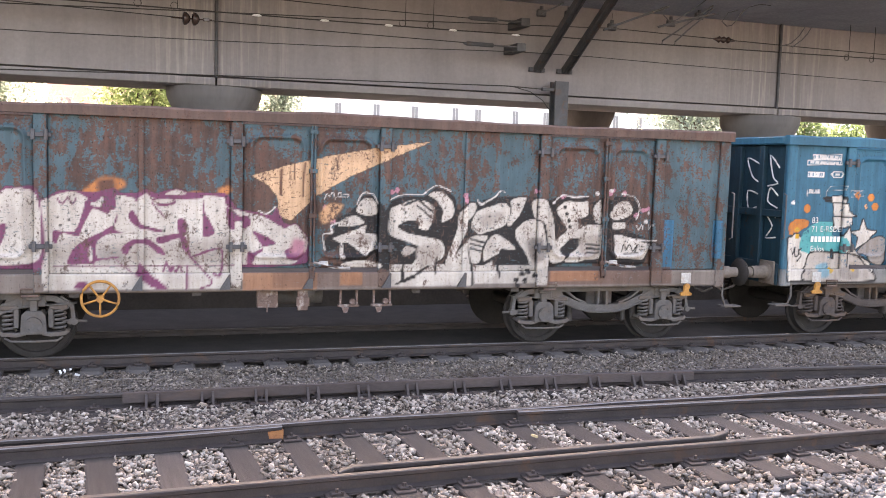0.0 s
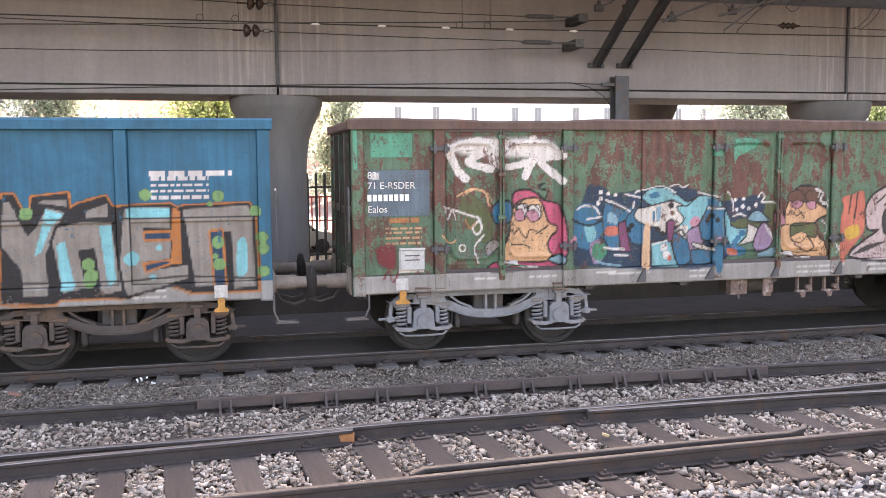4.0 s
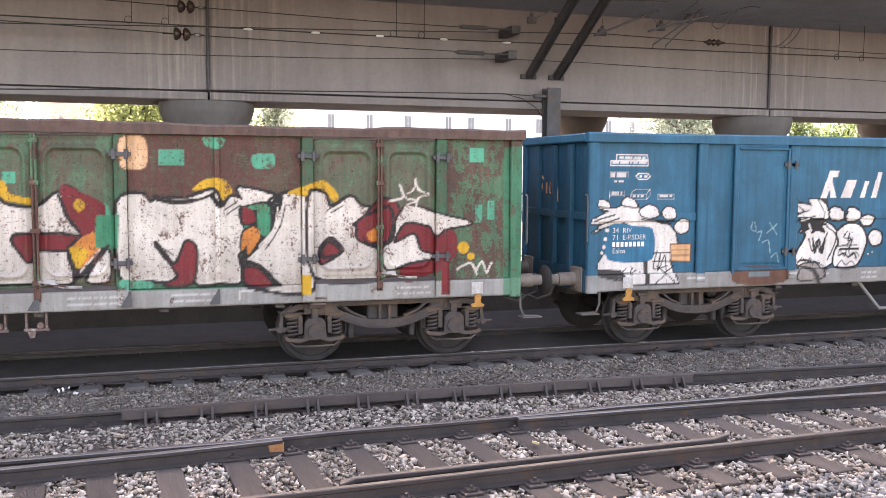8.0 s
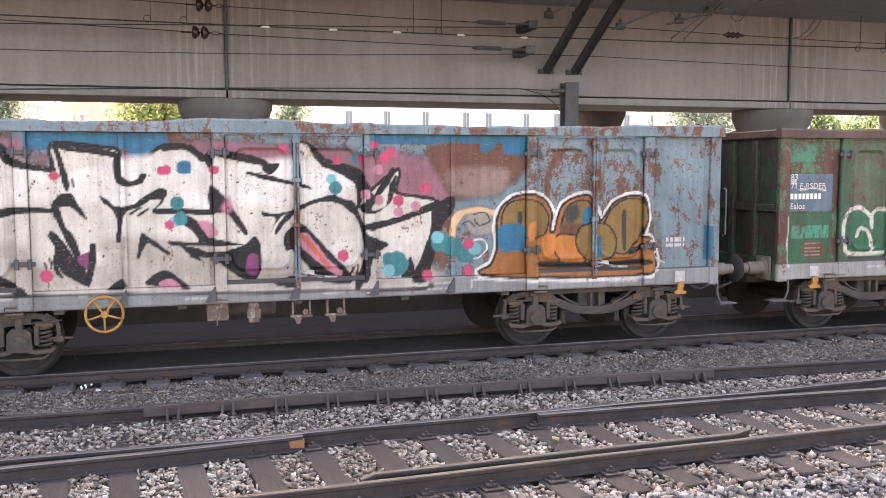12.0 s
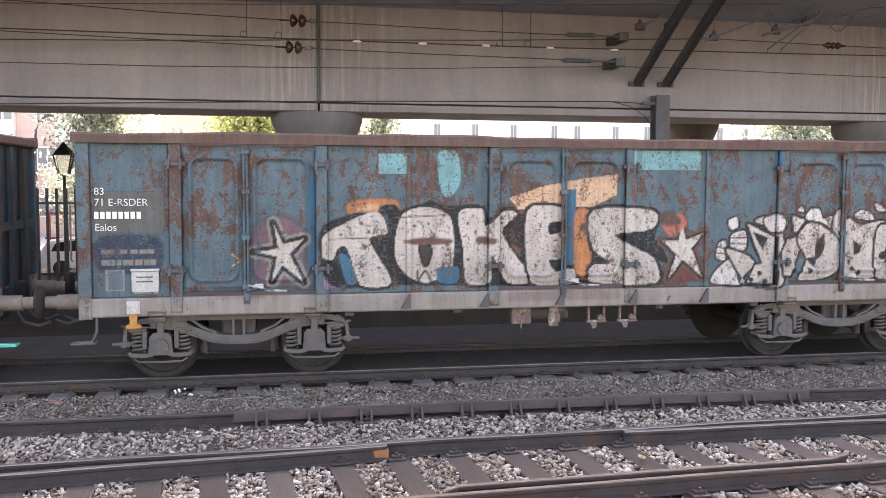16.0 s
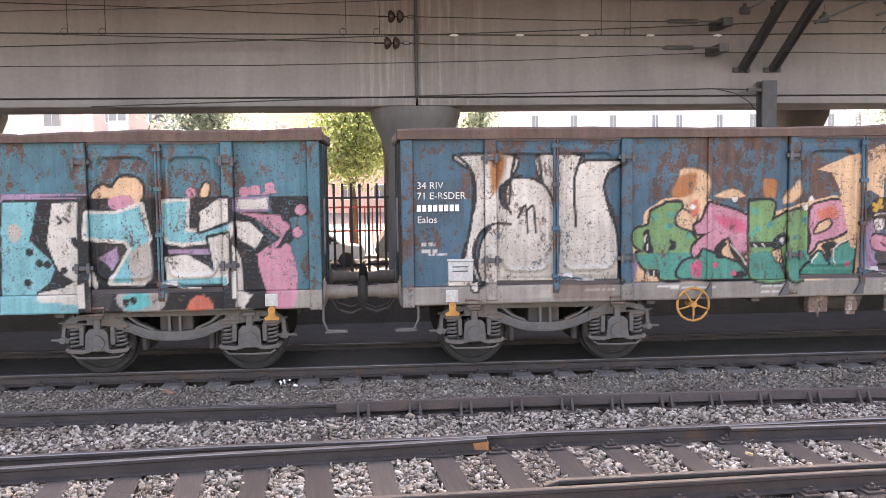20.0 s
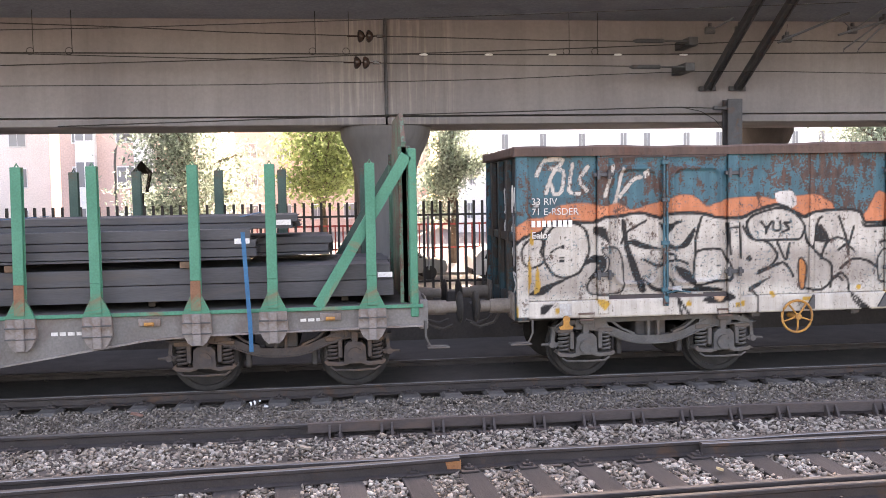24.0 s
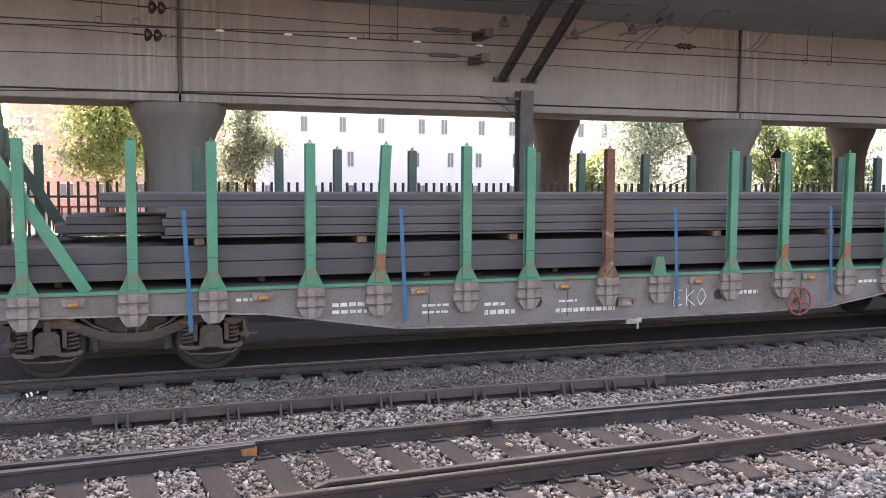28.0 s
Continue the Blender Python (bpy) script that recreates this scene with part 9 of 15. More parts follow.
    c.shape([(2.54, 1.36), (2.70, 1.35), (2.88, 1.14), (2.57, 1.15)], RUSTRED, None, 0.02)
    c.shape([(3.53, 1.60), (3.64, 1.76), (3.74, 1.76), (3.87, 1.56), (3.58, 1.46)], INK, None, 0.02)
    c.shape([(3.58, 1.59), (3.67, 1.68), (3.80, 1.56), (3.61, 1.52)], RUSTRED, None, 0.02)
    c.shape([(3.98, 1.94), (4.27, 2.13), (4.51, 2.20), (4.61, 1.97), (4.54, 1.67), (4.19, 1.63), (4.11, 1.82)], INK, None, 0.02)
    c.shape([(4.05, 1.94), (4.30, 2.09), (4.51, 2.14), (4.54, 1.91), (4.46, 1.72), (4.21, 1.69)], RUSTRED, None, 0.02)
    c.shape([(4.19, 1.82), (4.33, 1.89), (4.33, 1.72), (4.22, 1.72)], ORANGE, None, 0.02)
    c.line([(3.64, 2.13), (3.83, 2.24)], 0.018, INK)
    c.line([(3.69, 2.10), (3.86, 2.19)], 0.018, INK)
    c.line([(1.39, 1.68), (1.57, 1.53)], 0.018, INK)
    c.line([(1.42, 1.72), (1.63, 1.56)], 0.018, INK)
    c.line([(2.27, 2.14), (2.45, 2.26)], 0.018, INK)
    c.line([(2.32, 2.09), (2.48, 2.21)], 0.018, INK)
    c.shape([(1.38, 2.37), (1.60, 2.29), (1.95, 2.30), (2.16, 2.39), (2.13, 2.33), (1.88, 2.24), (1.60, 2.23), (1.41, 2.27)], INK, None, 0.02)
    c.shape([(2.13, 2.37), (2.19, 2.29), (2.25, 2.18), (2.19, 2.18), (2.11, 2.30)], INK, None, 0.02)
    for u, v in ((-0.25, 2.24), (-0.13, 2.03), (0.06, 2.09), (0.19, 1.95), (0.38, 1.95), (-0.02, 1.68), (0.24, 1.60), (0.56, 1.45), (1.25, 2.16), (1.53, 2.08), (1.81, 2.12), (1.87, 1.94), (2.16, 1.93), (2.01, 1.57), (1.24, 1.65), (1.44, 1.43), (2.44, 1.78), (2.30, 1.48), (3.18, 1.77), (3.26, 1.54), (3.49, 1.92), (3.88, 1.99), (3.95, 1.53), (4.11, 1.37), (2.88, 1.40), (3.03, 1.70),):
        c.dot(u, v, 0.013, INK)
    c.line([(4.50, 2.26), (4.70, 2.30), (4.66, 2.48), (4.74, 2.30), (4.90, 2.26), (4.75, 2.19), (4.70, 2.04)], 0.03, OFFWHITE)
    c.line([(4.77, 2.36), (4.86, 2.42), (4.89, 2.56), (4.92, 2.42), (5.06, 2.35), (4.92, 2.29), (4.90, 2.17)], 0.03, OFFWHITE)
    for u, v in ((5.60, 1.59),):
        c.dot(u, v, 0.09, YELLOW)
    for u, v in ((5.71, 1.46),):
        c.dot(u, v, 0.06, YELLOW)
    c.line([(5.51, 1.28), (5.71, 1.37), (5.80, 1.20)], 0.04, OFFWHITE)
    c.line([(5.80, 1.27), (5.88, 1.38), (5.95, 1.22), (6.02, 1.36)], 0.04, OFFWHITE)
    c.rect(5.68, 5.90, 2.80, 3.00, MINT)
    c.rect(6.19, 6.47, 0.85, 3.03, GREEN, 0.8)
    c.rect(5.76, 5.88, 1.94, 2.21, MINT)
    c.rect(5.95, 6.06, 1.98, 2.25, MINT)
    c.rect(5.23, 5.39, 0.93, 1.47, RUSTRED)
    c.rect(3.28, 3.40, 1.00, 1.26, YELLOW)

def spray_5(c):
    c.shape([(-6.19, 3.05), (-5.57, 3.09), (-5.52, 2.65), (-5.87, 2.51), (-6.21, 2.59)], BROWN, None, 0.03, soft=0.1)
    c.shape([(-5.50, 3.09), (-3.37, 3.06), (-3.30, 2.80), (-4.29, 2.50), (-5.03, 2.29), (-5.40, 1.78), (-5.52, 2.51)], MAUVE, None, 0.03, soft=0.15)
    c.rect(-6.47, -6.26, 3.11, 3.22, BLUE)
    c.rect(-6.25, -5.57, 2.06, 2.51, PLATE, 0.6)
    c.bars(-6.21, -5.94, 2.50, 0.08, CHALK, 1, 0.1)
    c.shape([(-6.03, 1.97), (-5.88, 2.09), (-5.67, 2.07), (-5.54, 1.98), (-5.68, 1.91), (-5.89, 1.90)], INK, None, 0.03)
    c.line([(-5.99, 1.99), (-5.81, 2.08), (-5.57, 1.93)], 0.03, INK)
    c.shape([(-5.85, 1.87), (-5.71, 1.93), (-5.67, 1.80), (-5.81, 1.79)], CHALK, INK, 0.02)
    c.rect(-6.20, -5.48, 1.45, 1.78, BLUE)
    c.shape([(-6.17, 1.39), (-5.52, 1.41), (-5.49, 1.19), (-6.18, 1.20)], TEAL, None, 0.03)
    c.rect(-5.82, -5.47, 1.20, 1.43, STONE)
    for u, v in ((-6.10, 1.41), (-5.55, 1.34),):
        c.dot(u, v, 0.06, CYAN)
    c.shape([(-3.38, 2.80), (-2.11, 2.88), (-1.28, 3.04), (-0.07, 2.96), (1.87, 2.80), (2.18, 2.12), (1.41, 2.05), (-0.41, 2.48), (-2.11, 2.64)], MAUVE, None, 0.03, soft=0.1)
    c.rect(-3.33, -1.61, 2.90, 3.12, BLUE, 0.95)
    c.shape([(-2.11, 2.92), (-1.70, 2.92), (-1.78, 2.72), (-1.98, 2.64)], BLUE, None, 0.04)
    c.shape([(1.86, 2.97), (3.24, 3.02), (3.16, 2.46), (2.28, 2.20), (1.97, 2.55)], BROWN, None, 0.03, soft=0.08)
    c.rect(1.01, 3.29, 2.99, 3.13, BLUE, 0.9)
    c.shape([(2.94, 3.02), (3.29, 3.02), (3.30, 2.85), (2.99, 2.85)], BLUE, None, 0.03)
    c.shape([(-5.28, 2.51), (-5.22, 2.78), (-4.65, 2.78), (-4.44, 2.68), (-4.42, 2.50), (-4.14, 2.44), (-4.05, 2.50), (-4.01, 2.87), (-3.89, 2.98), (-3.65, 2.97), (-3.52, 2.75), (-3.00, 2.62), (-2.99, 2.95), (-2.43, 2.91), (-2.23, 2.86), (-2.19, 2.52), (-2.06, 2.49), (-1.94, 2.61), (-1.86, 2.79), (-1.68, 2.93), (-1.43, 2.94), (-1.15, 2.79), (-1.07, 2.86), (-0.77, 2.82), (-0.42, 2.74), (-0.42, 2.61), (-0.01, 2.51), (0.00, 2.96), (0.18, 2.95), (0.40, 2.75), (0.86, 2.60), (0.94, 2.30), (1.40, 2.62), (1.37, 2.30), (2.00, 2.16), (1.91, 1.61), (1.80, 1.11), (1.44, 1.00), (-3.40, 1.11), (-5.31, 1.20), (-5.31, 1.55), (-5.16, 1.80), (-5.33, 2.10), (-5.43, 2.29)], OFFWHITE, INK, 0.05)
    c.shape([(-5.16, 2.71), (-4.44, 2.61), (-3.68, 2.91), (-2.99, 2.57), (-2.27, 2.79), (-1.28, 2.84), (-0.77, 2.72), (0.02, 2.80), (0.75, 2.55), (0.48, 2.22), (-1.27, 2.16), (-3.69, 2.27), (-5.03, 2.29)], CHALK, None, 0.03, soft=0.1)
    c.shape([(-5.09, 2.62), (-4.47, 2.58), (-4.48, 2.41), (-4.81, 2.28)], CHALK, None, 0.03, soft=0.1)
    c.shape([(-4.45, 1.75), (-3.39, 1.73), (-3.39, 1.42), (-4.39, 1.41)], DIRTYWHITE, None, 0.03, soft=0.12)
    c.shape([(-2.44, 1.79), (-1.27, 1.72), (-0.40, 1.33), (-2.19, 1.35)], DIRTYWHITE, None, 0.03, soft=0.12)
    c.shape([(-5.19, 1.47), (1.43, 1.36), (1.44, 1.02), (-5.20, 1.22)], DIRTYWHITE, None, 0.03, soft=0.15)
    c.line([(-2.19, 1.78), (-2.22, 1.19)], 0.03, STONE)
    c.line([(-1.14, 1.68), (-1.12, 1.15)], 0.03, STONE)
    c.shape([(-5.19, 2.84), (-4.94, 2.78), (-4.43, 2.71), (-4.39, 2.61), (-4.87, 2.68), (-5.19, 2.76)], INK, None, 0.03)
    c.line([(-5.22, 2.78), (-5.09, 2.51), (-4.91, 2.23)], 0.05, INK)
    c.line([(-5.33, 2.29), (-5.17, 2.35), (-5.05, 2.40)], 0.05, INK)
    c.shape([(-4.43, 2.73), (-4.35, 2.69), (-4.32, 2.46), (-4.40, 2.41), (-4.45, 2.50)], INK, None, 0.03)
    c.shape([(-4.78, 2.48), (-4.29, 2.41), (-3.99, 2.30), (-3.90, 2.23), (-3.95, 2.21), (-4.22, 2.31), (-4.76, 2.44)], INK, None, 0.03, curvy=False)
    c.shape([(-4.03, 2.90), (-3.97, 2.95), (-4.02, 2.58), (-4.05, 2.38), (-4.09, 2.37)], INK, None, 0.03)
    c.shape([(-5.59, 2.42), (-5.48, 2.44), (-5.17, 2.29), (-4.89, 2.12), (-4.67, 1.94), (-4.50, 1.73), (-4.54, 1.70), (-4.82, 1.85), (-5.11, 2.07), (-5.39, 2.22), (-5.57, 2.32)], INK, None, 0.03)
    c.shape([(-5.32, 2.13), (-4.89, 2.05), (-4.95, 2.00), (-5.21, 2.05)], INK, None, 0.03)
    c.shape([(-5.15, 2.01), (-4.89, 2.08), (-4.67, 1.97), (-4.92, 1.90), (-5.01, 1.80), (-5.13, 1.64), (-5.16, 1.80), (-5.22, 1.70), (-5.25, 1.48), (-5.27, 1.63)], INK, None, 0.03)
    c.shape([(-4.89, 1.93), (-4.69, 1.86), (-4.85, 1.79), (-5.12, 1.65)], OFFWHITE, None, 0.02)
    c.shape([(-4.78, 2.15), (-4.73, 2.16), (-4.61, 2.04), (-4.53, 1.88), (-4.50, 1.67), (-4.57, 1.68), (-4.67, 1.88)], INK, None, 0.03)
    c.shape([(-4.77, 1.93), (-4.61, 1.97), (-4.57, 1.82), (-4.69, 1.82)], ROSE, None, 0.02, soft=0.04)
    c.shape([(-4.86, 1.80), (-4.81, 1.79), (-4.84, 1.46), (-4.74, 1.42), (-4.59, 1.50), (-4.56, 1.61), (-4.53, 1.56), (-4.54, 1.38), (-4.61, 1.22), (-4.73, 1.24), (-4.86, 1.35)], INK, None, 0.03)
    c.shape([(-4.79, 1.37), (-4.68, 1.41), (-4.60, 1.37), (-4.69, 1.29)], OFFWHITE, None, 0.02)
    c.shape([(-4.78, 1.70), (-4.74, 1.70), (-4.70, 1.54), (-4.74, 1.55)], INK, None, 0.03)
    c.shape([(-4.69, 1.64), (-4.65, 1.62), (-4.62, 1.46), (-4.67, 1.47)], INK, None, 0.03)
    c.shape([(-4.51, 2.13), (-4.30, 2.13), (-4.22, 2.10), (-3.94, 2.12), (-4.00, 2.05), (-4.15, 2.02), (-4.21, 1.93), (-4.33, 1.86), (-4.29, 2.01), (-4.45, 2.10)], INK, None, 0.03)
    c.shape([(-4.15, 1.79), (-3.99, 1.91), (-3.69, 2.03), (-3.38, 2.11), (-2.99, 2.11), (-3.07, 2.17), (-3.38, 2.19), (-3.54, 2.18), (-3.85, 2.11), (-4.06, 1.99), (-4.18, 1.87)], INK, None, 0.03)
    c.shape([(-4.16, 1.72), (-4.00, 1.90), (-3.77, 1.94), (-3.64, 1.87), (-3.67, 1.77), (-3.78, 1.66), (-3.90, 1.59), (-4.01, 1.52), (-4.12, 1.44), (-4.19, 1.48), (-4.04, 1.61), (-4.08, 1.70)], INK, None, 0.03)
    c.shape([(-3.99, 1.73), (-3.89, 1.78), (-3.97, 1.65)], OFFWHITE, None, 0.02)
    c.shape([(-3.96, 1.76), (-3.77, 1.82), (-3.76, 1.74), (-3.91, 1.67)], ROSE, None, 0.02)
    c.shape([(-4.24, 1.48), (-4.01, 1.44), (-3.70, 1.37), (-3.40, 1.19), (-3.32, 1.09), (-3.48, 1.10), (-3.71, 1.26), (-4.01, 1.36), (-4.24, 1.42)], INK, None, 0.03)
    c.shape([(-4.12, 1.40), (-3.92, 1.39), (-3.98, 1.35), (-4.09, 1.35)], INK, None, 0.03)
    c.shape([(-3.83, 1.30), (-3.70, 1.34), (-3.61, 1.20), (-3.83, 1.19)], INK, None, 0.03)
    c.line([(-3.95, 2.30), (-3.90, 2.23)], 0.025, INK)
    c.line([(-3.87, 2.33), (-3.83, 2.26)], 0.025, INK)
    c.shape([(-3.65, 2.97), (-3.53, 2.94), (-3.42, 2.79), (-3.22, 2.71), (-2.99, 2.68), (-2.99, 2.62), (-3.30, 2.65), (-3.53, 2.71), (-3.62, 2.85)], INK, None, 0.03)
    c.shape([(-3.02, 2.98), (-2.94, 2.94), (-2.86, 2.68), (-2.82, 2.46), (-2.85, 2.37), (-2.90, 2.49), (-2.96, 2.79)], INK, None, 0.03)
    c.shape([(-2.94, 2.34), (-2.80, 2.35), (-2.74, 2.25), (-2.63, 2.04), (-2.66, 2.03), (-2.82, 2.18), (-2.98, 2.17), (-3.04, 2.20)], INK, None, 0.03)
    c.shape([(-3.04, 2.16), (-2.95, 2.17), (-2.88, 1.94), (-2.76, 1.75), (-2.62, 1.19), (-2.70, 1.20), (-2.92, 1.33), (-3.00, 1.49), (-2.97, 1.69), (-3.07, 1.83), (-3.04, 1.89), (-2.89, 1.72), (-2.79, 1.53), (-2.92, 1.84)], INK, None, 0.03)
    c.shape([(-3.11, 1.85), (-3.00, 1.75), (-2.92, 1.56), (-2.98, 1.41), (-2.92, 1.28), (-3.00, 1.32), (-3.05, 1.49), (-3.01, 1.66)], INK, None, 0.03)
    c.shape([(-2.76, 1.54), (-2.55, 1.62), (-2.58, 1.36), (-2.70, 1.43)], PLUM, None, 0.02)
    c.shape([(-2.60, 1.70), (-2.53, 1.68), (-2.55, 1.40), (-2.62, 1.18), (-2.73, 1.21), (-2.65, 1.32)], INK, None, 0.03)
    c.line([(-3.14, 1.49), (-3.13, 1.41)], 0.025, INK)
    c.line([(-3.08, 1.54), (-3.06, 1.41)], 0.025, INK)
    c.line([(-2.85, 2.54), (-2.83, 2.45)], 0.025, INK)
    c.line([(-2.78, 2.52), (-2.77, 2.43)], 0.025, INK)
    c.shape([(-2.29, 2.79), (-2.20, 2.79), (-2.19, 2.57), (-2.11, 2.50), (-2.01, 2.52), (-1.96, 2.60), (-1.89, 2.58), (-1.96, 2.47), (-2.11, 2.43), (-2.24, 2.46), (-2.29, 2.57)], INK, None, 0.03)
    c.shape([(-2.99, 3.00), (-2.59, 2.95), (-2.20, 2.85), (-2.24, 2.79), (-2.59, 2.85), (-2.88, 2.89)], INK, None, 0.03)
    c.shape([(-2.47, 2.32), (-2.38, 2.27), (-2.27, 2.18), (-2.06, 2.21), (-1.93, 2.31), (-1.73, 2.41), (-1.65, 2.36), (-1.70, 2.23), (-1.79, 2.14), (-1.68, 2.15), (-1.27, 2.13), (-1.07, 2.11), (-1.09, 2.05), (-1.44, 2.07), (-1.84, 2.09), (-1.73, 2.25), (-1.86, 2.25), (-2.01, 2.16), (-2.16, 2.10), (-2.21, 1.92), (-2.24, 1.72), (-2.29, 1.74), (-2.26, 1.97), (-2.32, 2.13), (-2.43, 2.23)], INK, None, 0.03)
    c.line([(-2.11, 2.08), (-1.98, 2.16)], 0.03, INK)
    c.line([(-2.01, 2.06), (-1.89, 2.14)], 0.03, INK)
    c.shape([(-1.19, 2.79), (-1.11, 2.88), (-1.06, 2.79), (-1.11, 2.48), (-0.97, 2.34), (-0.81, 2.11), (-0.64, 1.83), (-0.69, 1.78), (-0.90, 2.06), (-1.10, 2.08), (-1.14, 2.32), (-1.09, 2.56)], INK, None, 0.03)
    c.shape([(-1.70, 2.94), (-1.36, 2.97), (-1.14, 2.79), (-1.21, 2.74), (-1.41, 2.90), (-1.68, 2.88)], INK, None, 0.03)
    c.shape([(-0.97, 2.16), (-0.88, 2.29), (-0.83, 2.13), (-0.93, 2.06)], ROSE, None, 0.02, soft=0.05)
    c.shape([(-1.43, 2.07), (-1.27, 1.96), (-1.10, 1.76), (-0.69, 1.65), (-1.10, 1.65), (-1.61, 1.67), (-1.64, 1.72), (-1.27, 1.70), (-1.39, 1.88), (-1.51, 1.96)], INK, None, 0.03)
    c.shape([(-1.27, 1.97), (-1.10, 1.95), (-1.02, 1.81), (-1.14, 1.76)], ROSE, None, 0.02)
    c.shape([(-1.53, 1.67), (-1.27, 1.62), (-1.17, 1.57), (-0.93, 1.58), (-0.69, 1.65), (-0.56, 1.76), (-0.48, 1.66), (-0.47, 1.34), (-0.58, 1.14), (-0.68, 1.16), (-0.93, 1.35), (-1.10, 1.48), (-1.31, 1.52)], INK, None, 0.03)
    c.shape([(-0.63, 1.52), (-0.51, 1.50), (-0.54, 1.24), (-0.68, 1.31)], PLUM, None, 0.02)
    c.line([(-1.44, 1.59), (-1.27, 1.49)], 0.03, INK)
    c.line([(-1.37, 1.52), (-1.24, 1.46)], 0.03, INK)
    c.shape([(-1.99, 1.81), (-1.93, 1.81), (-1.64, 1.58), (-1.68, 1.55), (-1.91, 1.70), (-2.01, 1.51), (-2.04, 1.54)], INK, None, 0.03)
    c.shape([(-1.96, 1.17), (-1.78, 1.33), (-1.63, 1.32), (-1.39, 1.10), (-1.53, 1.11)], INK, None, 0.03)
    c.shape([(-1.79, 1.18), (-1.64, 1.24), (-1.51, 1.12), (-1.73, 1.12)], ROSE, None, 0.02)
    c.shape([(-2.41, 1.12), (-2.23, 1.26), (-2.18, 1.13)], INK, None, 0.03)
    c.shape([(-1.07, 2.90), (-0.45, 2.79), (-0.43, 2.69), (-1.02, 2.82)], INK, None, 0.03)
    c.shape([(-0.45, 2.79), (-0.33, 2.72), (-0.21, 2.72), (-0.31, 2.58), (-0.42, 2.61)], INK, None, 0.03)
    c.shape([(-0.64, 2.62), (-0.33, 2.56), (0.12, 2.44), (0.24, 2.39), (0.19, 2.38), (-0.42, 2.51), (-0.64, 2.58)], INK, None, 0.03, curvy=False)
    c.shape([(-0.05, 2.96), (0.02, 2.96), (0.08, 2.46), (0.01, 2.46)], INK, None, 0.03)
    c.shape([(0.16, 2.96), (0.29, 2.87), (0.40, 2.77), (0.75, 2.67), (0.90, 2.55), (0.94, 2.34), (0.83, 2.09), (0.81, 2.30), (0.77, 2.47), (0.47, 2.64), (0.33, 2.70)], INK, None, 0.03)
    c.shape([(-0.45, 2.09), (-0.29, 2.05), (-0.04, 2.10), (-0.23, 1.99), (-0.35, 1.79), (-0.27, 1.99), (-0.43, 2.02)], INK, None, 0.03)
    c.shape([(-0.18, 1.69), (-0.12, 1.84), (0.02, 1.92), (0.16, 1.85), (0.40, 1.58), (0.78, 1.13), (0.32, 1.13), (0.12, 1.37), (-0.07, 1.57), (-0.14, 1.56)], INK, None, 0.03)
    c.shape([(0.02, 1.77), (0.15, 1.78), (0.41, 1.44), (0.61, 1.25), (0.54, 1.19), (0.22, 1.45), (0.02, 1.65)], ROSE, None, 0.02)
    c.shape([(0.06, 1.73), (0.15, 1.73), (0.46, 1.32), (0.39, 1.33)], SALMON, None, 0.02)
    c.shape([(-0.25, 1.91), (-0.04, 2.12), (0.30, 2.26), (0.54, 2.29), (0.76, 2.17), (0.85, 2.04), (0.76, 2.04), (0.59, 2.17), (0.36, 2.21), (0.05, 2.10), (-0.14, 1.94), (-0.28, 1.77)], INK, None, 0.03)
    c.shape([(0.56, 2.22), (0.76, 2.05), (0.88, 1.80), (0.92, 1.46), (0.78, 1.06), (0.86, 1.01), (1.02, 1.39), (1.09, 1.49), (1.27, 1.61), (0.97, 1.75), (0.91, 1.92), (0.85, 2.05), (0.76, 2.22)], INK, None, 0.03)
    c.shape([(0.84, 2.55), (0.96, 2.47), (1.05, 2.30), (1.12, 2.39), (1.32, 2.67), (1.36, 2.55), (1.18, 2.32), (1.02, 2.10), (1.22, 2.13), (1.29, 2.47), (1.38, 2.55), (1.32, 2.22), (1.11, 2.05), (0.93, 2.04), (0.85, 2.14), (0.94, 2.22)], INK, None, 0.03)
    c.shape([(0.91, 1.89), (1.42, 1.99), (1.96, 2.21), (2.01, 2.12), (1.61, 1.97), (1.04, 1.80)], INK, None, 0.03)
    c.shape([(1.89, 2.12), (2.02, 2.21), (2.23, 2.27), (2.18, 2.03), (2.02, 1.81), (1.82, 1.10), (1.59, 1.09), (1.74, 1.44), (1.86, 1.78)], INK, None, 0.03)
    c.shape([(1.09, 1.65), (1.24, 1.63), (1.05, 1.46), (0.97, 1.12), (0.87, 1.11), (0.98, 1.46)], INK, None, 0.03)
    c.shape([(1.49, 1.28), (1.58, 1.43), (1.65, 1.17), (1.44, 1.14)], INK, None, 0.03)
    c.line([(0.76, 1.30), (0.71, 1.12)], 0.03, INK)
    c.line([(0.83, 1.33), (0.80, 1.11)], 0.03, INK)
    c.shape([(-0.31, 1.12), (-0.04, 1.22), (-0.04, 1.06)], INK, None, 0.03)
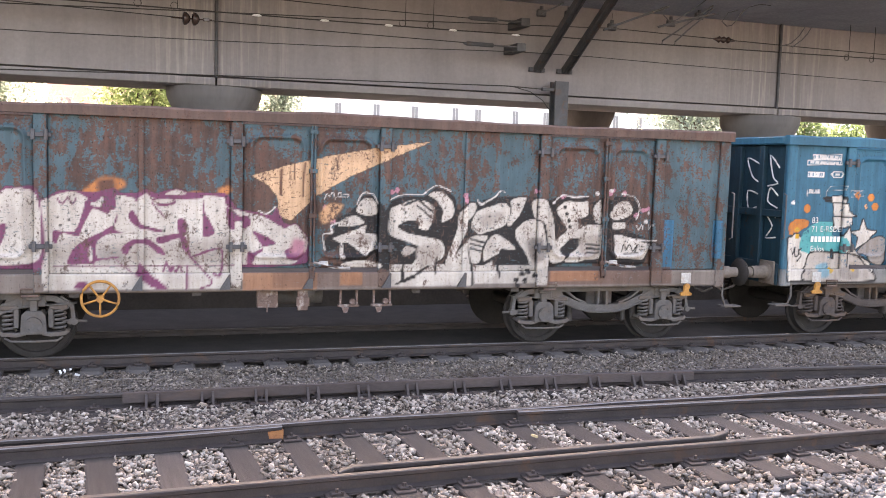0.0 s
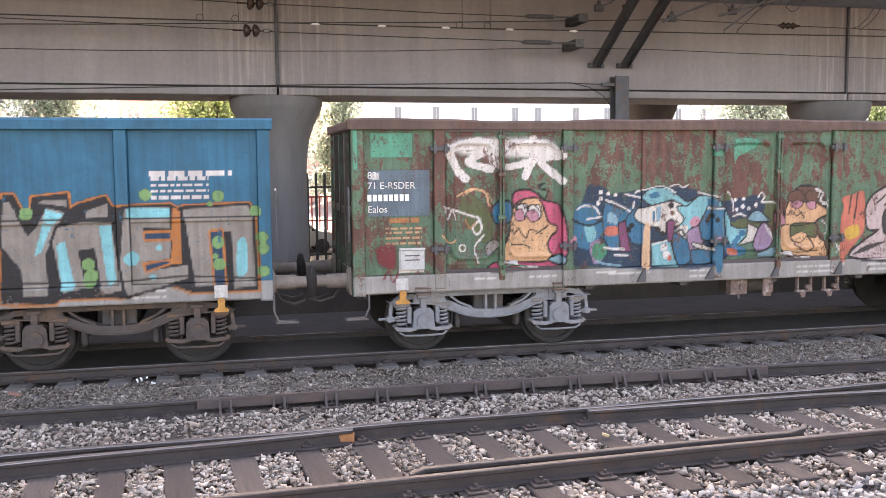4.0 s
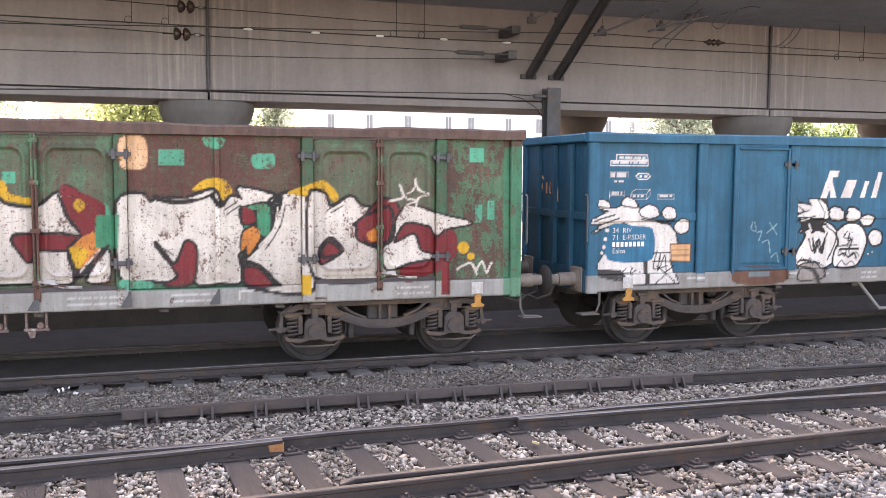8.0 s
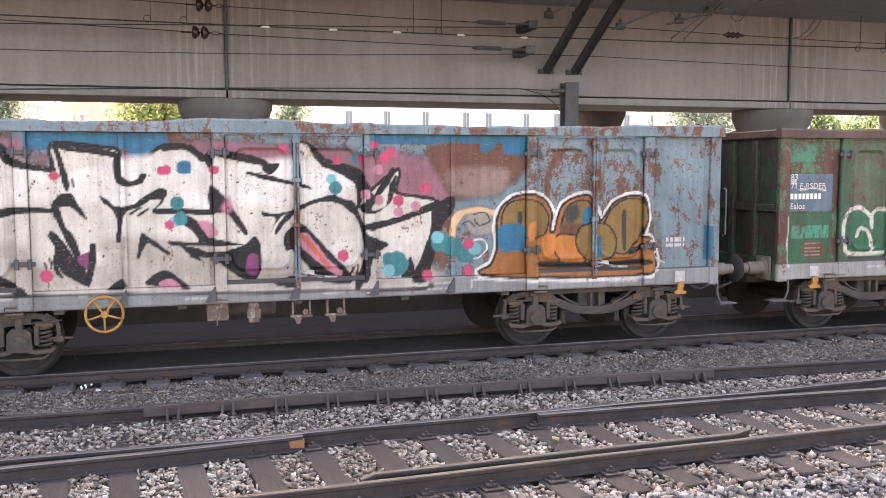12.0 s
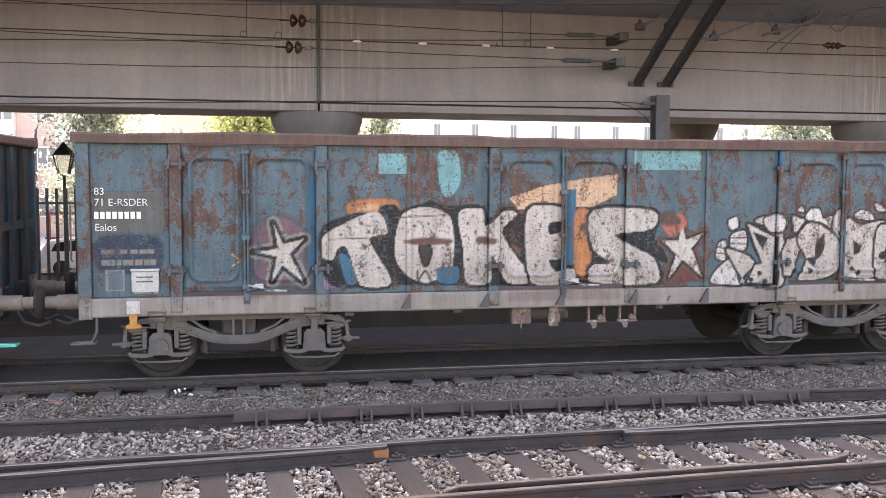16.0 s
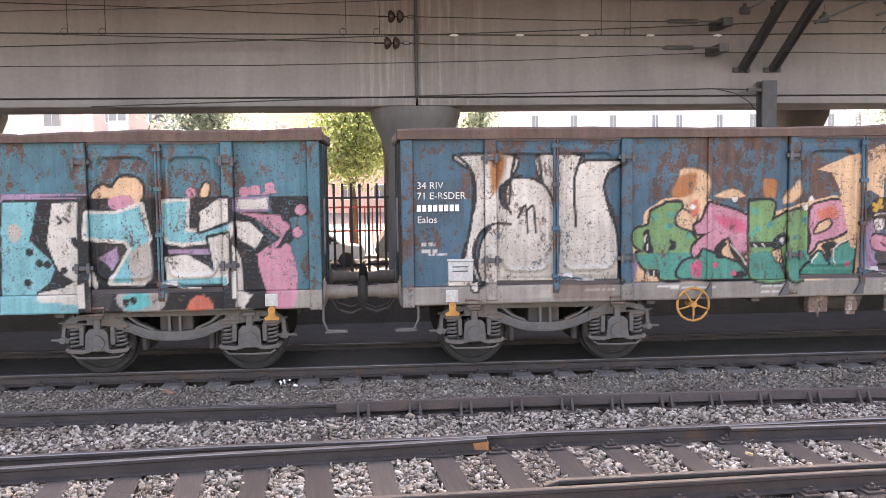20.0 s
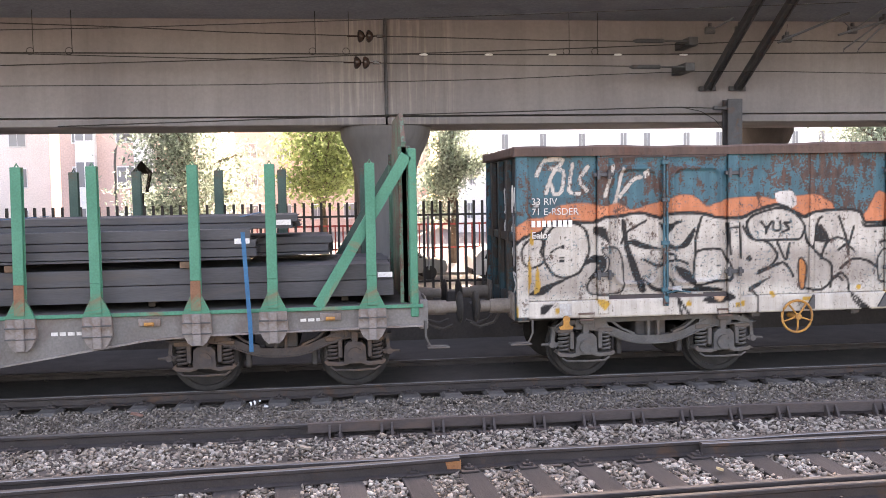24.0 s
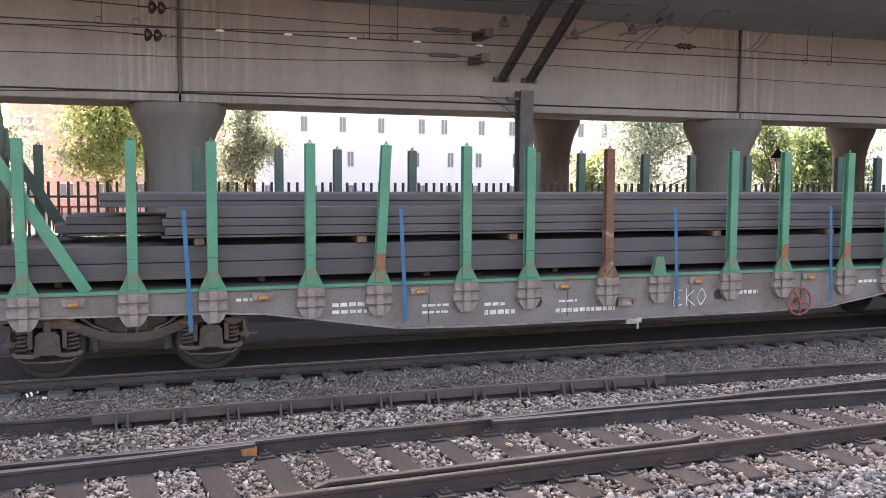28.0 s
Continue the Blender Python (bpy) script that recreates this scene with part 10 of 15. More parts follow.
    for u, v in ((-5.02, 2.51), (-4.66, 2.50), (-4.59, 2.28), (-3.76, 2.57), (-3.69, 2.35), (-3.47, 1.89), (-3.70, 1.51), (-4.30, 2.20), (-3.22, 2.50), (-2.59, 2.57), (-2.60, 1.87), (-2.44, 1.55), (-2.11, 2.33), (-1.86, 2.57), (-1.44, 2.48), (-1.53, 2.33), (-1.86, 1.46), (-1.61, 1.85), (-0.76, 2.48), (-0.41, 2.32), (-0.15, 2.23), (-0.59, 2.07), (-0.76, 1.83), (0.21, 2.06), (0.40, 1.89), (0.49, 1.64), (-0.13, 1.33), (1.42, 1.71), (1.61, 1.87), (-0.85, 2.56), (0.57, 2.47), (-3.07, 2.42), (-3.38, 2.34), (-3.76, 2.80),):
        c.dot(u, v, 0.013, INK)
    c.shape([(1.19, 1.46), (1.38, 1.49), (1.55, 1.36), (1.48, 1.19), (1.25, 1.16)], TEAL, None, 0.03)
    for u, v in ((1.38, 1.37), (2.02, 1.61),):
        c.dot(u, v, 0.14, TEAL)
    for u, v in ((1.26, 1.24), (1.97, 1.69), (-4.10, 2.79), (-4.10, 2.74), (-4.90, 1.39),):
        c.dot(u, v, 0.09, CYAN)
    for u, v in ((-4.13, 2.87), (-3.72, 2.42), (-4.79, 1.48), (2.40, 1.51),):
        c.dot(u, v, 0.12, TEAL)
    for u, v in ((-4.80, 2.86),):
        c.dot(u, v, 0.11, PINK)
    for u, v in ((-5.69, 2.58), (-5.59, 2.98), (-5.48, 2.65), (-5.46, 2.13), (-5.42, 1.81), (-5.40, 1.70), (-3.12, 1.32), (0.63, 1.47), (1.79, 2.38), (1.41, 2.21), (1.21, 2.80), (1.30, 2.87), (-3.87, 2.73), (2.54, 1.51), (1.82, 1.16),):
        c.dot(u, v, 0.08, PINK)
    for u, v in ((-4.96, 2.58), (-5.58, 2.96),):
        c.dot(u, v, 0.08, SALMON)
    for u, v in ((-2.11, 3.20), (0.93, 2.89), (0.48, 2.51), (2.39, 1.58), (-5.48, 1.39), (-3.99, 2.64), (-1.57, 1.97),):
        c.dot(u, v, 0.07, CYAN)
    for u, v in ((0.53, 2.39), (-1.49, 2.01), (-1.53, 2.21), (0.84, 2.79), (-4.10, 2.95), (-5.54, 1.48),):
        c.dot(u, v, 0.09, TEAL)
    for u, v in ((-1.65, 2.64), (-1.71, 2.63), (-1.06, 2.64), (0.88, 2.79), (1.06, 2.97), (-1.63, 1.93), (0.56, 2.76), (-0.16, 2.92), (-2.99, 2.57),):
        c.dot(u, v, 0.06, PINK)
    for u, v in ((0.94, 2.30), (1.13, 2.22), (1.41, 2.05), (1.65, 2.13), (1.12, 2.64),):
        c.dot(u, v, 0.07, ROSE)
    c.shape([(-1.51, 2.74), (-1.36, 2.75), (-1.36, 2.60), (-1.51, 2.60)], BLUE, None, 0.03)
    c.shape([(2.03, 3.03), (3.35, 3.04), (3.35, 2.84), (3.05, 2.64), (2.67, 2.49), (2.16, 2.56), (2.03, 2.64)], RUSTBROWN, None, 0.03, soft=0.08)
    c.shape([(2.16, 2.64), (3.00, 2.64), (2.92, 2.28), (2.41, 2.24), (2.16, 2.32)], DIRTYPINK, None, 0.03, soft=0.1)
    c.rect(2.03, 3.30, 3.01, 3.09, BLUE, 0.95)
    c.shape([(2.60, 3.03), (2.83, 3.03), (2.83, 2.94), (2.66, 2.87), (2.60, 2.91)], BLUE, None, 0.02, curvy=False)
    c.shape([(2.94, 3.03), (3.31, 3.07), (3.31, 2.83), (2.96, 2.86)], BLUE, None, 0.02, curvy=False)
    c.shape([(2.13, 1.69), (2.17, 1.97), (2.29, 2.07), (2.58, 2.11), (2.84, 2.06), (2.77, 1.96), (2.41, 2.00), (2.26, 1.84), (2.23, 1.61)], CREAM, None, 0.02, soft=0.03)
    c.shape([(2.41, 2.00), (2.75, 2.00), (2.80, 1.75), (2.54, 1.68), (2.40, 1.80)], STONE, None, 0.02, soft=0.06)
    c.line([(2.50, 2.00), (2.67, 2.03), (2.74, 1.90), (2.58, 1.84), (2.52, 1.94)], 0.02, INK)
    c.line([(2.33, 1.86), (2.43, 1.91), (2.53, 1.82)], 0.02, INK)
    c.line([(2.50, 1.64), (2.65, 1.64), (2.70, 1.51), (2.58, 1.39), (2.42, 1.38)], 0.03, CHALK)
    for u, v in ((2.38, 1.46), (2.17, 1.56),):
        c.dot(u, v, 0.14, TEAL)
    for u, v in ((2.52, 1.52),):
        c.dot(u, v, 0.1, CYAN)
    for u, v in ((2.43, 1.59), (2.42, 1.20),):
        c.dot(u, v, 0.08, PINK)
    c.shape([(2.60, 1.16), (2.77, 1.27), (2.87, 1.51), (2.86, 1.83), (2.92, 2.06), (3.11, 2.22), (3.40, 2.26), (3.60, 2.16), (3.69, 1.98), (3.66, 1.74), (3.75, 1.72), (3.80, 1.90), (3.88, 2.10), (4.06, 2.21), (4.28, 2.24), (4.38, 2.04), (4.44, 1.87), (4.56, 1.93), (4.70, 2.12), (4.93, 2.22), (5.16, 2.20), (5.21, 1.88), (5.13, 1.62), (5.29, 1.57), (5.28, 1.09), (3.36, 1.09)], AMBER, INK, 0.04, halo=CHALK)
    c.shape([(2.94, 1.96), (3.04, 2.14), (3.27, 2.20), (3.51, 2.13), (3.64, 1.95), (3.60, 1.74), (3.44, 1.66), (3.18, 1.68), (2.96, 1.67)], OCHRE, INK, 0.03)
    c.shape([(3.17, 2.02), (3.24, 2.02), (3.23, 1.83), (3.17, 1.83)], CHAR, None, 0.02)
    c.shape([(3.88, 1.90), (3.97, 2.09), (4.15, 2.17), (4.31, 2.12), (4.33, 1.89), (4.15, 1.81), (3.98, 1.65), (3.87, 1.67)], OCHRE, INK, 0.03)
    c.shape([(3.90, 2.05), (4.10, 2.14), (4.14, 1.94), (3.96, 1.83)], CHAR, None, 0.03, soft=0.06)
    c.shape([(3.84, 1.83), (4.25, 1.83), (4.16, 1.64), (3.89, 1.62)], BROWN, None, 0.03, soft=0.05)
    c.shape([(4.21, 2.06), (4.33, 2.07), (4.30, 1.84), (4.19, 1.84)], BLUE, None, 0.02)
    c.shape([(4.56, 1.82), (4.68, 2.05), (4.90, 2.18), (5.16, 2.15), (5.22, 1.88), (5.08, 1.62), (4.90, 1.39), (4.71, 1.43), (4.72, 1.63)], OCHRE, INK, 0.03)
    c.shape([(4.83, 1.98), (4.90, 2.00), (4.91, 1.46), (4.84, 1.49)], CHAR, None, 0.02)
    c.shape([(3.80, 1.67), (4.09, 1.65), (4.11, 1.48), (4.25, 1.33), (4.07, 1.23), (3.86, 1.27), (3.75, 1.49)], ORANGE, INK, 0.03)
    c.shape([(4.10, 1.56), (4.17, 1.78), (4.38, 1.84), (4.61, 1.79), (4.73, 1.59), (4.69, 1.38), (4.44, 1.29), (4.22, 1.34)], OCHRE, INK, 0.03)
    c.shape([(4.39, 1.64), (4.47, 1.65), (4.49, 1.34), (4.40, 1.32)], BLUE, None, 0.02, curvy=False)
    c.shape([(3.45, 1.62), (3.75, 1.69), (3.73, 1.41), (3.49, 1.37)], ORANGE, None, 0.02, soft=0.03)
    c.shape([(3.32, 1.84), (3.43, 1.87), (3.41, 1.63), (3.32, 1.63)], ORANGE, None, 0.02, soft=0.02)
    c.shape([(2.88, 1.82), (3.27, 1.83), (3.25, 1.45), (2.91, 1.46)], BLUE, None, 0.02)
    c.shape([(3.49, 1.31), (4.44, 1.27), (5.18, 1.30), (5.23, 1.21), (3.89, 1.19), (3.49, 1.23)], INK, None, 0.02, soft=0.02)
    c.shape([(4.94, 1.42), (5.27, 1.58), (5.18, 1.47), (4.97, 1.36)], INK, None, 0.02)
    c.shape([(2.97, 1.43), (3.27, 1.44), (3.27, 1.16), (2.93, 1.15)], AMBER, None, 0.02, soft=0.04)
    c.line([(5.29, 1.57), (5.39, 1.45), (5.37, 1.32), (5.56, 1.22)], 0.025, CHALK)
    c.rect(5.36, 5.48, 1.57, 1.92, CYAN, 0.5)
    c.rect(6.23, 6.36, 1.25, 1.77, BLUE, 0.9)
    c.bars(5.57, 5.89, 1.57, 0.06, CHALK, 2, 0.08)

def spray_6(c):
    c.rect(-6.25, -5.40, 1.95, 2.50, (0.13, 0.15, 0.145))
    c.shape([(-6.20, 1.92), (-5.47, 1.91), (-5.48, 1.47), (-6.21, 1.48)], NAVY, None, 0.03, soft=0.06)
    c.bars(-6.17, -5.51, 1.73, 0.07, STONE, 2, 0.14)
    c.rect(-5.79, -5.48, 1.18, 1.48, CHALK)
    c.rect(-6.14, -5.89, 1.22, 1.50, STONE)
    c.rect(-6.10, -5.92, 1.24, 1.47, PLATE)
    c.rect(-3.55, -3.45, 1.48, 2.72, BLUE)
    c.shape([(-4.26, 2.05), (-3.89, 2.20), (-3.59, 1.97), (-3.64, 1.29), (-4.23, 1.30), (-4.30, 1.68)], (0.21, 0.115, 0.165), None, 0.03, soft=0.10)
    c.shape([(-3.34, 1.51), (-3.15, 1.66), (-2.85, 1.28), (-3.34, 1.21)], LILAC, None, 0.03)
    c.line([(-4.55, 1.68), (-4.44, 1.60), (-4.54, 1.53)], 0.03, CREAM)
    c.shape([(-4.01, 2.09), (-3.88, 1.81), (-3.60, 1.88), (-3.79, 1.67), (-3.61, 1.29), (-3.89, 1.52), (-4.03, 1.31), (-3.97, 1.64), (-4.27, 1.71), (-3.95, 1.75)], OFFWHITE, INK, 0.05, halo=STONE, curvy=False)
    c.shape([(-2.99, 2.38), (-2.38, 2.41), (-2.35, 2.19), (-2.99, 2.19)], ORANGE, None, 0.04, soft=0.05)
    c.shape([(-0.79, 2.42), (-0.32, 2.58), (0.09, 2.67), (0.79, 2.76), (0.80, 2.46), (0.34, 2.25), (-0.65, 2.26)], CREAM, None, 0.03, curvy=False)
    c.rect(-2.60, -2.22, 2.74, 3.03, CYAN)
    c.shape([(-1.78, 3.05), (-1.52, 3.05), (-1.47, 2.65), (-1.61, 2.42), (-1.75, 2.50), (-1.80, 2.80)], CYAN, None, 0.03)
    c.rect(1.02, 2.08, 2.81, 3.09, CYAN)
    c.rect(3.24, 3.38, 2.84, 3.10, BLUE)
    c.shape([(-3.37, 2.04), (-2.46, 2.34), (-2.27, 2.23), (-1.92, 2.38), (-1.61, 2.31), (-1.21, 2.34), (-1.09, 2.15), (-0.81, 2.30), (-0.56, 2.19), (0.01, 2.30), (0.80, 2.26), (1.27, 2.24), (1.41, 2.02), (1.37, 1.69), (1.56, 1.20), (0.87, 1.13), (-0.80, 1.20), (-2.38, 1.23), (-3.15, 1.21), (-3.37, 1.44)], INK, None, 0.03)
    c.shape([(-3.36, 1.89), (-3.15, 2.04), (-2.63, 2.25), (-2.48, 1.95), (-2.73, 1.85), (-2.42, 1.27), (-2.85, 1.24), (-3.03, 1.74), (-3.15, 1.74), (-3.22, 1.59), (-3.36, 1.63)], OFFWHITE, INK, 0.05, fade=DIRTYWHITE)
    c.shape([(-3.15, 1.66), (-3.01, 1.62), (-2.91, 1.28), (-3.04, 1.28)], BLUE, None, 0.03)
    c.shape([(-2.38, 1.89), (-2.27, 2.21), (-1.96, 2.30), (-1.64, 2.19), (-1.56, 1.88), (-1.60, 1.41), (-1.92, 1.26), (-2.19, 1.34), (-2.37, 1.58)], OFFWHITE, INK, 0.05, fade=DIRTYWHITE)
    c.shape([(-2.03, 1.73), (-1.96, 1.84), (-1.89, 1.69), (-1.96, 1.50)], CHAR, INK, 0.04)
    c.shape([(-1.80, 1.45), (-1.51, 1.47), (-1.51, 1.26), (-1.77, 1.26)], BLUE, None, 0.03)
    c.line([(-2.07, 1.42), (-2.06, 1.30), (-1.96, 1.42), (-1.88, 1.28)], 0.025, INK)
    c.shape([(-1.51, 2.22), (-1.16, 2.27), (-1.11, 2.03), (-0.85, 2.25), (-0.66, 2.19), (-0.89, 1.94), (-0.51, 1.40), (-0.43, 1.24), (-0.80, 1.24), (-1.04, 1.64), (-1.06, 1.25), (-1.38, 1.25), (-1.43, 1.72)], OFFWHITE, INK, 0.05, fade=DIRTYWHITE)
    c.shape([(-0.52, 2.25), (0.01, 2.28), (0.01, 2.11), (-0.19, 2.07), (-0.19, 1.91), (0.01, 1.93), (0.02, 1.59), (-0.19, 1.55), (-0.10, 1.39), (0.15, 1.43), (0.15, 1.23), (-0.46, 1.24)], OFFWHITE, INK, 0.05, fade=DIRTYWHITE)
    c.rect(0.02, 0.19, 1.47, 2.54, BLUE)
    c.shape([(0.18, 2.22), (0.43, 2.18), (0.40, 1.38), (0.19, 1.39)], ORANGE, None, 0.03, soft=0.04)
    c.shape([(0.44, 2.25), (1.36, 2.24), (1.35, 1.98), (0.77, 1.90), (1.11, 1.70), (1.37, 1.57), (1.43, 1.20), (0.44, 1.22), (0.44, 1.46), (0.73, 1.50), (0.45, 1.70)], OFFWHITE, INK, 0.05, fade=DIRTYWHITE)
    c.shape([(1.07, 1.78), (1.46, 1.82), (1.64, 1.45), (1.38, 1.55)], INK, None, 0.03, curvy=False)
    c.shape([(1.64, 1.41), (1.81, 1.53), (2.08, 1.23), (1.60, 1.24)], RUSTRED, None, 0.03)
    c.shape([(1.81, 2.06), (1.87, 1.81), (2.15, 1.92), (1.96, 1.69), (2.13, 1.27), (1.83, 1.53), (1.60, 1.24), (1.72, 1.61), (1.50, 1.81), (1.76, 1.81)], OFFWHITE, INK, 0.04, halo=BROWN, curvy=False)
    c.shape([(1.49, 2.02), (1.75, 2.22), (1.88, 2.06), (1.67, 1.85)], SALMON, None, 0.03, soft=0.04)
    c.shape([(2.27, 1.19), (2.40, 1.41), (2.66, 1.56), (2.70, 1.23), (2.74, 1.14)], CHALK, INK, 0.03)
    c.shape([(2.34, 1.57), (2.39, 1.77), (2.50, 1.79), (2.49, 1.52)], CHALK, INK, 0.03)
    c.line([(2.36, 1.71), (2.49, 1.68)], 0.02, INK)
    c.line([(2.34, 1.63), (2.49, 1.60)], 0.02, INK)
    c.shape([(2.53, 2.09), (2.66, 2.14), (2.69, 2.00), (2.57, 1.96)], CHALK, INK, 0.03)
    c.shape([(2.58, 1.88), (2.80, 1.94), (2.82, 1.67), (2.58, 1.68)], CHALK, INK, 0.03)
    c.line([(2.58, 1.84), (2.82, 1.83)], 0.02, INK)
    c.line([(2.58, 1.76), (2.82, 1.75)], 0.02, INK)
    c.shape([(2.51, 1.68), (2.82, 1.59), (2.97, 1.46), (2.76, 1.22), (2.83, 1.16), (3.29, 1.16), (3.28, 1.86), (3.00, 1.85), (3.11, 1.45), (2.83, 2.03), (3.28, 1.90), (3.45, 2.05), (3.37, 2.18), (3.10, 2.15), (2.97, 2.07), (3.37, 1.89), (3.36, 1.15), (2.87, 1.17), (2.62, 1.48)], OFFWHITE, INK, 0.04, fade=DIRTYWHITE)
    c.shape([(2.83, 2.05), (3.28, 1.84), (3.27, 1.16), (2.85, 1.17), (2.99, 1.44), (3.10, 1.45)], OFFWHITE, INK, 0.04, curvy=False)
    c.shape([(2.93, 1.93), (3.17, 1.84), (3.10, 1.66), (3.03, 1.74)], INK, None, 0.03, curvy=False)
    c.shape([(3.10, 2.11), (3.28, 2.18), (3.41, 2.10), (3.37, 1.93), (3.19, 1.94)], CHALK, INK, 0.03)
    c.shape([(3.45, 1.81), (3.77, 1.88), (3.54, 1.27), (3.38, 1.28), (3.36, 1.61)], OFFWHITE, INK, 0.04, curvy=False)
    c.shape([(3.53, 2.16), (3.77, 2.10), (3.63, 1.91), (3.56, 1.93)], OFFWHITE, INK, 0.04, curvy=False)
    c.shape([(3.65, 1.80), (3.81, 2.04), (4.08, 1.99), (4.35, 1.73), (4.35, 1.39), (4.08, 1.22), (3.67, 1.21), (3.81, 1.50)], OFFWHITE, INK, 0.04, fade=DIRTYWHITE)
    c.shape([(3.94, 1.71), (4.08, 1.89), (4.10, 1.67), (3.97, 1.50)], INK, None, 0.03)
    c.shape([(3.81, 1.52), (3.97, 1.54), (3.93, 1.40)], INK, None, 0.03)
    c.shape([(3.63, 2.25), (3.71, 2.29), (3.74, 2.21)], CHALK, INK, 0.03)
    c.shape([(3.77, 2.12), (3.86, 2.26), (3.99, 2.26), (4.06, 2.11), (4.22, 2.15), (4.26, 1.94), (4.04, 2.06)], CHALK, INK, 0.03)
    c.shape([(4.22, 1.94), (4.25, 2.22), (4.40, 2.23), (4.43, 1.89), (4.35, 1.81)], CHALK, INK, 0.03)
    c.shape([(4.43, 2.10), (4.68, 2.01), (5.05, 2.08), (5.00, 1.87), (4.91, 1.71), (4.96, 1.24), (4.43, 1.24)], OFFWHITE, INK, 0.04, fade=DIRTYWHITE)
    c.shape([(4.57, 1.79), (4.72, 1.71), (4.68, 1.59), (4.58, 1.57)], INK, None, 0.03, curvy=False)
    c.shape([(4.58, 2.14), (4.68, 2.24), (4.83, 2.21), (4.91, 2.09)], CHALK, INK, 0.03)
    c.shape([(4.91, 2.34), (5.02, 2.31), (5.06, 2.22), (4.96, 2.24)], CHALK, INK, 0.03)
    c.shape([(4.96, 1.92), (5.14, 2.04), (5.33, 1.95), (5.34, 1.65), (5.05, 1.45), (5.34, 1.48), (5.34, 1.22), (4.96, 1.24)], OFFWHITE, INK, 0.04, fade=DIRTYWHITE)
    c.shape([(5.02, 1.58), (5.15, 1.68), (5.29, 1.62), (5.05, 1.49)], INK, None, 0.03)
    c.shape([(5.08, 2.04), (5.21, 2.19), (5.38, 2.13), (5.43, 1.94)], CHALK, INK, 0.03)
    c.shape([(5.46, 1.90), (5.67, 2.04), (5.91, 2.01), (5.89, 1.67), (5.72, 1.55), (5.50, 1.43), (5.66, 1.38), (5.77, 1.24), (5.43, 1.22), (5.39, 1.52)], OFFWHITE, INK, 0.04, fade=DIRTYWHITE)
    c.shape([(5.58, 1.47), (5.77, 1.60), (5.87, 1.41), (5.68, 1.32)], INK, None, 0.03)
    c.shape([(5.87, 1.63), (5.98, 1.73), (6.08, 1.62), (6.01, 1.49), (6.16, 1.31), (6.12, 1.16), (5.87, 1.17)], CHALK, INK, 0.03)
    c.line([(5.89, 1.54), (6.04, 1.58)], 0.02, INK)
    c.line([(5.89, 1.41), (6.08, 1.42)], 0.02, INK)
    c.line([(5.89, 1.28), (6.14, 1.29)], 0.02, INK)
    c.shape([(5.98, 1.96), (6.11, 1.99), (6.11, 1.87), (6.00, 1.85)], CHALK, INK, 0.02)
    for u, v in ((2.92, 1.22), (3.05, 1.31), (3.14, 1.19), (4.49, 1.47), (4.54, 1.37), (4.65, 1.30), (3.85, 1.34),):
        c.dot(u, v, 0.04, INK)
    c.shape([(-2.23, 1.85), (-1.92, 1.88), (-1.60, 1.85), (-1.63, 1.79), (-2.07, 1.78), (-2.25, 1.81)], RUSTBROWN, None, 0.02, soft=0.03)
    c.shape([(-1.21, 1.89), (-0.97, 1.86), (-1.00, 1.78), (-1.24, 1.80)], RUSTBROWN, None, 0.02, soft=0.03)
    c.shape([(-2.84, 1.81), (-2.75, 1.77), (-2.80, 1.71)], RUSTBROWN, None, 0.02, soft=0.02)
    c.shape([(-0.76, 1.78), (-0.60, 1.71), (-0.64, 1.64)], RUSTBROWN, None, 0.02, soft=0.02)
    c.shape([(0.26, 2.02), (0.39, 2.09), (0.36, 1.93)], RUSTBROWN, None, 0.02, soft=0.02)
    c.line([(-3.33, 1.86), (-2.46, 1.89)], 0.015, BROWN)
    c.line([(-2.38, 2.15), (-1.68, 2.19)], 0.015, BROWN)
    for u, v in ((-3.11, 1.93), (-2.84, 2.08), (-2.73, 1.96), (-2.11, 2.04), (-1.84, 1.92), (-1.37, 2.07), (-1.25, 1.95), (-0.89, 2.07), (-0.32, 2.03), (-0.11, 1.83), (0.60, 2.06), (0.85, 1.98), (1.03, 1.62), (-0.39, 1.47), (-0.96, 1.52), (-1.36, 1.57), (-1.92, 2.07), (1.10, 2.14), (0.69, 1.38),):
        c.dot(u, v, 0.02, BROWN)
    c.shape([(-2.90, 2.25), (-2.77, 2.33), (-2.60, 2.33), (-2.63, 2.24)], PEACH, None, 0.02, soft=0.04)
    c.shape([(1.45, 2.18), (1.66, 2.24), (1.80, 2.06), (1.54, 2.02)], BROWN, None, 0.02, soft=0.06)
    c.rect(-0.80, 0.87, 0.97, 1.15, RUSTBROWN, 0.35)
    c.rect(-4.77, -4.12, 1.09, 1.25, RUSTBROWN, 0.4)

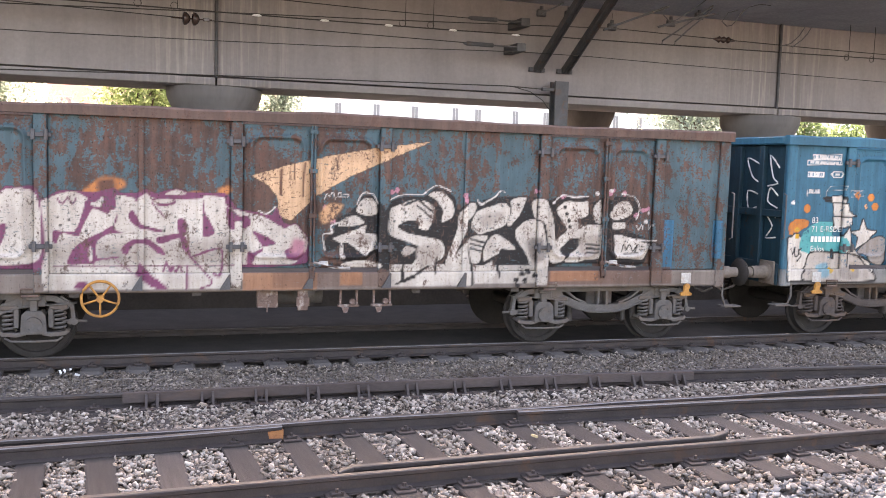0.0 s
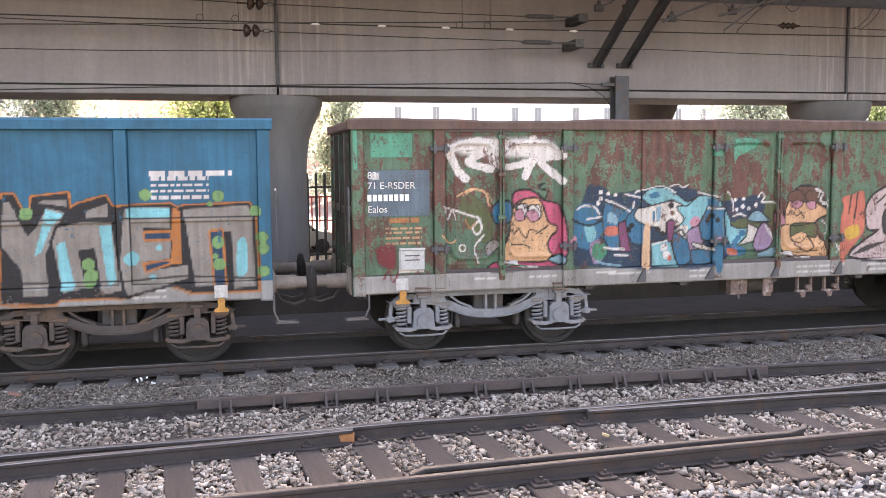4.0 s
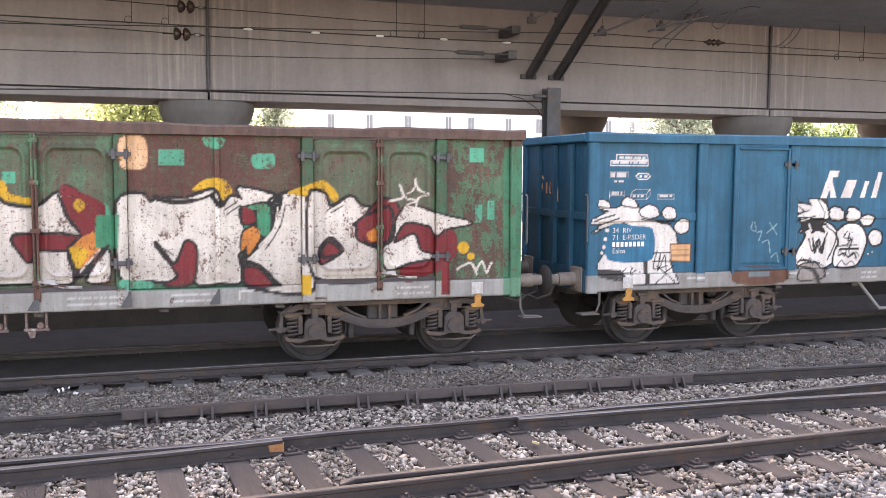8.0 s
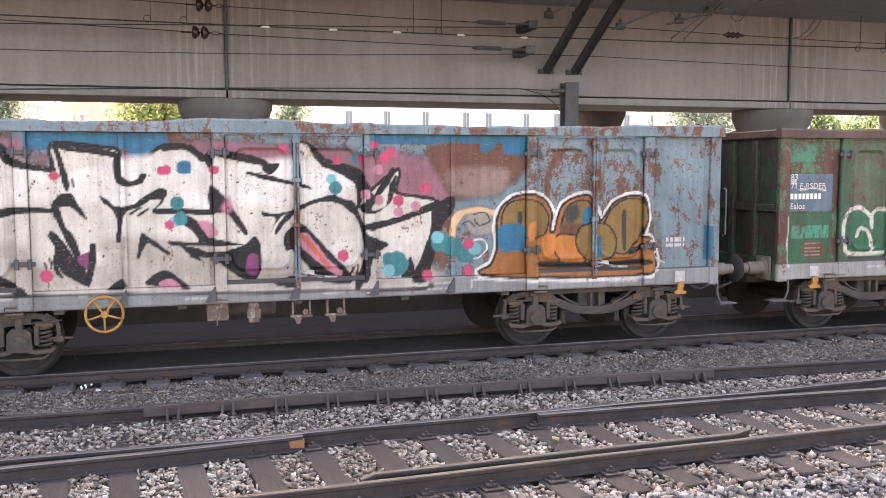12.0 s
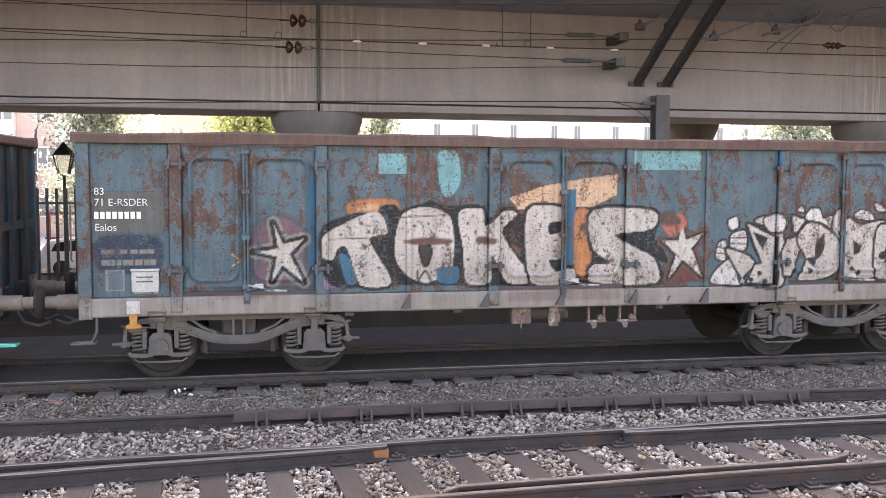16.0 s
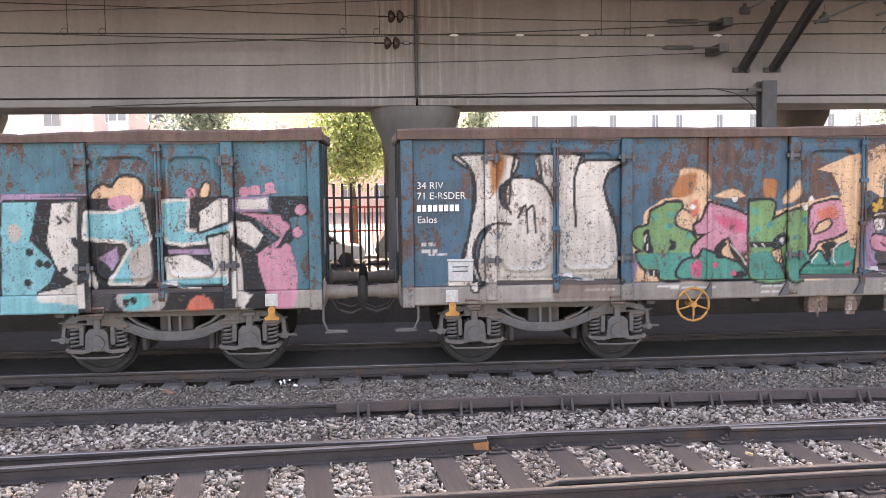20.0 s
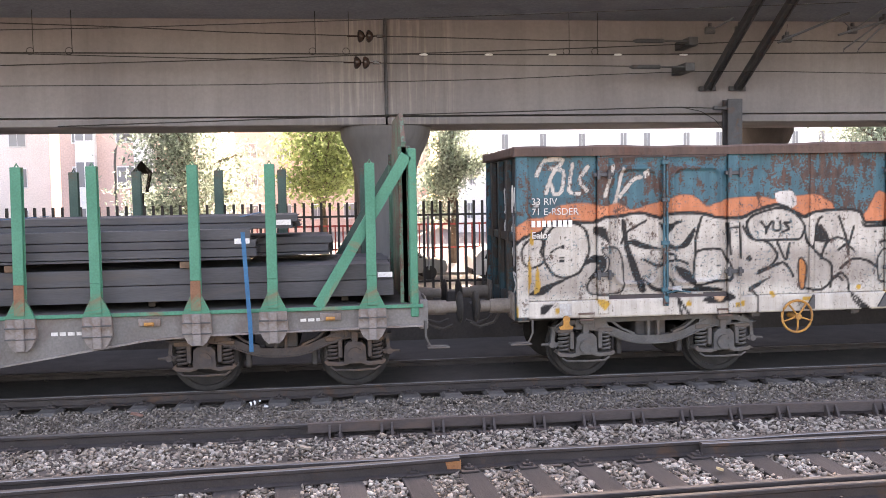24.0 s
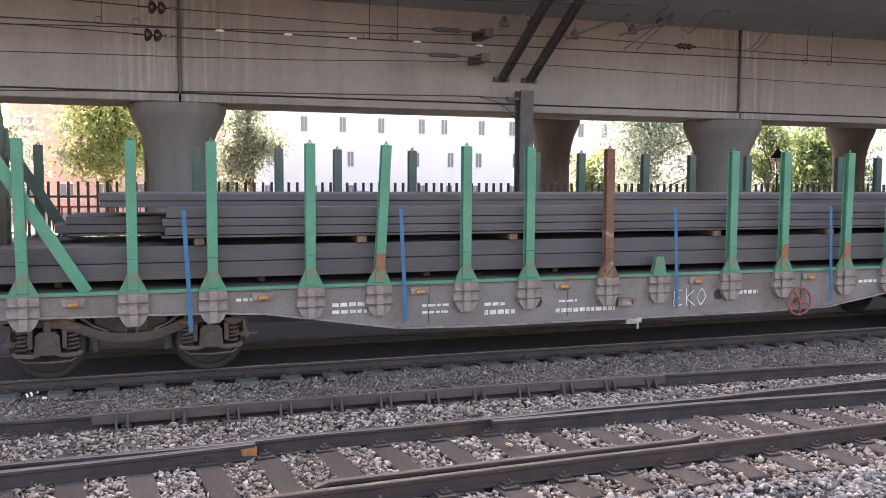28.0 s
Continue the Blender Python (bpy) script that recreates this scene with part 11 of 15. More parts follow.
def spray_7(c):
    c.rect(-6.26, -5.61, 1.96, 2.57, PLATE, 0.5)
    c.bars(-6.20, -5.97, 1.71, 0.06, CHALK, 2, 0.09)
    c.bars(-6.11, -5.85, 1.57, 0.05, CHALK, 1, 0.09)
    c.shape([(-5.73, 2.89), (-4.91, 2.88), (-4.96, 2.62), (-5.14, 2.47), (-5.12, 2.24), (-5.00, 2.15), (-5.04, 2.35), (-4.96, 2.56), (-4.73, 2.60), (-4.54, 2.50), (-4.45, 2.35), (-4.54, 2.54), (-4.60, 2.88), (-3.98, 2.87), (-4.11, 2.68), (-3.93, 2.80), (-3.41, 2.79), (-3.60, 2.68), (-3.70, 2.45), (-3.60, 2.14), (-3.51, 1.75), (-3.50, 1.22), (-3.56, 1.15), (-5.40, 1.19), (-5.44, 1.06), (-5.39, 1.63), (-5.24, 1.94), (-5.01, 1.99), (-5.24, 1.97), (-5.43, 1.82), (-5.51, 1.56), (-5.40, 1.13), (-5.49, 1.33), (-5.63, 1.48), (-5.51, 1.90), (-5.46, 2.40), (-5.50, 2.70)], OFFWHITE, INK, 0.04, fade=DIRTYWHITE)
    c.rect(-5.30, -4.43, 0.95, 1.17, DIRTYWHITE, 0.6)
    c.rect(-4.39, -3.56, 0.93, 1.16, BROWN, 0.5)
    c.shape([(-5.28, 1.17), (-4.46, 1.15), (-4.70, 0.96), (-5.24, 0.97)], STONE, None, 0.03, soft=0.05)
    c.line([(-5.70, 2.91), (-5.50, 2.70), (-5.45, 2.36), (-5.53, 1.94), (-5.59, 1.64), (-5.67, 1.33)], 0.04, INK)
    c.line([(-4.91, 2.86), (-4.96, 2.62), (-4.99, 2.24)], 0.04, INK)
    c.line([(-4.97, 2.12), (-5.10, 2.35), (-5.00, 2.56), (-4.77, 2.60), (-4.52, 2.50), (-4.38, 2.23), (-4.31, 1.77), (-4.35, 1.30)], 0.04, INK)
    c.line([(-4.97, 1.97), (-5.24, 1.97), (-5.43, 1.79), (-5.47, 1.48), (-5.36, 1.13)], 0.04, INK)
    c.line([(-4.58, 2.88), (-4.54, 2.54)], 0.04, INK)
    c.line([(-4.00, 2.85), (-4.10, 2.53), (-4.07, 1.92)], 0.04, INK)
    c.line([(-3.37, 2.79), (-3.59, 2.68), (-3.68, 2.45), (-3.59, 2.10), (-3.51, 1.83)], 0.04, INK)
    c.line([(-4.87, 2.05), (-4.77, 2.22), (-4.74, 1.85)], 0.035, INK)
    c.line([(-4.73, 2.16), (-4.66, 2.20), (-4.63, 1.85)], 0.035, INK)
    c.rect(-4.81, -4.62, 2.60, 2.88, BLUE, 0.5)
    c.shape([(-5.25, 2.89), (-5.04, 2.88), (-5.08, 2.62), (-5.23, 2.36)], TAWNY, None, 0.03, soft=0.06)
    c.rect(-5.21, -5.15, 2.77, 2.85, BROWN, 0.1)
    c.rect(-5.84, -5.51, 1.14, 1.43, CHALK)
    c.shape([(-2.62, 2.67), (-2.26, 2.66), (-2.18, 2.43), (-2.33, 2.12), (-2.57, 2.05)], CREAM, None, 0.03, soft=0.05)
    c.shape([(-2.74, 2.36), (-2.62, 2.59), (-2.38, 2.63), (-2.42, 2.36), (-2.66, 2.28)], TAWNY, None, 0.03, soft=0.05)
    c.shape([(-2.14, 2.31), (-1.86, 2.41), (-1.66, 2.31), (-1.86, 2.26)], CREAM, None, 0.03, soft=0.03)
    c.shape([(-1.42, 2.54), (-1.22, 2.51), (-1.25, 2.26), (-1.41, 2.30)], TAWNY, None, 0.03, soft=0.03)
    c.shape([(-1.13, 2.30), (-0.93, 2.53), (-0.89, 2.30), (-1.13, 2.18)], CREAM, None, 0.03, soft=0.04)
    c.shape([(-0.64, 2.66), (-0.25, 2.81), (-0.00, 2.87), (-0.00, 1.69), (-0.09, 1.53), (-0.20, 2.41), (-0.41, 2.60)], CREAM, None, 0.03, curvy=False)
    c.shape([(0.01, 2.40), (0.04, 2.91), (0.30, 3.01), (0.33, 2.24), (0.18, 2.32)], CREAM, None, 0.03, curvy=False)
    c.shape([(-3.29, 1.60), (-3.12, 1.68), (-3.17, 1.14), (-3.30, 1.15)], LILAC, None, 0.03, soft=0.05)
    c.shape([(-2.85, 2.28), (-2.73, 2.29), (-2.23, 2.27), (-1.64, 2.08), (-1.59, 2.26), (-1.25, 2.26), (-1.25, 2.09), (-0.95, 2.18), (-0.64, 2.25), (-0.37, 2.29), (-0.16, 2.18), (-0.09, 1.97), (-0.09, 1.16), (-3.17, 1.14), (-3.24, 1.16), (-3.20, 1.37), (-3.31, 1.68), (-3.29, 1.87), (-3.15, 1.93), (-3.11, 2.11)], CREAM, None, 0.02)
    c.shape([(-3.01, 2.11), (-2.85, 2.19), (-2.80, 2.22), (-2.61, 2.23), (-2.59, 2.15), (-2.67, 2.05), (-2.69, 1.93), (-2.60, 1.86), (-2.46, 1.80), (-2.39, 1.71), (-2.39, 1.57), (-2.48, 1.47), (-2.62, 1.39), (-2.65, 1.29), (-2.61, 1.16), (-2.88, 1.17), (-2.89, 1.29), (-3.09, 1.31), (-3.16, 1.39), (-3.22, 1.53), (-3.14, 1.56), (-3.26, 1.66), (-3.29, 1.78), (-3.23, 1.87), (-3.06, 1.92), (-3.03, 2.02)], LEAF, INK, 0.04)
    c.shape([(-3.21, 1.51), (-2.40, 1.54), (-2.48, 1.45), (-2.62, 1.38), (-2.64, 1.18), (-2.87, 1.18), (-2.89, 1.31), (-3.07, 1.33)], SEA, None, 0.03)
    c.shape([(-3.14, 1.81), (-3.05, 1.87), (-3.02, 1.74), (-2.99, 1.54), (-3.14, 1.57), (-3.10, 1.71)], INK, None, 0.02)
    c.line([(-3.09, 1.79), (-3.11, 1.69)], 0.02, OFFWHITE)
    c.line([(-3.07, 1.66), (-3.07, 1.58)], 0.02, OFFWHITE)
    c.shape([(-2.76, 1.72), (-2.66, 1.67), (-2.68, 1.58), (-2.78, 1.56), (-2.74, 1.64)], INK, None, 0.02)
    c.shape([(-3.12, 1.31), (-2.91, 1.29), (-2.90, 1.20), (-3.08, 1.23)], INK, None, 0.02)
    c.line([(-3.06, 1.28), (-3.05, 1.23)], 0.02, OFFWHITE)
    c.line([(-2.98, 1.28), (-2.97, 1.22)], 0.02, OFFWHITE)
    c.shape([(-2.67, 2.01), (-2.58, 2.12), (-2.47, 2.08), (-2.37, 2.04), (-2.40, 1.93), (-2.39, 1.82), (-2.48, 1.85), (-2.61, 1.90)], CREAM, INK, 0.03)
    c.shape([(-2.47, 2.20), (-2.36, 2.26), (-2.34, 2.08), (-2.44, 2.01)], SALMON, None, 0.02, soft=0.04)
    c.shape([(-2.40, 1.91), (-2.29, 1.98), (-2.21, 2.19), (-2.17, 2.21), (-1.94, 2.14), (-1.65, 2.02), (-1.64, 1.73), (-1.67, 1.51), (-1.80, 1.49), (-1.86, 1.61), (-1.91, 1.73), (-2.04, 1.67), (-2.13, 1.54), (-2.27, 1.57), (-2.41, 1.47), (-2.42, 1.62), (-2.25, 1.77), (-2.08, 1.87), (-2.23, 1.80), (-2.37, 1.80)], ROSE, INK, 0.04)
    c.shape([(-2.13, 2.04), (-1.71, 1.96), (-1.68, 1.80), (-1.94, 1.85)], PINK, None, 0.02, soft=0.06)
    c.shape([(-2.59, 1.18), (-2.59, 1.36), (-2.48, 1.44), (-2.33, 1.45), (-2.28, 1.56), (-2.13, 1.51), (-1.98, 1.44), (-1.80, 1.38), (-1.64, 1.27), (-1.55, 1.15)], SEA, INK, 0.04)
    c.shape([(-2.45, 1.36), (-2.32, 1.42), (-2.30, 1.20), (-2.41, 1.19)], PINK, None, 0.02, soft=0.04)
    c.shape([(-2.12, 1.58), (-2.04, 1.67), (-1.93, 1.66), (-2.01, 1.54), (-1.95, 1.44), (-2.09, 1.44)], INK, None, 0.02)
    c.shape([(-1.93, 1.75), (-1.82, 1.59), (-1.64, 1.41), (-1.52, 1.16), (-1.60, 1.17), (-1.83, 1.44), (-1.90, 1.58)], INK, None, 0.02)
    c.line([(-1.89, 1.64), (-1.72, 1.45), (-1.58, 1.20)], 0.02, OFFWHITE)
    c.shape([(-1.87, 1.21), (-1.72, 1.27), (-1.64, 1.19), (-1.80, 1.15)], INK, None, 0.02)
    c.shape([(-1.62, 2.18), (-1.59, 2.23), (-1.28, 2.23), (-1.27, 2.06), (-1.30, 1.95), (-1.10, 2.06), (-0.93, 2.11), (-0.79, 2.07), (-0.75, 1.93), (-0.78, 1.62), (-0.75, 1.39), (-0.86, 1.13), (-1.04, 1.13), (-1.13, 1.45), (-1.26, 1.48), (-1.09, 1.13), (-1.57, 1.14), (-1.61, 1.50)], LEAF, INK, 0.04)
    c.shape([(-1.60, 1.48), (-1.30, 1.51), (-1.11, 1.15), (-1.55, 1.16)], SEA, None, 0.03)
    c.shape([(-1.07, 1.49), (-0.76, 1.52), (-0.86, 1.14), (-1.03, 1.15)], SEA, None, 0.03)
    c.shape([(-1.61, 1.67), (-1.29, 1.66), (-1.30, 1.58), (-1.60, 1.59)], INK, None, 0.02)
    c.line([(-1.55, 1.63), (-1.52, 1.60)], 0.02, OFFWHITE)
    c.line([(-1.43, 1.64), (-1.40, 1.60)], 0.02, OFFWHITE)
    c.shape([(-1.29, 1.66), (-1.19, 1.77), (-1.09, 1.78), (-1.07, 1.66), (-1.16, 1.57), (-1.29, 1.57)], INK, None, 0.02)
    c.shape([(-1.19, 1.69), (-1.12, 1.72), (-1.13, 1.63)], OFFWHITE, None, 0.02)
    c.shape([(-1.29, 1.52), (-1.16, 1.54), (-1.20, 1.37)], CREAM, INK, 0.02)
    c.shape([(-0.73, 2.13), (-0.56, 2.20), (-0.36, 2.23), (-0.20, 2.14), (-0.16, 1.97), (-0.21, 1.80), (-0.39, 1.71), (-0.62, 1.65), (-0.68, 1.56), (-0.76, 1.50), (-0.72, 1.70), (-0.76, 1.87)], ROSE, INK, 0.04)
    c.shape([(-0.64, 2.08), (-0.40, 2.15), (-0.33, 2.01), (-0.56, 1.94)], SALMON, None, 0.02, soft=0.06)
    c.shape([(-0.68, 1.77), (-0.60, 1.90), (-0.47, 1.96), (-0.44, 1.89), (-0.52, 1.82)], CREAM, INK, 0.03)
    c.shape([(-0.76, 1.36), (-0.61, 1.51), (-0.53, 1.42), (-0.47, 1.32), (-0.37, 1.55), (-0.17, 1.64), (-0.11, 1.72), (-0.12, 1.22), (-0.17, 1.18), (-0.83, 1.19), (-0.84, 1.28)], SEA, INK, 0.04)
    c.shape([(-0.58, 1.60), (-0.40, 1.66), (-0.33, 1.58), (-0.42, 1.55), (-0.47, 1.38), (-0.53, 1.51)], INK, None, 0.02)
    c.line([(-0.73, 1.36), (-0.62, 1.48)], 0.02, OFFWHITE)
    c.line([(-0.39, 1.32), (-0.39, 1.55), (-0.15, 1.69)], 0.02, OFFWHITE)
    for u, v in ((-2.97, 2.04), (-2.74, 2.06), (-2.78, 1.90), (-2.48, 1.76), (-1.54, 2.09), (-1.58, 1.76), (-1.32, 1.89), (-0.83, 1.96), (-1.50, 1.84),):
        c.dot(u, v, 0.05, MINT)
    for u, v in ((-2.74, 1.91), (-1.32, 1.91), (-0.84, 1.96), (-0.99, 1.72),):
        c.dot(u, v, 0.04, TEAL)
    for u, v in ((-2.33, 1.36), (-2.10, 1.35), (-1.84, 1.23), (-0.21, 1.33),):
        c.dot(u, v, 0.04, PINK)
    for u, v in ((-2.43, 2.16), (-1.83, 2.26), (-0.73, 2.25), (-0.83, 2.14),):
        c.dot(u, v, 0.04, CHALK)
    c.shape([(-0.66, 2.66), (-0.23, 2.84), (-0.05, 2.89), (-0.09, 1.56), (-0.15, 1.57), (-0.33, 2.39), (-0.45, 2.61)], CREAM, None, 0.03, curvy=False)
    c.shape([(0.03, 2.31), (0.06, 2.89), (0.58, 2.94), (1.72, 2.96), (0.94, 2.79), (0.50, 2.61), (0.20, 2.46)], CREAM, None, 0.03, curvy=False)
    c.shape([(0.00, 1.86), (0.26, 1.89), (0.38, 1.23), (0.07, 1.16)], LILAC, None, 0.03, soft=0.06)
    c.shape([(0.03, 2.02), (0.17, 2.22), (0.41, 2.27), (0.63, 2.15), (0.66, 2.11), (0.55, 2.05), (0.53, 1.96), (0.19, 1.95)], INK, None, 0.03)
    c.line([(0.20, 2.01), (0.52, 2.05)], 0.02, CHALK)
    c.line([(0.39, 2.25), (0.61, 2.14)], 0.02, CHALK)
    c.line([(0.17, 2.16), (0.30, 2.12)], 0.05, YELLOW)
    c.line([(0.28, 2.22), (0.22, 2.07)], 0.05, YELLOW)
    c.line([(0.19, 2.08), (0.28, 2.19)], 0.05, YELLOW)
    c.shape([(0.56, 2.02), (0.66, 2.02), (0.71, 1.84), (0.77, 1.92), (0.85, 1.92), (0.87, 1.83), (0.80, 1.73), (0.77, 1.61), (0.82, 1.24), (0.59, 1.22), (0.46, 1.27), (0.54, 1.42), (0.60, 1.54), (0.38, 1.49), (0.19, 1.54), (0.13, 1.65), (0.22, 1.74), (0.46, 1.69), (0.53, 1.81)], ROSE, INK, 0.03)
    c.shape([(0.39, 1.97), (0.53, 2.00), (0.55, 1.86), (0.46, 1.77), (0.39, 1.85)], CHALK, INK, 0.025)
    c.shape([(0.47, 1.96), (0.53, 1.96), (0.52, 1.85), (0.46, 1.83)], INK, None, 0.02)
    c.shape([(0.20, 1.94), (0.33, 1.96), (0.33, 1.82), (0.24, 1.79)], CHALK, INK, 0.02)
    c.line([(0.72, 1.83), (0.79, 1.86), (0.77, 1.78)], 0.025, INK)
    c.line([(0.30, 1.62), (0.38, 1.57), (0.46, 1.63)], 0.025, INK)
    c.shape([(0.22, 1.48), (0.46, 1.49), (0.58, 1.38), (0.46, 1.27), (0.26, 1.25)], CHAR, None, 0.03, soft=0.02)
    c.shape([(1.01, 2.23), (1.46, 2.30), (1.52, 1.85), (1.07, 1.55), (0.95, 1.10), (0.91, 0.98), (1.06, 0.98)], TEAL, None, 0.03, soft=0.08)
    c.shape([(1.08, 2.11), (1.48, 2.21), (1.55, 1.95), (1.45, 1.82), (1.21, 1.74), (1.09, 1.84)], TURQ, None, 0.03, soft=0.04)
    c.shape([(1.92, 2.25), (2.28, 2.33), (2.36, 2.19), (2.24, 2.07), (2.12, 2.09)], TURQ, None, 0.03, soft=0.04)
    c.shape([(3.66, 2.27), (3.94, 2.31), (3.91, 2.02), (3.79, 1.96)], TURQ, None, 0.03, soft=0.06)
    c.shape([(1.16, 2.15), (1.36, 2.22), (1.40, 2.13), (1.23, 2.05)], PEACH, None, 0.02, soft=0.03)
    c.shape([(1.09, 1.46), (1.17, 1.64), (1.49, 1.83), (1.54, 2.31), (1.88, 2.25), (2.20, 2.09), (2.32, 2.33), (2.64, 2.35), (3.24, 2.39), (3.41, 2.27), (3.90, 2.33), (4.28, 2.34), (4.32, 0.87), (1.11, 0.94)], TAWNY, None, 0.03)
    c.shape([(1.09, 1.54), (1.14, 1.62), (1.42, 1.79), (1.58, 1.92), (1.54, 2.26), (1.88, 2.17), (2.08, 2.09), (2.19, 2.04), (2.31, 2.13), (2.37, 2.28), (2.66, 2.28), (2.70, 2.13), (3.09, 2.18), (3.25, 2.26), (3.41, 2.18), (3.48, 2.20), (3.90, 2.27), (4.25, 2.28), (4.30, 1.23), (3.93, 1.19), (3.44, 1.20), (3.41, 1.01), (3.15, 1.17), (3.12, 0.92), (2.67, 0.93), (2.54, 1.19), (2.30, 1.19), (2.10, 1.08), (1.90, 0.95), (1.49, 1.09), (1.29, 1.18), (1.24, 1.29), (1.41, 1.43), (1.09, 1.48)], OFFWHITE, BROWN, 0.02)
    c.shape([(1.41, 1.48), (2.29, 1.51), (2.70, 1.42), (2.66, 1.25), (1.33, 1.24)], DIRTYWHITE, None, 0.03, soft=0.1)
    c.shape([(2.78, 1.50), (3.27, 1.57), (3.27, 1.29), (2.87, 1.26)], DIRTYWHITE, None, 0.03, soft=0.1)
    c.shape([(3.43, 1.45), (4.26, 1.39), (4.26, 1.23), (3.44, 1.29)], STONE, None, 0.03, soft=0.1)
    c.shape([(1.41, 1.62), (1.55, 1.77), (1.69, 1.84), (1.79, 1.67), (1.68, 1.55), (1.54, 1.55)], TAWNY, None, 0.03)
    c.shape([(1.49, 1.64), (1.63, 1.71), (1.66, 1.61), (1.55, 1.58)], PEACH, None, 0.02, soft=0.05)
    c.shape([(1.64, 1.25), (1.83, 1.40), (1.97, 1.31), (1.90, 1.12), (1.75, 1.17)], TAWNY, None, 0.03)
    c.shape([(1.75, 1.28), (1.85, 1.33), (1.88, 1.21)], PEACH, None, 0.02, soft=0.04)
    c.shape([(2.29, 1.57), (2.39, 1.63), (2.52, 1.36), (2.68, 0.93), (2.55, 0.93), (2.38, 1.25)], TAWNY, None, 0.03)
    c.shape([(1.21, 1.23), (1.49, 1.17), (1.85, 0.98), (1.85, 0.92), (1.34, 0.93)], TAWNY, None, 0.03)
    c.shape([(1.33, 1.12), (1.66, 1.03), (1.74, 0.95), (1.38, 0.96)], PEACH, None, 0.02, soft=0.06)
    c.shape([(1.92, 0.92), (2.06, 1.12), (2.27, 1.18), (2.43, 1.11), (2.64, 0.91)], TAWNY, None, 0.03)
    c.shape([(2.14, 1.00), (2.30, 1.10), (2.47, 0.95)], PEACH, None, 0.02, soft=0.06)
    c.shape([(3.11, 1.27), (3.22, 1.60), (3.30, 1.39), (3.39, 1.14), (3.35, 0.90), (2.99, 0.91)], TAWNY, None, 0.03)
    c.shape([(3.15, 1.09), (3.27, 1.25), (3.31, 0.97), (3.12, 0.92)], PEACH, None, 0.02, soft=0.06)
    c.shape([(3.45, 0.89), (3.52, 1.09), (3.70, 1.16), (3.90, 1.06), (4.04, 0.88)], TAWNY, None, 0.03)
    c.shape([(2.88, 1.40), (3.12, 1.35), (3.17, 1.28), (3.03, 1.19)], TAWNY, None, 0.03)
    c.shape([(3.12, 2.03), (3.41, 2.20), (3.18, 2.26), (3.41, 2.24), (3.46, 2.15), (3.19, 1.93), (3.26, 1.81), (3.14, 1.74)], TAWNY, None, 0.03)
    c.shape([(3.36, 1.76), (3.49, 1.71), (3.43, 1.55), (3.35, 1.58)], TAWNY, None, 0.03)
    c.shape([(3.59, 2.12), (3.74, 2.19), (3.71, 2.04), (3.81, 1.89), (3.91, 1.94), (3.83, 1.84), (3.67, 1.88)], TAWNY, None, 0.03)
    c.shape([(3.72, 1.32), (3.80, 1.18), (3.94, 0.92), (4.03, 0.88), (3.90, 1.18)], TAWNY, None, 0.03)
    c.line([(1.25, 1.43), (1.49, 1.52), (1.81, 1.55), (1.90, 1.67)], 0.025, TAWNY)
    c.line([(1.77, 1.83), (1.94, 1.54), (2.01, 1.28)], 0.025, TAWNY)
    c.line([(1.98, 1.76), (2.10, 1.45)], 0.025, TAWNY)
    c.line([(2.16, 1.51), (2.26, 1.74), (2.61, 1.86), (2.69, 2.03)], 0.025, TAWNY)
    c.line([(2.66, 1.85), (2.74, 1.66), (2.80, 1.26)], 0.025, TAWNY)
    c.line([(1.45, 1.51), (1.27, 1.20)], 0.025, TAWNY)
    c.line([(1.79, 2.01), (1.85, 1.95), (1.80, 1.89), (1.77, 1.97)], 0.025, TAWNY)
    c.line([(1.91, 2.14), (2.20, 1.99), (2.36, 2.07)], 0.025, TAWNY)
    c.line([(3.42, 1.79), (3.67, 1.83), (4.00, 1.75), (4.08, 1.63)], 0.025, TAWNY)
    c.line([(3.68, 1.48), (3.76, 1.54), (3.93, 1.44)], 0.025, TAWNY)
    c.line([(1.19, 1.60), (1.49, 1.74), (1.09, 1.48)], 0.03, OFFWHITE)
    c.rect(3.33, 3.44, 1.02, 1.87, OFFWHITE)
    c.line([(2.73, 2.09), (2.80, 2.19), (3.01, 2.22), (3.11, 2.12)], 0.03, INK)
    c.shape([(2.70, 1.97), (2.75, 2.13), (2.88, 2.20), (3.02, 2.14), (3.11, 1.96), (3.11, 1.73), (3.04, 1.59), (2.90, 1.54), (2.78, 1.62), (2.72, 1.77)], OFFWHITE, INK, 0.04)
    c.shape([(2.87, 1.91), (2.91, 1.98), (2.96, 1.92), (2.96, 1.78), (2.90, 1.73)], STONE, INK, 0.025)
    c.line([(2.86, 1.51), (3.06, 1.54)], 0.03, INK)
    c.line([(1.25, 1.60), (1.73, 1.81)], 0.025, INK)
    c.line([(1.09, 1.71), (1.33, 1.82), (1.53, 1.99)], 0.035, INK)
    c.line([(2.16, 2.01), (2.31, 2.09)], 0.035, INK)
    for u, v in ((1.60, 2.14), (1.64, 1.99), (1.80, 1.87), (2.44, 2.21), (2.52, 2.05), (2.37, 1.90), (2.85, 2.05), (3.01, 1.89), (2.81, 1.81), (3.29, 2.12), (3.58, 2.08), (3.67, 1.72), (4.07, 2.19), (4.15, 2.07), (1.88, 1.98), (2.21, 1.51), (1.81, 1.44), (2.54, 1.42),):
        c.dot(u, v, 0.015, INK)
    c.line([(2.13, 2.56), (2.25, 2.68), (2.28, 2.53)], 0.05, OFFWHITE)
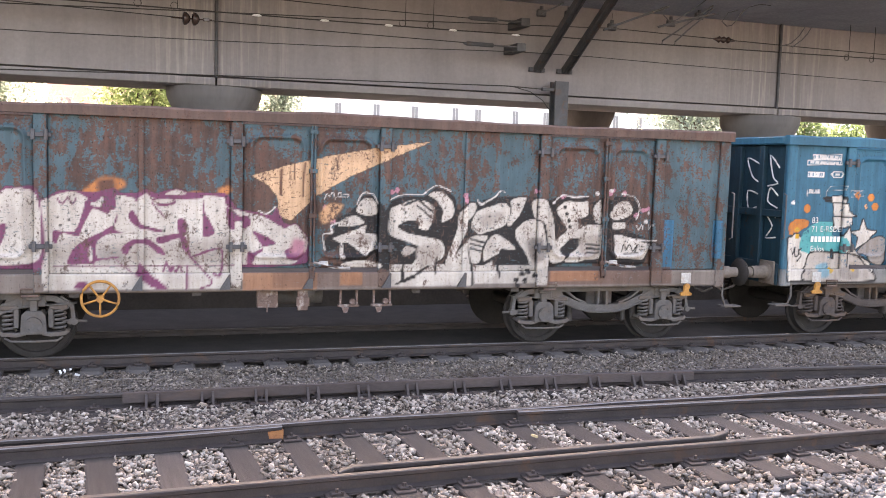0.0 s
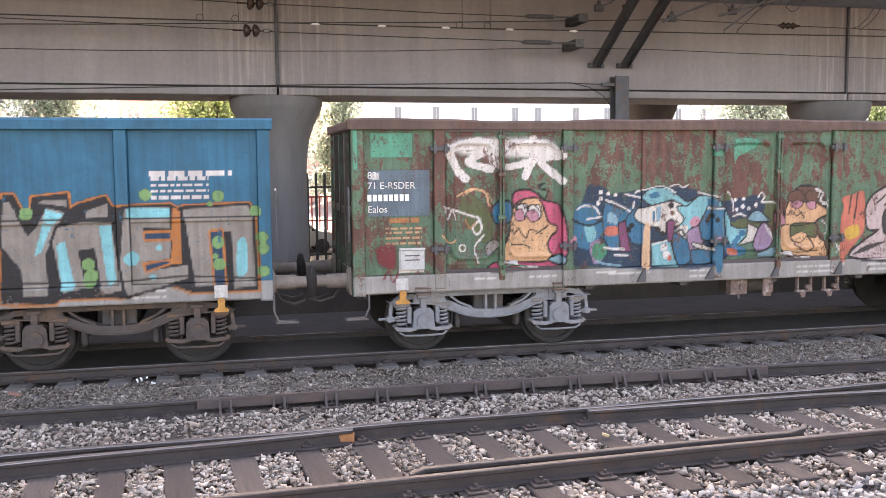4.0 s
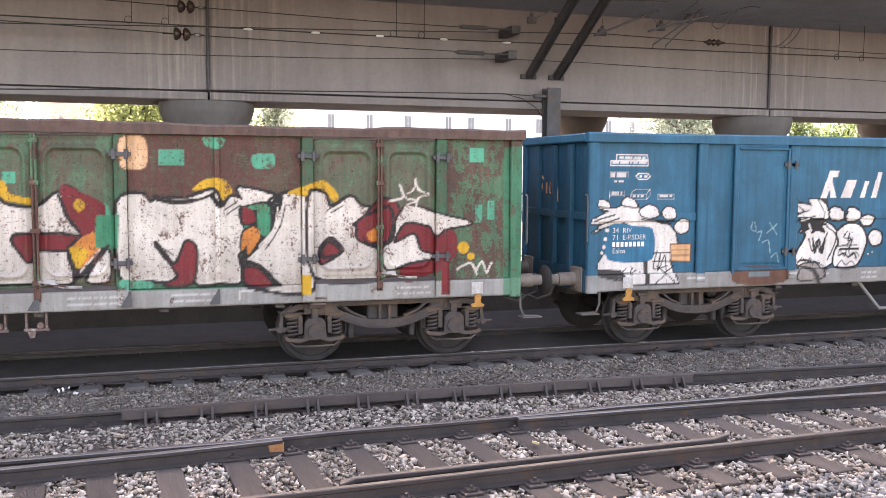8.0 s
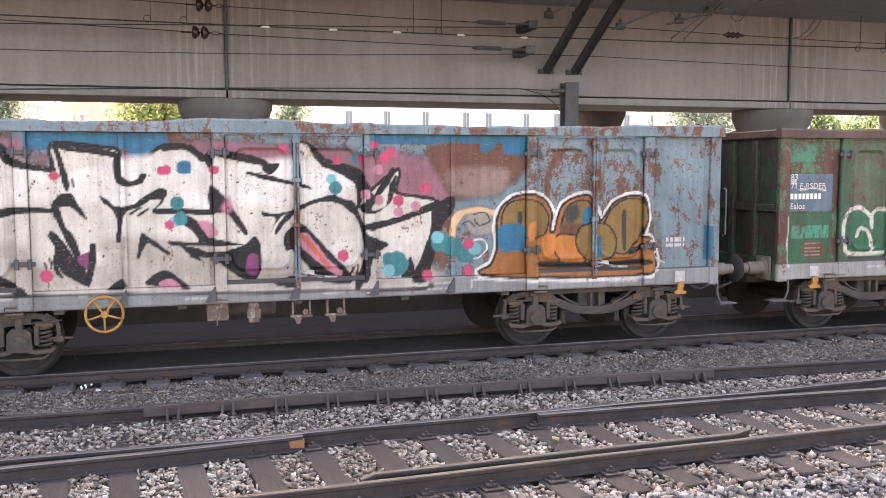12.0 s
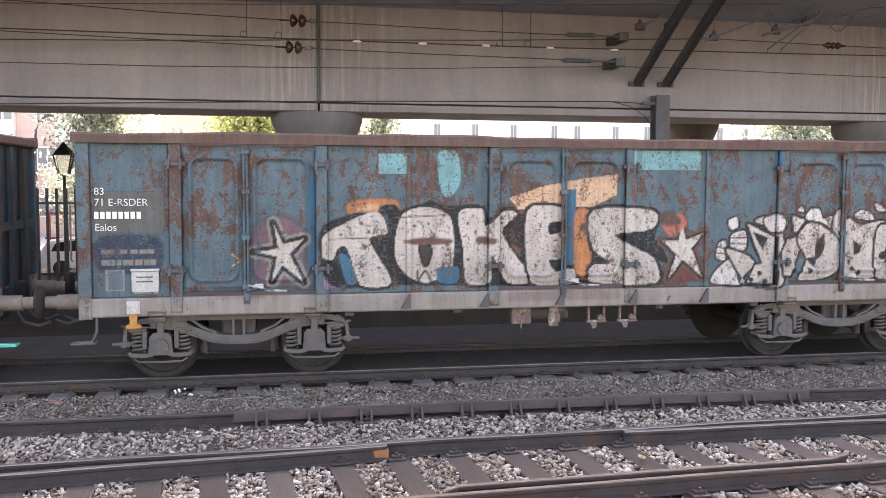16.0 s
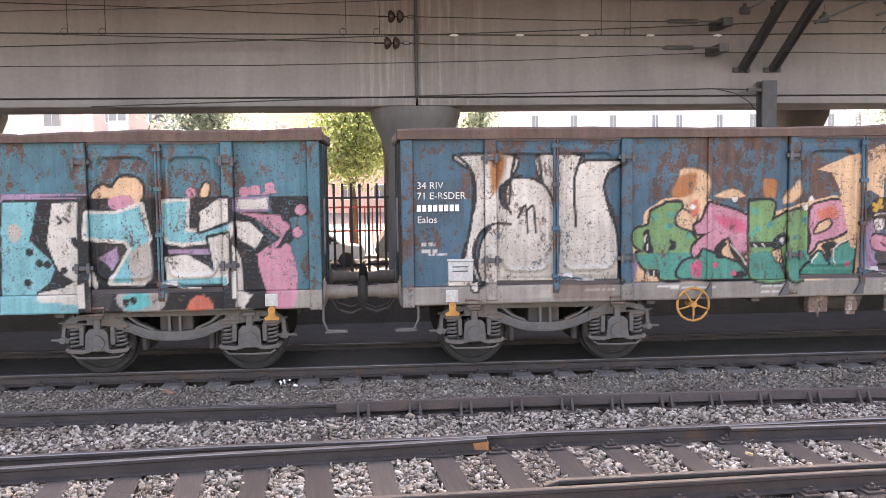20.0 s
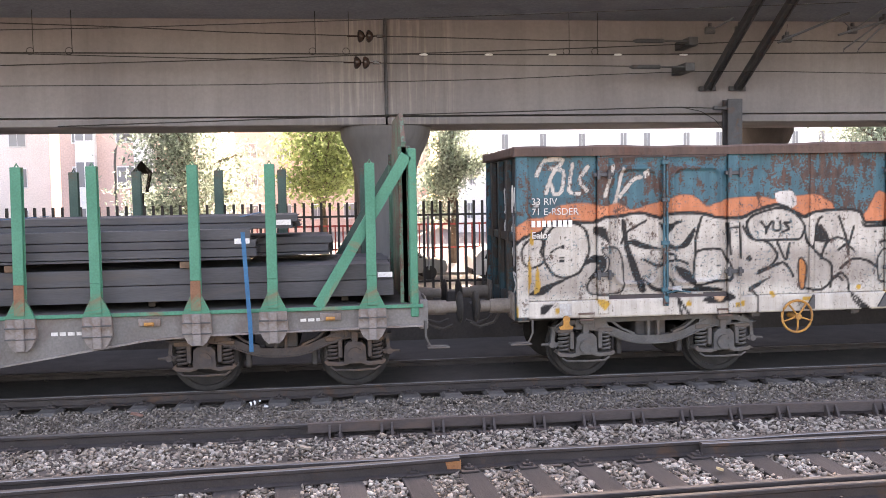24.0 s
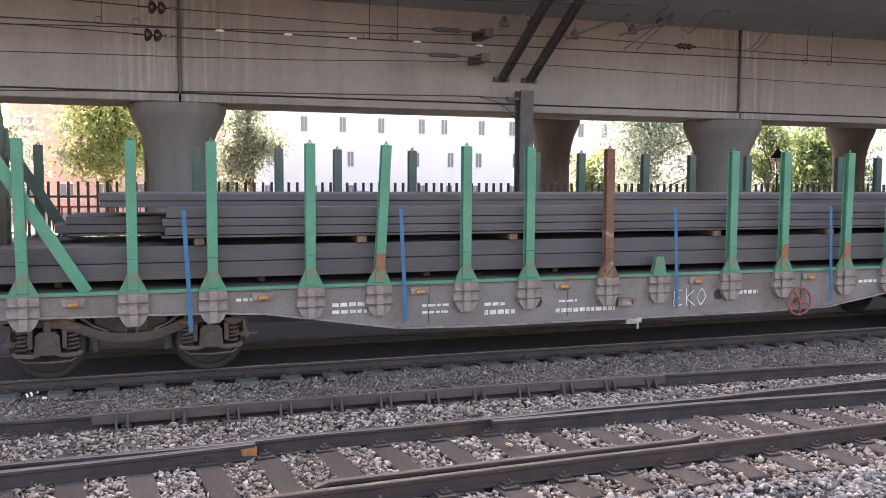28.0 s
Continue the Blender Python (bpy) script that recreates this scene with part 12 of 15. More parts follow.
    c.line([(2.27, 2.71), (2.30, 2.86), (2.40, 2.84), (2.38, 2.71), (2.29, 2.71)], 0.05, OFFWHITE)
    c.line([(2.47, 2.83), (2.45, 2.60)], 0.05, OFFWHITE)
    c.line([(2.63, 2.89), (2.57, 2.60)], 0.05, OFFWHITE)
    c.line([(2.82, 2.83), (2.72, 2.71), (2.78, 2.60), (2.89, 2.68)], 0.05, OFFWHITE)
    c.line([(3.01, 2.90), (2.97, 2.64)], 0.05, OFFWHITE)
    c.line([(3.12, 2.89), (3.01, 2.75), (3.16, 2.60)], 0.05, OFFWHITE)
    c.line([(3.23, 2.83), (3.31, 2.52)], 0.05, OFFWHITE)
    c.shape([(3.43, 2.37), (4.43, 2.37), (4.36, 1.98), (3.51, 2.07)], TURQ, None, 0.03, soft=0.06)
    c.shape([(4.90, 2.44), (5.45, 2.44), (5.54, 2.21), (4.98, 2.25)], TURQ, None, 0.03, soft=0.08)
    c.shape([(5.93, 2.44), (6.37, 2.51), (6.43, 1.58), (6.18, 1.81)], TURQ, None, 0.03, soft=0.08)
    c.shape([(3.44, 2.26), (3.62, 2.28), (3.58, 2.10), (3.70, 2.03), (3.80, 2.10), (3.81, 2.33), (4.14, 2.33), (4.16, 2.10), (3.97, 1.87), (4.01, 1.52), (4.13, 1.25), (3.47, 1.23)], OFFWHITE, TAWNY, 0.05, fade=DIRTYWHITE)
    c.shape([(3.51, 1.76), (3.74, 1.83), (3.93, 1.75), (3.66, 1.53), (3.58, 1.60)], TAWNY, None, 0.03)
    c.shape([(3.93, 1.83), (4.09, 2.02), (4.36, 2.18), (4.48, 2.10), (4.64, 1.75), (4.68, 1.63), (4.36, 1.60), (4.17, 1.58), (4.52, 1.48), (4.68, 1.32), (4.13, 1.41), (4.01, 1.52)], OFFWHITE, INK, 0.05, fade=DIRTYWHITE)
    c.shape([(4.19, 1.68), (4.28, 1.81), (4.40, 1.71), (4.32, 1.60)], INK, None, 0.03)
    c.shape([(4.27, 1.71), (4.32, 1.75), (4.35, 1.69)], OFFWHITE, None, 0.02)
    c.shape([(4.48, 2.14), (4.98, 2.36), (4.91, 2.09), (5.30, 2.29), (5.35, 1.82), (5.28, 1.28), (4.68, 1.28), (4.76, 1.59), (4.60, 1.83)], OFFWHITE, TAWNY, 0.05, fade=DIRTYWHITE)
    c.shape([(4.67, 1.98), (4.99, 1.82), (4.84, 1.59), (5.07, 1.67), (5.19, 1.82), (5.31, 1.39), (5.07, 1.51), (4.84, 1.48)], TAWNY, None, 0.03)
    c.shape([(5.38, 2.21), (5.70, 2.28), (5.62, 2.05), (5.93, 2.28), (6.13, 2.32), (6.34, 2.01), (6.10, 1.85), (5.87, 1.74), (6.27, 1.74), (6.39, 1.50), (6.40, 1.10), (5.44, 1.12), (5.55, 1.51), (5.71, 1.66), (5.47, 1.74)], OFFWHITE, TAWNY, 0.05, fade=DIRTYWHITE)
    c.line([(5.62, 2.13), (5.97, 2.28), (6.26, 2.01), (5.98, 1.85), (5.71, 1.58)], 0.05, TAWNY)
    c.line([(5.51, 1.51), (5.71, 1.35)], 0.04, TAWNY)
    c.shape([(5.62, 2.01), (5.86, 2.05), (5.98, 1.89), (5.79, 1.74)], TAWNY, None, 0.03)
    c.rect(5.38, 6.37, 0.95, 1.13, OFFWHITE)
    c.rect(3.42, 4.45, 0.94, 1.10, OFFWHITE, 0.7)
    c.shape([(3.47, 1.10), (3.82, 1.20), (3.94, 0.96), (3.51, 0.95)], TAWNY, None, 0.03)
    c.shape([(4.53, 1.05), (4.92, 1.16), (5.32, 1.08), (5.24, 0.93), (4.61, 0.94)], TAWNY, None, 0.03)
    c.line([(5.60, 2.86), (5.76, 2.94), (5.96, 2.88), (5.96, 2.75), (5.77, 2.71), (5.61, 2.79), (5.64, 2.89)], 0.04, OFFWHITE)
    c.line([(5.41, 2.66), (5.49, 2.48)], 0.05, OFFWHITE)
    c.line([(5.61, 2.59), (5.63, 2.45), (5.69, 2.58), (5.76, 2.45)], 0.05, OFFWHITE)
    c.line([(5.85, 2.63), (5.87, 2.45)], 0.05, OFFWHITE)
    c.line([(5.97, 2.61), (6.13, 2.59), (6.01, 2.48)], 0.05, OFFWHITE)

def spray_8(c):
    c.rect(-6.22, -5.45, 2.13, 2.55, PLATE, 0.4)
    c.bars(-6.21, -6.14, 2.46, 0.08, CHALK, 1, 0.09)
    c.line([(-6.17, 2.86), (-6.05, 3.06), (-5.80, 3.07), (-5.95, 2.87), (-6.04, 2.62)], 0.06, OFFWHITE)
    c.line([(-5.99, 2.95), (-5.79, 2.91), (-5.82, 2.65), (-5.92, 2.60), (-5.96, 2.73)], 0.06, OFFWHITE)
    c.line([(-5.66, 3.01), (-5.72, 2.65), (-5.57, 2.61)], 0.06, OFFWHITE)
    c.line([(-5.45, 2.97), (-5.57, 2.79), (-5.47, 2.65)], 0.06, OFFWHITE)
    c.line([(-5.09, 2.97), (-5.22, 2.57)], 0.06, OFFWHITE)
    c.line([(-4.95, 2.93), (-5.08, 2.45)], 0.06, OFFWHITE)
    c.line([(-4.99, 2.56), (-4.81, 2.78), (-4.70, 2.82)], 0.06, OFFWHITE)
    c.shape([(-4.66, 2.89), (-4.59, 2.94), (-4.57, 2.83), (-4.64, 2.81)], CHALK, None, 0.03)
    c.shape([(-6.68, 1.71), (-6.68, 2.05), (-6.49, 2.16), (-6.30, 2.27), (-6.07, 2.29), (-5.91, 2.42), (-5.76, 2.47), (-5.45, 2.48), (-5.22, 2.43), (-5.03, 2.47), (-4.84, 2.38), (-4.64, 2.42), (-4.41, 2.49), (-4.09, 2.57), (-3.89, 2.53), (-3.75, 2.41), (-3.58, 2.45), (-3.42, 2.51), (-2.94, 2.52), (-2.70, 2.48), (-2.45, 2.52), (-2.13, 2.54), (-1.90, 2.43), (-1.80, 2.31), (-1.47, 2.19), (-1.31, 2.39), (-1.18, 2.58), (-0.93, 2.46), (-0.72, 2.36), (-0.39, 2.53), (-0.13, 2.29), (0.04, 1.96), (0.22, 1.32), (0.05, 1.16), (-1.47, 1.52), (-4.69, 1.82), (-6.22, 1.93)], APRICOT, None, 0.03, soft=0.03)
    c.shape([(-2.74, 2.56), (-2.49, 2.60), (-2.41, 2.40), (-2.62, 2.34)], CHALK, None, 0.02)
    c.shape([(-0.85, 2.48), (-0.49, 2.66), (-0.10, 2.81), (0.37, 2.88), (1.49, 2.92), (1.73, 2.86), (1.01, 2.75), (0.29, 2.34), (0.21, 2.07), (-0.11, 2.16)], CREAM, None, 0.03, curvy=False)
    c.shape([(-6.50, 1.59), (-6.48, 1.89), (-6.30, 2.02), (-6.10, 2.06), (-6.01, 2.17), (-5.88, 2.20), (-5.47, 2.19), (-5.36, 2.19), (-5.22, 2.25), (-5.02, 2.26), (-4.84, 2.29), (-4.68, 2.30), (-4.43, 2.23), (-4.29, 2.28), (-3.83, 2.28), (-3.58, 2.22), (-3.22, 2.21), (-3.02, 2.30), (-2.70, 2.38), (-2.45, 2.28), (-2.29, 2.20), (-2.14, 2.27), (-1.68, 2.30), (-1.47, 2.25), (-1.37, 2.10), (-0.97, 2.13), (-0.84, 2.24), (-0.67, 2.17), (-0.64, 2.12), (-0.22, 2.16), (-0.05, 2.05), (-0.01, 1.72), (0.12, 1.46), (0.03, 1.16), (-0.03, 0.79), (-6.70, 0.93), (-6.72, 1.33), (-6.66, 1.48)], OFFWHITE, INK, 0.05)
    c.shape([(-6.31, 1.55), (-5.62, 1.46), (-5.62, 1.19), (-6.31, 1.24)], DIRTYWHITE, None, 0.03, soft=0.12)
    c.shape([(-5.46, 1.68), (-4.29, 1.66), (-3.90, 1.26), (-5.47, 1.30)], DIRTYWHITE, None, 0.03, soft=0.12)
    c.shape([(-3.90, 1.73), (-1.47, 1.75), (-1.46, 1.28), (-3.90, 1.34)], DIRTYWHITE, None, 0.03, soft=0.12)
    c.shape([(-1.22, 1.67), (-0.21, 1.65), (-0.21, 1.33), (-1.17, 1.35)], DIRTYWHITE, None, 0.03, soft=0.1)
    c.shape([(-6.38, 1.82), (-6.30, 1.96), (-6.10, 1.96), (-6.14, 1.81), (-6.08, 1.70), (-6.23, 1.61), (-6.35, 1.67)], OFFWHITE, INK, 0.04)
    c.shape([(-6.06, 1.85), (-6.01, 2.05), (-5.87, 2.17), (-5.64, 2.18), (-5.49, 2.07), (-5.46, 1.78), (-5.59, 1.53), (-5.80, 1.46), (-5.96, 1.54), (-6.05, 1.70)], OFFWHITE, INK, 0.04)
    c.line([(-5.98, 1.80), (-5.88, 1.86), (-5.80, 1.89)], 0.025, INK)
    for u, v in ((-5.81, 1.87),):
        c.dot(u, v, 0.03, INK)
    c.line([(-5.86, 1.72), (-5.79, 1.72)], 0.025, INK)
    c.line([(-5.85, 1.68), (-5.80, 1.68)], 0.025, INK)
    c.shape([(-6.31, 1.23), (-6.01, 1.37), (-5.71, 1.44), (-5.93, 1.33), (-6.10, 1.21)], INK, None, 0.03)
    c.shape([(-5.96, 1.10), (-6.12, 1.07), (-6.15, 0.95), (-6.07, 0.95)], INK, None, 0.03)
    c.shape([(-5.36, 2.14), (-5.21, 2.12), (-5.17, 1.91), (-5.31, 1.85), (-5.18, 1.91), (-5.37, 2.06)], INK, None, 0.03)
    c.shape([(-5.49, 1.61), (-5.42, 1.73), (-5.29, 1.76), (-5.20, 1.69), (-5.22, 1.55), (-5.33, 1.45), (-5.47, 1.41), (-5.37, 1.51), (-5.32, 1.62), (-5.40, 1.65)], INK, None, 0.03)
    c.shape([(-5.45, 1.28), (-5.42, 1.39), (-5.19, 1.52), (-5.15, 1.69), (-5.26, 1.82), (-5.07, 1.84), (-4.98, 1.69), (-4.96, 1.36), (-5.02, 1.23), (-5.38, 1.22)], DIRTYWHITE, INK, 0.03)
    c.shape([(-4.98, 2.21), (-4.92, 2.23), (-4.87, 1.90), (-4.75, 1.59), (-4.63, 1.25), (-4.72, 1.22), (-4.84, 1.52), (-4.93, 1.83)], INK, None, 0.03)
    c.shape([(-4.92, 1.92), (-4.65, 1.82), (-4.37, 1.81), (-4.65, 1.90), (-4.78, 1.96)], INK, None, 0.03)
    c.line([(-4.98, 1.90), (-4.90, 2.06), (-4.68, 2.18), (-4.62, 2.22)], 0.035, INK)
    c.shape([(-4.46, 2.19), (-4.34, 2.15), (-4.15, 2.21), (-4.10, 2.18), (-4.24, 2.11), (-4.34, 1.97), (-4.40, 2.09)], INK, None, 0.03)
    c.shape([(-4.39, 1.91), (-4.14, 1.86), (-3.93, 2.10), (-3.91, 2.04), (-4.02, 1.84), (-4.25, 1.80)], INK, None, 0.03)
    c.line([(-4.65, 1.67), (-4.45, 1.58), (-4.22, 1.66), (-4.02, 1.60)], 0.04, INK)
    c.line([(-4.40, 1.68), (-4.33, 1.75), (-4.21, 1.72), (-4.18, 1.64)], 0.035, INK)
    c.shape([(-4.69, 1.43), (-4.45, 1.27), (-3.98, 1.25), (-3.92, 1.29), (-3.58, 1.25), (-3.53, 1.20), (-4.22, 1.19), (-4.53, 1.23)], INK, None, 0.03)
    c.line([(-3.82, 2.25), (-3.90, 1.96), (-3.91, 1.65)], 0.04, INK)
    c.shape([(-3.90, 1.65), (-3.85, 1.76), (-3.58, 1.78), (-3.47, 1.64), (-3.41, 1.48), (-3.45, 1.37), (-3.66, 1.36), (-3.90, 1.32)], OFFWHITE, INK, 0.04)
    c.shape([(-4.22, 1.58), (-3.98, 1.49), (-3.90, 1.29), (-4.09, 1.38)], INK, None, 0.03)
    c.line([(-3.45, 2.15), (-3.42, 1.72)], 0.04, INK)
    c.line([(-3.42, 2.09), (-3.28, 2.09), (-3.26, 1.95)], 0.04, INK)
    c.line([(-3.26, 2.15), (-3.24, 1.67)], 0.04, INK)
    c.line([(-3.20, 2.10), (-3.10, 1.94), (-2.86, 1.88), (-2.70, 1.70), (-2.78, 1.55), (-2.98, 1.47)], 0.04, INK)
    c.shape([(-3.13, 2.10), (-3.07, 2.23), (-2.70, 2.34), (-2.45, 2.26), (-2.31, 2.09), (-2.37, 1.93), (-2.61, 1.92), (-3.02, 1.93)], OFFWHITE, INK, 0.04)
    c.line([(-2.94, 2.16), (-2.86, 2.08), (-2.79, 2.16)], 0.04, INK)
    c.line([(-2.86, 2.08), (-2.87, 2.00)], 0.04, INK)
    c.line([(-2.76, 2.16), (-2.76, 2.05), (-2.66, 2.05), (-2.66, 2.16)], 0.04, INK)
    c.line([(-2.52, 2.15), (-2.60, 2.14), (-2.53, 2.06), (-2.63, 2.01)], 0.04, INK)
    for u, v in ((-3.12, 1.65),):
        c.dot(u, v, 0.04, INK)
    c.line([(-2.99, 1.43), (-2.61, 1.58), (-2.45, 1.38)], 0.04, INK)
    c.shape([(-3.10, 1.18), (-2.78, 1.39), (-3.00, 1.30), (-3.13, 1.24)], INK, None, 0.03)
    c.line([(-2.70, 1.86), (-2.57, 1.62), (-2.52, 1.85)], 0.04, INK)
    c.line([(-2.29, 2.09), (-2.24, 1.85), (-2.04, 1.65), (-1.88, 1.52), (-1.89, 1.21)], 0.04, INK)
    c.line([(-2.32, 1.22), (-2.04, 1.17), (-1.80, 1.36), (-1.71, 1.30)], 0.04, INK)
    c.shape([(-2.37, 1.54), (-2.34, 1.63), (-2.27, 1.53), (-2.29, 1.23), (-2.35, 1.23)], ORANGE, INK, 0.03)
    c.shape([(-2.16, 1.88), (-2.05, 2.12), (-1.91, 1.87)], INK, None, 0.03)
    c.line([(-2.17, 1.77), (-2.09, 2.16), (-2.03, 2.22)], 0.04, INK)
    c.line([(-1.78, 2.22), (-1.67, 1.92), (-1.63, 1.68)], 0.04, INK)
    c.line([(-2.04, 1.62), (-1.96, 1.84), (-1.80, 1.92), (-1.65, 1.87)], 0.04, INK)
    c.line([(-1.78, 1.74), (-1.67, 1.81), (-1.55, 1.74)], 0.04, INK)
    c.line([(-1.75, 1.47), (-1.55, 1.61), (-1.30, 1.56), (-1.13, 1.43)], 0.04, INK)
    c.line([(-1.55, 2.07), (-1.63, 1.80)], 0.04, INK)
    c.line([(-1.84, 1.36), (-1.73, 1.41), (-1.63, 1.30), (-1.58, 1.04), (-1.34, 0.81)], 0.035, INK)
    c.shape([(-1.66, 1.20), (-1.55, 1.10), (-1.29, 0.87), (-1.36, 0.83)], INK, None, 0.03)
    c.shape([(-1.45, 2.15), (-1.34, 2.09), (-0.94, 2.11), (-0.84, 1.90), (-0.85, 1.74), (-0.92, 1.90), (-1.05, 2.05), (-1.37, 2.05)], INK, None, 0.03)
    c.line([(-1.14, 1.83), (-0.93, 1.90), (-0.87, 1.74)], 0.04, INK)
    c.line([(-0.92, 1.74), (-0.80, 1.70), (-0.47, 1.81), (-0.21, 1.84), (-0.11, 1.77)], 0.04, INK)
    c.shape([(-1.15, 1.35), (-1.17, 1.59), (-1.07, 1.73), (-0.93, 1.74), (-0.80, 1.68), (-0.38, 1.78), (-0.23, 1.65), (-0.24, 1.33), (-0.46, 1.27), (-1.09, 1.28)], OFFWHITE, INK, 0.03)
    c.line([(-0.97, 1.50), (-0.80, 1.58), (-0.71, 1.42), (-0.63, 1.58), (-0.53, 1.41)], 0.025, PEACH)
    c.line([(-0.46, 1.59), (-0.38, 1.41), (-0.29, 1.57)], 0.025, PEACH)
    c.shape([(-0.11, 1.81), (0.04, 1.66), (0.17, 1.40), (0.08, 1.22), (0.03, 1.48)], INK, None, 0.03)
    c.line([(-0.22, 2.13), (-0.08, 2.03), (-0.06, 1.81)], 0.035, INK)
    c.shape([(-3.82, 1.10), (-3.50, 1.19), (-3.36, 1.12), (-3.50, 1.04), (-3.74, 1.04)], INK, None, 0.03)
    c.shape([(-3.63, 1.16), (-3.49, 1.17), (-3.52, 1.08), (-3.61, 1.08)], CREAM, None, 0.02)
    c.line([(-3.10, 1.24), (-3.00, 1.08), (-3.02, 0.86)], 0.04, INK)
    c.line([(-4.22, 1.19), (-4.02, 0.89)], 0.04, INK)
    c.line([(-4.37, 1.50), (-4.22, 1.27), (-4.13, 0.89)], 0.04, INK)
    for u, v in ((-4.02, 1.04), (-3.33, 1.01), (-3.23, 1.02), (-2.78, 1.14), (-2.30, 1.06), (-2.24, 1.06), (-1.46, 1.20), (-0.29, 1.00), (-1.05, 1.11), (-0.63, 1.05), (-5.90, 1.00),):
        c.dot(u, v, 0.04, YELLOW)
    c.shape([(-6.29, 1.78), (-6.25, 1.47), (-6.31, 1.24), (-6.32, 1.55)], YELLOW, None, 0.02)
    c.shape([(-6.17, 1.62), (-6.13, 1.32), (-6.21, 1.24)], YELLOW, None, 0.02)
    c.shape([(-6.50, 1.17), (-6.44, 0.94), (-6.52, 0.94)], YELLOW, None, 0.02)
    c.shape([(-6.25, 2.14), (-6.21, 1.93), (-6.27, 1.93)], YELLOW, None, 0.02)
    c.shape([(-5.35, 1.14), (-5.16, 1.10), (-5.24, 0.98)], YELLOW, None, 0.02)
    c.line([(-0.71, 1.14), (-0.54, 1.17), (-0.46, 1.01), (-0.62, 0.97), (-0.71, 1.06)], 0.02, PEACH)
    for u, v in ((-6.23, 1.85), (-6.30, 1.70), (-5.77, 2.00), (-5.69, 1.69), (-5.23, 2.06), (-5.07, 2.14), (-4.84, 2.09), (-4.21, 1.97), (-4.37, 2.05), (-3.74, 2.19), (-3.66, 1.96), (-3.58, 1.56), (-3.34, 2.03), (-2.94, 1.78), (-2.45, 1.85), (-1.88, 2.16), (-1.96, 1.69), (-1.55, 1.91), (-1.22, 1.99), (-0.47, 2.01), (-0.30, 1.93), (-2.70, 2.21), (-4.69, 1.67), (-3.02, 1.63), (-3.82, 1.57),):
        c.dot(u, v, 0.015, INK)
    c.shape([(0.21, 2.23), (0.49, 2.34), (0.61, 2.14), (0.53, 1.91), (0.25, 1.99)], ROSE, None, 0.03, soft=0.04)
    c.shape([(0.25, 2.11), (0.57, 2.31), (0.62, 2.22), (0.45, 1.91), (0.56, 1.28), (0.37, 1.91)], LILAC, None, 0.03)
    c.shape([(0.25, 1.92), (0.41, 1.95), (0.64, 1.28), (0.60, 1.12), (0.36, 1.21)], ORANGE, None, 0.03)
    c.shape([(0.30, 0.98), (0.40, 1.13), (0.52, 1.09), (0.54, 0.89), (0.36, 0.86)], TURQ, INK, 0.04)
    c.shape([(0.62, 2.44), (3.38, 2.46), (3.38, 2.33), (0.62, 2.33)], LILAC, None, 0.03)
    c.shape([(0.62, 2.37), (1.33, 2.39), (2.30, 2.40), (3.46, 2.43), (3.48, 0.91), (0.68, 0.92), (0.51, 1.60), (0.49, 1.99), (0.62, 2.13)], INK, None, 0.03, curvy=False)
    c.shape([(0.65, 2.33), (0.85, 2.35), (0.83, 2.06), (0.89, 1.74), (0.86, 1.27), (0.68, 1.28), (0.49, 1.87), (0.73, 2.10)], OFFWHITE, INK, 0.04, curvy=False)
    c.shape([(0.69, 2.06), (0.77, 2.12), (0.81, 1.75), (0.75, 1.36), (0.69, 1.44)], CYAN, None, 0.02)
    c.shape([(0.97, 2.33), (1.33, 2.34), (1.41, 2.12), (1.09, 2.01), (0.97, 1.94)], OFFWHITE, INK, 0.04, curvy=False)
    c.shape([(1.53, 2.34), (2.10, 2.36), (2.27, 2.10), (2.10, 1.87), (2.15, 1.55), (1.98, 1.87), (1.74, 2.04), (1.78, 2.15), (1.53, 2.16)], CYAN, INK, 0.04, curvy=False)
    c.shape([(1.91, 2.17), (2.02, 2.20), (2.06, 2.05), (1.94, 2.05)], OFFWHITE, None, 0.02)
    c.shape([(1.53, 2.12), (1.75, 2.13), (1.72, 2.05), (1.54, 2.04)], LILAC, INK, 0.03, curvy=False)
    c.shape([(1.01, 1.74), (1.17, 2.05), (1.41, 2.04), (1.82, 1.80), (1.98, 1.56), (1.90, 1.16), (1.09, 1.19), (1.09, 1.50), (1.49, 1.33), (1.45, 1.57), (1.25, 1.66), (1.09, 1.42)], DIRTYWHITE, INK, 0.04)
    c.shape([(1.09, 1.42), (1.41, 1.65), (1.53, 1.49), (1.21, 1.15)], INK, None, 0.03, curvy=False)
    c.shape([(1.21, 1.97), (1.29, 2.01), (1.27, 1.73), (1.17, 1.70)], CYAN, None, 0.02)
    c.line([(1.74, 1.76), (1.75, 1.66)], 0.035, INK)
    c.line([(1.82, 1.68), (1.88, 1.72), (1.86, 1.58)], 0.035, INK)
    c.line([(1.92, 1.60), (2.00, 1.64), (1.97, 1.52)], 0.035, INK)
    c.shape([(1.09, 1.11), (1.74, 1.13), (1.49, 0.87), (1.09, 0.87)], OFFWHITE, INK, 0.03, curvy=False)
    c.shape([(2.45, 2.34), (2.88, 2.36), (2.80, 1.85), (3.06, 1.57), (2.89, 1.29), (2.56, 1.14), (2.31, 1.23), (2.64, 1.46), (2.31, 1.95), (2.35, 2.10)], CYAN, INK, 0.04, curvy=False)
    c.shape([(2.47, 2.02), (2.59, 2.06), (2.68, 1.90), (2.56, 1.82)], DIRTYWHITE, None, 0.02)
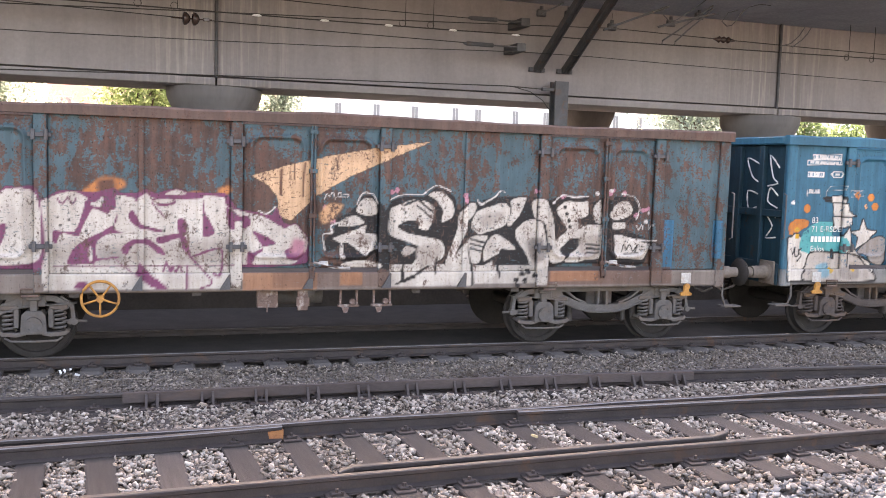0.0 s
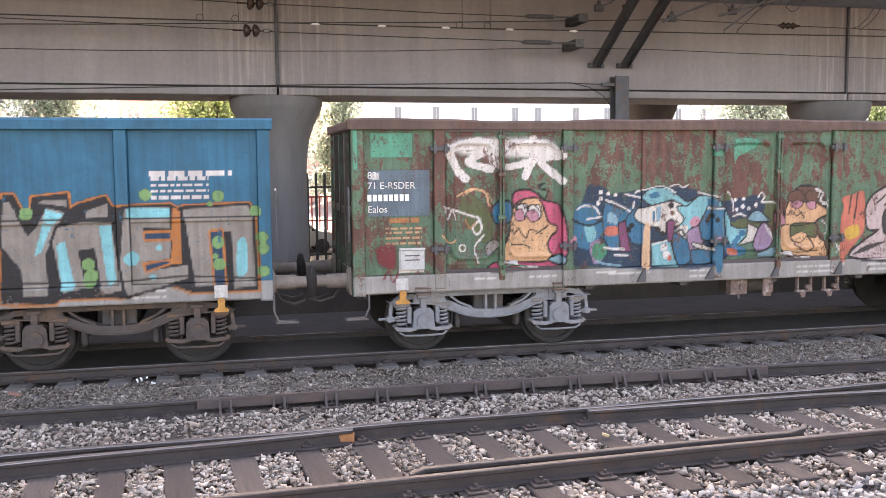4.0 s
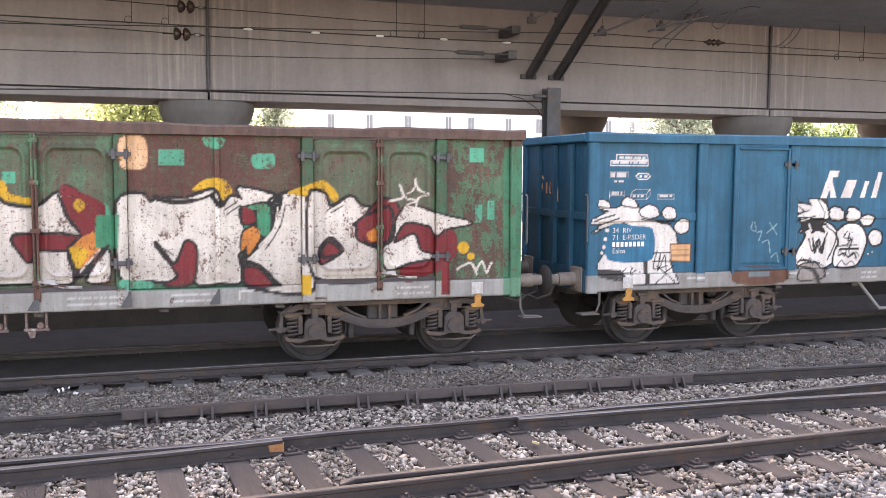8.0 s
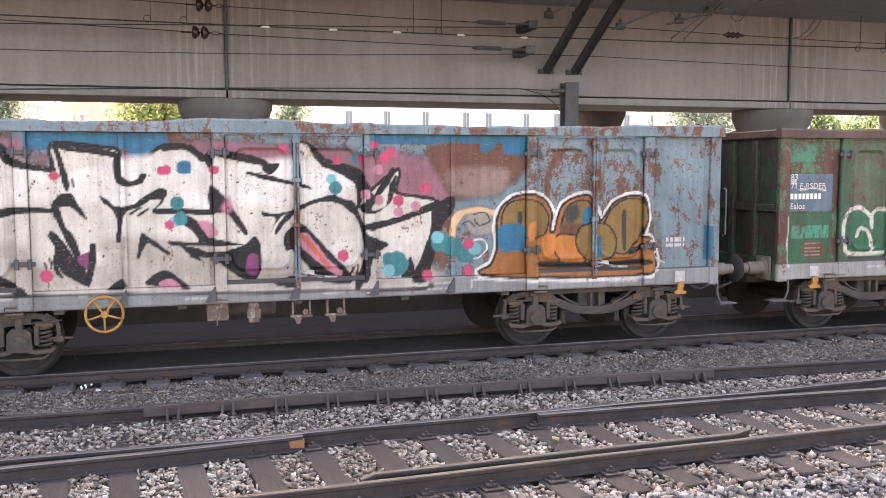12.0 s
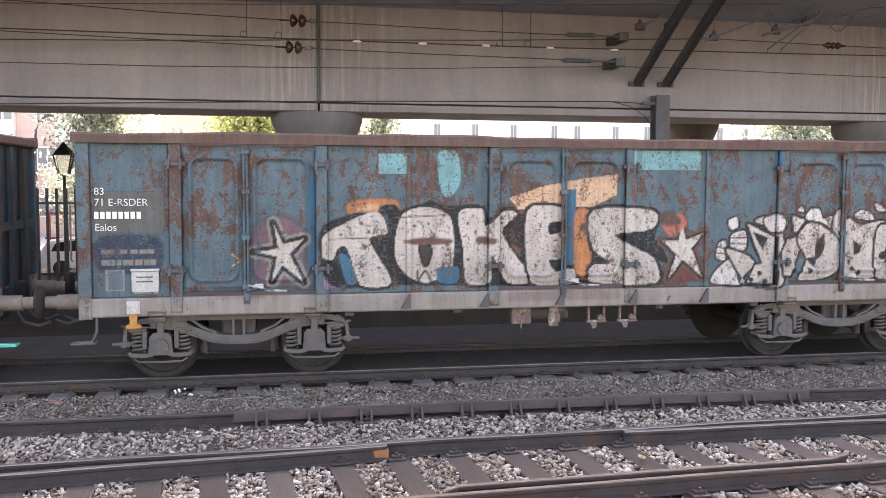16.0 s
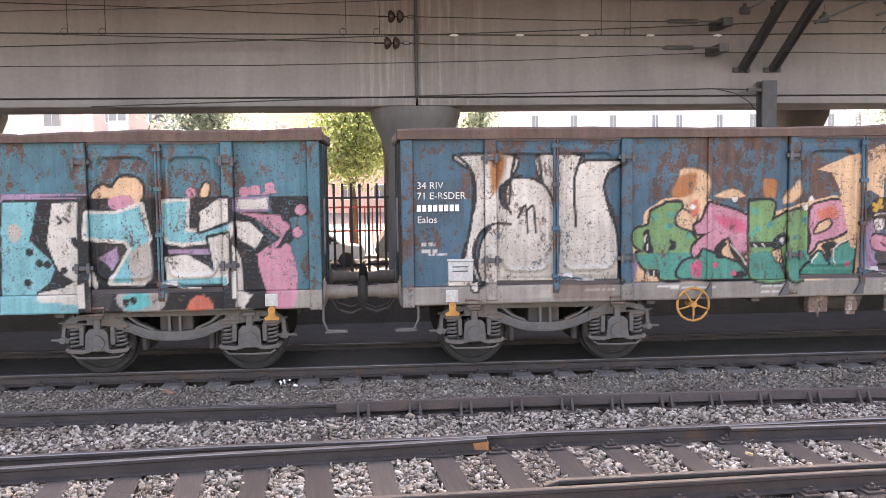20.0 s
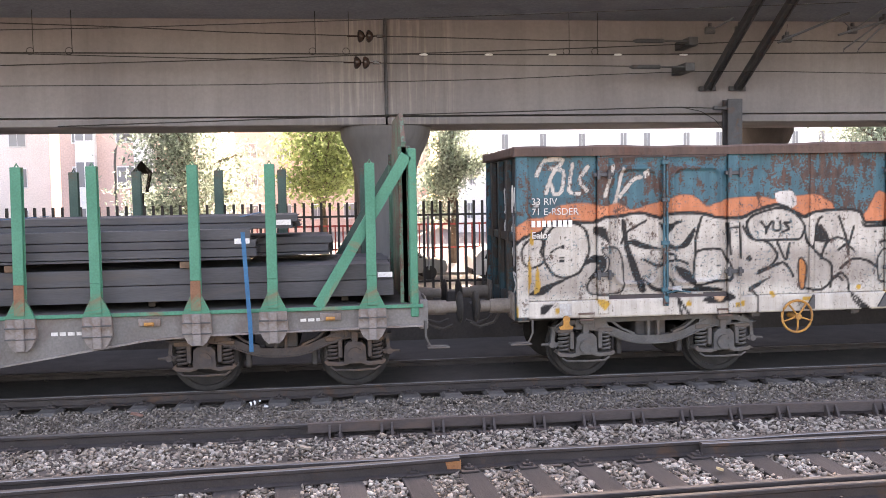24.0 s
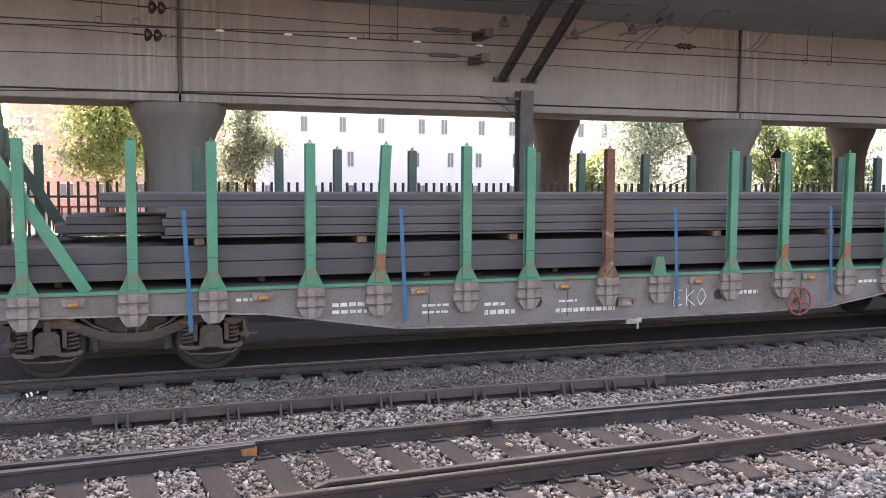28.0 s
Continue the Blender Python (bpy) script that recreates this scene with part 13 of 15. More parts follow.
    c.shape([(2.36, 1.15), (3.15, 1.05), (3.23, 0.88), (2.32, 0.87)], CYAN, INK, 0.03, curvy=False)
    c.shape([(2.29, 1.80), (2.60, 1.54), (2.39, 1.45)], LILAC, INK, 0.04, curvy=False)
    c.shape([(3.09, 2.35), (3.38, 2.36), (3.40, 1.08), (3.15, 1.05), (2.77, 1.10), (3.31, 1.36), (3.18, 1.61), (3.01, 1.85)], OFFWHITE, INK, 0.04, curvy=False)
    c.shape([(2.77, 1.14), (3.14, 1.41), (3.24, 1.32), (2.89, 1.13)], INK, None, 0.03, curvy=False)
    for u, v in ((2.56, 1.72), (2.64, 1.30), (1.82, 1.36), (3.30, 1.88), (2.85, 1.69), (2.93, 1.53), (2.76, 1.62), (3.11, 0.97),):
        c.dot(u, v, 0.04, INK)
    c.shape([(1.69, 2.59), (1.85, 2.68), (1.86, 2.43), (1.72, 2.43)], ORANGE, None, 0.03, soft=0.05)
    c.shape([(2.37, 2.41), (3.29, 2.40), (3.29, 2.35), (2.37, 2.36)], LILAC, None, 0.03)
    c.shape([(2.37, 2.39), (6.31, 2.39), (6.30, 2.13), (6.04, 2.09), (6.11, 1.83), (5.92, 1.61), (5.94, 0.85), (5.34, 0.90), (2.29, 0.86)], INK, None, 0.03, curvy=False)
    c.shape([(2.36, 2.35), (2.80, 2.36), (2.68, 1.85), (3.00, 1.51), (2.88, 1.22), (2.58, 0.89), (2.29, 0.90)], CYAN, None, 0.03, curvy=False)
    c.shape([(2.41, 2.04), (2.53, 2.07), (2.59, 1.93), (2.47, 1.82)], DIRTYWHITE, None, 0.03)
    c.shape([(2.99, 2.34), (3.32, 2.35), (3.29, 1.14), (2.77, 1.15), (3.24, 1.29), (3.03, 1.44), (2.89, 1.81)], OFFWHITE, INK, 0.04, curvy=False)
    c.shape([(2.73, 1.15), (3.03, 1.40), (3.17, 1.32), (3.05, 1.14)], INK, None, 0.03, curvy=False)
    c.shape([(2.75, 1.15), (3.38, 1.28), (3.37, 0.95), (2.74, 0.96)], OFFWHITE, None, 0.03, curvy=False)
    c.line([(3.04, 2.16), (3.09, 2.09), (3.05, 2.07)], 0.035, INK)
    c.line([(3.12, 2.14), (3.18, 2.09)], 0.035, INK)
    for u, v in ((3.25, 1.84), (3.28, 1.79), (2.67, 1.70), (2.79, 1.55), (2.89, 1.53), (2.63, 1.30), (3.10, 1.45),):
        c.dot(u, v, 0.05, INK)
    c.shape([(2.30, 1.10), (3.30, 0.99), (3.29, 0.87), (2.29, 0.86)], CYAN, None, 0.03, curvy=False)
    c.shape([(3.50, 2.43), (3.62, 2.55), (3.76, 2.53), (3.87, 2.66), (4.09, 2.64), (4.15, 2.46), (4.04, 2.25), (3.75, 2.28), (3.72, 2.40), (3.54, 2.39)], CREAM, INK, 0.04)
    c.shape([(3.72, 2.39), (3.97, 2.42), (4.04, 2.29), (3.75, 2.24)], ROSE, None, 0.03)
    c.shape([(3.44, 2.19), (3.78, 2.18), (4.11, 2.29), (4.15, 2.09), (4.22, 1.86), (4.12, 1.71), (4.17, 1.49), (4.11, 1.27), (3.71, 1.28), (3.98, 1.72), (3.91, 1.83), (3.42, 1.88)], CYAN, OFFWHITE, 0.05, curvy=False)
    c.shape([(3.56, 1.61), (3.80, 1.76), (3.81, 1.57), (3.72, 1.44)], LILAC, INK, 0.04, curvy=False)
    c.shape([(3.46, 1.47), (3.53, 1.28), (3.51, 1.19), (3.44, 1.28)], OFFWHITE, None, 0.03)
    c.shape([(3.94, 1.64), (4.21, 1.79), (4.24, 1.34), (4.00, 1.27)], DIRTYWHITE, None, 0.03, soft=0.03)
    c.shape([(4.40, 2.32), (4.71, 2.34), (4.68, 1.93), (4.82, 1.93), (5.08, 2.00), (5.27, 2.03), (5.26, 1.88), (4.93, 1.81), (4.64, 1.78), (4.46, 1.82), (4.39, 2.01)], CYAN, OFFWHITE, 0.05, curvy=False)
    c.shape([(4.87, 2.19), (5.13, 2.37), (5.25, 2.37), (5.26, 2.07), (4.86, 1.93), (4.88, 2.11)], OFFWHITE, INK, 0.04, curvy=False)
    c.shape([(4.40, 1.60), (4.70, 1.63), (4.96, 1.47), (5.05, 1.40), (4.97, 1.85), (5.24, 1.90), (5.24, 1.24), (4.43, 1.26)], OFFWHITE, INK, 0.04, curvy=False)
    c.shape([(4.45, 1.71), (4.96, 1.71), (5.00, 1.62), (4.47, 1.65)], LILAC, None, 0.03, curvy=False)
    c.shape([(4.36, 1.30), (5.21, 1.33), (5.21, 1.23), (4.36, 1.22)], CYAN, None, 0.03, curvy=False)
    c.shape([(5.35, 2.35), (5.76, 2.37), (5.77, 2.22), (5.35, 2.22)], OFFWHITE, LILAC, 0.03, curvy=False)
    c.shape([(5.34, 2.07), (5.52, 2.05), (5.70, 1.87), (5.59, 1.69), (5.36, 1.84)], OFFWHITE, INK, 0.04, curvy=False)
    c.shape([(5.38, 2.18), (5.93, 2.13), (6.00, 1.91), (5.81, 1.61), (5.59, 1.61), (5.93, 1.83), (5.60, 2.10)], ROSE, None, 0.03, curvy=False)
    c.shape([(5.62, 1.61), (6.03, 1.68), (6.14, 1.37), (6.09, 0.92), (5.86, 0.86), (5.69, 1.23)], ROSE, None, 0.03)
    c.shape([(5.30, 1.77), (5.40, 1.54), (5.42, 1.05), (5.29, 1.05)], OFFWHITE, None, 0.03, curvy=False)
    c.shape([(5.35, 1.16), (5.53, 1.08), (5.42, 0.90), (5.33, 0.94)], OFFWHITE, None, 0.03, curvy=False)
    c.shape([(5.39, 2.42), (5.54, 2.51), (5.68, 2.43), (5.83, 2.51), (5.87, 2.42)], ROSE, None, 0.03)
    for u, v in ((4.77, 2.45), (5.46, 2.45), (5.61, 2.47), (5.80, 2.51), (5.97, 1.98), (6.15, 1.90), (6.20, 2.20), (6.00, 1.68),):
        c.dot(u, v, 0.07, ROSE)
    c.shape([(4.89, 2.41), (4.94, 2.56), (5.01, 2.55), (4.99, 2.41)], CREAM, INK, 0.03)
    c.shape([(3.45, 1.17), (3.70, 1.16), (3.66, 0.90), (3.40, 0.89)], CHAR, None, 0.03)
    c.shape([(3.77, 1.12), (4.40, 1.17), (4.35, 0.92), (3.91, 0.88)], STONE, None, 0.03)
    c.shape([(3.85, 1.09), (4.14, 1.15), (4.20, 0.96), (3.91, 0.91)], TURQ, None, 0.03, soft=0.03)
    c.shape([(4.68, 0.88), (4.76, 1.06), (4.92, 1.08), (5.03, 0.91)], SALMON, None, 0.03)
    for u, v in ((3.89, 1.01), (3.99, 1.04),):
        c.dot(u, v, 0.05, INK)


for k, f in enumerate((spray_0, spray_1, spray_2, spray_3, spray_4, spray_5, spray_6, spray_7, spray_8)):
    f(CANVAS[k])

LABELS = (
    "blue open goods wagon with white marks and a star sprayed on",
    "rusty teal blue open wagon with white and pink graffiti letters",
    "rusty green open wagon with blue, pink and peach graffiti",
    "bright blue open wagon with a white arrow and turquoise graffiti",
    "rusty green open wagon with large white graffiti letters",
    "pale blue open wagon with wide white wildstyle graffiti",
    "dull blue rusty open wagon with white letters and a star",
    "blue open wagon with orange, pink and green graffiti",
    "teal open wagon with cream letters on orange clouds",
)
M_STENCIL = surface("worn_stencil_white", (0.46, 0.45, 0.43), (0.66, 0.65, 0.62), 9.0, 0.7, 0, (0.20, 0.20, 0.20), 0.45, 40)
M_ORANGETAG = surface("orange_spray", (0.55, 0.24, 0.12), (0.66, 0.32, 0.17), 9.0, 0.7)
SILL_PAINT = wagon_paint("wagon_sill_paint", (0.20, 0.20, 0.20), (0.27, 0.27, 0.27), 0.35, over=0.12)
WAGONS = []
for k, (word, c0, c1, rusted) in enumerate(BASES):
    paint = wagon_paint(f"wagon_paint_{word.replace(' ', '_')}", c0, c1, rusted, over=(0.4, 0.75, 0.62, 0.1, 0.62, 0.3, 0.85, 0.72, 0.66)[k], fresh=(1.1, 0.95, 0.92, 1.1, 1.10, 1.08, 0.84, 0.95, 0.97)[k],
                        **({"rust0": (0.11, 0.045, 0.03), "rust1": (0.20, 0.085, 0.055)} if k == 5 else {"rust0": (0.082, 0.034, 0.028), "rust1": (0.15, 0.062, 0.049)} if k in (2, 4) else {}))
    # End walls: side paint scaled down, so shade sits in the colour, plus rust.
    dark = wagon_paint("wagon_end_shaded_paint", tuple((0.25 if k == 0 else 0.62 if k == 3 else 0.42) * q for q in c0), tuple((0.32 if k == 0 else 0.72 if k == 3 else 0.5) * q for q in c1), max(rusted, 0.3) if k in (0, 3) else 0.62, (0.034, 0.027, 0.024), (0.062, 0.050, 0.044))
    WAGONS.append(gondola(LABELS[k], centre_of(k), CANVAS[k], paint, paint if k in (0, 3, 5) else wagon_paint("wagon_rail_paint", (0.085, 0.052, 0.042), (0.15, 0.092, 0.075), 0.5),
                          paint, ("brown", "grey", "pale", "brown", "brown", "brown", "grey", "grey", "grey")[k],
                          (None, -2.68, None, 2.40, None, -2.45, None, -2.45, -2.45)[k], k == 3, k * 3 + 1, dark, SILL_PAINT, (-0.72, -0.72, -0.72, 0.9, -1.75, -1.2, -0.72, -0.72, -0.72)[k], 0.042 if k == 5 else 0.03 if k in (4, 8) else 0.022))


for ob in WAGONS[7].children:
    if ob.name.startswith("shunter_step") and ob.matrix_basis.translation.x > 0:
        ob.data = ME_STEP_GREEN
        tagged(ob, "turquoise sprayed step")


# ---- lettering of the wagons ----
def lettering(wagon, text, u, v, size, mat, y=-1.245, name="lettering"):
    """Words in the built-in face, flat on a wagon side."""
    cu = bpy.data.curves.new(name, "FONT")
    cu.body, cu.size = text, size
    ob = bpy.data.objects.new(name, cu)
    me = bpy.data.meshes.new_from_object(ob)
    bpy.data.objects.remove(ob)
    me.materials.append(mat)
    return part(name, me, wagon, "stencilled white lettering", pose(u, y, v, 90, 0, 0))


bar = Shape().box(0, 0.052, -0.002, 0.002, 0, 0.088).mesh("number_bar", M_WHITE)
for k, first in ((0, "83"), (1, "34 RIV"), (2, "83"), (4, "83"), (5, "34 RIV"), (6, "83"), (7, "34 RIV"), (8, "33 RIV")):
    u, y = -6.25, -1.262
    for text, v in ((first, 2.46), ("71 E-RSDER", 2.32), ("Ealos", 2.00)):
        lettering(WAGONS[k], text, u + (0.32 if k == 0 else 0), v - (0.58 if k == 0 else 0), 0.132, M_STENCIL, y)
    for i in range(8):
        part("number_bar", bar, WAGONS[k], "white bar of a number row", pose(u + 0.074 * i + (0.32 if k == 0 else 0), y, 1.575 if k == 0 else 2.155))
for text, v in (("34  RIV", 1.765), ("71  E-RSDER", 1.66), ("Ealos", 1.455)):
    lettering(WAGONS[3], text, -6.05, v, 0.108, M_STENCIL, -1.262)
for i in range(8):
    part("number_bar", bar, WAGONS[3], "white bar of a number row", pose(-6.05 + 0.07 * i, -1.262, 1.555) @ Matrix.Diagonal((0.9, 1, 0.8, 1)))


NOTICES = ((1, -5.55), (2, -5.64), (6, -5.64), (7, -5.67))
# white notice boxes screwed to the end panels
for k, u in NOTICES:
    q = part("notice_box", Shape().box(u - 0.17, u + 0.17, -1.285, -1.236, 1.20, 1.47, 0.008).mesh("notice_box", M_NOTICE), WAGONS[k], "white notice box")
    part("lid", Shape().box(u - 0.18, u + 0.18, -1.295, -1.236, 1.474, 1.505, 0.006).mesh("lid", M_HOOKPLATE), q, "grey lid of the box")
    for z in (1.40, 1.34):
        part("text_bar", Shape().box(u - 0.11, u + 0.10, -1.288, -1.286, z - 0.008, z + 0.008).mesh("text_bar", M_STEELDARK), q, "grey bar of small print")


# white tags sprayed on the end walls
def end_tag(wagon, s, strokes, mat=None, word="white"):
    for pts in strokes:
        part("tag_stroke", Shape().tube([(s * 6.405, y, z) for y, z in curve(pts, False)], 0.014, 5).mesh("tag_stroke", mat or M_STENCIL), wagon, f"{word} sprayed stroke")


TAG_TALL = [[(-1.0, 2.75), (-0.75, 2.95), (-0.85, 2.6), (-0.98, 2.5), (-0.72, 2.45)], [(-1.0, 2.3), (-0.8, 2.42), (-0.75, 2.2), (-1.0, 2.1)], [(-0.98, 1.95), (-0.72, 2.0), (-0.9, 1.8), (-0.75, 1.6), (-1.0, 1.62)],
            [(-0.5, 2.8), (-0.15, 2.9), (-0.3, 2.6), (-0.5, 2.5)], [(-0.5, 2.3), (-0.2, 2.35), (-0.25, 2.05), (-0.5, 2.1)]]
TAG_WIDE = [[(-0.95, 1.9), (-0.9, 2.25), (-0.8, 2.0), (-0.72, 2.28), (-0.70, 1.9)], [(-0.50, 1.9), (-0.4, 2.25), (-0.28, 1.9)], [(-0.2, 2.22), (-0.1, 2.22), (-0.2, 1.9), (-0.1, 1.9)], [(0.3, 2.2), (0.12, 2.1), (0.3, 2.05), (0.1, 1.9), (0.4, 1.92)],
            [(-0.9, 1.5), (-0.8, 1.75), (-0.72, 1.5)], [(-0.45, 1.75), (-0.3, 1.7), (-0.45, 1.55)]]
end_tag(WAGONS[0], -1, TAG_TALL)
end_tag(WAGONS[1], -1, TAG_WIDE[:3])
end_tag(WAGONS[6], 1, TAG_TALL[:3])
end_tag(WAGONS[8], 1, TAG_WIDE)
end_tag(WAGONS[8], -1, [[(a, b + 0.45) for a, b in q] for q in TAG_WIDE[:4]] + [[(0.9 * a, 0.7 * b + 0.62) for a, b in q] for q in TAG_WIDE] + [[(a, 0.8 * b - 0.1) for a, b in q] for q in TAG_TALL[2:4]])
end_tag(WAGONS[3], 1, [[(-0.3, 2.55), (-0.45, 2.66), (-0.35, 2.40), (-0.48, 2.36)], [(-0.18, 2.5), (-0.18, 2.32)], [(-0.05, 2.38), (0.06, 2.44), (-0.02, 2.5), (-0.06, 2.36), (0.08, 2.28)], [(0.12, 2.24), (0.16, 2.46), (0.24, 2.44), (0.26, 2.2)]], M_ORANGETAG, "orange")
end_tag(WAGONS[3], -1, [[(0.5, 2.55), (0.65, 2.66), (0.55, 2.40), (0.68, 2.36)], [(0.38, 2.5), (0.38, 2.32)], [(0.25, 2.38), (0.14, 2.44), (0.22, 2.5), (0.26, 2.36), (0.12, 2.28)], [(0.08, 2.24), (0.04, 2.46), (-0.04, 2.44), (-0.06, 2.2)]], M_ORANGETAG, "orange")

# trussed bracket under the bright blue wagon
T = Shape().tube([(-1.45, -1.2, 0.90), (-0.98, -1.2, 0.42), (0.06, -1.2, 0.42), (0.36, -1.2, 0.90)], 0.03, 8).tube([(-0.66, -1.2, 0.90), (-0.66, -1.2, 0.42)], 0.03, 8)
part("truss", T.mesh("truss", M_SILL, True), WAGONS[3], "pale trussed tank bracket")

# ---- flat wagon with stakes and a load of steel ----
FLAT_X = -95.61


def fish_outline():
    return [(-9.25, 1.12), (9.25, 1.12), (9.25, 0.86), (6.25, 0.82), (5.6, 0.78), (3.75, 0.50), (2.5, 0.47), (-2.5, 0.47), (-3.75, 0.50), (-5.6, 0.78), (-6.25, 0.82), (-9.25, 0.86)]


def flat_wagon():
    w = thing("flat_wagon", "grey flat wagon with green stakes, loaded with steel sections", "flat wagon", "wagons of the train", at=pose(FLAT_X, TRACK_Y, 0))
    o = fish_outline()
    for y in (-1.27, 1.22):
        S = Shape().prism(o, y, y + 0.05, "y")
        q = part("side_sill", S.mesh("side_sill", M_FLATGREY), w, "fish-bellied grey side sill")
        # Paler lip: the light on the lower flange is put into its colour.
        part("lip", Shape().strap([p for p in o[2:]], 0.024, y - 0.05, y + 0.05).mesh("lip", M_POCKET), q, "lower lip painted pale as a lit edge")
    part("floor", Shape().box(-9.25, 9.25, -1.30, 1.30, 1.10, 1.16, 0.01).mesh("floor", M_UNDER), w)
    part("edge_strip", Shape().box(-9.25, 9.25, -1.315, -1.25, 1.105, 1.155, 0.006).mesh("edge_strip", M_GREEN), w, "green floor edge")
    part("underframe", Shape().box(-9.1, 9.1, -0.3, 0.3, 0.70, 1.10).box(-0.1, 0.1, -1.2, 1.2, 0.6, 1.1).mesh("underframe", M_UNDER), w)
    xs = (-8.57, -7.29, -6.30, -5.01, -4.05, -2.76, -1.77, -0.46, 0.44, 1.77, 2.78, 4.05, 5.0, 6.26, 7.25, 8.56)
    up = Shape().box(-0.066, 0.066, -1.37, -1.355, 1.56, 3.06, 0.005).box(-0.02, 0.02, -1.355, -1.265, 1.16, 3.06).box(-0.066, 0.066, -1.265, -1.25, 1.16, 3.06, 0.005)
    up.box(-0.066, 0.066, -1.37, -1.355, 1.16, 1.556, 0.005, slot=1)
    up.prism([(-0.066, 1.37), (0.066, 1.37), (0.185, 1.12), (-0.185, 1.12)], -1.352, -1.30, "y")
    up.box(-0.066, 0.066, -1.355, -1.265, 3.05, 3.062)
    up.tube([(-0.03, -1.31, 3.05), (0, -1.31, 3.11), (0.03, -1.31, 3.05)], 0.012, 6)
    stub = Shape().prism([(-0.06, 1.42), (0.06, 1.42), (0.13, 1.10), (-0.13, 1.10)], -1.36, -1.26, "y")
    pocket = Shape().prism([(-0.125, 1.13), (0.125, 1.13), (0.135, 0.90), (0.09, 0.78), (0.05, 0.73), (-0.05, 0.73), (-0.09, 0.78), (-0.135, 0.90)], -1.36, -1.22, "y")
    lug = Shape().box(-0.040, 0.040, -1.400, -1.362, 0.735, 1.125, 0.010).mesh("rib", M_POCKET)
    band = Shape().box(-0.128, 0.128, -1.406, -1.362, -0.007, 0.007).mesh("band", M_STEELDARK)
    m_up, m_br, m_dk, m_rs = up.mesh("stake", [M_GREEN, M_GREEN]), up.mesh("stake", [M_BROWN, M_BROWN]), up.mesh("stake", [M_GREEN_SHADED, M_GREEN_SHADED]), up.mesh("stake", [M_GREEN, M_STAKERUST])
    m_st, m_pk = stub.mesh("stake_stub", M_GREEN), pocket.mesh("stake_pocket", M_POCKET)
    for x in xs:
        p = part("stake_pocket", m_pk, w, "grey stake pocket", pose(x, 0, -0.08) @ Matrix.Diagonal((1.42, 1, 1.06, 1)))
        part("rib", lug, p)
        for z in (0.885, 1.02):
            part("band", band, p, "dark seam of the pocket", pose(0, 0, z))
        part("stake_pocket", m_pk, w, "grey stake pocket", pose(x, 0, 0) @ TURN_Y)
        # far stakes wear the darkened copy of the green
        part("stake", m_dk, w, "far stake in shaded green", pose(x, 0, 0) @ TURN_Y)
        if x == 0.44:
            part("stake_stub", m_st, w, "green stub of a missing stake", pose(x, 0, 0))
        elif x == -0.46:
            part("stake", m_br, w, "rust brown stake", pose(x, 0, 0))
        else:
            lean = {-4.05: 3.2, -8.57: -0.8, 4.05: 0.8}.get(x, 0.0)
            part("stake", m_rs if x in (-4.05, 2.78, 4.05, 6.26) else m_up, w, "green steel stake with a rusty foot" if x in (-4.05, 2.78, 4.05, 6.26) else "green steel stake", pose(x, 0, 1.2) @ pose(0, 0, 0, 0, lean, 0) @ pose(0, 0, -1.2))
    # bulkheads with raking braces
    for s in (-1, 1):
        B = Shape().prism([(-1.2, 1.16), (1.2, 1.16), (1.2, 3.28), (0.70, 3.76), (-0.76, 3.76), (-1.2, 3.34)], min(s * 9.0, s * 9.06), max(s * 9.0, s * 9.06), "x")
        for y in (-1.2, 1.12):
            B.box(min(s * 8.95, s * 9.12), max(s * 8.95, s * 9.12), y, y + 0.10, 1.16, 3.28, 0.01)
        part("bulkhead", B.mesh("bulkhead", [M_GREEND_RUST]), w, "green and rust end bulkhead")
        for y in (-1.30, 1.20):
            S = Shape().strap([(s * 9.06, 3.16), (s * 7.84, 1.15)], 0.15, y, y + 0.08)
            part("brace", S.mesh("brace", M_GREEN if y < 0 else M_GREEN_SHADED), w, "raking green brace")
        part("end_post", Shape().box(min(s * 9.08, s * 9.19), max(s * 9.08, s * 9.19), -1.30, -1.20, 0.98, 3.25, 0.015).mesh("end_post", M_GREEN), w, "green end post")
        part("headstock", Shape().box(min(s * 9.20, s * 9.32), max(s * 9.20, s * 9.32), -1.25, 1.25, 0.80, 1.2, 0.015).mesh("headstock", M_FLATGREY), w)
    # drain holes and rivet seams along the sill
    hole = Shape().cyl((0, -1.273, 0.78), 0.085, -0.003, 0.003, "y", 14).mesh("drain_hole", M_FENCE)
    seam = Shape().box(-0.006, 0.006, -1.276, -1.268, 0.55, 1.10).mesh("seam", M_UNDER)
    for x in (-1.61, 1.58):
        part("drain_hole", hole, w, "dark round drain hole", pose(x, 0, 0))
    for x in (-3.3, -1.1, 1.05, 3.2):
        part("seam", seam, w, m=pose(x, 0, 0))
    # clamps along the sill
    K = Shape().box(-0.14, 0.14, -1.32, -1.27, 0.97, 1.07, 0.006)
    Y = Shape().cyl((-0.06, -1.345, 1.0), 0.025, 0, 0.12, "x", 10)
    m_k, m_y = K.mesh("clamp", M_POCKET), Y.mesh("clamp_roller", M_YELLOW)
    for x in (-8.0, -5.65, -3.45, -1.2, 1.15, 3.35, 5.65, 8.0):
        k = part("clamp", m_k, w, "small lashing clamp", pose(x, 0, 0))
        part("clamp_roller", m_y, k, "yellow roller")
    handwheel(w, pose(3.10, 0.0, 0.62), True)
    V = Shape().box(-0.16, 0.02, -1.34, -1.28, 0.36, 0.44, 0.006).box(0.0, 0.10, -1.35, -1.28, 0.38, 0.46, 0.006).box(0.02, 0.05, -1.34, -1.3, 0.28, 0.42)
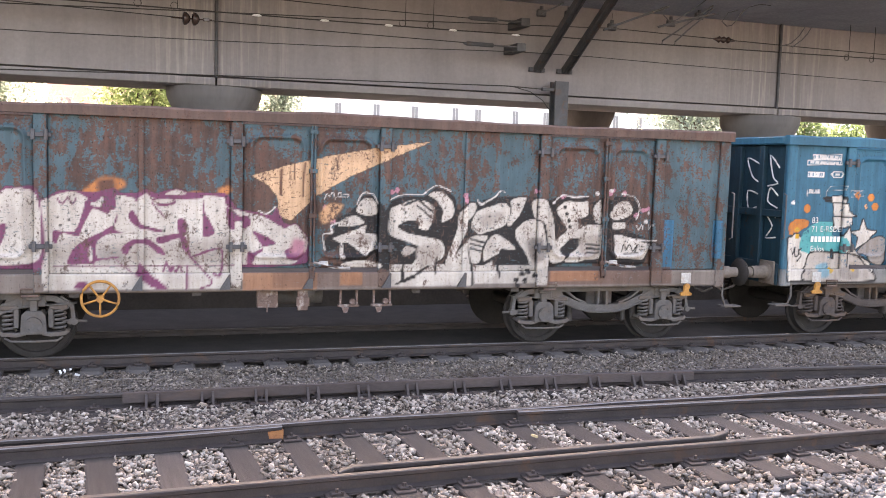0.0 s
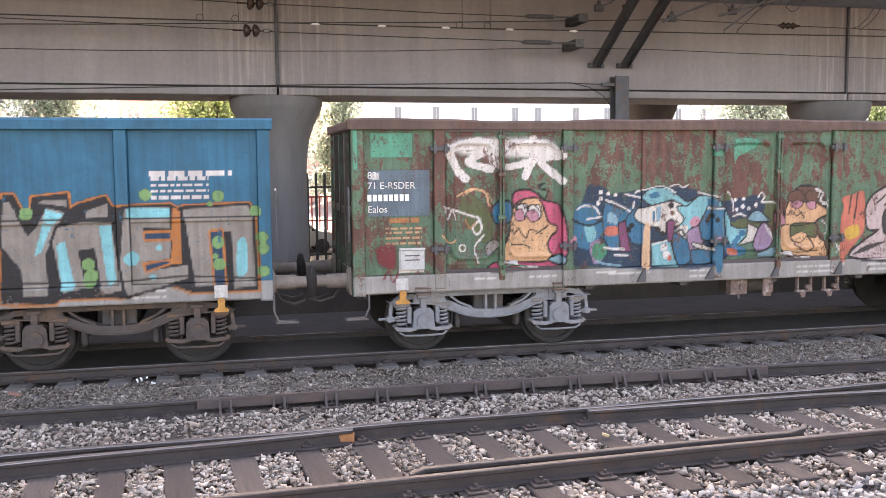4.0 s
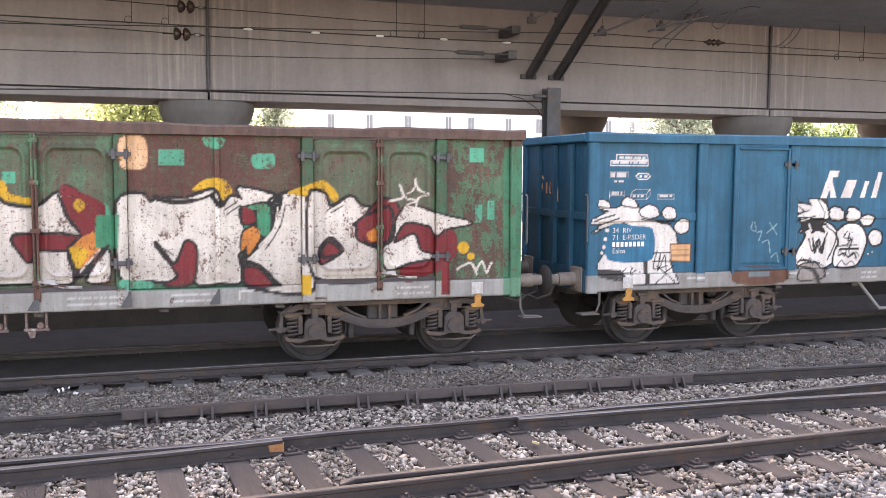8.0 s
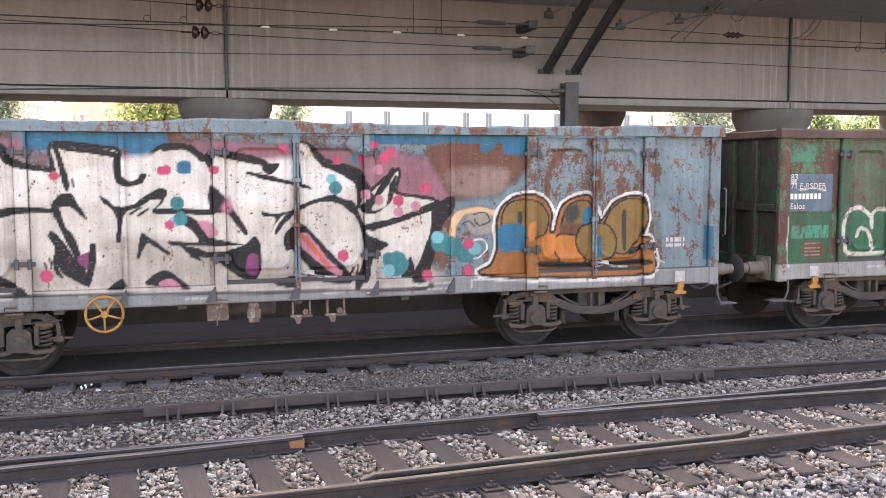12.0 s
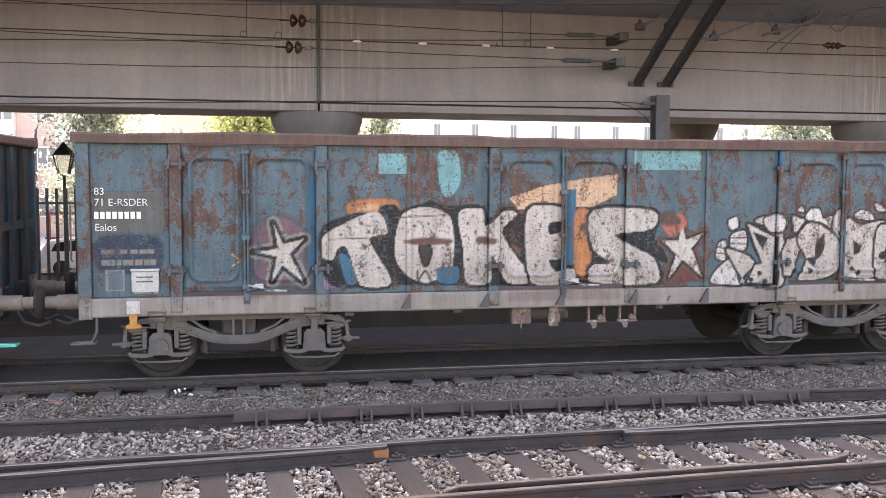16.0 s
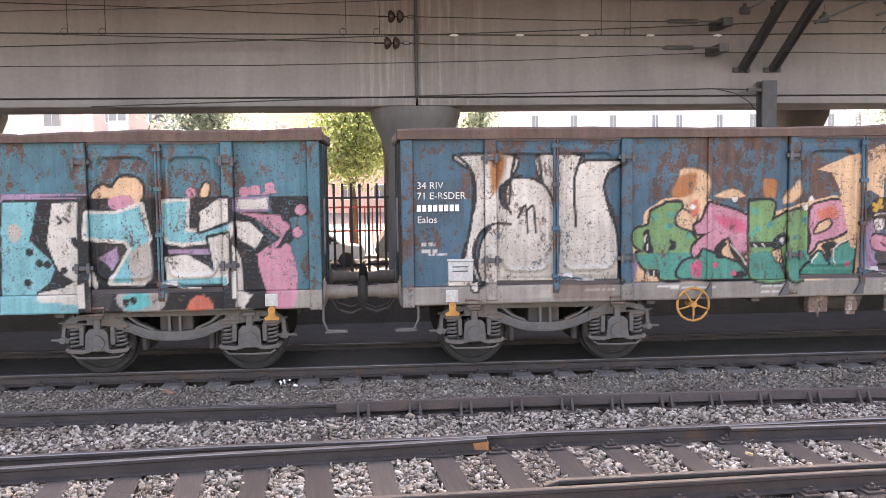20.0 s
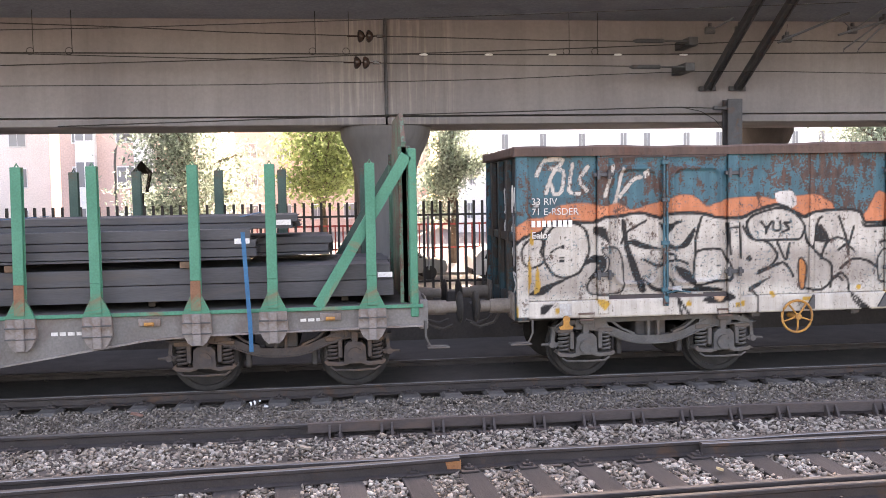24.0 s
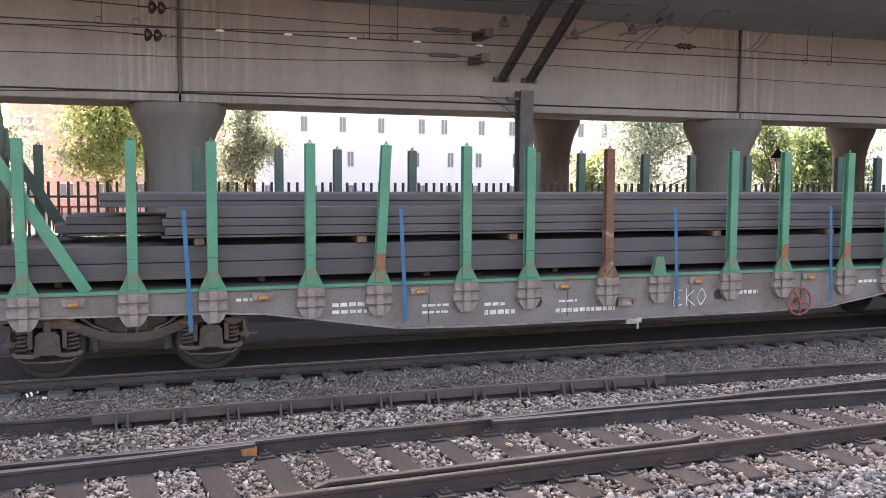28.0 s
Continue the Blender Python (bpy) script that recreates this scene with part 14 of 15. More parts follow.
    part("brake_valve", V.mesh("brake_valve", M_LEVER), w, "pale scraped valve", pose(0.06, 0.03, 0.02))
    part("brake_valve", Shape().box(-0.12, 0.12, -1.33, -1.27, 0.66, 0.80, 0.006).cyl((0.16, -1.32, 0.74), 0.035, -0.02, 0.04, "y", 10).mesh("brake_valve", M_GEAR), w, "", pose(-0.15, 0, 0))
    for n, (x, z, wd, h) in enumerate(((-2.45, 0.78, 0.34, 0.07), (-2.45, 0.66, 0.48, 0.10), (-1.25, 0.78, 0.30, 0.05), (-1.3, 0.64, 1.0, 0.09), (1.98, 0.80, 0.36, 0.09), (-4.7, 0.86, 0.6, 0.08),
                                       (-4.7, 0.76, 0.7, 0.07), (-6.0, 0.98, 0.3, 0.06), (-3.4, 0.80, 0.4, 0.05), (-3.4, 0.70, 0.4, 0.05), (4.4, 0.90, 0.7, 0.07), (7.6, 0.98, 0.3, 0.06))):
        S, a, rnd = Shape(), x, random.Random(n)
        while a < x + wd:
            q = rnd.uniform(0.05, 0.11)
            S.box(a, min(a + q, x + wd), -1.278, -1.274, z - 0.33 * h, z + 0.33 * h)
            a += q + 0.025
        part("marking", S.mesh("marking", M_STENCIL), w, "white stencilled marking")
    for pts in ([(0.90, 0.87), (0.78, 0.86), (0.76, 0.76), (0.86, 0.75)], [(0.77, 0.75), (0.75, 0.63), (0.90, 0.64)], [(0.98, 0.90), (0.99, 0.62)], [(1.12, 0.86), (1.0, 0.74), (1.14, 0.62)], [(1.25, 0.62), (1.34, 0.75), (1.27, 0.88), (1.19, 0.75), (1.25, 0.62)]):
        part("scrawl", Shape().tube([(a, -1.274, b) for a, b in curve(pts, False)], 0.010, 4).mesh("scrawl", M_STENCIL), w, "white sprayed scrawl")
    ends_gear(w, 9.28)
    for x in (-7.32, 7.32):
        bogie(w, x, "brown")
    return w


M_GREEND_RUST = wagon_paint("bulkhead_paint", (0.05, 0.15, 0.10), (0.09, 0.20, 0.14), 0.55)
FLAT = flat_wagon()
for ob in FLAT.children:
    if ob.name.startswith("bulkhead"):
        bare(ob.data)


def channel(x0, x1, y0, y1, z0, z1):
    """One rolled section lying on its side: web outwards, flanges at the top and foot."""
    t = 0.014
    S = Shape().box(x0, x1, y0, y0 + t, z0, z1, 0.006)
    S.box(x0, x1, y0 + t, y1, z0, z0 + t).box(x0, x1, y0 + t, y1, z1 - t, z1)
    return S.mesh("steel_section", M_BEAM)


def load():
    """Two tiers of bundled steel sections, timbers between, blue straps over them."""
    out = []
    tiers = ((1.265, (0.215, 0.212), (-8.9, 8.86), 3), (1.80, (0.034, 0.108, 0.100, 0.140), (-6.9, 7.0), 3), (2.20, (0.078, 0.095), (-7.65, 7.55), 2))
    rnd = random.Random(3)
    for z0, rows, (a, b), cols in tiers:
        for c in range(cols):
            y, z = -1.10 + 0.74 * c + (0.28 if cols == 2 else 0), z0
            back = c > 0 and len(rows) == 4
            for h in rows[:3] if back else rows:
                da, db = rnd.uniform(-0.05, 0.05), rnd.uniform(-0.05, 0.05)
                ob = thing("steel_section", "grey rolled steel section bundled on the flat wagon", "steel section", "load of steel sections",
                           at=pose(FLAT_X, TRACK_Y, 0), me=channel(a + da - 1.3 * back + 0.4 * (c > 0) * rnd.uniform(-0.5, 0.5), b + db + 1.0 * back, y - rnd.uniform(0, 0.012), y + 0.70, z, z + h))
                out.append(ob)
                z += h + 0.009
    # Raw cut ends; the dark timber behind has the load's shade in its colour.
    timber = Shape().box(-0.065, 0.065, -1.09, 1.10, 0, 0.086, 0.010, slot=1).box(-0.065, 0.065, -1.16, -1.09, 0, 0.086, 0.006).mesh("dunnage_timber", [surface("raw_timber", (0.12, 0.075, 0.05), (0.19, 0.12, 0.08), 5.0, 0.85), surface("shaded_timber", (0.045, 0.035, 0.03), (0.075, 0.06, 0.05), 5.0, 0.9)])
    # low bearers take the darkened timber throughout
    low = Shape().box(-0.05, 0.05, -0.85, 1.10, 0, 0.09, 0.010).mesh("dunnage_timber", timber.materials[1])
    for z, xx in ((1.170, (-8.2, -5.6, -3.2, -1.1, 1.1, 3.2, 5.6, 8.2)), (1.708, (-6.45, -4.25, -1.95, 1.62, 3.88, 6.10))):
        for x in xx:
            out.append(thing("dunnage_timber", "raw timber bearer between steel bundles", "timber", "load bearers", at=pose(FLAT_X + x, TRACK_Y, z), me=low if z < 1.5 else timber))
    for x in (-6.62, -3.72, 0.70, 3.68, 6.93):
        S = Shape().strap([(x - 0.04, 2.18), (x + 0.02, 1.0), (x + 0.03, 0.60)], 0.055, -1.40, -1.392)
        S.box(x - 0.068, x - 0.013, -1.40, 1.40, 2.382, 2.388)
        out.append(thing("strap", "taut bright blue lashing strap over the steel load", "strap", "straps", at=pose(FLAT_X, TRACK_Y, 0), me=S.mesh("strap", M_STRAP)))
    tag = Shape().box(-0.10, 0.10, -1.125, -1.118, -0.035, 0.035).mesh("load_tag", M_WHITE)
    for x, z in ((6.85, 2.05), (7.4, 2.29), (8.75, 1.55)):
        out.append(thing("load_tag", "small white paper tag on the steel", "tag", "load tags", at=pose(FLAT_X + x, TRACK_Y, z), me=tag))
    return out


LOAD = load()

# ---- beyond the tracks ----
# Low wall whose dark colour carries the shade showing beneath the wagons.
wall = thing("wall_far", "low retaining wall behind the tracks with shade in its colour", "wall", kind="structure",
             me=Shape().box(-150, 150, 16.9, 17.25, -0.3, 0.80, 0.02).mesh("wall_far", surface("shaded_wall", (0.052, 0.045, 0.041), (0.080, 0.070, 0.064), 1.5, 0.95, fine=20)))


def fence():
    f = thing("fence", "black upright bar fence behind the viaduct columns", "fence", kind="structure")
    bar = Shape().box(-0.035, 0.035, -0.03, 0.03, -0.3, 2.42).mesh("fence_bar", M_FENCE)
    for i in range(-72, 300):
        part("fence_bar", bar, f, m=pose(0.243 * i, 26.0, 0.0))
    for z in (0.1, 2.02):
        part("fence_rail", Shape().box(-17.6, 73, 26.03, 26.07, z - 0.03, z + 0.03).mesh("fence_rail", M_FENCE), f)
    return f


fence()
M_LEAF = surface("leaf_green", (0.085, 0.145, 0.062), (0.155, 0.215, 0.10), 1.5, 0.6, island=0.45)
M_LEAFY = surface("leaf_yellow_green", (0.205, 0.285, 0.115), (0.345, 0.42, 0.205), 1.5, 0.6, island=0.4)
M_LEAFG = surface("leaf_silver", (0.20, 0.265, 0.21), (0.37, 0.45, 0.38), 1.5, 0.6, island=0.5)
M_BARK = surface("bark", (0.09, 0.07, 0.055), (0.16, 0.13, 0.10), 4.0, 0.95, fine=25, bump_s=0.6, bump_d=0.02)
M_PALE = surface("pale_render", (0.70, 0.62, 0.57), (0.78, 0.70, 0.65), 0.4, 0.9, fine=10)
M_PINK = surface("pink_render", (0.60, 0.42, 0.36), (0.66, 0.48, 0.42), 0.4, 0.9, fine=10)
M_CREAM = surface("cream_render", (0.78, 0.75, 0.71), (0.84, 0.82, 0.78), 0.4, 0.9, fine=10)
for m in (M_LEAF, M_LEAFY, M_LEAFG):
    nt = m.node_tree
    b = nt.nodes["Principled BSDF"]
    tr = nt.nodes.new("ShaderNodeBsdfTranslucent")
    mix = nt.nodes.new("ShaderNodeMixShader")
    mix.inputs[0].default_value = 0.6
    nt.links.new(b.inputs["Base Color"].links[0].from_socket, tr.inputs[0])
    nt.links.new(b.outputs[0], mix.inputs[1])
    nt.links.new(tr.outputs[0], mix.inputs[2])
    nt.links.new(mix.outputs[0], nt.nodes["Material Output"].inputs[0])


def tree(x, y, z0, height, crown_r, mat, seed, label, leaves=5200, leaf=0.16, low=0.35):
    rnd = np.random.RandomState(seed)
    t = thing("tree", label, "tree", "street trees", at=pose(x, y, z0))
    S, tips = Shape(), []
    trunk = [(0, 0, 0), (0.1 * rnd.randn(), 0.1 * rnd.randn(), height * 0.3), (0.2 * rnd.randn(), 0.2 * rnd.randn(), height * 0.62), (0.2 * rnd.randn(), 0.2 * rnd.randn(), height * 0.9)]
    for i in range(3):
        r0 = height * 0.022 * (1 - i * 0.28)
        S.tube([trunk[i], trunk[i + 1]], r0, 8)
    for k in range(16):
        h = low + (0.9 - low) * rnd.rand()
        a, q = rnd.rand() * 6.283, crown_r * (0.45 + 0.5 * rnd.rand()) * (1.15 - 0.6 * h)
        base = Vector((0, 0, height * h * 0.8))
        end = Vector((q * math.cos(a), q * math.sin(a), height * (h + 0.12 * rnd.rand())))
        mid = base.lerp(end, 0.5) + Vector((0, 0, 0.25))
        S.tube([base, mid, end], height * 0.006, 5)
        tips += [end, mid, base.lerp(end, 0.8)]
    tips.append(Vector(trunk[3]))
    part("trunk", S.mesh("trunk", M_BARK, True), t)
    # clumps of small leaves round the twigs
    c = np.array([tuple(tips[i]) for i in rnd.randint(0, len(tips), leaves)])
    p = c + rnd.randn(leaves, 3) * np.array([0.20, 0.20, 0.15]) * crown_r
    n, s = rnd.randn(leaves, 3), leaf * (0.6 + 0.8 * rnd.rand(leaves, 1))
    n /= np.linalg.norm(n, axis=1, keepdims=True)
    u = np.cross(n, rnd.randn(leaves, 3))
    u /= np.linalg.norm(u, axis=1, keepdims=True)
    w = np.cross(n, u)
    v = np.stack([p - u * s, p + w * s * 0.45 + n * s * 0.1, p + u * s, p - w * s * 0.45 + n * s * 0.1], 1).reshape(-1, 3)
    me = bpy.data.meshes.new("crown")
    me.from_pydata(v.tolist(), [], np.arange(4 * leaves).reshape(-1, 4).tolist())
    me.materials.append(mat)
    part("crown", me, t, "loose leafy crown")


def far(sx, y):
    return sx * y


tree(far(-0.155, 44), 44, -1.0, 9.6, 3.7, M_LEAFG, 1, "silvery green street tree behind the fence", 17000, 0.10, 0.25)
tree(far(-0.015, 44), 44, -1.0, 8.6, 3.1, M_LEAFY, 2, "sunlit yellow-green street tree behind the fence", 9500, 0.115, 0.36)
tree(far(0.125, 45), 45, -1.0, 9.0, 2.1, M_LEAFG, 3, "silvery green street tree behind the fence", 10000, 0.10, 0.25)
tree(far(0.625, 47), 47, -1.0, 9.6, 3.9, M_LEAFG, 4, "dusty green street tree behind the fence", 12000, 0.115, 0.25)
tree(far(0.80, 49), 49, -1.0, 8.0, 2.2, M_LEAF, 5, "small green street tree behind the fence", 2400, 0.16, 0.25)
tree(far(0.90, 66), 66, -1.0, 8.0, 5.0, M_LEAF, 6, "broad green tree far behind the fence", 4200, 0.28, 0.2)
tree(far(0.555, 58), 58, -1.0, 5.4, 2.6, M_LEAFY, 7, "low yellow-green tree behind the fence", 4500, 0.16, 0.2)

# ---- parked cars, lanterns and a red railing beyond the fence ----
def car(x, y, mat, label, turn=0):
    c = thing("car", label, "car", "parked cars", at=pose(x, y, -1.0, 0, 0, turn))
    B = Shape().prism([(-2.0, 0.30), (2.0, 0.30), (2.08, 0.55), (2.0, 0.80), (1.15, 0.92), (0.62, 1.36), (-1.0, 1.42), (-1.72, 1.30), (-2.02, 0.92), (-2.08, 0.55)], -0.84, 0.84, "y")
    part("body", B.mesh("body", mat), c)
    G = Shape().prism([(1.02, 0.93), (0.58, 1.30), (-0.95, 1.35), (-1.45, 1.24), (-1.6, 0.95)], -0.846, 0.846, "y")
    part("window", G.mesh("window", M_CARGLASS), c, "dark side windows")
    W = Shape().lathe((0, 0, 0), ((-0.1, 0.20), (-0.1, 0.30), (0.1, 0.30), (0.1, 0.20)), "y", 20).mesh("wheel", M_FENCE, True)
    for a in (-1.25, 1.3):
        for b in (-0.76, 0.76):
            part("wheel", W, c, m=pose(a, b, 0.30))
    part("bumper", Shape().box(-2.12, -1.98, -0.80, 0.80, 0.32, 0.55, 0.03).mesh("bumper", M_FENCE), c, "dark bumper")
    part("mirror", Shape().box(0.70, 0.86, -0.98, -0.84, 0.92, 1.04, 0.02).mesh("mirror", mat), c)


M_CARGLASS, _, cg, _ = base_mat("car_glass", 0.1, 0, 0.6)
cg.inputs["Base Color"].default_value = (0.02, 0.022, 0.025, 1)
M_CARW = surface("white_car_paint", (0.78, 0.78, 0.78), (0.84, 0.84, 0.84), 1.0, 0.3, spec=0.6, grain_c=0.02)
M_CARG = surface("grey_car_paint", (0.28, 0.30, 0.30), (0.32, 0.34, 0.34), 1.0, 0.3, spec=0.6, grain_c=0.02)
car(-2.3, 37.0, M_CARW, "white parked hatchback behind the fence", 6)
car(2.4, 38.6, M_CARG, "grey parked car behind the fence", 3)
car(-6.6, 37.4, M_CARW, "white parked hatchback behind the fence", 8)
car(7.4, 37.2, M_CARW, "white parked hatchback behind the fence", 2)


M_LAMPGLASS, _, lg, _ = base_mat("lantern_glass", 0.12, 0, 0.5)
lg.inputs["Transmission Weight"].default_value, lg.inputs["Base Color"].default_value = 0.9, (0.75, 0.76, 0.74, 1)


def lantern(x, y):
    L = thing("street_lamp", "black iron street lantern on a post", "street lamp", "street lamps", at=pose(x, y, -1.0))
    part("post", Shape().lathe((0, 0, 0), ((0, 0.14), (0.4, 0.12), (0.6, 0.06), (3.75, 0.05), (3.8, 0.09)), "z", 12).mesh("post", M_FENCE, True), L)
    part("glass", Shape().prism([(-0.15, 3.85), (0.15, 3.85), (0.26, 4.45), (-0.26, 4.45)], -0.2, 0.2, "y").mesh("glass", M_LAMPGLASS), L, "clear lantern glass")
    F = Shape()
    for a in (-1, 1):
        for b in (-1, 1):
            F.tube([(0.15 * a, 0.16 * b, 3.82), (0.28 * a, 0.22 * b, 4.47)], 0.025, 5)
    F.lathe((0, 0, 0), ((4.46, 0.36), (4.52, 0.34), (4.72, 0.16), (4.80, 0.10), (4.88, 0.03)), "z", 8)
    part("frame", F.mesh("frame", M_FENCE), L, "black lantern frame and cap")


lantern(far(-0.207, 32), 32)
lantern(far(0.818, 32), 32)
lamp = thing("lamp_post", "tall thin grey street lamp with a curved arm", "street lamp", "street lamps", at=pose(far(-0.2343, 45), 45, -1.0))
part("post", Shape().tube([(0, 0, 0), (0, 0, 5.3), (0.05, 0, 5.9), (0.22, 0, 6.35), (0.55, 0, 6.6)], 0.06, 8).mesh("post", M_BOGIE2, True), lamp)
part("head", Shape().box(0.45, 1.05, -0.12, 0.12, 6.54, 6.68, 0.03).mesh("head", M_BOGIE2), lamp, "flat grey lamp head")
red = thing("railing", "low red railing across the street", "railing", kind="structure")
M_RED = surface("red_railing_paint", (0.30, 0.05, 0.05), (0.38, 0.08, 0.07), 3.0, 0.7)
bar = Shape().box(-0.03, 0.03, -0.03, 0.03, -1.0, 1.3).mesh("railing_bar", M_RED)
for i in range(56):
    part("railing_bar", bar, red, m=pose(-9 + 0.34 * i, 40.5, 0))
for z in (0.2, 1.25):
    part("railing_rail", Shape().box(-9.2, 10.2, 40.46, 40.54, z - 0.04, z + 0.04).mesh("railing_rail", M_RED), red)

# ---- buildings across the street ----
M_GLASS, gnt, gb, _ = base_mat("window_glass", 0.25, 0.0, 0.6)
gb.inputs["Base Color"].default_value = (0.20, 0.205, 0.215, 1)


def house(x0, x1, y0, y1, z1, mat, label, cols, floors, first=0.4, step=2.9, seed=0, bays=(), half=0.62):
    h = thing("apartment_building", label, "building", "buildings across the street")
    part("wall", Shape().box(x0, x1, y0, y1, -1.0, z1, 0.02).mesh("wall", mat), h)
    part("roof", Shape().box(x0 - 0.3, x1 + 0.3, y0 - 0.3, y1, z1 + 0.002, z1 + 0.35, 0.03).mesh("roof", M_CREAM), h)
    rnd = random.Random(seed)
    F = Shape().box(-half, half, -0.06, 0.02, -0.75, 0.75, 0.01).mesh("window", M_WHITE)
    pane = half / 2 - 0.04
    G = Shape().box(-pane, pane, -0.012, 0.012, -0.66, 0.66).mesh("pane", M_GLASS)
    for i in range(cols):
        for j in range(floors):
            x = x0 + (i + 0.5 + (0 if half > 0.5 else rnd.uniform(-0.22, 0.22))) * (x1 - x0) / cols
            w = part("window", F, h, "white framed window", pose(x, y0 - 0.002, first + step * j + rnd.uniform(-0.02, 0.02)))
            for a in (0.02 - half / 2, half / 2 - 0.02):
                part("pane", G, w, m=pose(a, -0.066, 0))
    for x in bays:
        q = part("bay", Shape().box(x - 0.6, x + 0.6, y0 - 0.7, y0 - 0.005, 0.2, z1 - 1.0, 0.02).mesh("bay", M_WHITE), h, "white glazed bay")
        for j in range(floors):
            for a in (-0.3, 0.3):
                part("pane", Shape().box(x + a - 0.24, x + a + 0.24, y0 - 0.715, y0 - 0.702, first + step * j - 0.6, first + step * j + 1.0).mesh("pane", M_GLASS), q)


house(far(-0.62, 70), far(-0.30, 70), 70, 84, 14, M_PALE, "pale rendered apartment block across the street", 5, 4, 1.2, 3.0, 1)
house(far(-0.29, 62), far(-0.155, 62), 62, 78, 16, M_PINK, "pink rendered apartment block with white glazed bays", 3, 5, 1.0, 3.0, 2, (far(-0.2617, 62), far(-0.2026, 62)))
house(far(-0.11, 90), far(0.10, 90), 90, 100, 13, M_PINK, "pale pink apartment block far across the street", 6, 4, 1.0, 3.0, 3)
house(far(0.13, 82), far(0.62, 82), 82, 96, 13, M_CREAM, "cream apartment block in full sun across the street", 12, 4, 1.0, 3.1, 4, half=0.34)
house(far(0.66, 100), far(1.5, 100), 100, 112, 10, M_CREAM, "cream apartment block far along the street", 12, 3, 1.0, 3.1, 5, half=0.4)




# ---- ballast: every stone a small crushed block, joined band by band ----
def stones(name, label, mat, n, x0, x1, y_of, size, z0, z1, seed, keep=None):
    rnd = np.random.RandomState(seed)
    x = x0 + (x1 - x0) * rnd.rand(n) ** 1.25
    t = rnd.rand(n)
    lo, hi = y_of(x)
    y = lo + (hi - lo) * t
    if keep is not None:
        ok = keep(x, y)
        x, y = x[ok], y[ok]
        n = len(x)
    z = z0 + (z1 - z0) * rnd.rand(n)
    s = size * (0.6 + 0.95 * rnd.rand(n) ** 1.8)
    corner = np.array([(a, b, c) for a in (-1, 1) for b in (-1, 1) for c in (-1, 1)], float)
    v = corner[None] * (0.42 + 0.58 * rnd.rand(n, 8, 3)) * np.array([1.25, 0.9, 0.46])
    q = rnd.randn(n, 4) * np.array([1, 0.32, 0.32, 1])
    q /= np.linalg.norm(q, axis=1, keepdims=True)
    w, i, j, k = q.T
    R = np.stack([1 - 2 * (j * j + k * k), 2 * (i * j - k * w), 2 * (i * k + j * w), 2 * (i * j + k * w), 1 - 2 * (i * i + k * k), 2 * (j * k - i * w),
                  2 * (i * k - j * w), 2 * (j * k + i * w), 1 - 2 * (i * i + j * j)], 1).reshape(n, 3, 3)
    v = np.einsum("nab,npb->npa", R, v) * (s / 2)[:, None, None] + np.stack([x, y, z], 1)[:, None]
    tri = np.array([(0, 1, 3, 2), (4, 6, 7, 5), (0, 4, 5, 1), (2, 3, 7, 6), (0, 2, 6, 4), (1, 5, 7, 3)])
    f = (np.arange(n)[:, None, None] * 8 + tri[None]).reshape(-1, 4)
    me = bpy.data.meshes.new(name)
    me.vertices.add(8 * n)
    me.vertices.foreach_set("co", v.astype(np.float32).ravel())
    me.loops.add(f.size)
    me.loops.foreach_set("vertex_index", f.astype(np.int32).ravel())
    me.polygons.add(len(f))
    me.polygons.foreach_set("loop_start", (np.arange(len(f)) * 4).astype(np.int32))
    me.materials.append(mat)
    me.update(calc_edges=True)
    thing(name, label, "ballast", kind="stuff", me=me)


def on_line(line, d):
    xs, ys = [p[0] for p in line], [p[1] for p in line]
    return lambda x: np.interp(x, xs, ys) + d


def between(a, b):
    return lambda x: (a(x), b(x))


SLEEPER_X = np.array([o.matrix_basis.translation.x for o in bpy.data.objects if o.name.startswith("sleeper") and abs(o.matrix_basis.translation.y - 9.02) < 0.1])


def off_sleepers(x, y):
    return (np.abs((x + 0.078 * (y - 9.02))[:, None] - SLEEPER_X[None]).min(1) > 0.12) | (y < 6.86)


stones("ballast", "pale crushed stone between the near rails", M_STONE1, 19000, -4.5, 13, between(on_line(C_LINE, 0.12), on_line(B_LINE, -0.10)), 0.047, -0.205, -0.150, 1, off_sleepers)
stones("ballast", "pale crushed stone beside the nearest rail", M_STONE1, 7500, -1.5, 13, between(lambda x: 6.72 + 0 * x, on_line(C_LINE, -0.10)), 0.050, -0.21, -0.156, 2, off_sleepers)
stones("ballast", "blue-grey crushed stone beyond the sleeper ends", M_STONE4, 11000, -0.5, 13, between(lambda x: 5.1 + 0 * x, lambda x: 6.84 + 0 * x), 0.054, -0.21, -0.152, 7)
stones("ballast", "grey crushed stone between turnout rails", M_STONE3, 17500, -5.5, 15, between(on_line(B_LINE, 0.12), on_line(P_LINE, -0.18)), 0.043, -0.185, -0.128, 3)
stones("ballast", "dusty grey crushed stone beside the train", M_STONE2, 31000, -6.5, 18, between(on_line(P_LINE, 0.10), lambda x: 12.32 + 0 * x), 0.031, -0.195, -0.145, 4)
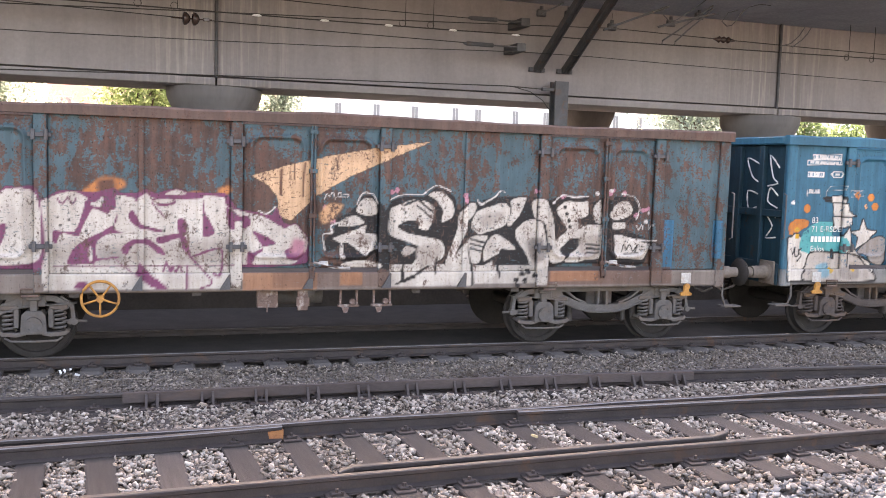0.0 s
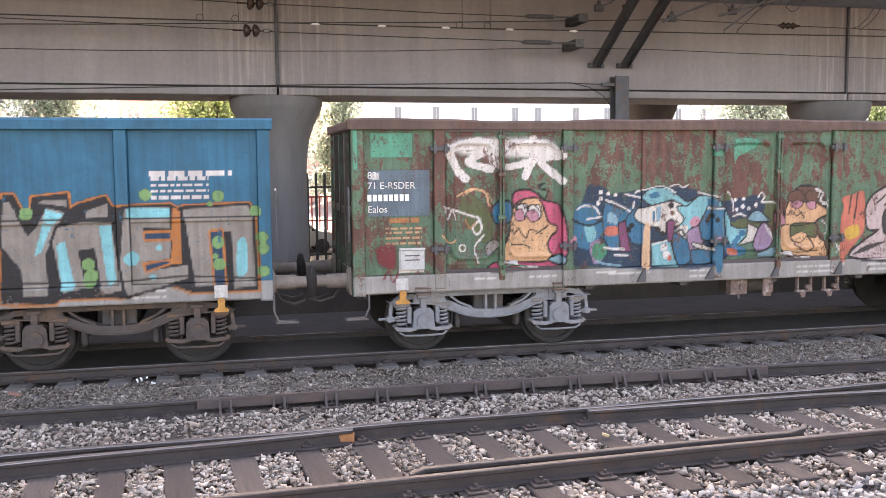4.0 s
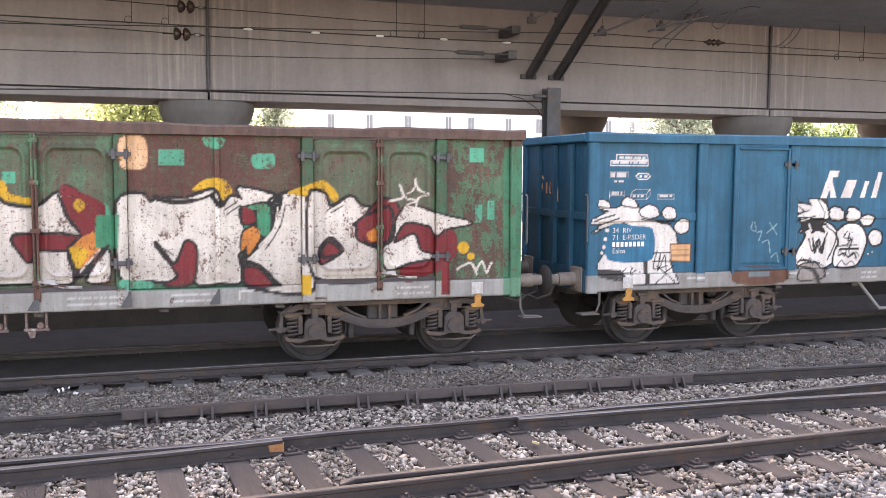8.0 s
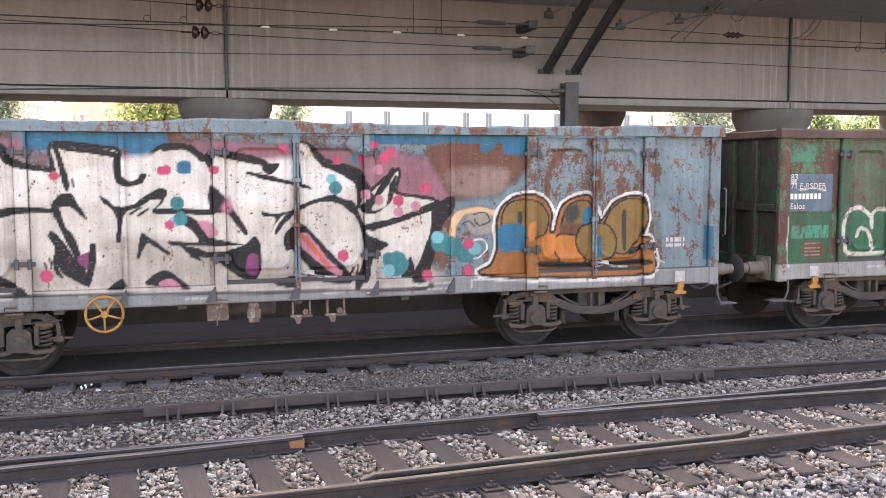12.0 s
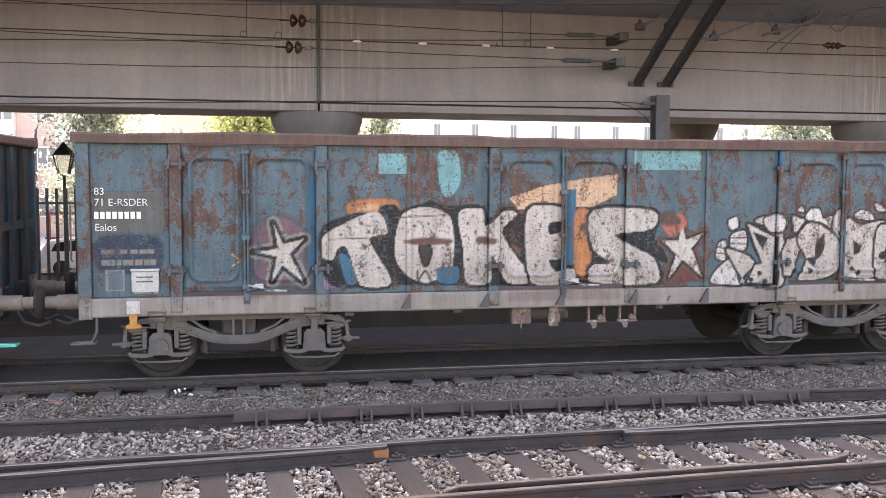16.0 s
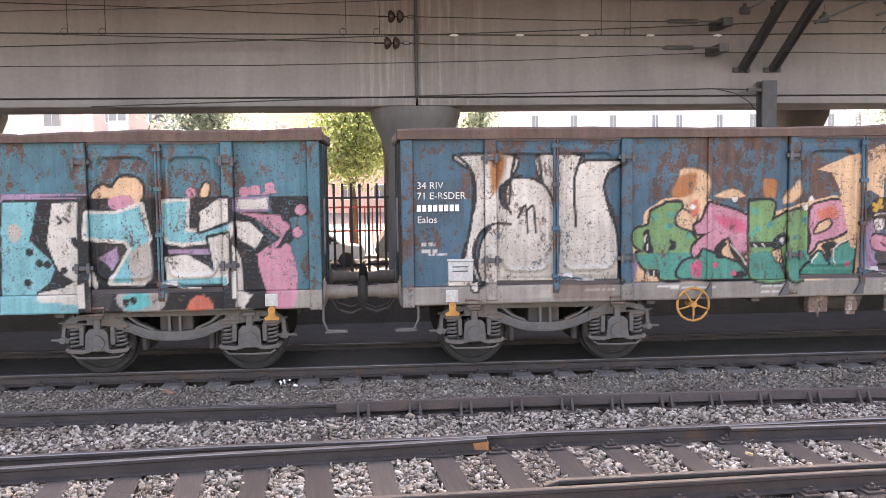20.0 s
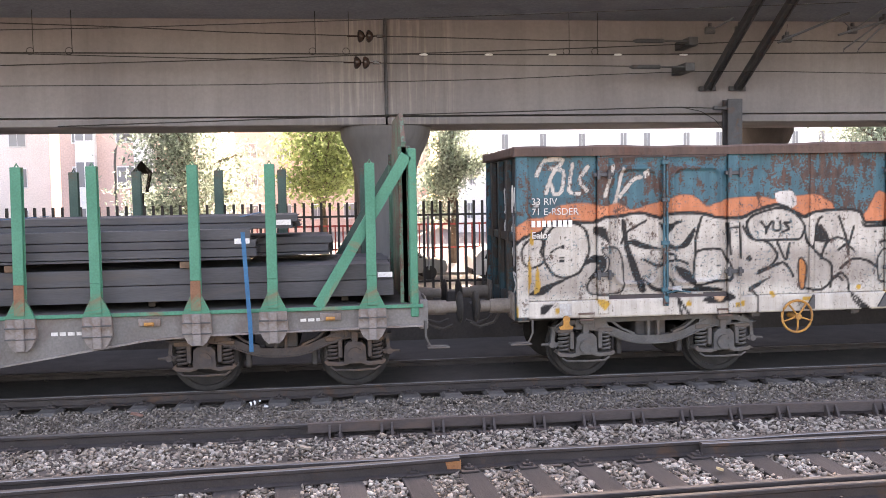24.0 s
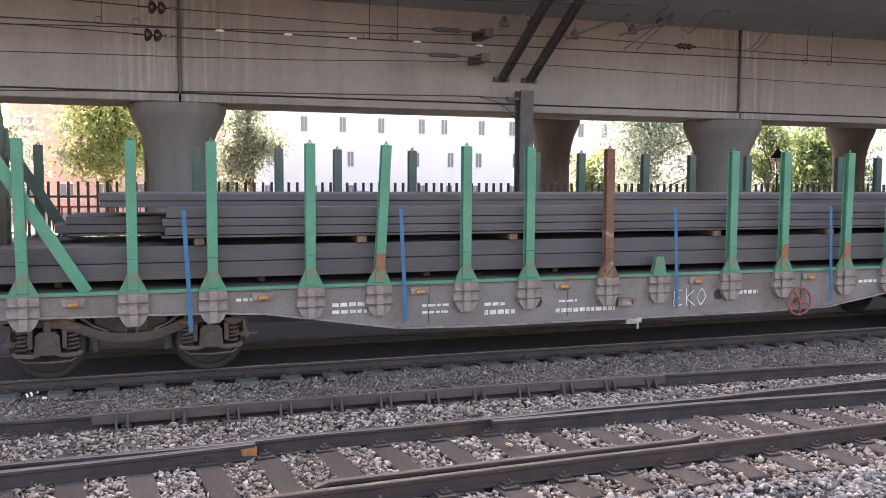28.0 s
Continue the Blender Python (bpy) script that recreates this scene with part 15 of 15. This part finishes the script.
# odd scraps lying in the stones
for x, y, z, sc, mat, word in ((-1.00, 11.93, -0.10, 0.035, M_WHITE, "white"), (3.67, 8.42, -0.11, 0.055, M_CREAMSTONE, "yellow"), (-0.42, 9.86, -0.10, 0.075, M_STONE1, "pale"),
                               (0.44, 10.14, -0.07, 0.05, M_STONE1, "pale"), (3.30, 10.12, -0.09, 0.06, M_STONE1, "pale"), (-2.62, 11.82, -0.11, 0.09, M_BRICKBIT, "brick red")):
    thing("scrap", f"small {word} scrap lying on the ballast", "litter", "litter", at=pose(x, y, z, 10, 20, 30),
          me=Shape().prism([(-sc, -0.3 * sc), (0.4 * sc, -0.5 * sc), (sc, 0.1 * sc), (0.2 * sc, 0.5 * sc), (-0.7 * sc, 0.4 * sc)], -0.01, 0.012, "z").mesh("scrap", mat))

# crushed striped bottle by the rail, and a dry twig
bottle = thing("bottle", "crushed black bottle with white bands on the ballast", "bottle", "litter", at=pose(-1.16, 12.08, -0.08, 0, -10, 24) @ Matrix.Scale(0.62, 4))
part("body", Shape().lathe((0, 0, 0), ((-0.13, 0.03), (-0.12, 0.045), (0.06, 0.042), (0.10, 0.018), (0.14, 0.016)), "x", 12).mesh("body", M_FENCE, True), bottle)
for a in (-0.095, -0.01, 0.115):
    part("band", Shape().lathe((a, 0, 0), ((-0.02, 0.047 if a < 0.1 else 0.022), (0.02, 0.047 if a < 0.1 else 0.022)), "x", 12).mesh("band", M_WHITE, True), bottle, "white band")
thing("twig", "thin pale dry twig lying on the ballast", "twig", "litter",
      me=Shape().tube([(-0.83, 11.66, -0.12), (-0.55, 11.62, -0.10), (-0.30, 11.66, -0.11), (-0.13, 11.64, -0.11)], 0.004, 5).mesh("twig", M_WOODPALE))


def motions():
    """Rolls the train along its track and turns its wheels."""
    rows = [(t, d) for t, d in ROLL]
    for w in WAGONS + [FLAT] + LOAD:
        m = w.matrix_basis.copy()
        walk(w, [(t, Matrix.Translation((d, 0, 0)) @ m) for t, d in rows])
    ts = [i * 0.125 for i in range(225)]
    ds = np.interp(ts, [r[0] for r in rows], [r[1] for r in rows])
    for w, a in WHEELS:
        walk(w, [(t, pose(a, 0, 0.46, 0, math.degrees(d / 0.46), 0)) for t, d in zip(ts, ds)])


motions()
